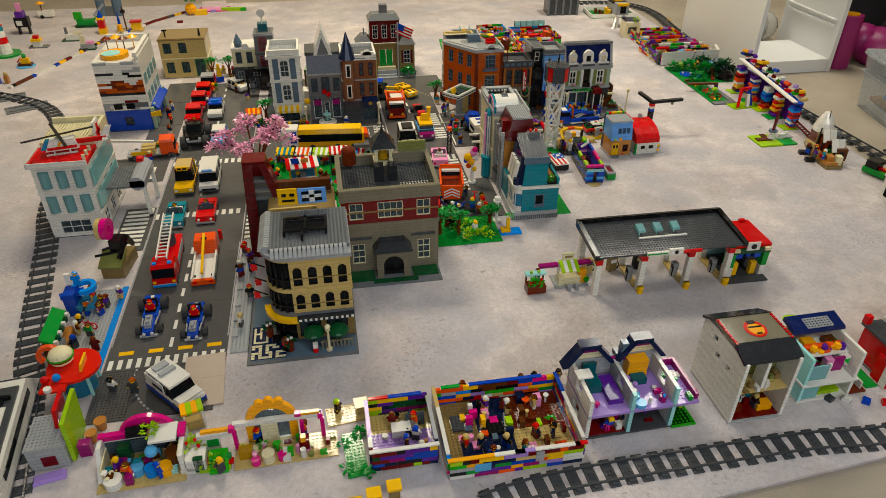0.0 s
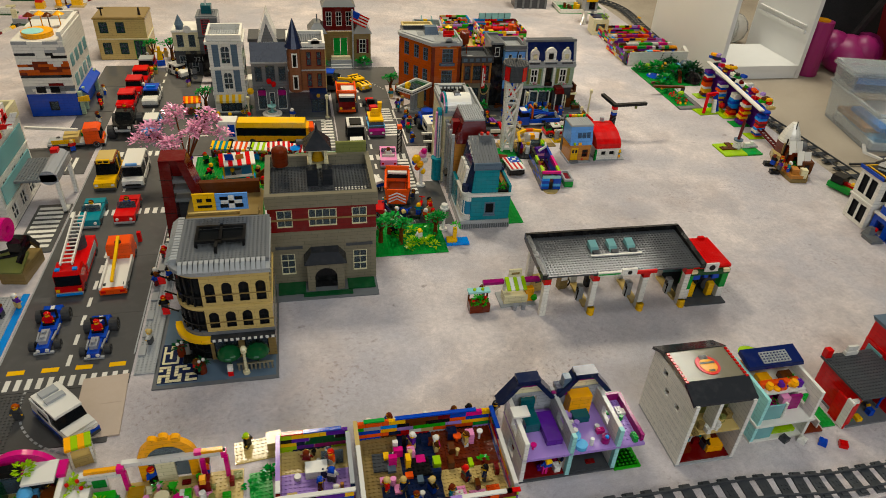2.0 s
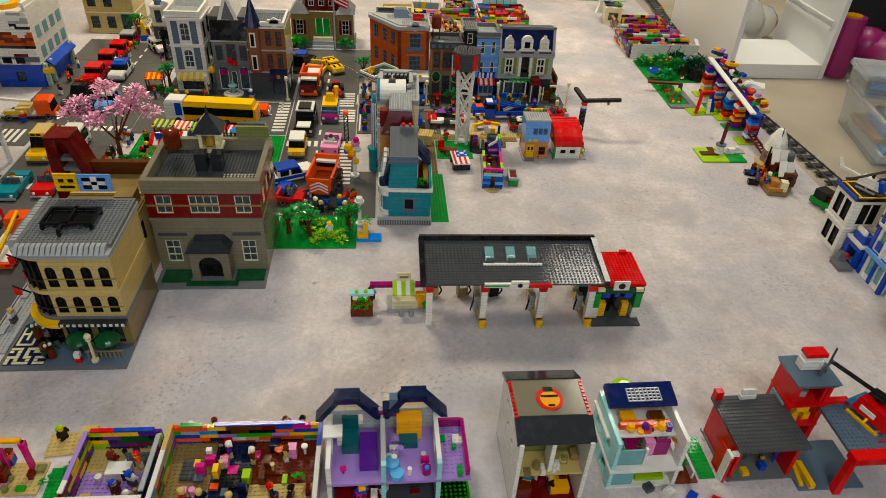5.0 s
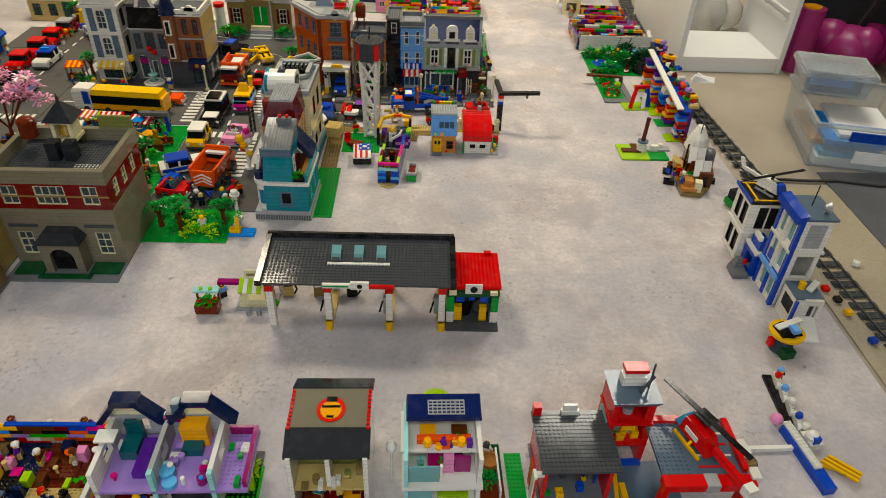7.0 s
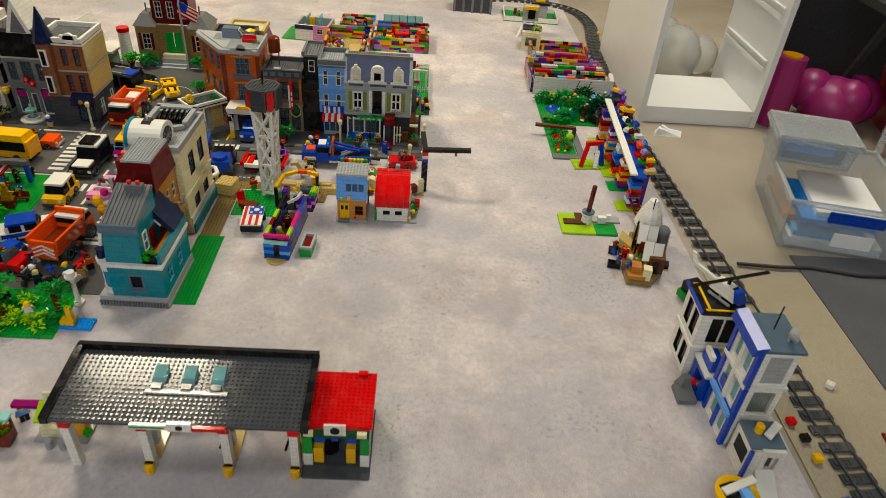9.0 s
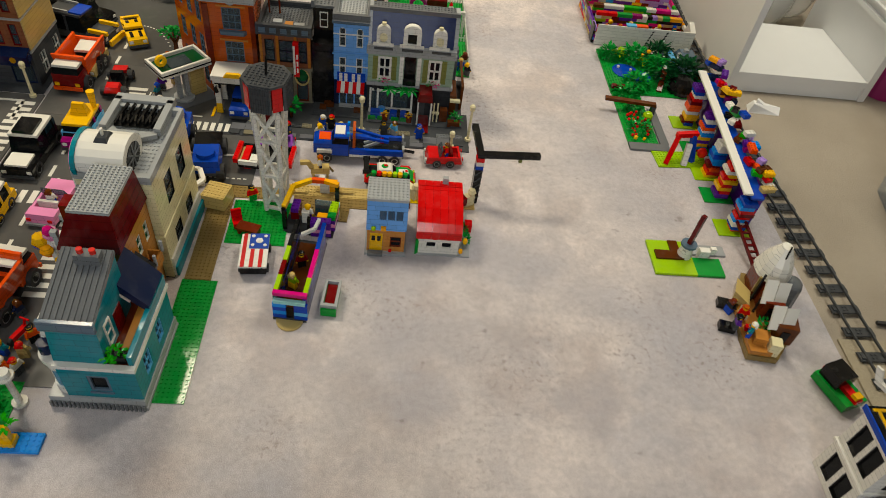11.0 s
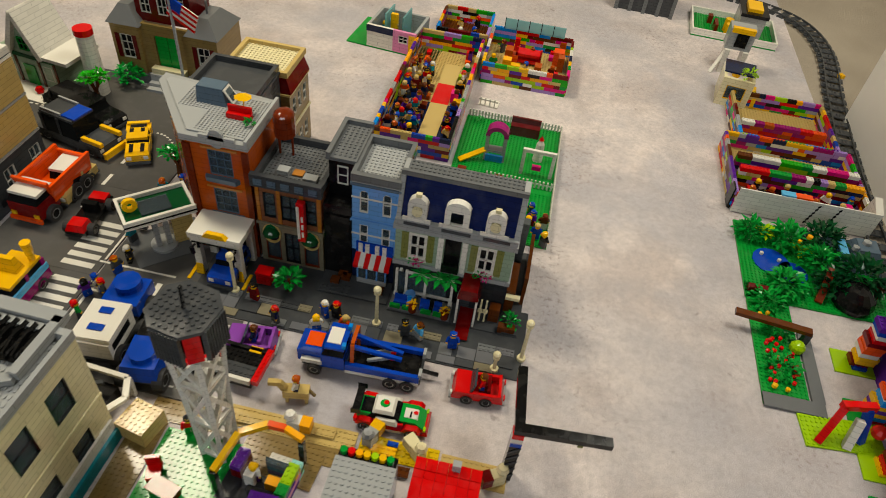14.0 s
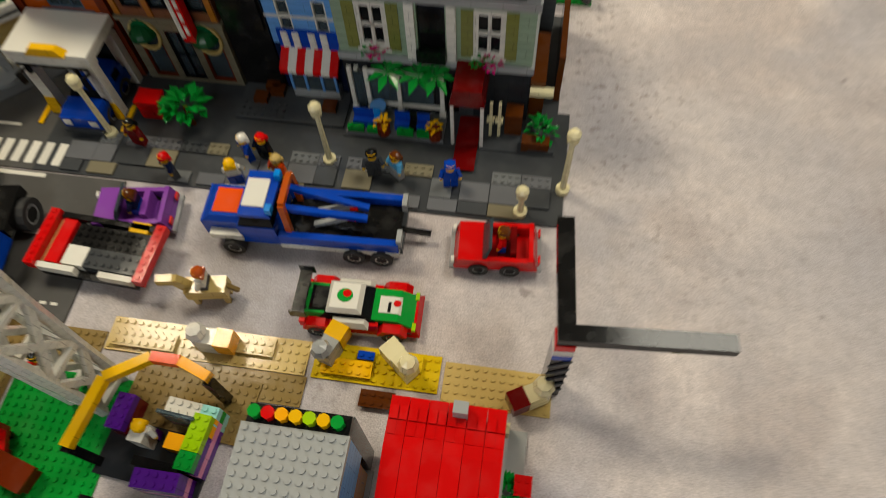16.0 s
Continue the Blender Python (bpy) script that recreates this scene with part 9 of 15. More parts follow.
# ---- front row of open-backed houses ----
# purple two-gabled house
ph = thing("gabled_dolls_house", "white and lavender toy house with two dark blue gables", "toy building", 0.705, -0.370, 0, 1.0, "toy buildings")
part("base", Geo().box(0, 0, 0, 24, 12, 0.5), "darkgrey", ph)
part("front_wall", Geo().wallx(0, 19, 11.2, 12, 0.5, 6.0, [(4, 3, 2, 3), (14, 3, 2, 3)]), "white", ph)
part("upper_wall", Geo().wallx(0, 19, 11.2, 12, 6.6, 11.5, [(4.5, 3, 8, 2.6), (14.5, 3, 8, 2.6)]), "lightgrey", ph)
for xx, c in ((0, "white"), (9.0, "aqua"), (18.2, "aqua")):
    part("side_wall", Geo().wally(1, 11.2, xx, xx + 0.8, 0.5, 6.0, [(6, 3, 1.6, 3)]), "white", ph)
    part("corner_post", Geo().box(xx, 0, 0.5, xx + 0.8, 1.0, 11), c, ph)
    part("side_wall", Geo().wally(1, 11.2, xx, xx + 0.8, 6.6, 11.0, [(6, 3, 7.6, 2.4)]), "lightgrey" if xx == 9.0 else "white", ph)
part("floor_slab", Geo().box(0, 0, 6.0, 24, 12, 6.6).studs(19, 1, 24, 11, 6.6, 6), "lavender", ph)
part("room_floor", Geo().box(1, 0.4, 0.5, 9, 11, 0.7), "darkred", ph)
part("room_floor", Geo().box(9.8, 0.4, 0.5, 18, 11, 0.7), "darkgrey", ph)
for c in (3.4, 14.8):
    for s in (-1, 1):
        part("gable_roof", Geo().hexa([(c + s * 5.2 - 0.4, 9.9, 10.6), (c + s * 5.2 + 0.8, 9.9, 10.6), (c + s * 5.2 + 0.8, 12.4, 10.6), (c + s * 5.2 - 0.4, 12.4, 10.6)], [(c + s * 1.6 - 0.6, 9.9, 15.4), (c + s * 1.6 + 0.6, 9.9, 15.4), (c + s * 1.6 + 0.6, 12.4, 15.4), (c + s * 1.6 - 0.6, 12.4, 15.4)]), "darkblue", ph)
    part("gable_top", Geo().box(c - 2.2, 9.9, 14.9, c + 2.2, 12.4, 16.1), "darkblue", ph)
    part("gable_wall", Geo().prism([(c - 4.4, 11.0), (c + 4.4, 11.0), (c + 1.6, 14.9), (c - 1.6, 14.9)], 11.4, 12, "y"), "cream", ph)
    part("gable_band", Geo().box(c - 2.4, 11.2, 13.2, c + 2.4, 11.4, 14.0), "magenta", ph)
    part("gable_window", Geo().box(c - 1.2, 11.1, 13.9, c + 1.2, 11.4, 15.0), "white", ph)
part("ridge", Geo().box(9.4, 10.4, 11.5, 12.2, 12.4, 12.6), "darkblue", ph)
part("dormer_band", Geo().box(8.6, 10.6, 10.4, 12.4, 11.3, 11.4), "magenta", ph)
part("chimney", Geo().box(10.6, 10.4, 12.4, 12.0, 12.0, 15.0), "bluegrey", ph)
part("solar_panel", Geo().box(-0.6, 5.5, 11.6, 2.6, 8, 12.0), "white", ph)
part("bed", Geo().box(2.4, 6, 6.6, 5.2, 10.6, 8.6).box(2.4, 10, 8.6, 5.2, 10.8, 11), "darkteal", ph)
part("bed", Geo().box(5.4, 2.4, 6.6, 8.4, 9.4, 8.0), "purple", ph)
part("table", Geo().cyl(10.8, 3.0, 6.6, 1.3, 1.4, 12).cyl(11.6, 1.2, 6.6, 1.2, 0.9, 12), "sky", ph)
part("cabinet", Geo().box(11.8, 8.6, 6.6, 16.2, 11, 11.4), "bloyellow", ph)
part("cabinet", Geo().box(12.2, 6.6, 6.6, 15.4, 8.6, 8.2), "darkteal", ph)
part("stool", Geo().cyl(16.6, 1.6, 6.6, 0.8, 1.4, 10), "magenta", ph)
part("balcony_rail", Geo().box(23.2, 0.6, 6.6, 23.9, 11.6, 8.2).box(19.2, 11.0, 6.6, 23.2, 11.6, 8.4), "magenta", ph)
part("garden", Geo().box(19, -0.4, 0.0, 24.4, 9, 0.5).studs(19, 0, 24, 8, 0.5, 6), "brightgreen", ph)
part("garden_arch", Geo().box(19.6, 4, 0.5, 20.4, 5, 5).box(22.8, 4, 0.5, 23.6, 5, 5).box(19.6, 4, 4.4, 23.6, 5, 5.2), "lime", ph)
part("hedge", Geo().foliage(21.6, 7, 2.2, 2.2, 120, 0.7, 1.1), "lime", ph)
part("sofa", Geo().box(1.6, 5, 0.7, 5.4, 8, 2.4).box(1.6, 7.4, 2.4, 5.4, 8, 3.6), "purple", ph)
part("kitchen", Geo().box(9.9, 8.4, 0.7, 14.6, 11, 3.2), "black", ph)
part("kitchen", Geo().box(15.4, 8.8, 0.7, 17.8, 11, 5.0), "cream", ph)
crowd(5, 0.711, -0.358, 0.866, -0.292, 0.007, "toy figures in the dolls' house")
# white house with black roof and round emblem
wh = thing("black_roofed_house", "white toy house with a black and grey stepped roof", "toy building", 1.0155, -0.380, 0, 0.6, "toy buildings")
wh.scale = (0.92, 1.0, 1.0)
part("base", Geo().box(0, 0, 0, 13.4, 16, 0.5), "lightgrey", wh)
part("side_wall", Geo().wally(0, 16, 0, 0.8, 0.5, 16.4, [(5, 1.4, 10.4, 1.4), (9, 1.4, 10.4, 1.4), (11, 1.6, 13.4, 1.6)]), "white", wh)
part("side_wall", Geo().box(12.6, 0, 0.5, 13.4, 16, 16.4), "white", wh)
part("front_wall", Geo().box(0.8, 15.2, 0.5, 12.6, 16, 16.4), "cream", wh)
part("floor_slab", Geo().box(0.8, 0.6, 7.8, 12.6, 15.2, 8.3), "tan", wh)
part("room_floor", Geo().box(0.8, 0.4, 0.5, 12.6, 15.2, 0.8), "darkred", wh)
part("partition", Geo().box(6.2, 1.0, 8.3, 7.0, 4, 15.4), "white", wh)
part("upper_back", Geo().box(0.8, 5.2, 8.3, 12.6, 5.8, 14.8), "olive", wh)
part("roof", Geo().hexa([(-0.4, 0.4, 16.0), (13.8, 0.4, 16.0), (13.8, 4.6, 17.6), (-0.4, 4.6, 17.6)], [(-0.4, 0.4, 16.6), (13.8, 0.4, 16.6), (13.8, 4.6, 18.3), (-0.4, 4.6, 18.3)]), "charcoal", wh)
part("roof", Geo().hexa([(-0.4, 12.6, 17.6), (13.8, 12.6, 17.6), (13.8, 16.6, 15.4), (-0.4, 16.6, 15.4)], [(-0.4, 12.6, 18.3), (13.8, 12.6, 18.3), (13.8, 16.6, 16.1), (-0.4, 16.6, 16.1)]), "charcoal", wh)
part("roof", Geo().box(-0.2, 4.6, 17.4, 13.6, 12.6, 18.1), "stone", wh, "flat pale grey middle of the roof")
for i in range(10):
    for xx in (-0.3, 13.0):
        part("roof_edge_tile", Geo().box(xx, 4.3 + i * 0.82, 18.1, xx + 0.6, 4.8 + i * 0.82, 18.35), "red", wh)
part("emblem", Geo().cyl(6.8, 8.2, 18.1, 2.5, 0.15, 20), "vermilion", wh, "round red and orange emblem")
part("emblem_centre", Geo().cyl(6.8, 8.0, 18.25, 1.8, 0.1, 16), "bloyellow", wh)
part("emblem_bar", Geo().box(5.9, 9.6, 18.3, 7.7, 10.6, 18.42).box(5.2, 8.4, 18.36, 8.4, 8.8, 18.44).box(6.2, 6.4, 18.36, 7.4, 6.8, 18.44), "black", wh)
part("bed", Geo().box(8, 1.6, 0.8, 11.6, 6, 2.4), "bloyellow", wh)
part("sofa", Geo().box(1.4, 2, 0.8, 4.4, 7, 2.2), "redbrown", wh)
part("curtain", Geo().box(5.0, 6, 0.8, 7.2, 6.5, 7.8), "brown", wh)
crowd(3, 1.031, -0.368, 1.119, -0.317, 0.0085, "toy figures in the black-roofed house")
# navy-roofed resort cafe
rc = thing("blue_roofed_cafe", "white two-storey toy cafe with navy roof and teal glass", "toy building", 1.193, -0.351, 0, 1.2, "toy buildings")
rc.scale = (0.88, 1.0, 1.0)
part("base", Geo().box(0, 0, 0, 14.4, 12, 0.5), "white", rc)
for xx in (0, 13.6):
    part("side_wall", Geo().wally(0, 12, xx, xx + 0.8, 0.5, 12.4, [(4, 3, 1.2, 3), (4, 3, 6.4, 3), (9, 3, 1.2, 3), (9, 3, 6.4, 3)]), "white" if xx else "aqua", rc)
part("front_glass", Geo().box(0.8, 11.2, 0.5, 13.6, 11.5, 9.0), "pane_aqua", rc)
part("floor_slab", Geo().box(-0.4, -0.4, 4.8, 14.8, 12, 5.3), "white", rc)
part("floor_slab", Geo().box(-0.6, 3.6, 9.4, 14.8, 12, 9.9), "white", rc)
part("glass_front", Geo().box(1.0, 1.0, 5.3, 6.6, 1.3, 9.2), "pane_aqua", rc)
part("glass_front", Geo().box(0.9, 0.4, 0.5, 5.4, 0.7, 4.7), "pane_aqua", rc)
part("stair", Geo().box(7.4, 2.6, 5.3, 9.4, 4.0, 9.0), "pink", rc)
part("curtain", Geo().box(9.6, 2.8, 5.3, 12.6, 3.4, 9.0), "magenta", rc)
part("mullion", Geo().box(6.7, 0.9, 5.3, 7.2, 1.5, 9.4), "white", rc)
part("bar_front", Geo().box(2.4, 5.0, 9.9, 12.6, 6.0, 11.2), "orange", rc)
part("chair", Geo().ball(4.4, 4.6, 10.9, 1.0, 8).ball(10.8, 4.6, 10.9, 1.0, 8), "bloyellow", rc)
part("chair", Geo().ball(7.6, 4.8, 10.8, 0.9, 8), "purple", rc)
part("roof", Geo().hexa([(0.4, 7.4, 12.8), (14.8, 7.4, 12.8), (14.8, 11.8, 13.6), (0.4, 11.8, 13.6)], [(0.6, 7.6, 13.6), (14.6, 7.6, 13.6), (14.6, 11.8, 14.5), (0.6, 11.8, 14.5)]), "navy", rc)
for i in range(5):
    part("roof_lattice", Geo().bar((4.6, 8.1 + 0.6 * i, 13.75 + 0.12 * i), (11.4, 8.1 + 0.6 * i, 13.75 + 0.12 * i), 0.22, 0.3), "lightgrey", rc)
for i in range(9):
    part("roof_lattice", Geo().bar((4.6 + 0.85 * i, 8.0, 13.8), (4.6 + 0.85 * i, 10.6, 14.3), 0.22, 0.3), "lightgrey", rc)
for xx, c in ((0.9, "teal"), (3.0, "sky"), (5.0, "teal")):
    part("wall_panel", Geo().box(xx, 8.6, 5.3, xx + 1.9, 9.0, 9.3), c, rc)
for xx, c in ((0.9, "darkteal"), (3.2, "teal"), (5.6, "magenta"), (9.4, "lime")):
    part("wall_panel", Geo().box(xx, 7.6, 0.5, xx + 2.1, 8.0, 4.7), c, rc)
part("roof_wall", Geo().box(0.4, 10.6, 9.9, 14.4, 11.2, 12.2), "nougat", rc)
part("counter", Geo().box(3, 6, 9.9, 6, 8, 11.4), "bloyellow", rc)
part("counter", Geo().box(9, 6, 9.9, 12, 8, 11.2), "brown", rc)
part("cushion", Geo().box(4.6, 3, 5.3, 8.2, 8, 6.3), "hotpink", rc)
part("cushion", Geo().box(9.0, 3, 5.3, 11.4, 8, 6.3), "magenta", rc)
part("cushion", Geo().box(6.4, 1, 0.5, 12.4, 4.6, 1.3), "lime", rc)
part("cushion", Geo().box(7.4, 4.6, 0.5, 11.8, 7, 1.6), "magenta", rc)
part("table", Geo().box(1.4, 3, 0.5, 5.4, 6, 2.4), "teal", rc)
part("lawn", Geo().box(14.8, 4.4, 0, 19.6, 12, 0.4).studs(14.8, 4.4, 19.6, 12, 0.4, 6), "darkgreen", rc)
part("terrace", Geo().box(14.8, 0.2, 0, 19.6, 4.4, 0.4), "redbrown", rc)
part("lawn", Geo().box(20.4, 1.0, 0, 23.8, 10, 0.4).studs(20.4, 1.0, 23.8, 10, 0.4, 6), "green", rc)
part("round_tub", Geo().ring(17.2, 8.0, 0.4, 1.8, 1.3, 1.8, 14).cyl(17.2, 8.0, 0.4, 1.3, 0.9, 14), "nougat", rc)
part("flower", Geo().ball(15.6, 10.4, 1.1, 0.6, 8), "red", rc)
part("hedge", Geo().foliage(16.2, 4, 1.4, 1.6, 80, 0.6, 1.0), "green", rc)
part("fence", Geo().box(18.4, 1, 0, 18.8, 10, 2.2), "white", rc)
part("lamp_globe", Geo().cyl(-2.4, 6, 0, 0.25, 7, 6).ball(-2.4, 6, 8.0, 1.1, 10), "white", rc)
pb = thing("lime_parasol", "lime green round parasol beside the cafe", "parasol", 1.246, -0.212, 0, 0)
part("pole", Geo().cyl(0, 0, 0, 0.2, 11, 6), "white", pb)
part("canopy", Geo().cyl(0, 0, 10.8, 2.6, 0.9, 16, "z", 1.2), "lime", pb)
crowd(3, 1.207, -0.345, 1.304, -0.304, 0.0055, "toy figures in the cafe")
# fire station in three parts
fs = thing("fire_station_garage", "grey-roofed red toy fire station garage", "toy building", 1.420, -0.345, 0, 1.5, "toy buildings")
fs.scale = (0.9, 0.92, 1.0)
part("base", Geo().box(0, 0, 0, 14.2, 13, 0.4), "grey", fs)
part("side_wall", Geo().box(0.4, 0.5, 0.4, 1.2, 12.5, 8.8), "red", fs)
part("side_wall", Geo().box(12.6, 0.5, 0.4, 13.4, 12.5, 8.8), "red", fs)
part("front_wall", Geo().wallx(1.2, 12.6, 11.7, 12.5, 0.4, 8.8, [(7, 7, 0.4, 6)]), "red", fs)
part("door_frame", Geo().box(-1.6, -0.2, 0.4, -1.0, 1.6, 7.6).box(-1.0, 0.2, 7.0, 0.4, 1.0, 7.8), "white", fs)
part("door_panel", Geo().hexa([(-1.4, -0.4, 0.4), (-1.0, -0.4, 0.4), (-1.0, 4.5, 0.4), (-1.4, 4.5, 0.4)], [(-1.4, -0.4, 7), (-1.0, -0.4, 7), (-1.0, 4.5, 7), (-1.4, 4.5, 7)]), "red", fs)
part("roof", Geo().box(-0.4, -0.6, 8.8, 14.4, 13.2, 9.3), "darkgrey", fs)
for i in range(15):
    part("roof_rib", Geo().studs(-0.4, -0.5 + i * 0.88, 14.4, 0.3 + i * 0.88, 9.3, 6), "darkgrey", fs)
part("chimney", Geo().box(-0.2, 12.0, 9.3, 1.4, 13.4, 11.4), "red", fs)
part("roof_vent", Geo().box(5.4, 12.0, 9.3, 8.8, 13.0, 10.2).box(5.6, 12.2, 10.2, 8.4, 12.8, 11.6), "white", fs)
part("shelf", Geo().box(5.2, 8, 0.4, 11.8, 10.6, 2.6).box(5.2, 8, 2.6, 11.8, 9, 4.4), "darkgreen", fs)
part("tool_box", Geo().box(2.4, 6, 0.4, 4.8, 9, 3.4), "blue", fs)
ft = thing("fire_tower", "red toy watch tower with grey platform and white siren", "toy building", 1.544, -0.261, 0, 1.5, "toy buildings")
for xx in (0, 6.4):
    part("side_wall", Geo().box(xx, 0, 0, xx + 0.8, 6.4, 15.4), "red", ft)
part("back_wall", Geo().box(0.8, 5.6, 0, 6.4, 6.4, 15.4), "red", ft)
for z in (4.8, 10.2):
    part("floor_slab", Geo().box(-0.2, -0.3, z, 7.4, 6.4, z + 0.6), "red", ft)
part("side_glass", Geo().box(-0.3, 1.2, 5.8, -0.02, 5.2, 9.8), "pane_aqua", ft)
part("platform", Geo().hexa([(-0.2, -0.4, 15.4), (7.2, -0.4, 15.4), (7.2, 6.6, 15.4), (-0.2, 6.6, 15.4)], [(-0.6, -0.8, 16.4), (7.8, -0.8, 16.4), (7.8, 7.0, 16.4), (-0.6, 7.0, 16.4)]), "bluegrey", ft)
part("siren", Geo().box(1.6, 3, 16.6, 5.6, 5, 18.6).box(1.9, 3.2, 18.6, 5.3, 4.8, 19.8), "white", ft)
part("siren_cap", Geo().box(1.6, 2.8, 19.8, 5.6, 5.0, 20.6), "red", ft)
part("antenna", Geo().cyl(6.0, 2.4, 16.6, 0.2, 6, 6).bar((4.2, 1.4, 16.8), (6.6, 2.6, 19.5), 0.4), "darkgrey", ft)
part("lamp", Geo().cyl(3.6, 2.6, 10.8, 1.0, 1.4, 10), "silver", ft)
part("sign", Geo().box(2.4, 0.4, 8.2, 4.8, 1.0, 9.8), "yellow", ft)
part("machine", Geo().box(2, 2, 5.4, 5.4, 4.6, 7.6), "lightgrey", ft)
part("blue_step", Geo().box(0, -1.2, 0, 7.0, 0, 0.8), "blue", ft)
hp = thing("helipad", "grey and red toy helipad on legs", "toy building", 1.611, -0.373, 0, 1.0, "toy buildings")
for xx in (0, 13.0):
    part("leg", Geo().hexa([(xx - 0.6, -0.6, 0), (xx + 0.8, -0.6, 0), (xx + 0.8, 1.0, 0), (xx - 0.6, 1.0, 0)], [(xx, 0, 9), (xx + 1.0, 0, 9), (xx + 1.0, 1.2, 9), (xx, 1.2, 9)]), "red", hp)
    part("leg", Geo().box(xx, 11.4, 0, xx + 1, 12.4, 9), "red", hp)
part("front_beam", Geo().box(-0.4, -0.8, 8.6, 14.6, 1.4, 10.2), "red", hp)
part("beam_end", Geo().box(6.4, -0.9, 8.6, 8.6, 1.5, 10.25), "lightgrey", hp)
part("deck", Geo().box(0, 1.4, 9.0, 14, 13, 9.6).studs(0, 1.6, 5, 13, 9.6, 6), "bluegrey", hp)
part("rail", Geo().box(-1.6, 12.0, 9.0, 6, 13.2, 10.4).box(13.2, 2, 9.6, 14.2, 12.4, 10.6), "red", hp)
part("rail_tip", Geo().box(14.0, 0.2, 9.2, 15.6, 2.4, 10.6), "white", hp)
part("ground_plate", Geo().box(-6.5, 0.5, 0, 6, 11, 0.35), "bluegrey", hp)
part("bench", Geo().box(-4.6, 0.6, 0.35, -3.6, 6, 1.4), "yellow", hp)
fh = thing("helicopter", "red toy fire helicopter with yellow skids and black rotor", "helicopter", 1.687, -0.293, 0.0962, 20)
part("body", Geo().taper(-1.6, -3.6, 1.0, 1.6, 3.4, 4.0, -1.2, -2.0, 1.2, 3.0), "red", fh)
part("cockpit", Geo().taper(-1.4, 1.6, 1.2, 1.4, 4.8, 3.8, -1.1, 1.2, 1.1, 3.6), "pane_blue", fh)
part("tail", Geo().taper(-0.6, -11, 2.0, 0.6, -3.4, 3.2, -0.4, -11, 0.4, -3.4), "red", fh)
part("tail_tip", Geo().box(-0.9, -12.4, 1.6, 0.9, -10.8, 3.6), "white", fh)
part("skid", Geo().bar((-2.2, -3, 0.3), (-2.2, 3.5, 0.3), 0.5).bar((2.2, -3, 0.3), (2.2, 3.5, 0.3), 0.5), "yellow", fh)
part("skid_arm", Geo().bar((-2.2, 0, 0.3), (-1.2, 0, 1.4), 0.4).bar((2.2, 0, 0.3), (1.2, 0, 1.4), 0.4), "yellow", fh)
part("stripe", Geo().box(-1.7, -1, 2.0, -1.5, 2, 3.0).box(1.5, -1, 2.0, 1.7, 2, 3.0), "white", fh)
rot = part("rotor", Geo().cyl(0, 0, 4.0, 0.5, 1.2, 8).box(-9.5, -0.5, 5.2, 9.5, 0.5, 5.45).box(-1.6, -1.3, 5.0, 1.6, 1.3, 5.25), "black", fh)
rot.matrix_basis = pose(0.01, 0.01, 0, 0, 0, -82)
gc = thing("green_cart", "tan and white toy cart with a dark dish beside the helipad", "toy cart", 1.791, -0.260, 0, 10)
part("body", Geo().box(-2.5, -2.5, 0.4, 2.5, 2.5, 2.2), "darktan", gc)
part("top", Geo().box(-2.0, -1.0, 2.2, 2.0, 2.2, 3.4), "white", gc)
part("wheel", Geo().cyl(-2.9, -1.5, 1.0, 1.0, 0.8, 12, "x"), "rubber", gc)
part("wheel", Geo().cyl(2.1, -1.5, 1.0, 1.0, 0.8, 12, "x"), "rubber", gc)
solo("white_pole", "long white toy beam lying between the carts", "beam", Geo().box(0, -0.4, 0, 12, 0.4, 0.9), "white", 1.816, -0.236, 0, 2)

# ---- brick-walled rooms full of figures ----
def brick_room(name, label, x0, y0, x1, y1, courses, floors, colours=MIX):
    ob = thing(name, label, "toy building", x0, y0, 0, 0, "brick-walled rooms")
    w, d = (x1 - x0) * 100, (y1 - y0) * 100
    for nm, a, b, c, e, col in floors:
        part(nm, Geo().box(a * w, b * d, 0.0, c * w, e * d, 0.4).studs(a * w, b * d, c * w, e * d, 0.4, 6), col, ob)
    for (a, b, c, e) in ((0.4, 0.4, w - 0.4, 0.4), (0.4, d - 0.4, w - 0.4, d - 0.4), (0.4, 0.8, 0.4, d - 0.8), (w - 0.4, 0.8, w - 0.4, d - 0.8)):
        brick_run(ob, a, b, c, e, 0, courses, colours, 1)
    return ob, w, d


r2, w, d = brick_room("large_brick_room", "open-topped room of many-coloured toy bricks full of figures", 0.414, -0.420, 0.689, -0.222, 5, [("floor_plate", 0.02, 0.02, 0.3, 0.98, "darktan"), ("floor_plate", 0.3, 0.02, 0.55, 0.98, "darkblue"), ("floor_plate", 0.55, 0.02, 0.98, 0.5, "tan"), ("floor_plate", 0.55, 0.5, 0.98, 0.98, "redbrown")])
for cc, a, b, c, e in (("bloyellow", 0, 0, 9, 0.8), ("white", 9, 0, 15, 0.8), ("lavender", 13, 0, 17, 0.8), ("white", 17, 0, 26, 0.8), ("red", 25, 0, 27.5, 0.8), ("white", 26.7, 1.6, 27.5, 14), ("blue", 26.7, 14, 27.5, 19.8), ("blue", 8, 19, 24, 19.8), ("white", 0, 2, 0.8, 14), ("tan", 0, 14, 0.8, 19.8), ("green", 2, 19, 6, 19.8)):
    part("top_tile", Geo().box(a, b, 4.98, c, e, 5.3), cc, r2)
part("poster", Geo().box(5.2, -0.12, 1.6, 8.4, -0.02, 3.6), "sky", r2)
part("poster", Geo().box(17.2, -0.12, 2.2, 18.8, -0.02, 4.8), "lightgrey", r2)
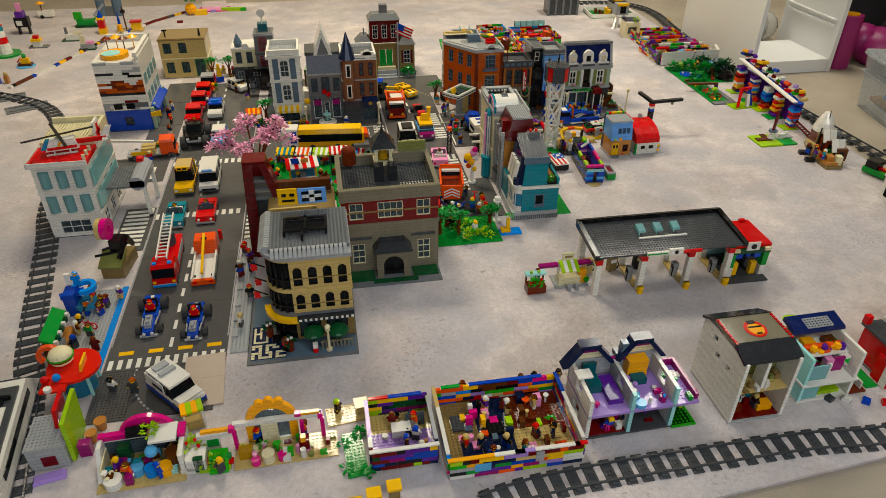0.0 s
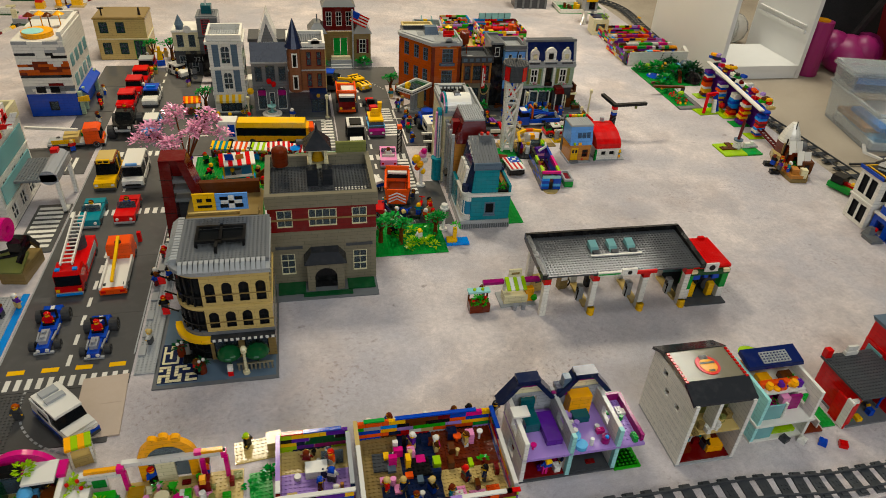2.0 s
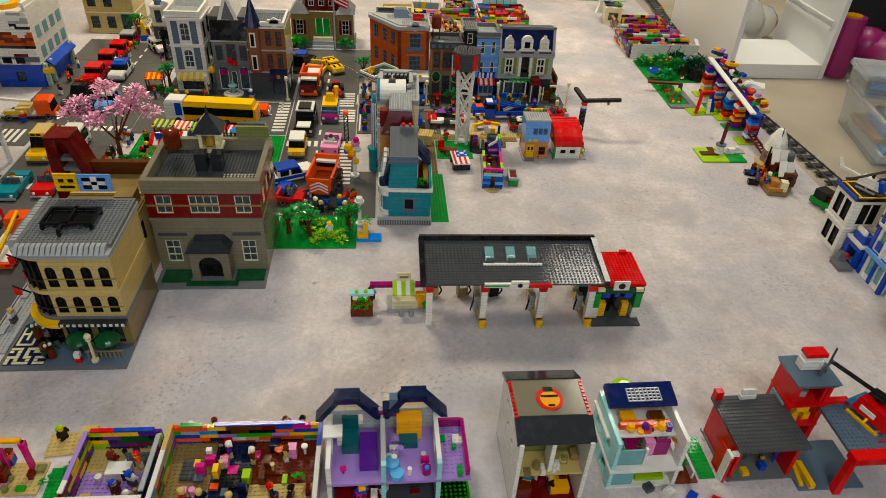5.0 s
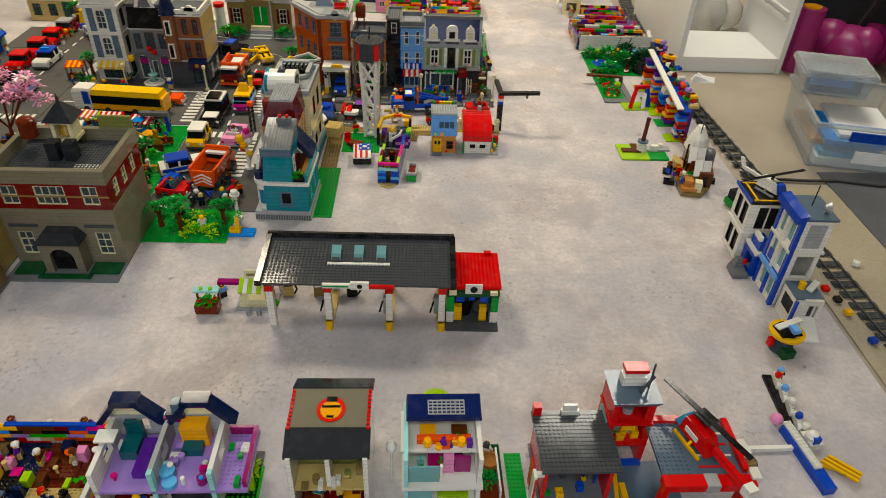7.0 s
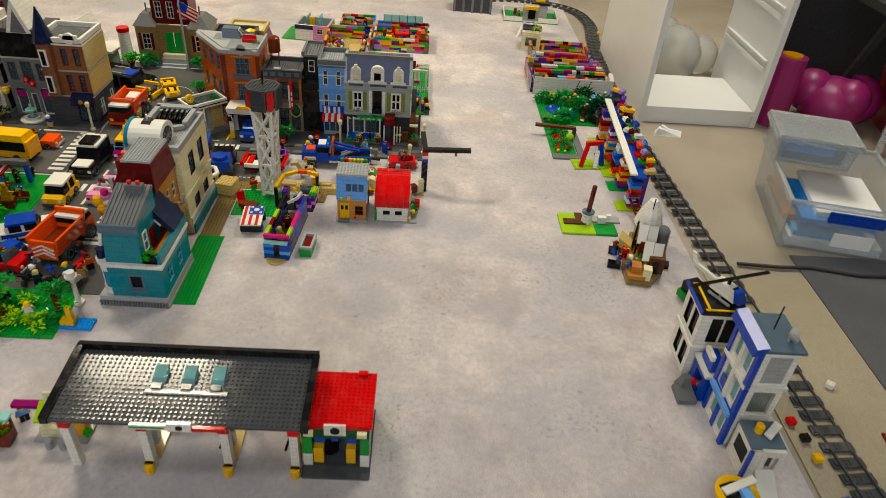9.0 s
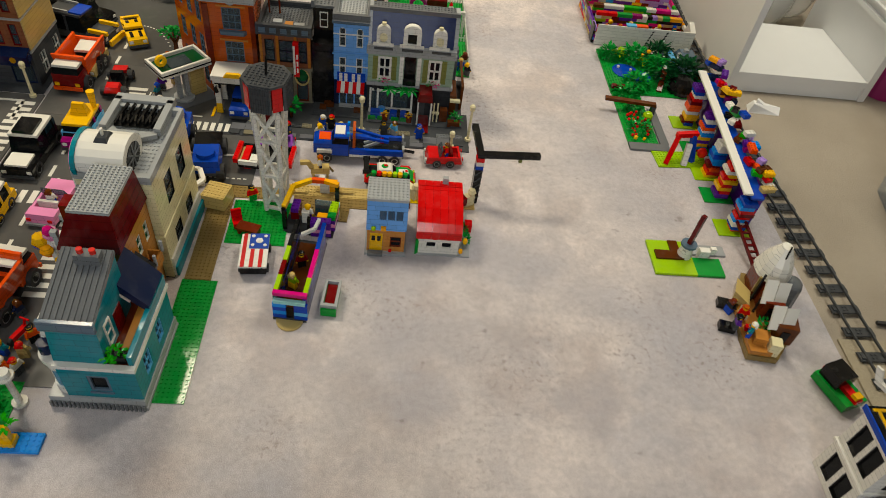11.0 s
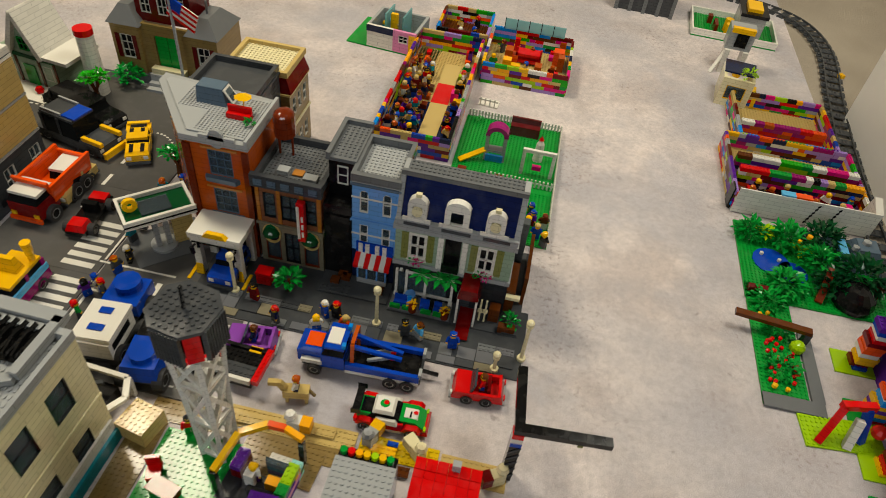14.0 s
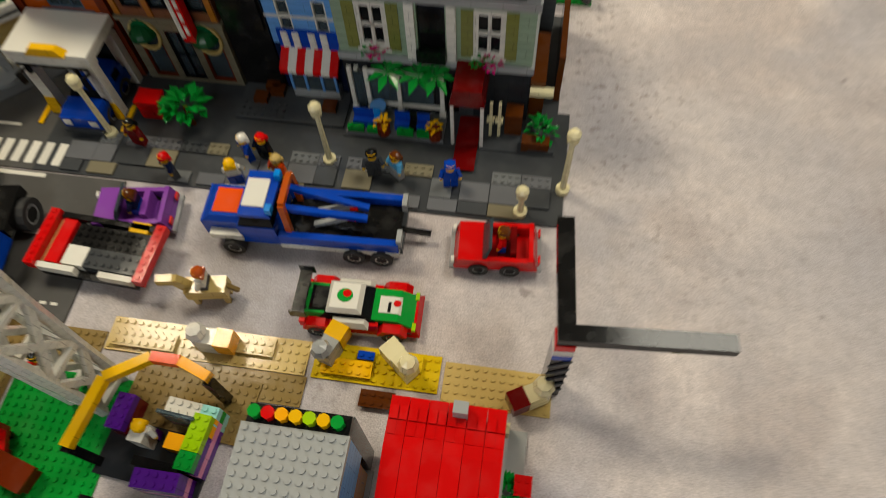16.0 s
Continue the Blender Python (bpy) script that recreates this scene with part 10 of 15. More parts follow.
for i in range(18):
    a, b = random.uniform(3, 24), random.uniform(3, 17)
    sz = random.uniform(0.8, 1.8)
    part("block", Geo().box(a, b, 0.57, a + sz, b + random.uniform(0.8, 2.0), 0.57 + random.choice([0.6, 1.0, 1.9, 2.6])), random.choice(["pink", "hotpink", "red", "brown", "blue", "black", "yellow", "lime", "white", "azure", "bluegrey", "orange"]), r2)
crowd(10, 0.435, -0.401, 0.664, -0.249, 0.0058, "toy figures in the brick room", 0.02)
crowd(6, 0.424, -0.212, 0.707, -0.200, 0.0, "toy figures behind the brick room", 0.03)
r1, w, d = brick_room("small_brick_room", "small open room of coloured toy bricks with a purple floor", 0.271, -0.375, 0.406, -0.229, 5, [("floor_plate", 0.02, 0.02, 0.98, 0.6, "lavender"), ("floor_plate", 0.02, 0.6, 0.98, 0.98, "tan")], ["darkblue", "blue", "darkblue", "darkgreen", "darkred", "yellow", "purple", "lime", "magenta", "black"])
for cc, a, b, c, e in (("white", 0, 0, 13.5, 0.8), ("lavender", 0, 4, 0.8, 14), ("white", 0, 1.6, 0.8, 4), ("blue", 5, 13.8, 12, 14.6), ("red", 1, 13.8, 5, 14.6), ("lightgrey", 12.7, 1.6, 13.5, 13)):
    part("top_tile", Geo().box(a, b, 4.98, c, e, 5.3), cc, r1)
part("table", Geo().box(5, 7, 0.57, 9, 9.6, 2.4), "white", r1)
part("screen", Geo().box(8, 9.8, 0.57, 12, 10.2, 4.0), "pane", r1)
crowd(5, 0.293, -0.354, 0.385, -0.261, 0.0058, "toy figures in the brick room", 0.022)
bk = thing("toy_bicycle", "small teal toy bicycle", "toy bicycle", 0.360, -0.211, 0, 90)
for yy in (-1.4, 1.4):
    part("wheel", Geo().ring(yy, 1.0, -0.1, 0.1, 0.75, 1.0, 14, axis="x"), "teal", bk)
part("frame", Geo().bar((0, -1.4, 1.0), (0, 0, 2.2), 0.25).bar((0, 0, 2.2), (0, 1.4, 1.0), 0.25).bar((0, 1.0, 1.4), (0, 0.9, 2.8), 0.25), "black", bk)
solo("hedge_plate", "green studded plate with bushy plant edges", "baseplate", Geo().box(0, 0, 0, 4.0, 11, 0.4).studs(0, 0, 4, 11, 0.4, 6).foliage(0, 2, 0.4, 1.0, 16, 0.7, 1.1).foliage(0, 8.5, 0.4, 1.0, 16, 0.7, 1.1).foliage(3.6, 0.6, 0.4, 1.2, 30, 0.7, 1.1).foliage(3.4, 10.4, 0.4, 1.3, 40, 0.7, 1.1), "green", 0.228, -0.384, 0, 4)
fy = thing("yellow_topped_gate", "toy gate posts with yellow caps and black tracks", "toy gate", 0.226, -0.477, 0, 2)
for i, (a, b, h) in enumerate(((0, 0, 3.4), (3.6, 1.4, 3.4), (7.4, 2.0, 3.8))):
    part("post", Geo().box(a, b, 0, a + 2.0, b + 2.0, h), "darktan", fy)
    part("cap", Geo().box(a - 0.3, b - 0.2, h, a + 2.4, b + 2.2, h + 0.6), "yellow", fy)
part("track", Geo().box(2, 0.4, 0, 7, 0.8, 0.5).box(2, 1.8, 0, 7, 2.2, 0.5), "black", fy)

# yellow-arched shop
ys = thing("arched_shop", "toy shop with a light orange arch and white beam", "toy building", -0.078, -0.324, 0, 0.8, "toy buildings")
part("base", Geo().box(9, -0.5, 0, 29, 6, 0.4).studs(19, 0, 28.6, 5.6, 0.4, 6), "tan", ys)
part("arch", Geo().ring(16.5, 5.4, 6.0, 7.2, 3.4, 5.0, 20, 0, 180, "y").cyl(14.6, 6.05, 9.9, 0.9, 1.1, 12, "y").cyl(16.5, 6.05, 10.4, 0.9, 1.1, 12, "y").cyl(18.4, 6.05, 9.9, 0.9, 1.1, 12, "y"), "bloyellow", ys, "light orange brick arch")
part("arch_leg", Geo().box(11.5, 6.0, 0.4, 13.1, 7.2, 4.6).box(19.9, 6.0, 0.4, 21.5, 7.2, 4.6), "bloyellow", ys)
part("beam", Geo().box(9.2, 5.2, 5.6, 26.4, 6.2, 6.6), "white", ys)
part("beam", Geo().box(2.2, 4.6, 4.2, 9.2, 5.8, 5.2), "white", ys)
part("pink_cap", Geo().box(8.4, 4.4, 5.2, 9.6, 5.6, 6.4), "hotpink", ys)
part("pink_cap", Geo().box(21.2, 5.0, 6.6, 22.4, 6.0, 7.4), "hotpink", ys)
part("pink_cap", Geo().box(25.6, 5.0, 5.2, 26.6, 6.0, 6.6), "hotpink", ys)
part("yellow_beam", Geo().box(22.4, 5.2, 6.6, 26, 6.0, 7.2).box(3, 5.0, 5.2, 8.4, 5.8, 5.8), "bloyellow", ys)
part("wall_panel", Geo().box(3.2, 4.8, 0.4, 6.4, 5.4, 4.2), "white", ys)
part("green_panel", Geo().box(4.0, 4.6, 2.0, 6.2, 4.8, 3.8), "green", ys)
part("glass", Geo().box(13.1, 6.4, 0.4, 19.9, 6.7, 8.0), "pane", ys)
part("door", Geo().box(14.4, 5.4, 0.4, 17.6, 6.0, 5.4), "cream", ys)
part("garden_slope", Geo().hexa([(4.4, -0.6, 0), (8.0, -0.6, 0), (8.0, 3.0, 0), (4.4, 3.0, 0)], [(4.4, -0.4, 0.5), (8.0, -0.4, 0.5), (8.0, 3.0, 3.0), (4.4, 3.0, 3.0)]), "brightgreen", ys)
part("cabinet", Geo().box(0.4, 0.2, 0.8, 4.0, 3.6, 3.6), "white", ys)
part("pink_post", Geo().box(9.0, 4.4, 0.4, 9.8, 5.2, 5.2).box(22.0, 4.6, 0.4, 22.8, 5.4, 5.6).box(26.0, 4.6, 0.4, 26.8, 5.4, 5.6), "hotpink", ys)
part("counter", Geo().box(10, 1.6, 0.4, 12.6, 3.4, 2.6), "gold", ys)
part("table", Geo().cyl(15.6, 0.8, 0.4, 1.3, 2.0, 14), "cream", ys)
part("stool", Geo().cyl(13.2, 0.2, 0.4, 0.9, 1.4, 12).cyl(18.2, 0.6, 0.4, 0.9, 1.4, 12), "hotpink", ys)
part("shelf", Geo().box(21.6, 1.6, 0.4, 23.6, 3.4, 3.4), "darkred", ys)
part("shelf", Geo().box(22, 1.2, 3.4, 23, 2.4, 4.6), "bloyellow", ys)
part("planter", Geo().box(0, 0.4, 0, 2.6, 5.4, 0.8).box(2.6, 0, 0, 8.4, 3, 0.8), "lime", ys)
part("plant", Geo().foliage(1.2, 4.6, 2.6, 2.4, 140, 0.6, 1.2).foliage(4.6, 1.4, 1.4, 2.0, 80, 0.6, 1.0), "lime", ys)
part("berries", Geo().ball(0.4, 4.0, 4.6, 0.4, 6).ball(2.0, 4.4, 4.8, 0.4, 6).ball(2.6, 3.6, 3.9, 0.4, 6).ball(-0.2, 4.6, 3.8, 0.4, 6), "red", ys)
part("steps", Geo().box(-0.6, 1.0, 0, 1.6, 3.8, 3.4).box(-0.8, 0.2, 0, 1.8, 1.0, 1.6), "white", ys)
part("dark_green_wall", Geo().box(1.8, 0.2, 0.4, 3.6, 1.0, 4.0), "darkgreen", ys)
crowd(3, -0.043, -0.328, 0.161, -0.259, 0.0045, "toy figures at the shop", 0.03)
toy_figure(0.216, -0.210, 0, 60, "black", "black", "lime")
solo("stud_plate", "tan stud plate with small clear machines", "baseplate", Geo().box(0, 0, 0, 9.5, 5, 0.32).studs(0, 0, 9.5, 5, 0.32, 6).box(6, 1.4, 0.32, 8.8, 4.4, 2.4), "tan", 0.195, -0.249, 0, 6)
# magenta-arched cafe
mc = thing("magenta_cafe", "toy cafe with a magenta arch and white walls", "toy building", -0.236, -0.340, 0, 2.0, "toy buildings")
part("base", Geo().box(0, 0, 0, 16, 9, 0.4).studs(0, 0, 16, 3, 0.4, 6), "tan", mc)
part("arch", Geo().ring(8.6, 3.2, 9.5, 10.6, 3.6, 5.6, 20, 8, 172, "y").ring(8.6, 3.2, 9.7, 10.4, 0.5, 3.6, 20, 8, 172, "y"), "hotpink", mc)
part("wall_top", Geo().box(0, 8.2, 5.0, 9.4, 9.4, 6.2).box(14.8, 6.2, 5.4, 16.2, 9.4, 6.2), "hotpink", mc)
part("wall", Geo().box(0, 8.4, 0.4, 16, 9.2, 5.0), "white", mc)
part("wall", Geo().hexa([(0, 2, 0.4), (0.8, 2, 0.4), (0.8, 8.4, 0.4), (0, 8.4, 0.4)], [(0, 6, 5.6), (0.8, 6, 5.6), (0.8, 8.4, 5.6), (0, 8.4, 5.6)]), "white", mc)
part("wall", Geo().box(15.2, 1.5, 0.4, 16, 8.4, 5.4), "white", mc)
part("roof_panel", Geo().box(9.6, 5.0, 5.8, 14.7, 9.6, 6.3), "white", mc)
part("sign", Geo().hexa([(5.4, 7.0, 6.2), (9.2, 7.0, 6.2), (9.2, 8.6, 6.2), (5.4, 8.6, 6.2)], [(5.4, 7.6, 7.0), (9.2, 7.6, 7.0), (9.2, 8.6, 7.6), (5.4, 8.6, 7.6)]), "black", mc)
part("plant", Geo().foliage(9.6, 7.6, 6.8, 1.6, 60, 0.6, 1.0), "lime", mc)
part("fridge", Geo().box(3.4, 6.2, 0.4, 5.6, 8.0, 4.4), "darkgreen", mc)
part("glass_wall", Geo().box(1, 8.0, 1.0, 15, 8.3, 4.6), "pane", mc)
part("table", Geo().cyl(3, 1.4, 0.4, 1.7, 1.6, 14), "white", mc)
part("table", Geo().cyl(9.6, 2.6, 0.4, 1.2, 2.0, 12), "azure", mc)
part("table", Geo().cyl(7.0, 3.4, 0.4, 1.3, 1.8, 12), "sky", mc)
part("inner_wall", Geo().box(0.85, 2.4, 0.45, 1.1, 8.0, 3.6).box(14.9, 2.2, 0.45, 15.15, 8.0, 5.0), "cream", mc)
part("chair", Geo().box(5.2, 0.6, 0.4, 6.6, 2.4, 2.4).box(3.4, 4.6, 0.4, 5.0, 6.0, 2.4), "magenta", mc)
part("flower", Geo().cyl(12.2, 2.4, 0.4, 1.4, 2.2, 8), "bloyellow", mc)
part("barrel", Geo().cyl(13.6, 4.6, 0.4, 1.4, 3.4, 12), "brown", mc)
part("star", Geo().ball(9.8, 5.0, 4.0, 1.3, 10), "sky", mc)
crowd(4, -0.219, -0.325, -0.103, -0.266, 0.0058, "toy figures in the cafe", 0.025)
mt = thing("market_tent", "small toy stall with an orange and lime roof", "toy stall", -0.074, -0.199, 0, 15)
part("post", Geo().box(-2, -1, 0, -1.6, -0.6, 5).box(1.6, -1, 0, 2, -0.6, 5).box(-2, 1, 0, -1.6, 1.4, 5).box(1.6, 1, 0, 2, 1.4, 5), "white", mt)
for i in range(4):
    part("awning_strip", Geo().box(-2.2 + i * 1.1, -1.4, 5, -1.12 + i * 1.1, 1.8, 5.6), "lime" if i % 2 else "bloyellow", mt)
part("counter", Geo().box(-1.8, -0.8, 0, 1.8, 1.0, 2.4), "tan", mt)

# burger stand, ice cream panels, slide, donut sign
bs = thing("burger_stand", "round red toy burger stand with a big burger on its roof", "toy stall", -0.333, -0.042, 0, 0)
part("counter", Geo().cyl(0, 0, 0, 3.4, 5.6, 16), "pane_blue", bs)
part("post", Geo().cyl(-3, -3, 0, 0.4, 6, 8).cyl(3, -3, 0, 0.4, 6, 8).cyl(3, 3, 0, 0.4, 6, 8).cyl(-3, 3, 0, 0.4, 6, 8), "aqua", bs)
part("roof", Geo().cyl(0, 0, 6.0, 5.4, 0.7, 24), "vermilion", bs, "flat round red roof")
part("roof_tail", Geo().box(-5, -7.5, 6.0, 0, 0, 6.5), "vermilion", bs)
part("bun", Geo().ball(-2.6, 1.6, 8.6, 2.5, 14, 0.7, True).cyl(-2.6, 1.6, 7.2, 2.3, 0.6, 14), "cream", bs)
part("patty", Geo().cyl(-2.6, 1.6, 7.8, 2.5, 0.5, 14), "redbrown", bs)
part("lettuce", Geo().cyl(-2.6, 1.6, 8.3, 2.7, 0.3, 14), "brightgreen", bs)
part("burger_foot", Geo().cyl(-2.4, 1.4, 6.7, 0.8, 0.6, 8), "white", bs)
part("arch", Geo().ring(-5.2, 7.6, 2.4, 3.4, 1.8, 2.8, 14, 20, 220, "y"), "orange", bs)
part("sign_board", Geo().hexa([(1.8, -2.6, 6.7), (2.3, -2.6, 6.7), (2.3, 1.4, 6.7), (1.8, 1.4, 6.7)], [(2.2, -2.6, 8.8), (2.7, -2.6, 8.8), (2.7, 1.4, 8.8), (2.2, 1.4, 8.8)]), "yellow", bs)
part("ball", Geo().ball(-2.2, -4.2, 7.3, 0.9, 10), "azure", bs)
part("ball", Geo().ball(-4.4, -4.6, 7.3, 0.9, 10), "red", bs)
part("straw_cup", Geo().cyl(-3.2, -7.2, 6.5, 0.8, 0.8, 10), "white", bs)
ip = thing("ice_cream_kiosk", "grey toy kiosk with leaning red and lime panels", "toy stall", -0.370, -0.264, 0, 3)
part("body", Geo().box(0, 0, 0, 7, 9, 5.2), "lightgrey", ip)
part("roof", Geo().box(-0.2, 0, 5.2, 7.2, 9, 5.6).studs(0, 0, 7, 9, 5.6, 6), "lightgrey", ip)
part("brown_panel", Geo().box(2.4, -0.2, 1.0, 5.0, 0, 3.4), "darkred", ip)
part("red_panel", Geo().hexa([(4.6, 4.8, 5.6), (5.4, 4.8, 5.6), (5.4, 10.6, 5.6), (4.6, 10.6, 5.6)], [(5.2, 4.8, 10.4), (6.0, 4.8, 10.4), (6.0, 10.6, 10.4), (5.2, 10.6, 10.4)]), "red", ip)
part("lime_panel", Geo().hexa([(7.2, 0.6, 0.5), (8.0, 0.6, 0.5), (8.0, 9.6, 0.5), (7.2, 9.6, 0.5)], [(7.0, 1.6, 9.6), (7.8, 1.6, 9.6), (7.8, 11.4, 9.6), (7.0, 11.4, 9.6)]), "lime", ip)
part("basket", Geo().cyl(10.0, 5.6, 0, 0.9, 2.4, 10, "z", 1.2).cyl(11.2, 8.6, 0, 0.9, 2.4, 10, "z", 1.3), "nougat", ip)
part("figure_box", Geo().box(8.4, 1.6, 0, 10.6, 3.4, 3.2), "magenta", ip)
solo("purple_board", "small purple toy board lying on the rug", "toy board", Geo().taper(0, 0, 0, 6, 2.4, 0.8, 0.6, 0.4, 5.4, 2.0), "lavender", -0.360, -0.303, 0, 12)
aw = thing("striped_stall", "toy stall with a green and white striped awning", "toy stall", -0.422, 0.035, 0, 2)
part("back", Geo().box(0, 0, 0, 1, 12, 6.4), "brown", aw)
part("awning", Geo().hexa([(0, 0, 7.6), (2.6, 0, 6.0), (2.6, 12, 6.0), (0, 12, 7.6)], [(0, 0, 8.4), (2.6, 0, 6.8), (2.6, 12, 6.8), (0, 12, 8.4)]), "green", aw)
for i in range(7):
    part("awning_strip", Geo().box(2.6, 0.2 + 1.7 * i, 5.8, 3.4, 1.1 + 1.7 * i, 6.9), "white" if i % 2 == 0 else "darkgreen", aw)
part("counter", Geo().box(1.6, 1, 0, 3.4, 11, 2.8), "nougat", aw)
part("machine", Geo().box(1.8, 2, 2.8, 3.2, 5, 4.4), "silver", aw)
sp = thing("blue_slide", "blue and clear toy spiral water slide", "toy slide", -0.402, 0.252, 0, 0)
part("tower", Geo().box(-2.8, -3, 0, 0, 1.4, 6.4), "blue", sp)
part("chute", Geo().ring(1.6, 0.6, 5.4, 6.6, 1.8, 2.9, 16, -100, 180), "azure", sp)
part("chute", Geo().ring(1.8, -1.4, 2.0, 3.0, 1.6, 2.9, 16), "pane_blue", sp)
part("ladder", Geo().box(-2.6, 1.4, 4, -1.2, 2.2, 9.6), "white", sp)
part("chute", Geo().bar((-3.6, -2, 5.4), (1.6, 0.2, 5.4), 2.0, 0.8), "blue", sp)
toy_figure(-0.402, 0.267, 0.064, 0, "azure", "azure", "azure")
dn = thing("donut_stand", "black toy stand with a large pink donut sign", "toy stall", -0.377, 0.421, 0, -8)
part("roof_panel", Geo().hexa([(0, -5.2, 3.6), (6, -5.2, 3.6), (6.4, 0, 6.2), (0, 0, 6.2)], [(0, -5.2, 4.1), (6, -5.2, 4.1), (6.4, 0, 6.8), (0, 0, 6.8)]), "olive", dn)
part("base", Geo().box(0.2, -4.5, 0, 6, 6, 3.6), "darktan", dn)
part("frame", Geo().bar((5.6, -4, 6), (6.6, 1, 10), 0.8, 1.2).bar((6.6, 1, 10), (6.0, 5, 5), 0.8, 1.2).box(2.4, -1, 6.4, 5.6, 3, 9.6), "black", dn)
part("donut", Geo().ring(0.6, 12.6, 1.4, 3.0, 0.9, 2.9, 20, axis="x"), "hotpink", dn)
part("donut_back", Geo().ring(0.6, 12.6, 0.2, 1.4, 0.9, 2.9, 20, axis="x"), "tan", dn)
part("prongs", Geo().bar((-1.2, -2.6, 6), (5, -1, 6.6), 0.5).bar((0.5, -1.4, 7.2), (3.5, 0, 7.6), 0.5), "black", dn)
bk2 = thing("toy_bicycle", "small red toy bicycle on the grey pavement", "toy bicycle", -0.365, 0.161, 0.004, 70)
for yy in (-1.4, 1.4):
    part("wheel", Geo().ring(yy, 1.0, -0.1, 0.1, 0.75, 1.0, 14, axis="x"), "red", bk2)
part("frame", Geo().bar((0, -1.4, 1.0), (0, 0, 2.2), 0.25).bar((0, 0, 2.2), (0, 1.4, 1.0), 0.25), "red", bk2)
crowd(8, -0.387, 0.011, -0.332, 0.282, 0.004, "toy figures on the pavement", 0.03)
crowd(2, -0.279, -0.113, -0.212, -0.035, 0.0048, "toy figures on the road plate", 0.03)
solo("card_sheet", "flat beige cardboard piece with a white line", "card", Geo().box(-2.4, -4.0, 0, 6.4, 12.5, 0.4).box(1.6, 4.6, 0.4, 6.0, 5.0, 0.45), "card", -0.090, -0.108, 0, 3)

# ---- small houses between the town and the open rug ----
def plant_mix(parent, x0, y0, x1, y1, n, z=0.3, colours=("green", "brightgreen", "lime"), r=1.2):
    for c in colours:
        g = Geo()
        for _ in range(n):
            g.foliage(random.uniform(x0, x1), random.uniform(y0, y1), z + random.uniform(0, 0.8), r * random.uniform(0.6, 1.2), 22, 0.6, 1.1)
        part("plant_clump", g, c, parent)


rh = thing("red_roofed_house", "white toy house with a large rounded bright red roof", "toy building", 1.346, 0.862, 0, 0, "toy buildings")
rh.scale = (0.82, 0.95, 1.0)
part("base", Geo().box(0, 0, 0, 13.2, 13.5, 0.35), "lightgrey", rh)
part("wall", Geo().wallx(0.4, 10.2, 0.4, 1.2, 0.35, 4.6, [(3.4, 2.6, 1.8, 1.8), (7.2, 2.6, 1.8, 1.8)]).box(0.4, 1.2, 0.35, 1.2, 11.6, 6.0).wally(1.2, 11.6, 9.4, 10.2, 0.35, 6.0, [(6, 3, 1.6, 3)]).box(0.4, 11.6, 0.35, 10.2, 12.4, 6.0), "white", rh)
window(rh, 3.4, 0.6, 1.8, 2.6, 1.8, 0, "white", "pane_black", 1, 1)
window(rh, 7.2, 0.6, 1.8, 2.6, 1.8, 0, "white", "pane_black", 1, 1)
for i in range(6):
    x0 = -0.4 + 1.84 * i
    part("roof_strip", Geo().prism([(0.0, 4.6), (12.6, 4.6), (12.6, 9.6), (8.4, 9.7), (4.6, 9.0), (1.6, 7.6), (0.3, 6.3)], x0, x0 + 1.8, "x"), "red", rh)
for i in range(6):
    for k in range(9):
        yy = 0.9 + 1.22 * k
        z0 = 6.9 + 2.9 * (1 - ((11.5 - yy) / 10.6) ** 2)
        part("roof_tile", Geo().box(-0.3 + 1.84 * i, yy, z0 - 0.9, 0.5 + 1.84 * i, yy + 1.1, z0 + 0.08).box(0.62 + 1.84 * i, yy, z0 - 0.9, 1.36 + 1.84 * i, yy + 1.1, z0 + 0.02), "red", rh)
part("eave_frame", Geo().box(0.2, 0.15, 3.9, 10.4, 0.4, 4.6).box(2.0, 0.15, 1.5, 2.3, 0.4, 3.9).box(8.4, 0.15, 1.5, 8.7, 0.4, 3.9).box(5.1, 0.15, 1.5, 5.5, 0.4, 3.9), "white", rh)
part("chimney_face", Geo().box(5.6, 11.4, 9.6, 7.0, 12.4, 11.2), "lightgrey", rh)
part("side_ledge", Geo().box(10.2, 2, 0.35, 11.0, 11.5, 5.2), "lightgrey", rh)
part("post", Geo().box(-0.4, 0.2, 0, 0.4, 1.0, 4.0), "green", rh)
part("garden_plant", Geo().foliage(11.8, 7.4, 1.2, 1.4, 60, 0.7, 1.1), "green", rh)
part("garden_plant", Geo().foliage(12.0, 4.4, 1.2, 1.2, 50, 0.7, 1.1), "green", rh)
part("garden_flower", Geo().ball(12.0, 2.6, 2.2, 0.7, 8), "yellow", rh)
part("garden_flower", Geo().ball(10.9, 0.6, 1.2, 0.6, 8), "bloyellow", rh)
part("garden_cube", Geo().box(12.2, 7.4, 0.35, 14.0, 9.2, 2.4).studs(12.2, 7.4, 14, 9.2, 2.4, 6), "red", rh)
part("garden_figure", Geo().box(9.4, 12.6, 0.35, 11.2, 13.6, 2.4).ball(10.0, 13.0, 3.1, 0.9, 8), "cream", rh)

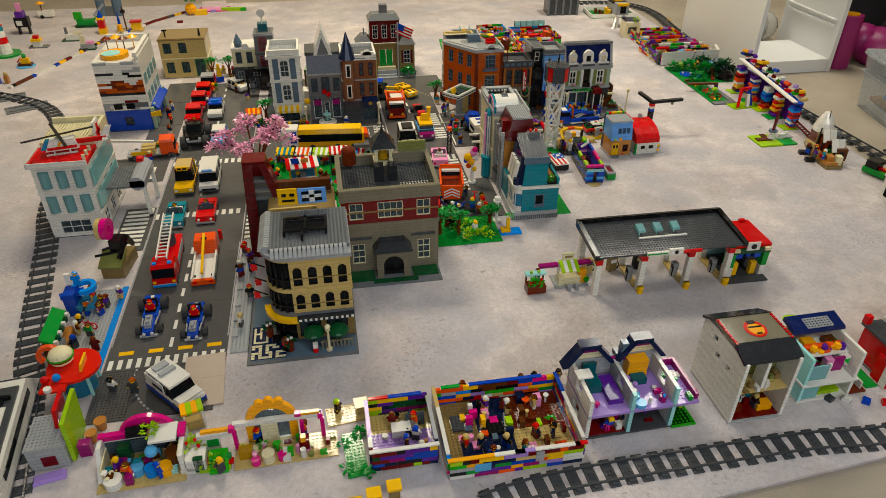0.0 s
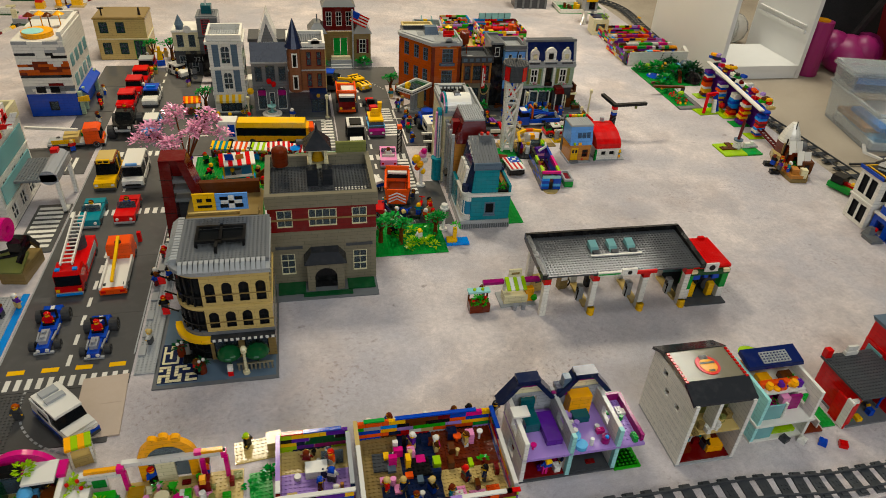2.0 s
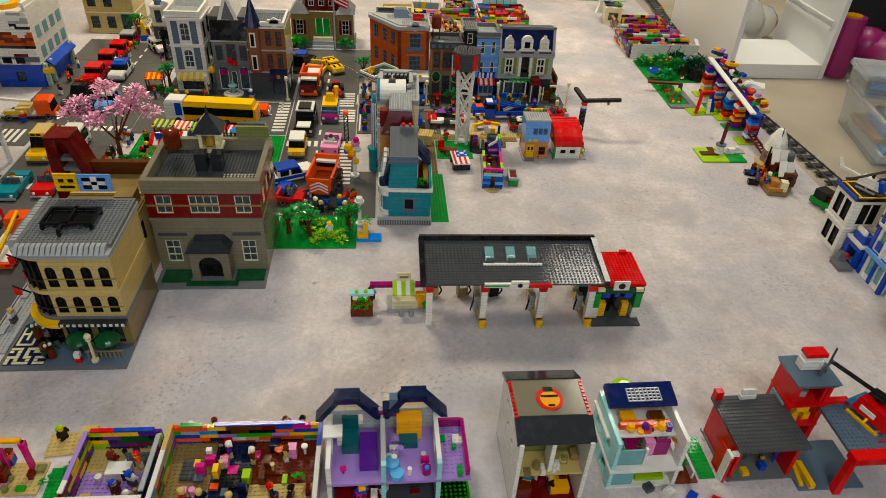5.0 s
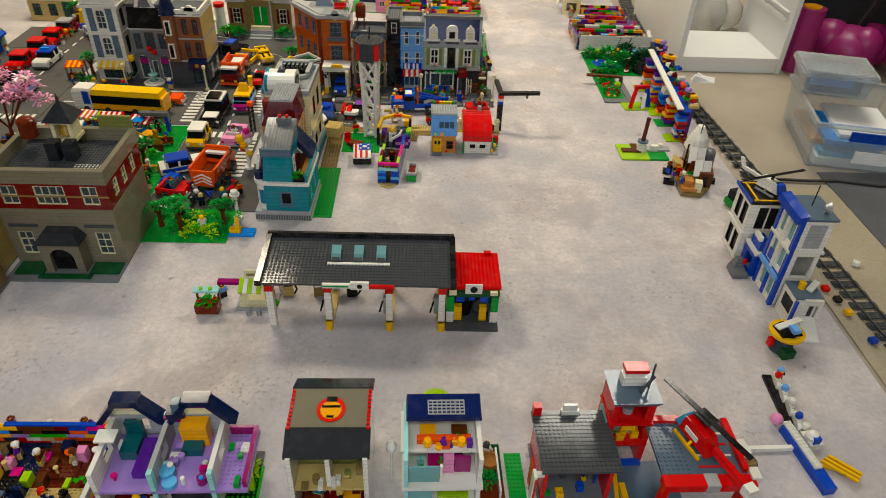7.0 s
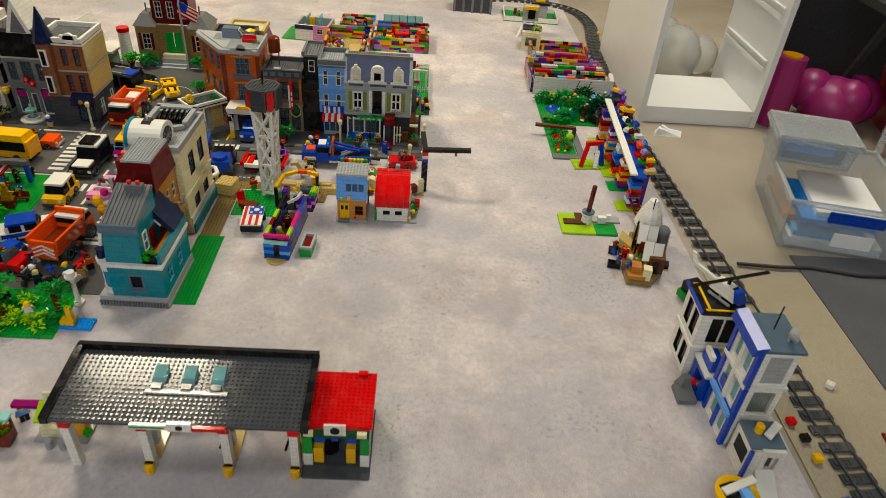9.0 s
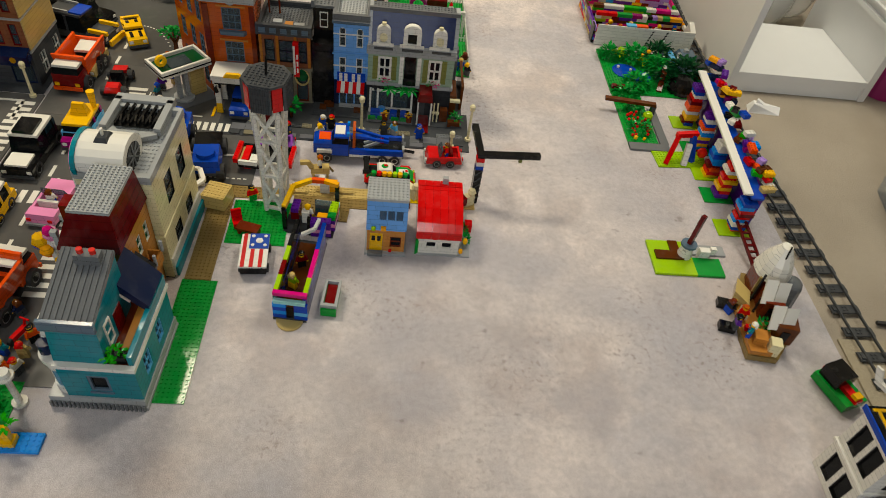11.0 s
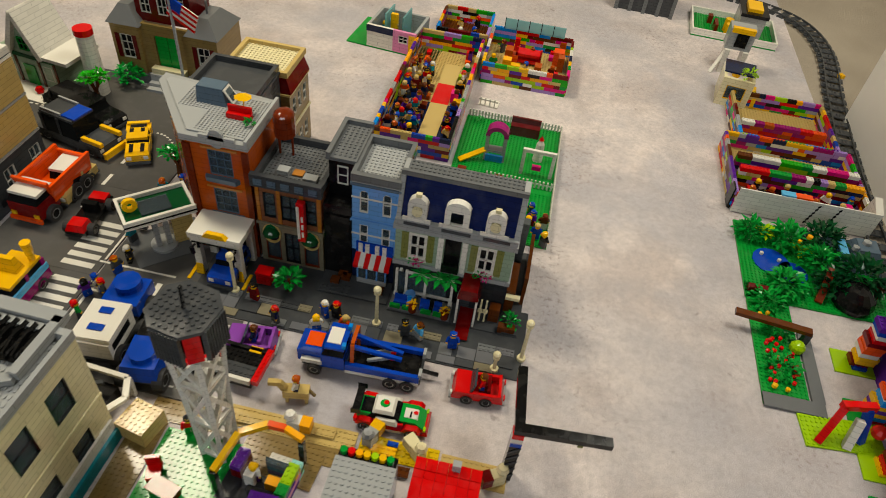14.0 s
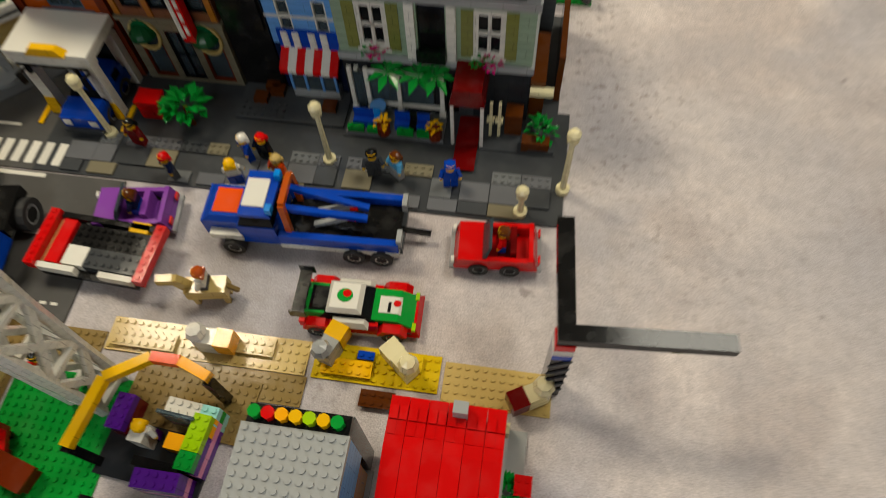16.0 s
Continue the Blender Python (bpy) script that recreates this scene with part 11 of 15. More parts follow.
bh = thing("blue_house", "mid blue toy house with grey studded roof and yellow door", "toy building", 1.243, 0.858, 0, 0, "toy buildings")
part("base", Geo().box(0, -0.4, 0, 8.2, 8, 0.6), "lightgrey", bh)
part("wall", Geo().wallx(0.4, 7.8, 0.4, 1.2, 0.6, 6.4, [(2.2, 2.6, 0.6, 4.8), (6.0, 2.2, 1.8, 2.8)]).box(0.4, 1.2, 0.6, 1.2, 7.6, 6.4).box(7.0, 1.2, 0.6, 7.8, 7.6, 6.4), "nougat", bh)
part("door", Geo().box(0.95, 0.5, 0.6, 3.45, 0.9, 5.3), "yellow", bh)
part("door_panel", Geo().box(1.3, 0.35, 3.4, 2.0, 0.5, 4.6).box(2.4, 0.35, 3.4, 3.1, 0.5, 4.6), "black", bh)
window(bh, 6.0, 0.6, 1.8, 2.2, 2.8, 0, "redbrown", "pane_black", 1, 2)
part("upper_wall", Geo().hexa([(0.2, 0.2, 6.4), (8.0, 0.2, 6.4), (8.0, 8, 6.4), (0.2, 8, 6.4)], [(0.2, 1.8, 12.6), (8.0, 1.8, 12.6), (8.0, 8, 12.6), (0.2, 8, 12.6)]), "medblue", bh)
for c in (3.3, 4.9, 6.5):
    part("upper_pane", Geo().hexa([(c - 0.65, 0.75, 8.8), (c + 0.65, 0.75, 8.8), (c + 0.65, 1.4, 8.8), (c - 0.65, 1.4, 8.8)], [(c - 0.65, 1.2, 10.6), (c + 0.65, 1.2, 10.6), (c + 0.65, 1.8, 10.6), (c - 0.65, 1.8, 10.6)]), "pane", bh)
part("window_flower", Geo().ball(1.6, 0.0, 7.0, 0.55, 6), "lime", bh)
part("window_flower", Geo().box(3.0, -0.2, 6.6, 4.0, 0.4, 7.4), "bloyellow", bh)
part("roof", Geo().box(0.1, 1.6, 12.6, 8.1, 8.0, 13.2).studs(0.1, 1.6, 8.1, 8.0, 13.2, 10), "lightgrey", bh)
part("flower_box", Geo().box(0.4, 8.0, 12.2, 8.0, 9.4, 13.2), "black", bh)
for i, c in enumerate(("green", "red", "bloyellow", "yellow", "lime", "yellow", "green")):
    part("blossom_pot", Geo().cyl(1.0 + i * 1.02, 8.7, 13.2, 0.5, 0.7, 8), c, bh)
part("step", Geo().box(0.6, -0.9, 0.2, 3.6, 0.2, 0.9), "grey", bh)
part("red_flower", Geo().ball(5.0, -0.2, 1.4, 0.4, 6), "red", bh)
part("rear_wall", Geo().box(0.4, 8.0, 0.6, 8.0, 9.6, 12.2), "darkgrey", bh)

# long open shed of coloured beams
sh = thing("long_open_shed", "long open toy shed with walls of coloured beams", "toy building", 1.091, 0.682, 0, -5, "toy buildings")
part("base", Geo().box(0, 0, 0, 6.0, 20, 0.4), "darkgrey", sh)
part("front_pad", Geo().cyl(3, 0, 0, 2.4, 0.3, 16), "tan", sh)
brick_run(sh, 0.4, 1.0, 0.4, 19.8, 0.4, 5, ["black", "darkgrey", "blue", "black"], 1)
brick_run(sh, 5.6, 1.0, 5.6, 19.8, 0.4, 5, ["blue", "blue", "darkblue", "purple"], 1)
brick_run(sh, 0.0, 0.6, 2.2, 0.6, 0.4, 4, ["blue", "azure", "yellow"], 1)
brick_run(sh, 3.8, 0.6, 6.0, 0.6, 0.4, 4, ["blue", "sky"], 1)
part("lintel", Geo().box(0.2, 0.2, 4.2, 5.8, 1.0, 4.9), "aqua", sh)
part("lintel", Geo().box(0.0, 1.0, 5.4, 6.0, 1.8, 6.2), "hotpink", sh)
for xx, cols in ((0.0, ("lime", "darkred", "lime", "black", "black")), (5.2, ("lime", "hotpink", "hotpink", "blue", "blue"))):
    for i, c in enumerate(cols):
        part("top_beam", Geo().box(xx, 1.8 + i * 3.6, 5.3, xx + 0.8, 5.35 + i * 3.6, 6.2), c, sh)
part("inner_floor", Geo().box(0.9, 1.4, 0.4, 5.1, 19, 0.7), "brown", sh)
part("gate", Geo().box(2.4, 0.4, 0.4, 3.6, 0.9, 2.8), "black", sh)
part("white_frame", Geo().bar((2.0, 16, 6.0), (4.4, 16.5, 7.4), 0.6).bar((4.4, 16.5, 7.4), (4.8, 19, 7.6), 0.6), "white", sh)
toy_figure(1.117, 0.754, 0.007, 150, "lime", "yellow", "tan")
toy_figure(1.127, 0.808, 0.007, 20, "darkred", "black", "black")
sa = thing("curved_workshop", "open toy workshop with a yellow and orange arch frame", "toy building", 1.088, 0.901, 0, -5, "toy buildings")
part("floor_plate", Geo().box(-1, 5, 0, 11, 11, 0.4).studs(-1, 5, 11, 11, 0.4, 6), "darktan", sa)
part("floor_plate", Geo().box(-1, 0, 0, 9, 5, 0.4), "charcoal", sa)
for a, b, c in (((-0.8, 1.0, 6.0), (-0.2, 7.0, 6.4), "yellow"), ((-0.2, 7.0, 6.4), (3.0, 9.6, 6.4), "yellow"), ((3.0, 9.6, 6.4), (5.6, 9.8, 6.4), "orange"), ((5.6, 9.8, 6.4), (8.6, 9.0, 6.4), "bloyellow")):
    part("arch_beam", Geo().bar(a, b, 0.9, 0.9), c, sa)
part("post", Geo().box(-1.2, 0.6, 0.4, -0.4, 1.4, 6).box(8.0, 8.4, 0.4, 8.8, 9.2, 6), "black", sa)
part("wall", Geo().box(3.6, 1.2, 0.4, 7.8, 2.0, 3.4), "black", sa)
brick_run(sa, 4.6, 0.2, 8.6, 0.6, 0.4, 4, ["purple", "lime", "yellow", "aqua", "pink", "sky"], 2)
brick_run(sa, 8.4, 1.6, 8.4, 6.4, 0.4, 4, ["green", "lime", "lavender", "pink", "bloyellow", "purple"], 2)
brick_run(sa, 4.4, 6.6, 9.0, 6.6, 0.4, 3, ["aqua", "green", "pink", "white"], 2)
brick_run(sa, 0.6, 3.6, 0.6, 7.0, 0.4, 3, ["purple", "darkred", "darkgreen"], 2)
part("bench", Geo().box(5.2, 3.2, 0.4, 8.4, 4.6, 2.4), "bloyellow", sa)
part("tool", Geo().box(2.2, 3.0, 0.4, 3.6, 4.4, 3.2), "white", sa)
part("pane", Geo().box(4.4, 5.6, 0.4, 7.8, 5.9, 4.6), "pane", sa)
toy_figure(1.123, 0.940, 0.006, 0, "white", "purple", "yellow")
gcart = thing("green_crate", "green toy crate with pale rim", "toy crate", 1.190, 0.728, 0, -4)
part("body", Geo().box(-1.4, -3.4, 0, 1.4, 3.2, 1.8), "green", gcart)
part("rim", Geo().box(-1.5, -3.0, 1.8, 1.5, -2.4, 2.6).box(-1.5, 2.8, 1.8, 1.5, 3.3, 2.6).box(-1.5, -2.4, 1.8, -1.0, 2.8, 2.6).box(1.0, -2.4, 1.8, 1.5, 2.8, 2.6), "lightgrey", gcart)
part("load", Geo().box(-0.9, -2.2, 1.8, 0.9, 2.6, 2.0), "darkred", gcart)

# water tower on white lattice legs
wt = thing("water_tower", "grey octagonal toy water tower on white lattice legs", "toy tower", 1.056, 0.974, 0.004, -10)
for z0, z1, a, b in ((0, 8.5, 1.7, 1.8), (8.5, 17, 1.8, 2.0), (17, 25.2, 2.0, 2.4)):
    for sx in (-1, 1):
        for sy in (-1, 1):
            part("leg", Geo().bar((sx * a, sy * a, z0), (sx * b, sy * b, z1), 0.7), "white", wt)
    for s in (-1, 1):
        part("lattice", Geo().bar((-a, s * a, z0 + 1), (b, s * b, z1), 0.6).bar((a, s * a, z0 + 1), (-b, s * b, z1), 0.6).bar((-a, s * a, z0 + 1), (a, s * a, z0 + 1), 0.6), "white", wt)
        part("lattice", Geo().bar((s * a, -a, z0 + 1), (s * b, b, z1), 0.6).bar((s * a, a, z0 + 1), (s * b, -b, z1), 0.6).bar((s * a, -a, z0 + 1), (s * a, a, z0 + 1), 0.6), "white", wt)
part("deck", Geo().cyl(0, 0, 25.2, 2.6, 0.5, 8), "lightgrey", wt)
part("tank", Geo().cyl(0, 0, 25.7, 3.3, 4.8, 8), "black", wt)
outline = [(-2.0, -0.25), (2.0, -0.25)] + [p for k in range(8, -1, -1) for p in ((-1.74 + 0.44 * k, 0.15), (-1.78 + 0.44 * k, 0.3), (-1.92 + 0.44 * k, 0.3), (-1.96 + 0.44 * k, 0.15))]
grey_side = Geo().prism(outline, 0, 5.2)
sides = (shared("tank_grey", lambda: grey_side.mesh("tank_panel", ["darkgrey"])), shared("tank_red", lambda: Geo().box(-0.95, -0.25, 0.2, 0.95, 0.1, 5.2).mesh("tank_panel", ["red"])))
for i in range(8):
    a = radians(45 * i)
    r = (0.0385, 0.0395)[i % 2]
    pn = part("tank_panel", sides[i % 2], "", wt)
    pn.matrix_basis = pose(r * math.cos(a), r * math.sin(a), 0.257, 0, 0, math.degrees(a) - 90)
g = Geo().prism([(3.9 * math.cos(q) - w * math.sin(q), 3.9 * math.sin(q) + w * math.cos(q)) for q in (radians(90 * k) for k in range(4)) for w in (-2.0, 2.0)], 30.7, 31.2)
for i in range(-5, 6):
    for j in range(-5, 6):
        if abs(i) < 5 and abs(j) < 5 and abs(i) + abs(j) < 7:
            g.cyl(i * 0.8, j * 0.8, 31.2, 0.24, 0.17, 6)
part("roof", g, "darkgrey", wt)
part("rod", Geo().bar((0, 0, 31.2), (0.3, 0, 35), 0.35), "black", wt)
redc = thing("red_chair", "red toy chair and low wooden table on the green plate", "toy chair", 0.988, 0.911, 0.004, 20)
part("seat", Geo().box(-1, -1, 0.6, 1, 1, 1.2), "red", redc)
part("back", Geo().box(-1, 1, 0.6, 1, 1.5, 3.2), "red", redc)
part("leg", Geo().box(-1, -1, 0, 1, -0.5, 0.6).box(-1, 0.6, 0, 1, 1.1, 0.6), "brown", redc)
solo("wooden_table", "low reddish brown toy table", "toy table", Geo().box(-2, -1, 0, -1.4, 1, 1.2).box(1.4, -1, 0, 2, 1, 1.2).box(-2.2, -1.2, 1.2, 2.2, 1.2, 1.7), "redbrown", 1.013, 0.891, 0.004, -15)
solo("tan_crate", "tan studded toy crate on the stud plate", "toy crate", Geo().box(-2.4, -2.4, 0, 2.4, 2.4, 3.2).studs(-2.4, -2.4, 2.4, 2.4, 3.2, 6), "tan", 0.936, 0.975, 0.004, -12)
toy_figure(1.004, 0.988, 0.004, 30, "red", "green", "black")
for i, (xx, yy, c, c2) in enumerate(((1.149, 1.031, "white", "bloyellow"), (1.264, 1.036, "lightgrey", "yellow"), (1.338, 1.031, "cream", "cream"), (1.458, 1.021, "cream", "darkred"))):
    ob = thing("toy_animal", "small pale block-built toy animal on the stud plates", "toy animal", xx, yy, 0.004, 70 * i)
    part("body", Geo().box(-1.0, -0.8, 0, 1.0, 0.8, 2.6), c, ob)
    part("head", Geo().ball(-0.6, 0, 3.2, 1.0, 8), c, ob)
    part("block", Geo().box(1.0, -0.9, 0.6, 2.6, 0.9, 2.6), c2, ob)
# black lattice crane
cr = thing("black_crane", "black toy mast with a long horizontal arm and tricolour band", "toy crane", 1.470, 1.036, 0, 4)
part("mast", Geo().box(-0.8, -0.8, 0, 0.8, 0.8, 9.4), "black", cr)
g = Geo()
for i in range(5):
    g.bar((-0.85, -0.85, 0.6 + 1.8 * i), (0.85, -0.85, 2.2 + 1.8 * i), 0.2)
part("mast_lattice", g, "darkgrey", cr)
for z0, c in ((9.4, "blue"), (10.4, "white"), (11.4, "red")):
    part("band_block", Geo().box(-0.8, -0.8, z0, 0.8, 0.8, z0 + 1.0), c, cr)
part("arm", Geo().box(-0.7, -0.7, 12.4, 12.6, 0.7, 13.4), "black", cr)
part("arm", Geo().box(-0.7, 0.7, 12.4, 0.7, 10.2, 13.4), "black", cr)
part("hook", Geo().box(8.2, -0.3, 11.2, 8.9, 0.3, 12.4), "olive", cr)


# street lamps
def street_lamp(x, y, h, z=0.003):
    ob = thing("street_lamp", "cream toy street lamp with a round globe", "street lamp", x, y, z, 0, "toy street lamps")
    part("pole", shared(("lp", h), lambda: Geo().cyl(0, 0, 0, 0.75, 0.6, 10).cyl(0, 0, 0.6, 0.35, h - 2, 8, "z", 0.28).mesh("pole", ["cream"])), "", ob)
    part("globe", shared(("lg", h), lambda: Geo().cyl(0, 0, h - 1.4, 0.6, 0.3, 10).ball(0, 0, h - 0.5, 0.72, 10).mesh("globe", ["cream"])), "", ob)


for x, y, h in ((1.468, 1.251, 10), (1.426, 1.217, 4.6), (1.212, 1.258, 9.4), (0.953, 1.263, 9.4), (0.172, 1.292, 9), (0.452, 1.290, 9), (0.207, -0.013, 7.4)):
    street_lamp(x, y, h)
for x, y, c, t, l in ((0.993, 1.254, "darkred", "black", "darkred"), (1.122, 1.250, "blue", "white", "blue"), (1.142, 1.253, "black", "red", "black"), (1.265, 1.247, "darkgrey", "black", "darkgrey"), (1.290, 1.247, "sky", "brown", "lightgrey"), (1.349, 1.243, "blue", "blue", "blue")):
    toy_figure(x, y, 0.0055, random.uniform(-60, 60), c, l, t)
solo("red_chest", "red toy fuel chest by the brick shop", "chest", Geo().box(-1.3, -1, 0, 1.3, 1, 2.4).box(-1.4, -1.1, 2.4, 1.4, 1.1, 2.8).box(-0.9, -1.1, 0.6, 0.4, -1.0, 1.8), "red", 0.994, 1.301, 0.003)
pt = thing("small_palm", "green toy palm on the pavement", "plant", 1.043, 1.290, 0.003)
part("trunk", Geo().cyl(0, 0, 0, 0.3, 3, 6), "brown", pt)
part("leaves", Geo().foliage(0, 0, 3.0, 1.9, 70, 0.9, 1.6), "green", pt)
closed_car("blue_car", "blue toy car inside the garage bay", 0.927, 1.305, 0, 9, "blue", "blue", w=2.3, h=4.6)
# parked things behind the restaurant: green playground plates
pk = thing("playground_plate", "green toy playground plate with a white picket fence", "playground", 1.252, 1.509, 0, 0)
pk.scale = (1.0, 0.9, 1.0)
part("base", Geo().box(0, 21.5, 0, 23.4, 50, 0.4).studs(0, 23, 23.4, 50, 0.4, 6).box(15, 3, 0, 23.4, 21.5, 0.4).studs(15, 3, 23.4, 21.5, 0.4, 6), "green", pk)
g = Geo()
for i in range(30):
    g.box(0.3 + i * 0.78, 49.4, 0.4, 0.7 + i * 0.78, 49.7, 2.4)
g.box(0, 49.45, 1.4, 23.4, 49.65, 1.7)
part("fence", g, "white", pk)
g = Geo()
for i in range(58):
    g.box(23.0, 3.4 + i * 0.8, 0.4, 23.3, 3.8 + i * 0.8, 2.4)
g.box(23.05, 3, 1.4, 23.25, 49.6, 1.7)
part("fence", g, "white", pk)
g = Geo()
for i in range(17):
    g.box(8 + i * 0.9, 23.4, 0.4, 8.4 + i * 0.9, 23.7, 2.4)
g.box(8, 23.45, 1.4, 23, 23.65, 1.7)
part("fence", g, "white", pk)
part("bench", Geo().box(11, 44, 0.4, 18, 46.6, 3.0).box(11, 46, 3.0, 18, 46.6, 4.4), "maroon", pk)
part("play_tower", Geo().box(6.4, 31, 0.4, 7.2, 34, 7).box(10.4, 31, 0.4, 11.2, 34, 7).box(6.4, 31.4, 2.4, 11.2, 33.8, 3.0), "lightgrey", pk)
part("play_roof", Geo().ring(8.8, 6.8, 31, 34, 1.6, 2.6, 14, 0, 180, "y"), "magenta", pk)
part("play_panel", Geo().box(6.8, 30.6, 0.4, 10.8, 31.2, 2.2), "azure", pk)
part("ladder", Geo().bar((1.2, 28.4, 0.8), (6.6, 31.4, 3.0), 1.6, 0.3), "yellow", pk)
part("goal", Geo().box(15.0, 28, 0.4, 15.8, 28.8, 6.4).box(21.6, 28, 0.4, 22.4, 28.8, 6.4).box(15, 28, 6.4, 22.4, 28.8, 7.2), "white", pk)
part("swing", Geo().box(17.6, 28.0, 2.0, 19.6, 29, 3.0), "hotpink", pk)
part("rocket", Geo().cyl(18.6, 35, 0.4, 1.2, 4.6, 10, "z", 0.9).cyl(18.6, 35, 5.0, 0.9, 1.6, 10, "z", 0.1), "white", pk)
part("rocket_tip", Geo().cyl(18.6, 35, 6.0, 0.6, 1.0, 8, "z", 0.1), "red", pk)
part("shrub", Geo().foliage(3, 47.6, 0.8, 1.0, 30, 0.5, 0.9), "green", pk)
part("dirt_patch", Geo().box(1.5, 24.4, 0.4, 3.4, 26, 1.0).box(10, 24.2, 0.4, 12, 25.4, 0.9), "redbrown", pk)
part("garden_animal", Geo().ball(17, 18, 1.0, 0.8, 6).ball(19, 14, 1.0, 0.8, 6).ball(18, 9.6, 1.0, 0.9, 6), "nougat", pk)
crowd(7, 1.423, 1.531, 1.477, 1.623, 0.005, "toy figures by the fence", 0.02)

# ---- coloured brick house behind the playground ----
ch, w, d = brick_room("long_brick_hall", "long open hall of coloured toy bricks with a seated crowd", 1.061, 1.755, 1.242, 2.255, 6, [("floor_plate", 0.02, 0.02, 0.98, 0.45, "darkblue"), ("floor_plate", 0.02, 0.45, 0.98, 0.98, "tan")])
for y0, y1, cc in ((5, 22, "tan"), (22, 31.6, "red"), (31.6, 42, "tan")):
    part("aisle", Geo().box(9.2, y0, 0.58, 13.6, y1, 0.74), cc, ch)
for r in range(6):
    part("bench", Geo().box(1.6, 6 + r * 4.2, 0.6, 8.8, 7.6 + r * 4.2, 1.8), random.choice(["brown", "redbrown", "darkorange"]), ch)
crowd(30, 1.079, 1.795, 1.142, 2.131, 0.012, "seated toy crowd", 0.02)
crowd(8, 1.206, 1.800, 1.226, 2.131, 0.0058, "seated toy crowd", 0.026)
for i in range(22):
    a, b = (random.uniform(2.0, 6.5), random.uniform(2, 46)) if i % 2 else (random.uniform(13.8, 15.0), random.uniform(6, 46))
    part("block", Geo().box(a, b, 0.57, a + random.uniform(1, 2.4), b + random.uniform(1, 2.4), random.choice([1.4, 2.2, 3.4])), random.choice(["orange", "yellow", "hotpink", "blue", "lime", "purple", "red", "azure"]), ch)
ch2, w, d = brick_room("square_brick_house", "open square house of coloured toy bricks with red beds", 1.251, 2.127, 1.482, 2.347, 6, [("floor_plate", 0.02, 0.02, 0.98, 0.98, "tan")])
for z in (1.2, 3.0):
    part("bunk", Geo().box(8, 12, z, 15, 15.6, z + 0.8), "red", ch2)
for k in range(5):
    part("pane_wall", Geo().box(3.4 + 3.4 * k, 21.0, 5.8, 6.6 + 3.4 * k, 21.3, 8.8), "pane_aqua", ch2)
    part("pane_post", Geo().box(3.2 + 3.4 * k, 20.9, 5.8, 3.4 + 3.4 * k, 21.4, 9.0), "black", ch2)
for z in (2.4, 4.4):
    part("bunk_post", Geo().box(8, 12, z - 0.8, 8.5, 12.5, z + 1.2).box(14.5, 12, z - 0.8, 15, 12.5, z + 1.2), "red", ch2)
for i in range(16):
    a, b = random.uniform(2.5, 20), random.uniform(2.5, 22)
    part("block", Geo().box(a, b, 0.57, a + random.uniform(1, 3), b + random.uniform(1, 3), random.choice([1.6, 3.0, 4.6])), random.choice(["orange", "yellow", "hotpink", "bloyellow", "red", "tan", "darkorange"]), ch2)
crowd(8, 1.274, 2.148, 1.456, 2.304, 0.006, "toy figures in the brick house", 0.03)
ch3, w, d = brick_room("open_brick_room", "open room of coloured toy bricks at the back", 1.096, 2.292, 1.246, 2.446, 5, [("floor_plate", 0.02, 0.02, 0.98, 0.98, "brown")])
crowd(4, 1.116, 2.318, 1.222, 2.420, 0.006, "toy figures in the brick house", 0.03)
pinkh = thing("pink_and_white_house", "white and pink toy house with an open top", "toy building", 0.923, 2.202, 0, -6, "toy buildings")
part("base", Geo().box(-6, 0, 0, 20, 16, 0.4), "green", pinkh)
part("wall", Geo().box(0, 0, 0.4, 7.5, 0.8, 6.6), "white", pinkh)
part("wall", Geo().wallx(7.5, 14, 0, 0.8, 0.4, 6.6, [(10.4, 2.6, 3.2, 2.2)]), "pink", pinkh)
window(pinkh, 10.4, 0.2, 3.2, 2.6, 2.2, 0, "white", "pane_black", 2, 2)
part("wall", Geo().box(13.2, 0.8, 0.4, 14, 12, 6.6).box(0, 0.8, 0.4, 0.8, 12, 6.6).box(0.8, 11.2, 0.4, 13.2, 12, 6.6), "lightgrey", pinkh)
part("blue_band", Geo().box(-0.1, -0.1, 4.8, 7.5, 0.0, 6.6), "darkblue", pinkh)
part("yellow_panel", Geo().box(12, -0.1, 1, 13.9, 0, 6), "yellow", pinkh)
part("glass", Geo().box(4, 3, 0.4, 4.4, 10, 9).box(9, 3, 0.4, 9.4, 10, 9), "pane_aqua", pinkh)
part("curtain", Geo().box(5, 5, 0.4, 7, 6, 8.5), "yellow", pinkh)
crowd(4, 0.943, 2.224, 1.039, 2.284, 0.006, "toy figures in the pink house", 0.03)
solo("fence_piece", "white toy picket fence piece", "fence", Geo().box(0, 0, 0, 5, 3.4, 0.3).box(0, 0, 1.6, 5, 0.3, 2.0).box(0.4, 0, 0.3, 0.7, 0.3, 2.4).box(1.6, 0, 0.3, 1.9, 0.3, 2.4).box(2.8, 0, 0.3, 3.1, 0.3, 2.4).box(4.0, 0, 0.3, 4.3, 0.3, 2.4), "white", 1.268, 2.015, 0, -5)

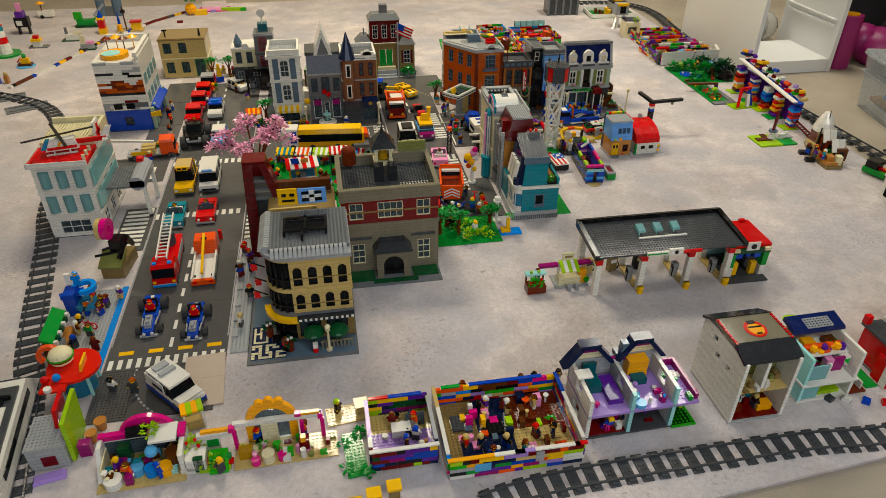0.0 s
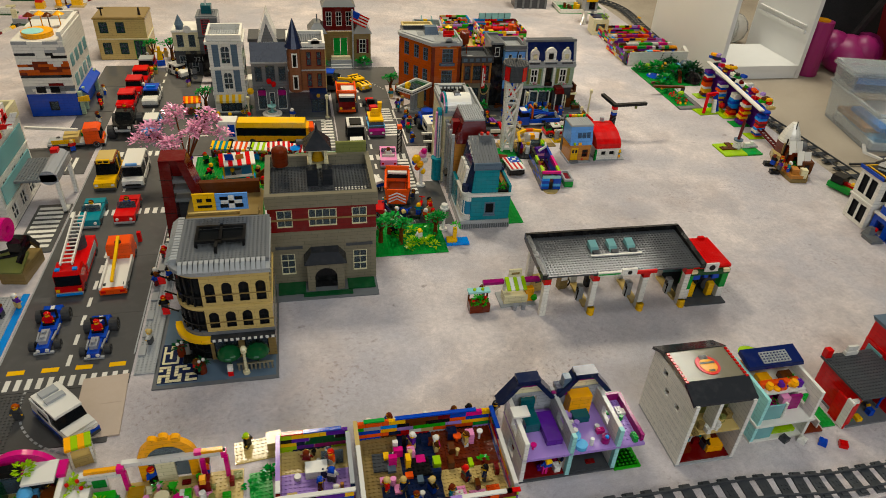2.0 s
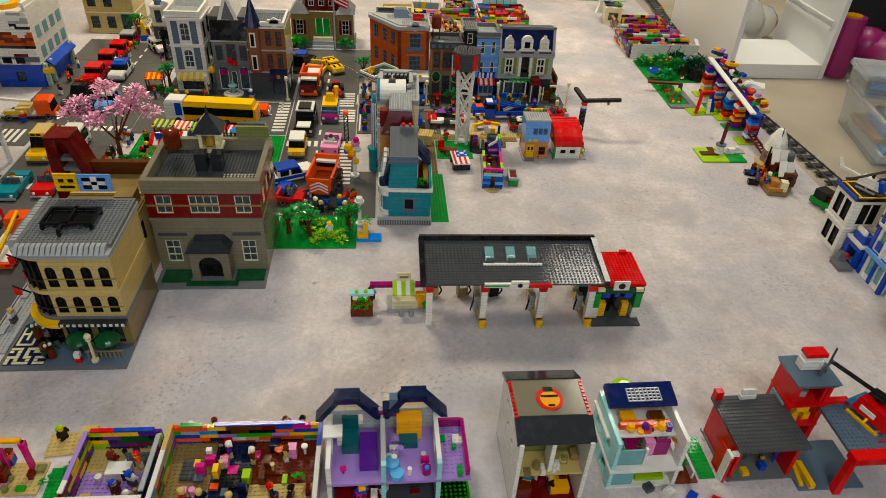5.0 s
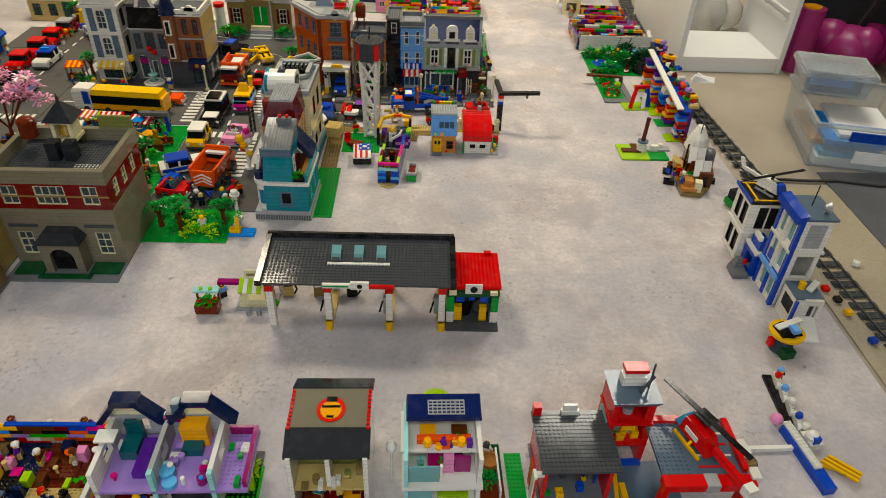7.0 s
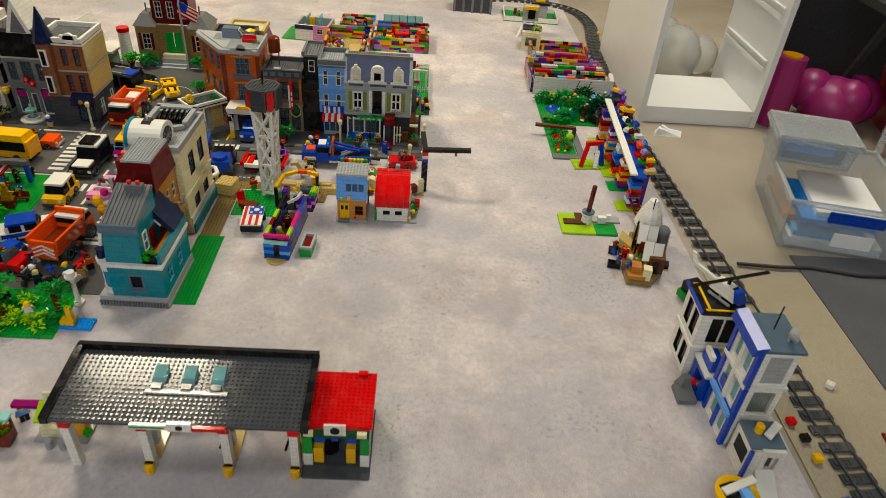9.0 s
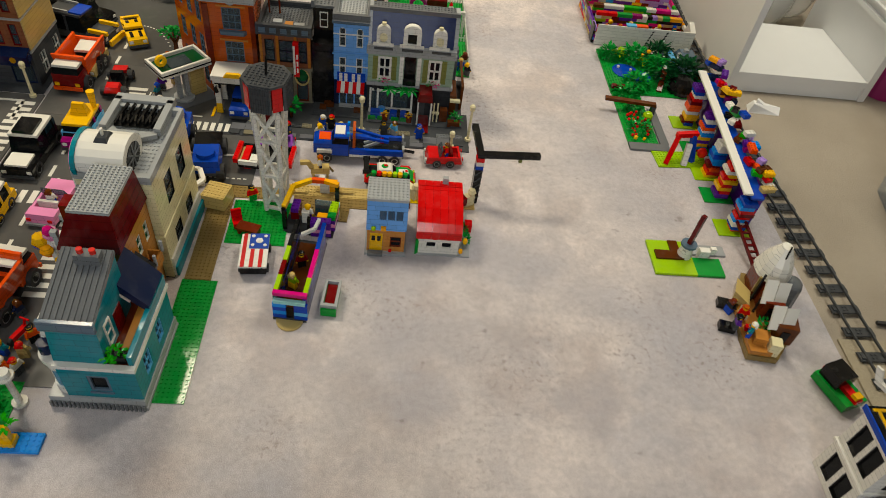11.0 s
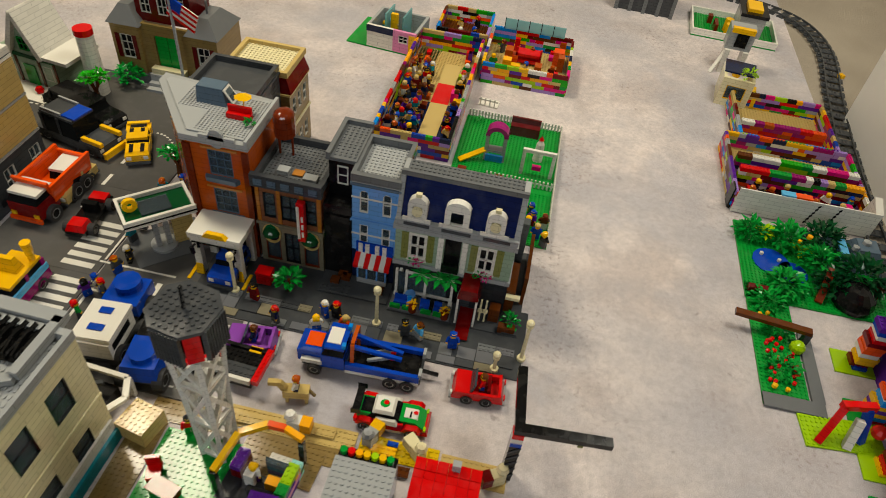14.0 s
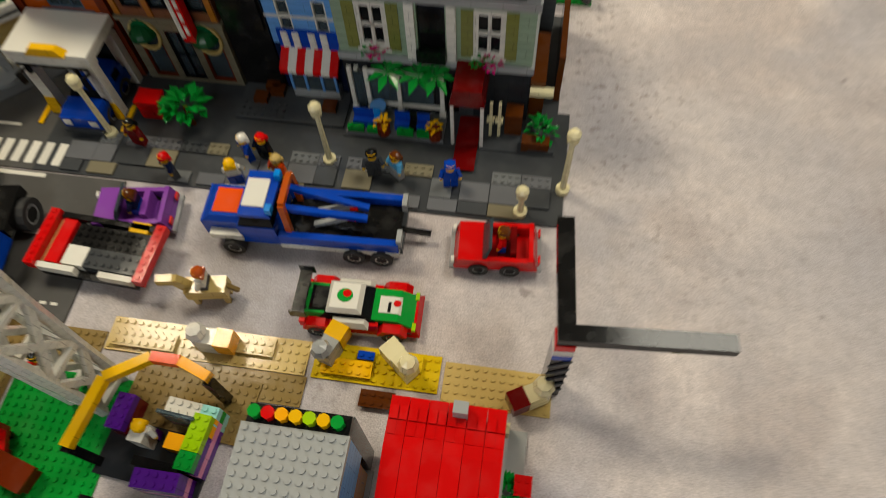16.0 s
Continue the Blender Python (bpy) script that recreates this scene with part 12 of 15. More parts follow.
# ---- column along the rug's east edge ----
wr, w, d = brick_room("striped_brick_house", "white-fronted house of coloured toy brick rows", 1.871, 1.784, 2.170, 2.037, 5, [("floor_plate", 0.02, 0.02, 0.98, 0.4, "magenta"), ("floor_plate", 0.02, 0.4, 0.98, 0.98, "tan")])
part("front_cladding", Geo().box(0.4, -0.35, 0.2, 30.0, -0.04, 6.6), "white", wr)
part("end_wall", Geo().hexa([(28.8, 0, 0), (30.4, 0, 0), (30.4, 6, 0), (28.8, 6, 0)], [(28.8, 0, 6.4), (30.4, 0, 6.4), (30.4, 4, 8.0), (28.8, 4, 8.0)]), "white", wr)
for k in range(6):
    for xx in (15.8, 20.2):
        part("barrier_bar", Geo().hexa([(xx + 0.25 * k, -0.5, 0.8 + 0.9 * k), (xx + 0.5 + 0.25 * k, -0.5, 1.1 + 0.9 * k), (xx + 0.5 + 0.25 * k, -0.36, 1.1 + 0.9 * k), (xx + 0.25 * k, -0.36, 0.8 + 0.9 * k)], [(xx + 0.25 * k, -0.5, 1.3 + 0.9 * k), (xx + 0.5 + 0.25 * k, -0.5, 1.6 + 0.9 * k), (xx + 0.5 + 0.25 * k, -0.36, 1.6 + 0.9 * k), (xx + 0.25 * k, -0.36, 1.3 + 0.9 * k)]), "black", wr)
part("top_tile", Geo().box(9, -0.2, 6.6, 12, 1.4, 7.0), "sky", wr)
part("top_tile", Geo().box(12, -0.2, 6.6, 15.5, 1.4, 7.0), "orange", wr)
part("door", Geo().box(-0.45, 0.5, 0.4, -0.1, 3.4, 5.6), "black", wr)
for yy in (9, 14):
    brick_run(wr, 1.6, yy, 28.8, yy, 0.4, 6, MIX, 2)
crowd(14, 1.895, 1.806, 2.141, 1.866, 0.006, "toy figures in the striped house", 0.02)
for i in range(14):
    a, b = random.uniform(2, 27), random.choice([3, 4.5, 11, 12])
    part("block", Geo().box(a, b, 0.57, a + 1.6, b + 1.6, random.choice([2.2, 3.4])), random.choice(["hotpink", "lavender", "red", "yellow", "orange"]), wr)
wr2, w, d = brick_room("rear_brick_row", "back rows of coloured toy bricks", 1.908, 2.032, 2.148, 2.250, 5, [("floor_plate", 0.02, 0.02, 0.98, 0.98, "tan")])
brick_run(wr2, 1.6, 8, 22.6, 8, 0.4, 4, ["red", "orange", "magenta", "white", "darkorange"], 2)
yt = thing("yellow_window_shop", "pale yellow toy shop front with lettered window", "toy building", 1.878, 2.244, 0, -8, "toy buildings")
part("wall", Geo().wallx(0, 8, 0, 0.8, 0, 8, [(4, 5, 2, 4)]), "cream", yt)
window(yt, 4, 0.2, 2, 5, 4, 0, "yellow", "pane", 1, 1)
part("wall", Geo().box(0, 0.8, 0, 0.8, 10, 8).box(7.2, 0.8, 0, 8, 10, 8).box(8, 2, 0, 12, 9, 0.6), "cream", yt)
part("roof", Geo().box(0, 3, 8, 8, 10, 8.4), "darkblue", yt)
part("plant_clump", Geo().foliage(6, 2, 9, 2.0, 60, 0.7, 1.2).foliage(9.6, 4, 2, 2.0, 60, 0.7, 1.2), "lime", yt)
part("yellow_beam", Geo().box(9, 1, 0.6, 10, 8, 3.4), "yellow", yt)
rb = thing("robot_tower", "white and yellow toy tower like a robot", "toy tower", 1.934, 2.454, 0, -4)
part("leg", Geo().box(-3, -3, 0, -1.6, 2, 7).box(2, -3, 0, 3.4, 2, 7), "white", rb)
part("body", Geo().box(-3.4, -2, 7, 3.6, 3, 13), "lightgrey", rb)
part("visor", Geo().box(-1.2, -2.4, 8, 2.0, -2, 12), "black", rb)
part("shoulder", Geo().box(-3, -2.6, 12, 3.2, -1, 13.4), "yellow", rb)
part("ramp", Geo().bar((-5, -4, 0), (-2.4, -1, 6), 1.0, 0.5), "white", rb)
part("foot", Geo().cyl(2.6, -3, 0, 1.2, 2.4, 8), "yellow", rb)
yh = thing("yellow_roofed_house", "toy house with yellow and black roof and green fence", "toy building", 1.879, 2.638, 0, -3, "toy buildings")
part("base", Geo().box(-4, 0, 0, 22, 17, 0.4).studs(-4, 0, 22, 17, 0.4, 6), "green", yh)
part("fence", Geo().box(-4, 0, 0.4, 22, 0.5, 2.4).box(-4, 0.5, 0.4, -3.5, 16.5, 2.4).box(21.5, 0.5, 0.4, 22, 16.5, 2.4).box(-4, 16.5, 0.4, 22, 17, 2.4), "white", yh)
part("wall", Geo().box(9, 2, 0.4, 16.5, 12, 8), "lightgrey", yh)
part("roof_rim", Geo().box(8.6, 1.6, 8, 17, 12.4, 9), "black", yh)
part("roof", Geo().box(10.6, 3.6, 9, 15, 10.6, 10), "yellow", yh)
part("yellow_post", Geo().cyl(7.2, 3, 0.4, 1.3, 4, 8).cyl(7.2, 7, 0.4, 1.3, 4, 8), "yellow", yh)
part("figurine", Geo().box(3, 4, 0.4, 4, 9, 3).box(1.2, 10, 0.4, 2.6, 12, 3), "redbrown", yh)
gcage = thing("grey_panelled_box", "grey toy block with dark panelled openings", "toy building", 1.598, 2.737, 0, -4, "toy buildings")
part("body", Geo().box(0.5, 0.8, 0, 18.5, 12, 9), "darkgrey", gcage)
for i in range(5):
    part("pillar", Geo().box(i * 4.4, 0, 0, i * 4.4 + 1.2, 0.8, 9), "grey", gcage)
part("beam", Geo().box(0, 0, 9, 19, 12, 10), "grey", gcage)

# woodland park plate
wp = thing("woodland_plate", "green toy park plate crowded with plants around a blue pond", "toy park", 1.878, 1.520, 0, 0)
part("base", Geo().box(0, 0, 0, 29, 23, 0.4).studs(0, 0, 29, 23, 0.4, 6), "green", wp)
part("pond", Geo().cyl(6.4, 11.4, 0.4, 3.8, 0.25, 14).cyl(10.4, 9.2, 0.4, 3.0, 0.25, 14), "blue", wp)
part("lily", Geo().ball(4.6, 13, 0.9, 0.5, 6).ball(9.4, 9.6, 0.9, 0.5, 6).ball(8.0, 11.8, 0.9, 0.5, 6), "white", wp)
part("plant_clump", Geo().foliage(3, 19, 1.2, 3.0, 150, 1.0, 1.8).foliage(10, 18, 2.0, 3.4, 200, 1.0, 1.9).foliage(8, 4.4, 1.4, 3.4, 180, 1.0, 1.8).foliage(15.4, 12, 2.4, 3.6, 220, 1.0, 1.9), "green", wp)
part("plant_clump", Geo().foliage(17, 18.4, 3.0, 4.0, 240, 1.0, 2.0).foliage(22, 8, 4.0, 4.6, 280, 1.1, 2.0).foliage(17, 6, 2.4, 3.2, 180, 1.0, 1.8), "darkgreen", wp)
part("plant_clump", Geo().foliage(5.5, 18, 2.2, 1.4, 40, 0.8, 1.4).foliage(12, 14.5, 2.0, 1.6, 40, 0.8, 1.4), "lime", wp)
part("rock", Geo().taper(21, 13, 0.4, 29, 21, 5.0, 23, 15, 27, 19).taper(17.6, 15, 0.4, 22, 22, 3.4, 18.6, 16.5, 21, 20.5), "bluegrey", wp)
part("waterfall", Geo().box(19.4, 14, 2.8, 21, 19, 4.2).ball(18.6, 14.6, 2.0, 1.2, 8), "sky", wp)
part("cave", Geo().ball(20.6, 3.6, 1.6, 4.0, 12, 0.9), "black", wp)
part("trunk", Geo().bar((14.0, 2, 0.4), (16.4, 8.4, 4.0), 1.4), "redbrown", wp)
part("trunk", Geo().bar((22, 1.8, 0.4), (26, 7, 3.0), 1.6), "brown", wp)
part("flower", Geo().ball(13.6, 17, 4.2, 0.7, 6).ball(11.6, 15.8, 3.6, 0.5, 6), "bloyellow", wp)
part("rock_top", Geo().ball(24.6, 17.4, 5.2, 1.0, 6).ball(22.4, 16, 4.6, 0.8, 6), "lightgrey", wp)
gp = thing("flower_border", "dark green toy garden strip with red flowers and grey path", "toy park", 1.879, 1.270, 0, 0)
part("base", Geo().box(0, 0, 0, 8.0, 29, 0.4).studs(0, 0, 8, 29, 0.4, 6), "green", gp)
part("path", Geo().box(0, -0.4, 0.1, 10.4, 2.4, 0.6).box(8.4, 2.4, 0.1, 10.6, 18, 0.6), "grey", gp)
part("beam", Geo().bar((-4, 17.2, 3.4), (9.4, 15.6, 3.4), 1.4, 0.8), "brown", gp)
part("beam_post", Geo().box(8.4, 15, 0.6, 9.6, 16.2, 3.2), "darkgrey", gp)
g = Geo()
for _ in range(30):
    g.ball(random.uniform(1.5, 6.4), random.uniform(4, 14.5), random.uniform(0.8, 1.8), 0.45, 6)
part("flower", g, "red", gp)
part("flower", Geo().ball(2.0, 3.6, 1.2, 0.6, 6).ball(4.2, 3.4, 1.1, 0.5, 6).ball(1.6, 20, 1.2, 0.5, 6).ball(3.2, 20.6, 1.2, 0.5, 6), "yellow", gp)
part("plant_clump", Geo().foliage(4, 8, 1.0, 3.0, 140, 0.7, 1.2).foliage(3.6, 24, 1.0, 3.2, 140, 0.8, 1.4).foliage(4.4, 17, 1.0, 2.4, 100, 0.7, 1.2), "green", gp)
part("log", Geo().box(0.4, 26.4, 0.4, 4.4, 27.6, 1.6), "maroon", gp)
part("bush", Geo().ball(7.4, 13.4, 1.2, 1.4, 10), "lime", gp)
# slide of coloured bricks
sl = thing("marble_slide", "long white toy slide on towers of coloured bricks", "toy slide", 2.045, 0.983, 0, 0)
part("chute", Geo().bar((0.4, 1.5, 10.6), (1.5, 45, 14.0), 2.0, 0.5), "white", sl)
part("deck", Geo().bar((2.6, 1.0, 9.8), (3.8, 46, 12.8), 2.8, 0.6), "blue", sl)
for i, (yy, hh) in enumerate(((2, 9), (13, 10), (21, 10), (31, 11), (42, 12))):
    for k in range(int(hh / BRICK)):
        ob = part("brick", brick_mesh(random.choice((3, 4, 4)), 4, random.choice(["red", "white", "blue", "orange", "yellow", "darkred", "azure", "purple"])), "", sl)
        ob.matrix_basis = pose(0.016 + random.uniform(-0.004, 0.004), yy * 0.01, k * BRICK * 0.01, 0, 0, random.choice((0, 90)))
    part("foot", Geo().box(-2.6, yy - 2.6, 0, 4.6, yy + 2.6, 0.32), random.choice(("green", "lime")), sl)
for i in range(52):
    yy = random.uniform(2, 47)
    ob = part("brick", brick_mesh(random.choice((2, 3, 4)), 2, random.choice(MIX), BRICK), "", sl)
    ob.matrix_basis = pose(0.048 + random.uniform(-0.012, 0.018), yy * 0.01, 0.10 + 0.0007 * yy + random.choice((0, 0.0096, 0.0192, 0.03)), 0, 0, random.uniform(0, 180))
part("side_wall", Geo().box(4.4, 3, 0, 5.4, 46, 9.6), "purple", sl)
lw = thing("lime_swing", "toy swing frame with striped posts on lime base", "toy swing", 1.956, 1.227, 0, 5)
part("base", Geo().box(-2, -2, 0, 11, 4, 0.4).studs(-2, -2, 11, 4, 0.4, 6), "lime", lw)
part("post", Geo().bar((0, -1, 0.4), (2.0, 1.5, 7), 1.2), "red", lw)
part("post", Geo().bar((7, 0, 0.4), (6, 2, 7), 1.2), "blue", lw)
part("panel", Geo().bar((4.4, -1.4, 0.4), (5, 0.6, 5.4), 1.3), "white", lw)
part("top_bar", Geo().bar((1.4, 1.6, 7.2), (7, 2.2, 7.2), 1.2), "red", lw)
part("ball", Geo().ball(9.6, 1, 2.4, 1.3, 10), "vermilion", lw)
ld = thing("brown_ladder", "long reddish brown toy ladder", "ladder", 2.070, 0.872, 0, 4)
part("rail", Geo().bar((-1, 0, 1.0), (-1, 15, 4.0), 0.5).bar((1, 0, 1.0), (1, 15, 4.0), 0.5), "maroon", ld)
for i in range(9):
    part("rung", Geo().box(-1, 0.8 + 1.6 * i, 1.0 + 0.32 * i, 1, 1.3 + 1.6 * i, 1.4 + 0.32 * i), "maroon", ld)
# little island with a mast
il = thing("mast_island", "lime and brown toy islet with a tall dark mast", "toy park", 1.842, 0.848, 0, 0)
part("base", Geo().box(0, 0, 0, 9, 9.6, 0.6), "lime", il)
part("base", Geo().box(9, 0, 0, 15, 5, 0.6), "green", il)
part("soil", Geo().box(1.0, 4, 0.6, 7, 6.4, 1.0).box(4.6, 6.4, 0.6, 6.6, 9.4, 1.0), "brown", il)
part("mast_foot", Geo().cyl(7.4, 5.6, 0.6, 1.6, 3.0, 12, "z", 1.2), "white", il)
part("mast_collar", Geo().cyl(7.4, 5.6, 3.6, 1.7, 0.5, 14), "bluegrey", il)
part("mast", Geo().bar((7.4, 5.6, 4.1), (7.7, 5.8, 11.8), 0.9), "maroon", il)
part("goat", Geo().box(10.4, 5, 0, 12.6, 6.4, 2.4).box(12.6, 5.2, 1.6, 13.8, 6.2, 3.0), "white", il)
part("grey_plate", Geo().box(9.2, 6.2, 0, 17, 9, 0.5), "lightgrey", il)

# jungle temple camp
tc = thing("tented_camp", "tan and brown toy camp with white tents on a rocky base", "toy building", 1.936, 0.652, 0, -14, "toy buildings")
part("base", Geo().prism([(3.4, 0), (9.6, 0.6), (12.8, 6), (13, 20), (4, 20), (2.0, 12), (2.4, 4)], 0, 1.2), "darktan", tc)
tc.scale = (0.92, 1.1, 1.05)
part("deck", Geo().prism([(3.6, 0.4), (8.0, 0.8), (8.6, 12), (3.6, 13), (1.4, 9)], 1.2, 2.2), "nougat", tc)
for yy in (5, 10.5):
    part("paddle", Geo().box(-1.8, yy, 0, 1.6, yy + 1.8, 1.2), "black", tc)
part("paddle", Geo().box(11.4, 8.6, 0, 14.6, 10.4, 1.2), "black", tc)
part("lookout", Geo().box(4.6, 13.5, 1.2, 10.0, 19, 7.5), "redbrown", tc)
part("lookout_wall", Geo().box(4.4, 13.2, 3.6, 5.2, 13.5, 7.5), "tan", tc)
part("tent", Geo().cyl(7.4, 16.2, 7.2, 4.0, 3.2, 12, "z", 3.0).cyl(7.4, 16.2, 10.4, 3.0, 3.2, 12, "z", 1.1), "white", tc, "white cloth pavilion roof")
part("tent_pole", Geo().bar((7.2, 13.2, 7.4), (7.5, 15.0, 14.6), 0.3), "black", tc)
for x0, y0, z0 in ((4.6, 8.6, 5.6), (6.4, 4.4, 4.0)):
    for k in range(2):
        part("canopy", Geo().hexa([(x0 + 2.6 * k, y0 + 0.5 * k, z0), (x0 + 2.5 + 2.6 * k, y0 + 0.5 * k + 0.4, z0), (x0 + 2.5 + 2.6 * k, y0 + 3.0, z0 + 3.6), (x0 + 2.6 * k, y0 + 2.6, z0 + 3.6)], [(x0 + 2.6 * k, y0 + 0.5 * k - 0.3, z0 + 0.4), (x0 + 2.5 + 2.6 * k, y0 + 0.5 * k + 0.1, z0 + 0.4), (x0 + 2.5 + 2.6 * k, y0 + 2.7, z0 + 4.0), (x0 + 2.6 * k, y0 + 2.3, z0 + 4.0)]), "white", tc, "white sloping canopy slab")
    for dx in (0.4, 4.8):
        part("pole", Geo().cyl(x0 + dx, y0 + 1.0, 1.2, 0.28, z0 - 0.6, 6), "black", tc)
part("hut_wall", Geo().box(5.6, 8.4, 2.2, 9.6, 12.6, 6.4), "redbrown", tc)
part("hut_wall", Geo().box(8.2, 4.4, 1.2, 12.4, 8.2, 5.4), "brown", tc)
part("hut_door", Geo().box(6.8, 8.25, 2.2, 8.4, 8.4, 5.2), "black", tc)
part("hut_door", Geo().box(9.4, 4.25, 1.2, 11.0, 4.4, 4.4), "black", tc)
part("side_mast", Geo().cyl(4.2, 11.6, 1.2, 0.3, 8.6, 6), "black", tc)
part("rock_tower", Geo().cyl(11.6, 14.0, 1.2, 2.4, 5.6, 10, "z", 2.0).ball(11.6, 14.0, 6.8, 2.0, 10, 0.7, True), "grey", tc)
part("tan_wing", Geo().hexa([(0.6, 11, 2.2), (4.0, 9.6, 2.2), (4.6, 13, 2.2), (1.4, 14.6, 2.2)], [(0.2, 11, 4.8), (3.6, 9.6, 3.6), (4.2, 13, 3.6), (1.0, 14.6, 4.8)]), "tan", tc)
part("cream_block", Geo().box(1.8, 7.0, 2.2, 3.2, 9.0, 3.8), "cream", tc)
part("cream_block", Geo().box(7.0, 1.0, 1.2, 9.2, 3.0, 4.2), "cream", tc)
part("brown_bale", Geo().box(4.0, 2.0, 2.2, 6.6, 4.4, 3.8), "nougat", tc)
part("red_chest", Geo().box(2.6, 4.4, 2.2, 4.6, 5.4, 3.2), "red", tc)
part("leaf_tuft", Geo().foliage(6.2, 6.0, 3.0, 1.2, 40, 0.6, 1.1), "green", tc)
crowd(4, 1.951, 0.682, 1.981, 0.740, 0.022, "toy figures in the camp", 0.018)
gt = thing("green_wagon", "green and red toy wagon by the dark track", "toy wagon", 2.115, 0.580, 0, 20)
part("body", Geo().box(-2.5, -4, 0.6, 2.5, 4, 2.4), "green", gt)
part("stripe", Geo().box(-0.8, -4.1, 2.4, 0.8, 4.1, 3.2), "red", gt)
part("box", Geo().box(-2, -0.5, 2.4, 2, 3.6, 5.0), "black", gt)
part("yellow_bit", Geo().box(-0.8, -3.8, 3.2, 0.8, -2.6, 3.9), "yellow", gt)

# police station: two towers and a small car bay
pa = thing("police_block", "white toy police block with dark panes and a rooftop helicopter pad", "toy building", 2.013, 0.351, 0, -1, "toy buildings")
part("wall", Geo().wally(0, 9, 0, 0.8, 0, 16.5, [(2.7, 2.6, 1.2, 5.4), (6.2, 2.6, 1.2, 5.4), (2.7, 2.6, 9.4, 5.8), (6.2, 2.6, 9.4, 5.8)]).box(0.8, 0, 0, 8.5, 0.8, 16.5).box(0.8, 8.2, 0, 8.5, 9, 16.5).box(7.7, 0.8, 0, 8.5, 8.2, 16.5), "white", pa)
for c in (2.7, 6.2):
    for s, h in ((1.2, 5.4), (9.4, 5.8)):
        window(pa, 0.2, c, s, 2.6, h, -90, "black", "pane_black", 1, 1)
part("ledge", Geo().box(-0.4, -0.3, 7.6, 8.9, 9.3, 8.2), "white", pa)
part("side_pane", Geo().box(2.2, -0.06, 9.4, 7.0, 0.0, 15.4), "pane_black", pa)
part("side_pane", Geo().box(2.2, -0.06, 1.2, 7.0, 0.0, 6.6), "pane_black", pa)
part("side_mullion", Geo().box(4.4, -0.12, 9.4, 4.8, -0.06, 15.4), "white", pa)
part("roof", Geo().box(-0.4, -0.4, 16.5, 9, 9.4, 17.2), "black", pa)
part("roof_edge", Geo().box(-0.7, -0.4, 16.6, -0.4, 9.4, 17.6), "blue", pa)
part("pad_line", Geo().box(0.4, 0.2, 17.2, 8.4, 0.7, 17.35).box(0.4, 8.4, 17.2, 8.4, 8.9, 17.35).box(1.0, 0.7, 17.2, 1.5, 8.4, 17.35), "yellow", pa)
php = thing("helicopter", "white and blue toy police helicopter with long black rotor", "helicopter", 2.067, 0.398, 0.1725, 30)
part("body", Geo().taper(-1.4, -3, 1.0, 1.4, 3, 3.4, -1.0, -2, 1.0, 2.4), "white", php)
part("cockpit", Geo().taper(-1.2, -4.2, 1.2, 1.2, -1.6, 3.4, -0.9, -3, 0.9, -1.4), "blue", php)
part("tail", Geo().bar((0, 3, 2.4), (0, 8.6, 2.8), 0.7), "white", php)
part("fin", Geo().hexa([(-0.2, 7.6, 2.8), (0.2, 7.6, 2.8), (0.2, 8.8, 2.8), (-0.2, 8.8, 2.8)], [(-0.2, 8.8, 5), (0.2, 8.8, 5), (0.2, 9.8, 5), (-0.2, 9.8, 5)]), "white", php)
part("skid", Geo().box(-1.8, -2.6, 0, -1.4, 2.6, 0.4).box(1.4, -2.6, 0, 1.8, 2.6, 0.4), "lightgrey", php)
part("skid_arm", Geo().box(-1.7, -0.2, 0.4, -1.2, 0.2, 1.2).box(1.2, -0.2, 0.4, 1.7, 0.2, 1.2), "lightgrey", php)
part("rotor", Geo().cyl(0, 0, 3.4, 0.4, 1.2, 8).bar((-9, 2, 4.6), (9, -2, 4.6), 0.8, 0.2), "black", php)
pm = thing("police_annex", "low blue and white toy police annex with cargo on top", "toy building", 2.025, 0.278, 0, -1, "toy buildings")
part("wall", Geo().wally(0, 6.5, 0, 0.8, 0, 6.4, [(3.2, 3.4, 0.4, 4.4)]).box(0.8, 0, 0, 7, 0.6, 6.4).box(0.8, 5.9, 0, 7, 6.5, 6.4), "blue", pm)
part("ledge", Geo().box(-0.4, -0.2, 6.4, 7.4, 6.7, 7.0), "white", pm)
part("seat", Geo().box(0.6, 1.0, 7.0, 3.0, 5.6, 9.4), "blue", pm)
part("seat", Geo().box(0.4, 1.6, 9.4, 1.2, 5.0, 10.6), "white", pm)
part("round_roof", Geo().cyl(4.6, 1.6, 7.0, 1.2, 1.4, 10).cyl(4.6, 4.6, 7.0, 1.2, 1.4, 10), "cream", pm)
part("red_bit", Geo().ball(-0.6, 3.2, 2.2, 0.8, 8), "red", pm)
part("stone_step", Geo().box(-4.4, -1, 0, -0.6, 3.4, 1.0).taper(-3.4, 2, 0, -0.6, 5, 3.0, -2.4, 3, -1, 4.4), "grey", pm)
pbk = thing("police_tower", "tall blue and white toy police tower with aqua glazing", "toy building", 2.033, 0.176, 0, -1, "toy buildings")
part("wall", Geo().wally(0, 9, 0, 0.8, 0, 26, [(2.6, 2.6, 1.0, 6), (6.4, 2.6, 1.0, 6), (2.6, 2.6, 10, 6), (6.4, 2.6, 10, 6), (2.6, 2.6, 18, 6), (6.4, 2.6, 18, 6)]), "white", pbk)
part("band", Geo().box(-0.25, 0.6, 7.6, 0.0, 8.4, 9.0).box(-0.25, 3.9, 0, 0.0, 5.1, 7.6), "blue", pbk)
part("lower_panel", Geo().box(-0.2, 5.3, 9.6, 0.0, 7.5, 12.4), "blue", pbk)
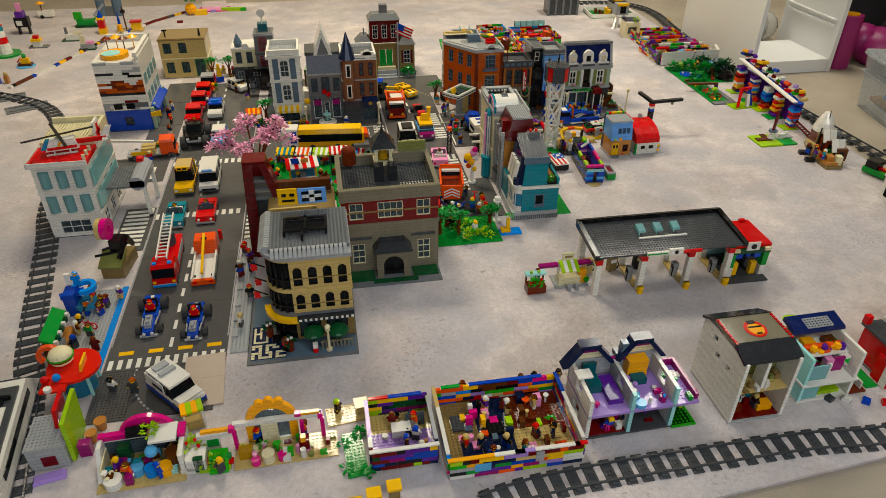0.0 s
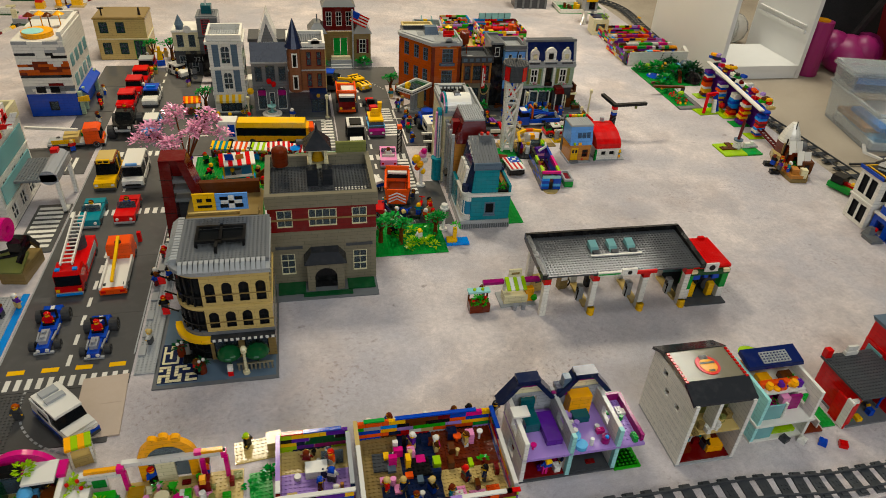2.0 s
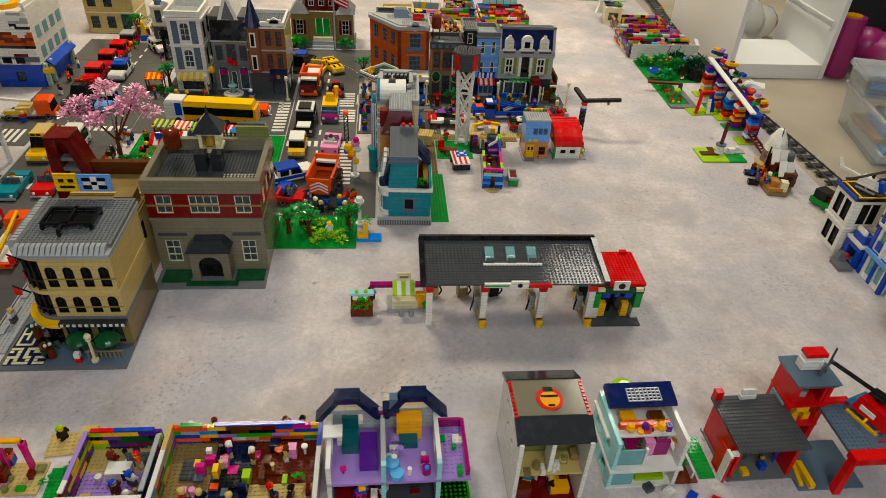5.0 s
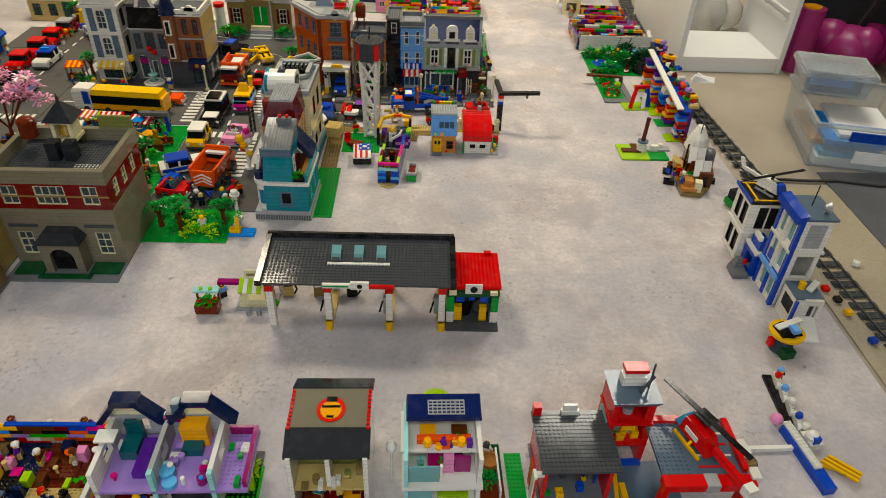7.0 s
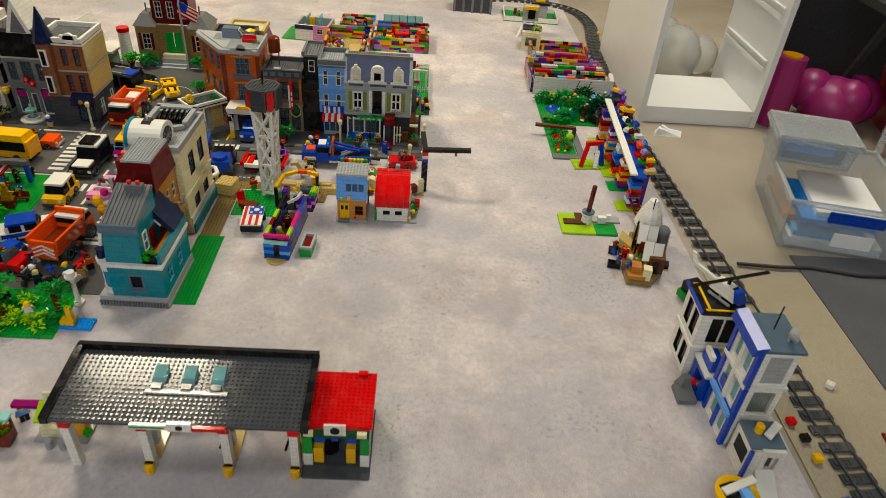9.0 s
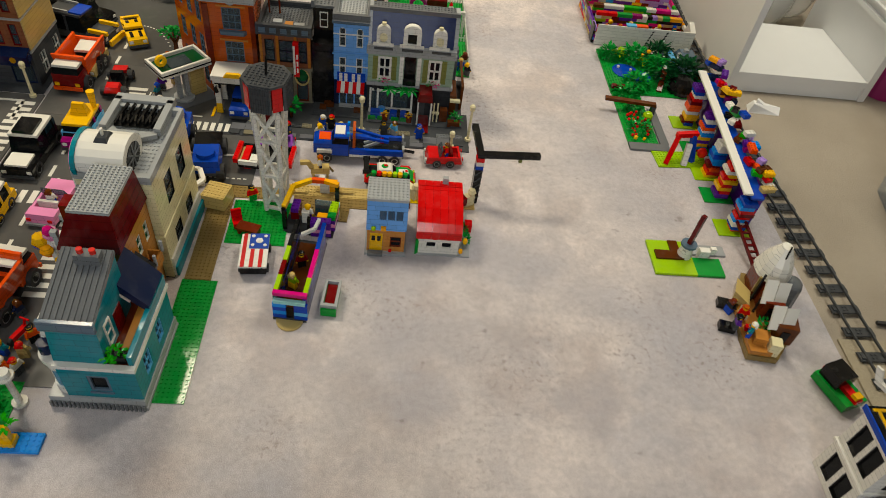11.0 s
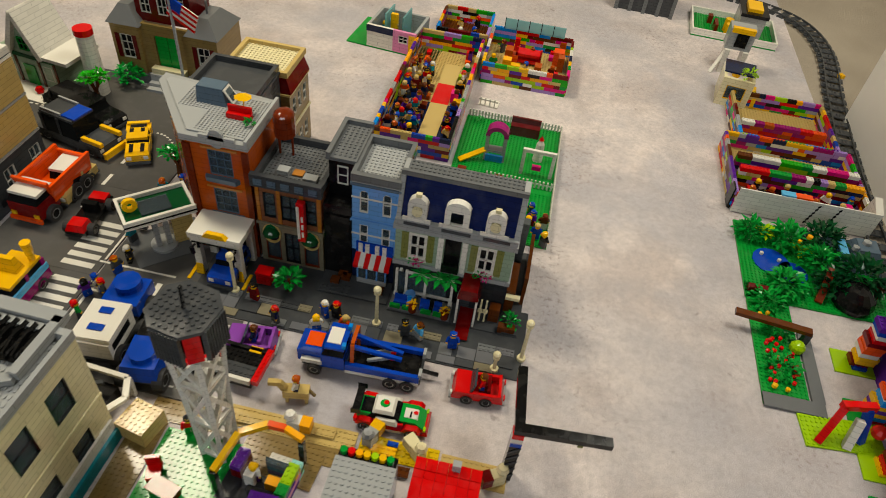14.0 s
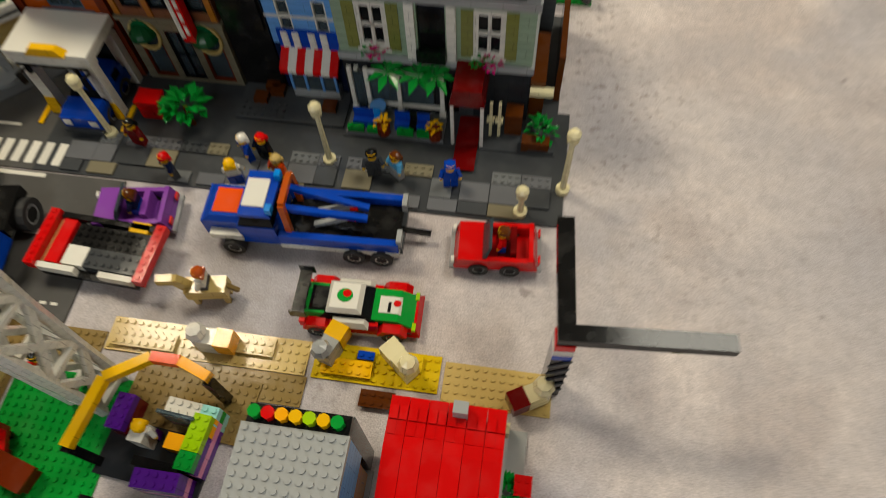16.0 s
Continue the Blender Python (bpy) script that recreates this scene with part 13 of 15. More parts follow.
for c in (2.6, 6.4):
    for s in (1.0, 10, 18):
        window(pbk, 0.2, c, s, 2.6, 6, -90, "white", "pane_aqua", 1, 1, t=0.3)
part("corner_post", Geo().box(-0.4, 8.4, 0, 0.6, 9.4, 26), "blue", pbk)
part("corner_post", Geo().box(-0.4, -0.4, 0, 0.6, 0.6, 26), "blue", pbk)
part("mullion", Geo().box(-0.45, 4.0, 8.6, 0.0, 5.0, 26), "white", pbk)
part("ledge", Geo().box(-0.6, -0.4, 16.4, 7.4, 9.4, 17.2), "white", pbk)
part("ledge", Geo().box(-1.0, 0, 7.6, 0.2, 9, 8.8), "medblue", pbk)
part("side_wall", Geo().wallx(0.8, 7, 0, 0.8, 0, 26, [(4, 4, 17.8, 7), (4, 4, 9, 6.4)]).box(0.8, 8.2, 0, 7, 9, 26), "white", pbk)
part("side_panel", Geo().box(2, 0.2, 17.8, 6, 0.6, 24.8), "lightgrey", pbk)
part("rear_wall", Geo().box(6.4, 0.8, 0, 7.0, 8.2, 26), "white", pbk)
part("roof", Geo().box(-0.2, -0.4, 26, 7.6, 9.6, 26.6), "bluegrey", pbk)
part("roof_front", Geo().hexa([(-1.6, -0.6, 25.2), (0.4, -0.6, 26), (0.4, 9.8, 26), (-1.6, 9.8, 25.2)], [(-1.2, -0.6, 27), (0.8, -0.6, 27.6), (0.8, 9.8, 27.6), (-1.2, 9.8, 27)]), "blue", pbk)
pbk.scale = (1.0, 1.0, 0.91)
part("antenna", Geo().cyl(4, 5.4, 26.6, 0.15, 5.6, 6), "black", pbk)
part("dish", Geo().cyl(5.4, 2.6, 26.6, 0.3, 1.6, 6).cyl(5.0, 2.4, 28.2, 0.5, 0.9, 12, "x", 1.6), "lightgrey", pbk)
pc = thing("police_truck_bay", "blue and white toy police bay with a hatch", "toy building", 2.041, 0.097, 0, -1, "toy buildings")
part("wall", Geo().box(0, 0, 0, 2.4, 7, 7.6), "white", pc)
part("corner_post", Geo().box(-0.25, -0.2, 0, 0.5, 0.5, 7.6), "blue", pc)
part("side_pane", Geo().box(-0.06, 1.2, 3.0, 0.0, 5.6, 6.4), "pane_black", pc)
part("front", Geo().wallx(2.4, 7.4, -0.2, 0.6, 0, 8, [(5, 2.6, 2.6, 4)]), "white", pc)
part("roof", Geo().box(0, 0.6, 7.6, 7.6, 7, 8.2), "bluegrey", pc)
pc.scale = (0.8, 0.95, 1.0)
part("yellow_light", Geo().cyl(3.0, 4.4, 8.2, 0.9, 1.6, 10), "yellow", pc)
part("white_wing", Geo().bar((4, 2.6, 8.8), (7.4, 5.2, 9.4), 1.6, 0.5), "white", pc)
part("seat", Geo().box(3.6, 1.2, 2.6, 6.2, 3.4, 5.4), "darkgrey", pc)
part("ramp", Geo().hexa([(2.0, -5, 0), (6.4, -5.4, 0), (6.6, 0, 0), (2.4, 0, 0)], [(2.0, -5, 0.6), (6.4, -5.4, 0.6), (6.6, 0, 3.2), (2.4, 0, 3.2)]), "white", pc)
hov = thing("police_craft", "white and black toy craft on a yellow ring", "toy vehicle", 2.000, 0.033, 0, 10)
part("stand", Geo().cyl(0, 0, 0, 2.6, 4.4, 12, "z", 2.0), "pane", hov)
part("ring", Geo().ring(0, 0, 4.4, 5.0, 2.4, 3.7, 18), "yellow", hov)
part("hull", Geo().taper(-2.4, -2, 5.0, 2.4, 2, 6.6, -1.4, -1.4, 1.4, 1.4), "black", hov)
part("wing", Geo().bar((-3.4, -0.4, 6.8), (3.0, 1.0, 7.0), 1.4, 0.4), "white", hov)
part("nose", Geo().box(-0.8, -2.6, 6.4, 0.8, -0.6, 7.4), "medblue", hov)
part("green_box", Geo().box(-1.8, -3.6, 0, 1.0, -1.6, 2.0), "darkgreen", hov)
part("red_bit", Geo().box(-3.6, -0.6, 1.4, -2.6, 0.6, 3.4), "red", hov)
mb = thing("patrol_strip", "black toy strip with white and blue patrol motorcycles", "toy vehicle", 1.934, -0.052, 0, -12)
part("strip", Geo().bar((0, 0, 0.3), (2.2, -13.5, 0.3), 1.8, 0.6), "black", mb)
for i in range(4):
    yy = -1.6 - 3.4 * i
    part("motorcycle", Geo().box(1.0 + 0.6 * i, yy - 1.2, 0.6, 2.0 + 0.6 * i, yy + 1.2, 2.0).cyl(1.1 + 0.6 * i, yy - 1.4, 1.0, 0.9, 0.7, 10, "x").cyl(1.1 + 0.6 * i, yy + 1.4, 1.0, 0.9, 0.7, 10, "x"), "white", mb)
    part("cowl", Geo().ball(1.5 + 0.6 * i, yy, 2.6, 0.8, 8), ("red", "medblue", "white", "blue")[i], mb)
toy_figure(1.950, -0.068, 0.004, 30, "darkblue", "darkblue", "medblue")
st = thing("patrol_speedboat", "blue and white toy speed boat with a yellow trailer", "toy boat", 1.909, -0.190, 0, 8)
part("hull", Geo().box(-0.6, -14, 0, 1.6, 0, 1.8), "blue", st)
part("deck", Geo().box(-0.2, -10, 1.8, 1.2, 0.4, 2.3).studs(-0.2, -10, 1.2, 0.4, 2.3, 6), "white", st)
part("cushion", Geo().ball(-0.6, 1.6, 1.6, 1.2, 10), "pink", st)
part("rider", Geo().ball(3.6, -3.4, 1.8, 1.4, 10).ball(4.2, -0.6, 1.2, 1.0, 8).box(2.4, -5, 0, 5, -1.6, 1.4), "white", st)
part("rider_trim", Geo().box(3.0, -4.8, 1.4, 4.4, -3.8, 2.8), "blue", st)
part("rack", Geo().bar((2.6, -8, 1.2), (6.6, -13, 1.2), 0.5).bar((3.6, -7.6, 1.2), (7.4, -12.4, 1.2), 0.5).bar((4.6, -7.2, 1.2), (8.2, -11.8, 1.2), 0.5).bar((2.0, -8.6, 0.6), (8.4, -11, 0.6), 0.5), "yellow", st)

# ---- toy train tracks ----
def sleeper_mesh(colour):
    def make():
        g = Geo().taper(-3.2, -1.15, 0, 3.2, 1.15, 0.34, -3.15, -1.05, 3.15, 1.05)
        for s in (-1, 1):
            g.box(s * 2.5 - 0.35, -0.6, 0.34, s * 2.5 + 0.35, 0.6, 0.62)
        return g.studs(-0.8, -0.8, 0.8, 0.8, 0.34, 6).mesh("sleeper", [colour])
    return shared(("sleeper", colour), make)


def track(label, pts, colour):
    """Two rails on sleepers along a smooth line through pts, in metres."""
    ob = thing("toy_train_track", label, "toy track", pts[0][0], pts[0][1], 0.0, 0, "toy train tracks")
    base = Vector(pts[0])
    line = []
    for i in range(len(pts) - 1):
        p = [Vector(pts[max(0, min(len(pts) - 1, i + k))]) for k in (-1, 0, 1, 2)]
        for s in range(24):
            u = s / 24
            line.append(0.5 * (2 * p[1] + (p[2] - p[0]) * u + (2 * p[0] - 5 * p[1] + 4 * p[2] - p[3]) * u * u + (3 * p[1] - p[0] - 3 * p[2] + p[3]) * u ** 3))
    line.append(Vector(pts[-1]))
    even, gone = [line[0]], 0.0
    for a, b in zip(line, line[1:]):
        gone += (b - a).length
        if gone >= 0.0318:
            even.append(b)
            gone = 0.0
    rails = {-1: Geo(), 1: Geo()}
    for a, b in zip(even, even[1:]):
        d = (b - a).normalized()
        rz = math.degrees(math.atan2(d.y, d.x)) - 90 + random.uniform(-0.8, 0.8)
        m = (a + b) / 2 - base
        s = part("sleeper", sleeper_mesh(colour), "", ob)
        s.matrix_basis = pose(m.x, m.y, 0.0, 0, 0, rz)
        n = Vector((d.y, -d.x))
        for k in (-1, 1):
            p, q = (a - base + n * 0.02 * k) * 100, (b - base + n * 0.02 * k) * 100
            rails[k].bar((p.x, p.y, 0.72), (q.x, q.y, 0.72), 0.34, 0.5)
    for k in (-1, 1):
        part("rail", rails[k], colour, ob)
    return ob


track("dark grey toy train track laid on the rug", [(0.466, -0.488), (0.563, -0.468), (0.721, -0.457), (0.925, -0.454), (1.155, -0.454), (1.315, -0.466), (1.609, -0.454), (1.933, -0.416)], "darkgrey")
track("grey toy train track curving past the burger stand", [(-0.363, -0.443), (-0.404, -0.231), (-0.440, -0.038), (-0.475, 0.066), (-0.523, 0.286), (-0.583, 0.591), (-0.628, 0.761), (-0.670, 1.021), (-0.731, 1.310), (-0.841, 1.598), (-0.968, 1.750), (-1.212, 1.900)], "darkgrey")
track("long dark grey toy train track along the carpet", [(2.305, -0.352), (2.266, 0.101), (2.256, 0.251), (2.220, 0.890), (2.188, 1.469), (2.195, 2.019), (2.227, 2.386), (2.259, 2.695), (2.191, 2.899), (1.973, 2.989), (1.690, 2.958)], "darkgrey")
for xx, yy, rz in ((-1.095, 1.815, 20), (-0.968, 1.692, 25)):
    solo("switch_plate", "flat grey toy track switch plate on the rug", "toy track", Geo().box(-8, -4, 0.02, 8, 4, 0.32).box(-7, -2.2, 0.32, 7, -1.8, 0.7).box(-7, 1.8, 0.32, 7, 2.2, 0.7), "grey", xx, yy, 0, rz)
for xx, yy, c in ((2.208, 0.145, "yellow"), (2.217, 0.053, "blue"), (2.195, 0.231, "red"), (2.205, 0.191, "black"), (2.322, 0.331, "white"), (1.344, -0.374, "blue"), (1.305, -0.363, "white"), (1.383, -0.386, "red"), (1.270, -0.354, "darkgrey"), (2.275, 2.530, "yellow"), (2.248, 2.276, "white")):
    ob = new("loose_brick", brick_mesh(2, 2, c))
    ob.matrix_basis = pose(xx, yy, 0, 0, 0, 37 * xx * 10)
    tagged(ob, f"loose {WORDS.get(c, c)} toy brick lying by the track", "toy brick", "loose bricks")
solo("wooden_stick", "thin red wooden stick lying on the mat", "stick", Geo().bar((0, -9, 0.3), (1.5, 9, 0.3), 0.5), "darkred", 2.357, 0.122, -0.003)

# ---- white toy trains on the western track ----
def toy_train(x, y, rot, length, label, striped=False):
    ob = thing("toy_train", label, "toy train", x, y, 0.006, rot, "toy trains")
    L = length
    part("chassis", Geo().box(-2.6, 0.6, 0.5, 2.6, L - 1.5, 2.0), "black", ob)
    part("body", Geo().hexa([(-3.2, 0, 2.0), (3.2, 0, 2.0), (3.2, L, 2.0), (-3.2, L, 2.0)], [(-3.0, 0, 7.2), (3.0, 0, 7.2), (3.0, L - (0 if striped else 5.5), 7.2), (-3.0, L - (0 if striped else 5.5), 7.2)]), "white", ob)
    if not striped:
        part("windscreen", Geo().hexa([(-2.3, L - 3.5, 5.25), (2.3, L - 3.5, 5.25), (2.3, L - 3.4, 5.35), (-2.3, L - 3.4, 5.35)], [(-2.1, L - 5.4, 7.3), (2.1, L - 5.4, 7.3), (2.1, L - 5.2, 7.35), (-2.1, L - 5.2, 7.35)]), "darkgrey", ob)
        part("roof_panel", Geo().box(-2.3, 1, 7.2, 2.3, L - 8, 7.7), "darkgrey", ob)
        part("roof_light", Geo().box(-1.1, 3, 7.7, 1.1, L - 14, 7.95), "white", ob)
        part("pantograph", Geo().box(-1.6, L - 12, 7.7, 1.6, L - 11.4, 8.6).box(-0.4, L - 14, 7.7, 0.4, L - 11, 8.4), "black", ob)
        part("tail_light", Geo().box(-1.8, 2, 7.7, -0.6, 3, 8.1), "red", ob)
    else:
        for xx in (-2.4, 0.6):
            part("roof_stripe", Geo().box(xx, 0.3, 7.2, xx + 1.6, L - 0.3, 7.5), "darkgrey", ob)
    for s in (-1, 1):
        part("side_window", Geo().box(min(s * 3.12, s * 3.2), 3, 4.4, max(s * 3.12, s * 3.2) + 0.06, L - 7, 5.8), "pane_black", ob)
        part("side_skirt", Geo().box(s * 2.95 - 0.1, 1, 1.2, s * 2.95 + 0.1, L - 3, 2.0), "silver", ob)
    for yy in (3, 6, L - 9, L - 6):
        wheel(ob, -2.0, yy, 0.85, 0.8, "black"), wheel(ob, 2.0, yy, 0.85, 0.8, "black")


toy_train(-0.410, -0.356, 7, 33, "white toy train locomotive with grey roof panels on the track")
toy_train(-0.370, -0.732, 4, 36, "white toy train carriage with grey roof stripes on the rug", True)

# ---- market park between the town hall and the cross street ----
solo("park_plate", "green stud plate of the little market park", "baseplate", Geo().box(0, 0, 0.02, 44, 30, 0.3).studs(0, 0, 44, 30, 0.3, 6), "green", 0.024, 0.707)


def leafy_tree(x, y, h, label, clumps, leaf="green", trunk="brown", z=0.003, w=0.8, tall=0.45):
    ob = thing("toy_tree", label, "toy tree", x, y, z, 0, "toy trees")
    part("trunk", Geo().cyl(0, 0, 0, 0.75, h * tall, 8, "z", 0.5), trunk, ob)
    limbs, crown = Geo(), Geo()
    for cx, cy, cz, r in clumps:
        part("limb", Geo().bar((0, 0, h * tall * 0.85), (cx, cy, cz), 0.38), trunk, ob)
        crown.foliage(cx, cy, cz, r, int(26 * r), w, w * 1.5)
    part("crown", crown, leaf, ob)
    return ob


cherry = leafy_tree(0.013, 0.823, 19, "pink blossoming toy cherry tree with a brown trunk", [(-9.5, 2, 18, 3.0), (-3, -4, 15.8, 2.8), (4.5, 1, 18.6, 3.0), (7.5, 3, 21.5, 2.6), (-2, 5, 22.0, 3.0), (2.4, -2, 17.6, 2.4), (-7, 1, 15.6, 1.8), (4.5, 4, 16, 2.0)], "blossom", "redbrown", 0.003, 1.0)
leafy_tree(0.084, 0.568, 7, "low bright green toy tree by the pavement", [(-3, 0, 6.4, 2.2), (1, 1, 7.0, 2.4), (4, -0.5, 6.2, 2.0), (-6, 1, 5.8, 1.6)], "brightgreen", "brown", 0.003)
leafy_tree(0.114, 0.539, 6, "dark green toy tree by the pavement", [(0, 0, 6, 2.0), (3, 1, 5.2, 1.6)], "green", "brown", 0.003)
for xx, yy, rr, c in ((0.072, 0.819, 2.0, "lime"), (0.150, 0.743, 1.6, "green"), (0.336, 0.745, 1.8, "green"), (0.413, 0.805, 1.6, "brightgreen"), (0.209, 0.773, 1.3, "lime"), (0.383, 0.891, 1.4, "green"), (0.090, 0.955, 1.8, "brightgreen")):
    solo("toy_bush", "small green leafy toy bush on the park plate", "toy plant", Geo().foliage(0, 0, rr * 0.7, rr, 60, 0.7, 1.1), c, xx, yy, 0.003, 0, "toy bushes")


def striped_stall(x, y, rot, w, d, h, a, b, label, counter="brown"):
    ob = thing("market_stall", label, "toy stall", x, y, 0.003, rot, "market stalls")
    for sx in (-1, 1):
        for sy in (-1, 1):
            part("post", Geo().box(sx * w / 2 - 0.2, sy * d / 2 - 0.2, 0, sx * w / 2 + 0.2, sy * d / 2 + 0.2, h), "darkgrey", ob)
    part("counter", Geo().box(-w / 2, -d / 2, 0, w / 2, -d / 2 + 1.2, 1.9), counter, ob)
    n = int(w / 0.8) + 1
    for i in range(n):
        x0 = -w / 2 - 0.3 + i * (w + 0.6) / n
        x1 = x0 + (w + 0.6) / n - 0.02
        part("awning_strip", Geo().hexa([(x0, -d / 2 - 0.8, h - 0.9), (x1, -d / 2 - 0.8, h - 0.9), (x1, d / 2, h), (x0, d / 2, h)], [(x0, -d / 2 - 0.8, h - 0.5), (x1, -d / 2 - 0.8, h - 0.5), (x1, d / 2, h + 0.4), (x0, d / 2, h + 0.4)]), (a, b)[i % 2], ob)
    for i in range(4):
        part("goods", Geo().ball(-w / 2 + 0.8 + i * (w - 1.6) / 3, -d / 2 + 0.6, 2.2, 0.45, 6), ("red", "orange", "lime", "yellow")[i], ob)


sh = thing("arched_shelter", "toy shelter with blue posts and a grey beam", "toy shelter", 0.378, 0.969, 0.003, 0)
part("post", Geo().box(-4.2, -0.6, 0, -3.2, 0.6, 5.4), "blue", sh)
part("post", Geo().box(3.2, -0.6, 0, 4.2, 0.6, 5.4), "blue", sh)
part("beam", Geo().box(-4.4, -0.8, 5.4, 4.4, 0.8, 6.6).studs(-4.4, -0.8, 4.4, 0.8, 6.6, 6), "grey", sh)
fn = thing("stone_fountain", "tan toy stone fountain with a gold statue", "toy statue", 0.364, 0.843, 0.003, 0)
part("basin", Geo().cyl(0, 0, 0, 2.6, 1.2, 12), "tan", fn)
part("column", Geo().cyl(0, 0, 1.2, 1.3, 3.2, 10, "z", 1.6), "cream", fn)
part("statue", Geo().box(-0.6, -0.4, 4.4, 0.6, 0.4, 6.2).ball(0, 0, 6.8, 0.6, 8).bar((-1.6, 0, 6.6), (1.6, 0, 5.4), 0.4), "gold", fn)
for xx, yy, rz in ((0.432, 0.873, 10), (0.306, 0.803, -20), (0.227, 0.841, 60)):
    ob = thing("park_bench", "brown toy park bench on the green plate", "toy bench", xx, yy, 0.003, rz, "park benches")
    part("seat_plank", Geo().box(-2.4, -0.6, 1.0, 2.4, 0.6, 1.3), "brown", ob)
    part("backrest", Geo().box(-2.4, 0.5, 1.3, 2.4, 0.8, 2.6), "brown", ob)
    part("leg", Geo().box(-2.0, -0.5, 0, -1.6, 0.6, 1.0), "black", ob)
    part("leg", Geo().box(1.6, -0.5, 0, 2.0, 0.6, 1.0), "black", ob)
low = thing("low_fence", "yellow toy railing at the edge of the park", "toy fence", 0.307, 0.721, 0.003, 0)
part("rail", Geo().box(0, -0.2, 1.6, 15, 0.2, 2.0), "yellow", low)
for i in range(5):
    part("fence_post", Geo().box(i * 3.6, -0.25, 0, i * 3.6 + 0.5, 0.25, 1.6), "yellow", low)
solo("red_post", "small red toy post at the crossing", "toy post", Geo().box(-0.5, -0.5, 0, 0.5, 0.5, 2.9), "red", -0.088, 0.527, 0.003)
crowd(12, 0.043, 0.722, 0.441, 0.989, 0.004, "toy figures in the park")

# ---- flower garden and street life beside the town hall ----
for xx, yy, h in ((0.549, 0.448, 6.5), (0.603, 0.434, 7.2), (0.705, 0.464, 6.4), (0.578, 0.487, 5.6)):
    leafy_tree(xx, yy, h, "small green leafy toy tree in the flower garden", [(-1.2, 0, h * 0.86, 1.7), (1.4, 0.5, h * 0.92, 1.7), (0.2, -1.0, h, 1.5), (0, 1.4, h * 0.8, 1.3)], "green", "brown", 0.0025, 0.8, 0.55)
for i in range(26):
    c = ("lime", "green", "brightgreen", "lime", "green")[i % 5]
    solo("garden_plant", "low leafy toy plant in the flower garden", "toy plant", Geo().foliage(0, 0, 0.9, random.uniform(0.8, 1.3), 26, 0.55, 1.1), c, random.uniform(0.535, 0.715), random.uniform(0.395, 0.508), 0.0025, 0, "garden plants")
crowd(2, 0.535, 0.399, 0.710, 0.508, 0.0025, "toy figures in the garden")
bp = thing("blue_plate", "bright blue toy plate with a yellow standing shape", "toy plate", 0.728, 0.409, 0, 0)
part("plate", Geo().box(0, 0, 0.02, 6.4, 3.2, 0.6).studs(0, 0, 6.4, 3.2, 0.6, 6), "azure", bp)
part("yellow_shape", Geo().box(0.2, 0.6, 0.6, 3.0, 2.4, 1.7).box(1.8, 0.9, 1.7, 2.8, 1.9, 5.0), "yellow", bp)
part("leaf_tuft", Geo().foliage(2.5, 1.4, 5.6, 1.3, 24, 0.6, 1.2), "brightgreen", bp)
wc = thing("white_column", "white round toy column on a grey plate", "toy column", 0.734, 0.494, 0, 0)
part("shaft", Geo().cyl(0, 0, 0, 1.2, 0.5, 12).cyl(0, 0, 0.5, 0.5, 6.6, 10), "white", wc)
part("capital", Geo().cyl(0, 0, 7.1, 1.3, 0.4, 12).cyl(0, 0, 7.5, 0.9, 1.0, 12), "white", wc)
solo("blue_car", "small blue and white toy car beside the orange truck", "toy car", Geo().use(0).taper(-2.2, -3.2, 0.6, 2.2, 3.2, 2.6, -1.6, -2.0, 1.6, 2.2).use(1).box(-2.25, -3.3, 0.5, 2.25, 3.3, 1.1).use(2).cyl(-2.4, -2, 0.8, 0.8, 0.8, 10, "x").cyl(1.6, -2, 0.8, 0.8, 0.8, 10, "x").cyl(-2.4, 2, 0.8, 0.8, 0.8, 10, "x").cyl(1.6, 2, 0.8, 0.8, 0.8, 10, "x"), ["blue", "white", "rubber"], 0.515, 0.651, 0.003, -20)
for i, (xx, yy, c) in enumerate(((0.602, 0.555, "black"), (0.636, 0.585, "blue"), (0.660, 0.546, "black"), (0.625, 0.623, "darkgreen"), (0.689, 0.614, "red"), (0.587, 0.598, "darkblue"))):
    mb = thing("toy_motorbike", f"small {WORDS.get(c, c)} toy motorbike parked on the road plates", "toy motorbike", xx, yy, 0.003, 40 * i, "toy motorbikes")
    part("frame_body", Geo().box(-0.4, -1.6, 0.8, 0.4, 1.6, 1.7).bar((0, -1.4, 1.6), (0, -1.9, 2.8), 0.3).bar((-0.9, -1.9, 2.8), (0.9, -1.9, 2.8), 0.25), c, mb)
    for yy2 in (-1.8, 1.6):
        w = part("wheel", shared("mbw", lambda: Geo().cyl(-0.3, 0, 0, 0.85, 0.6, 10, "x").mesh("wheel", ["rubber"])), "", mb)
        w.matrix_basis = pose(0, yy2 * 0.01, 0.0085)
crowd(10, 0.563, 0.530, 0.747, 0.693, 0.003, "toy figures by the garden")
sc = thing("balloon_column", "tall toy column of yellow, pink and white shapes", "toy statue", 0.712, 0.750, 0.003, 0)
part("shaft", Geo().cyl(0, 0, 0, 1.4, 0.6, 10).cyl(0, 0, 0.6, 0.55, 9, 8), "white", sc)
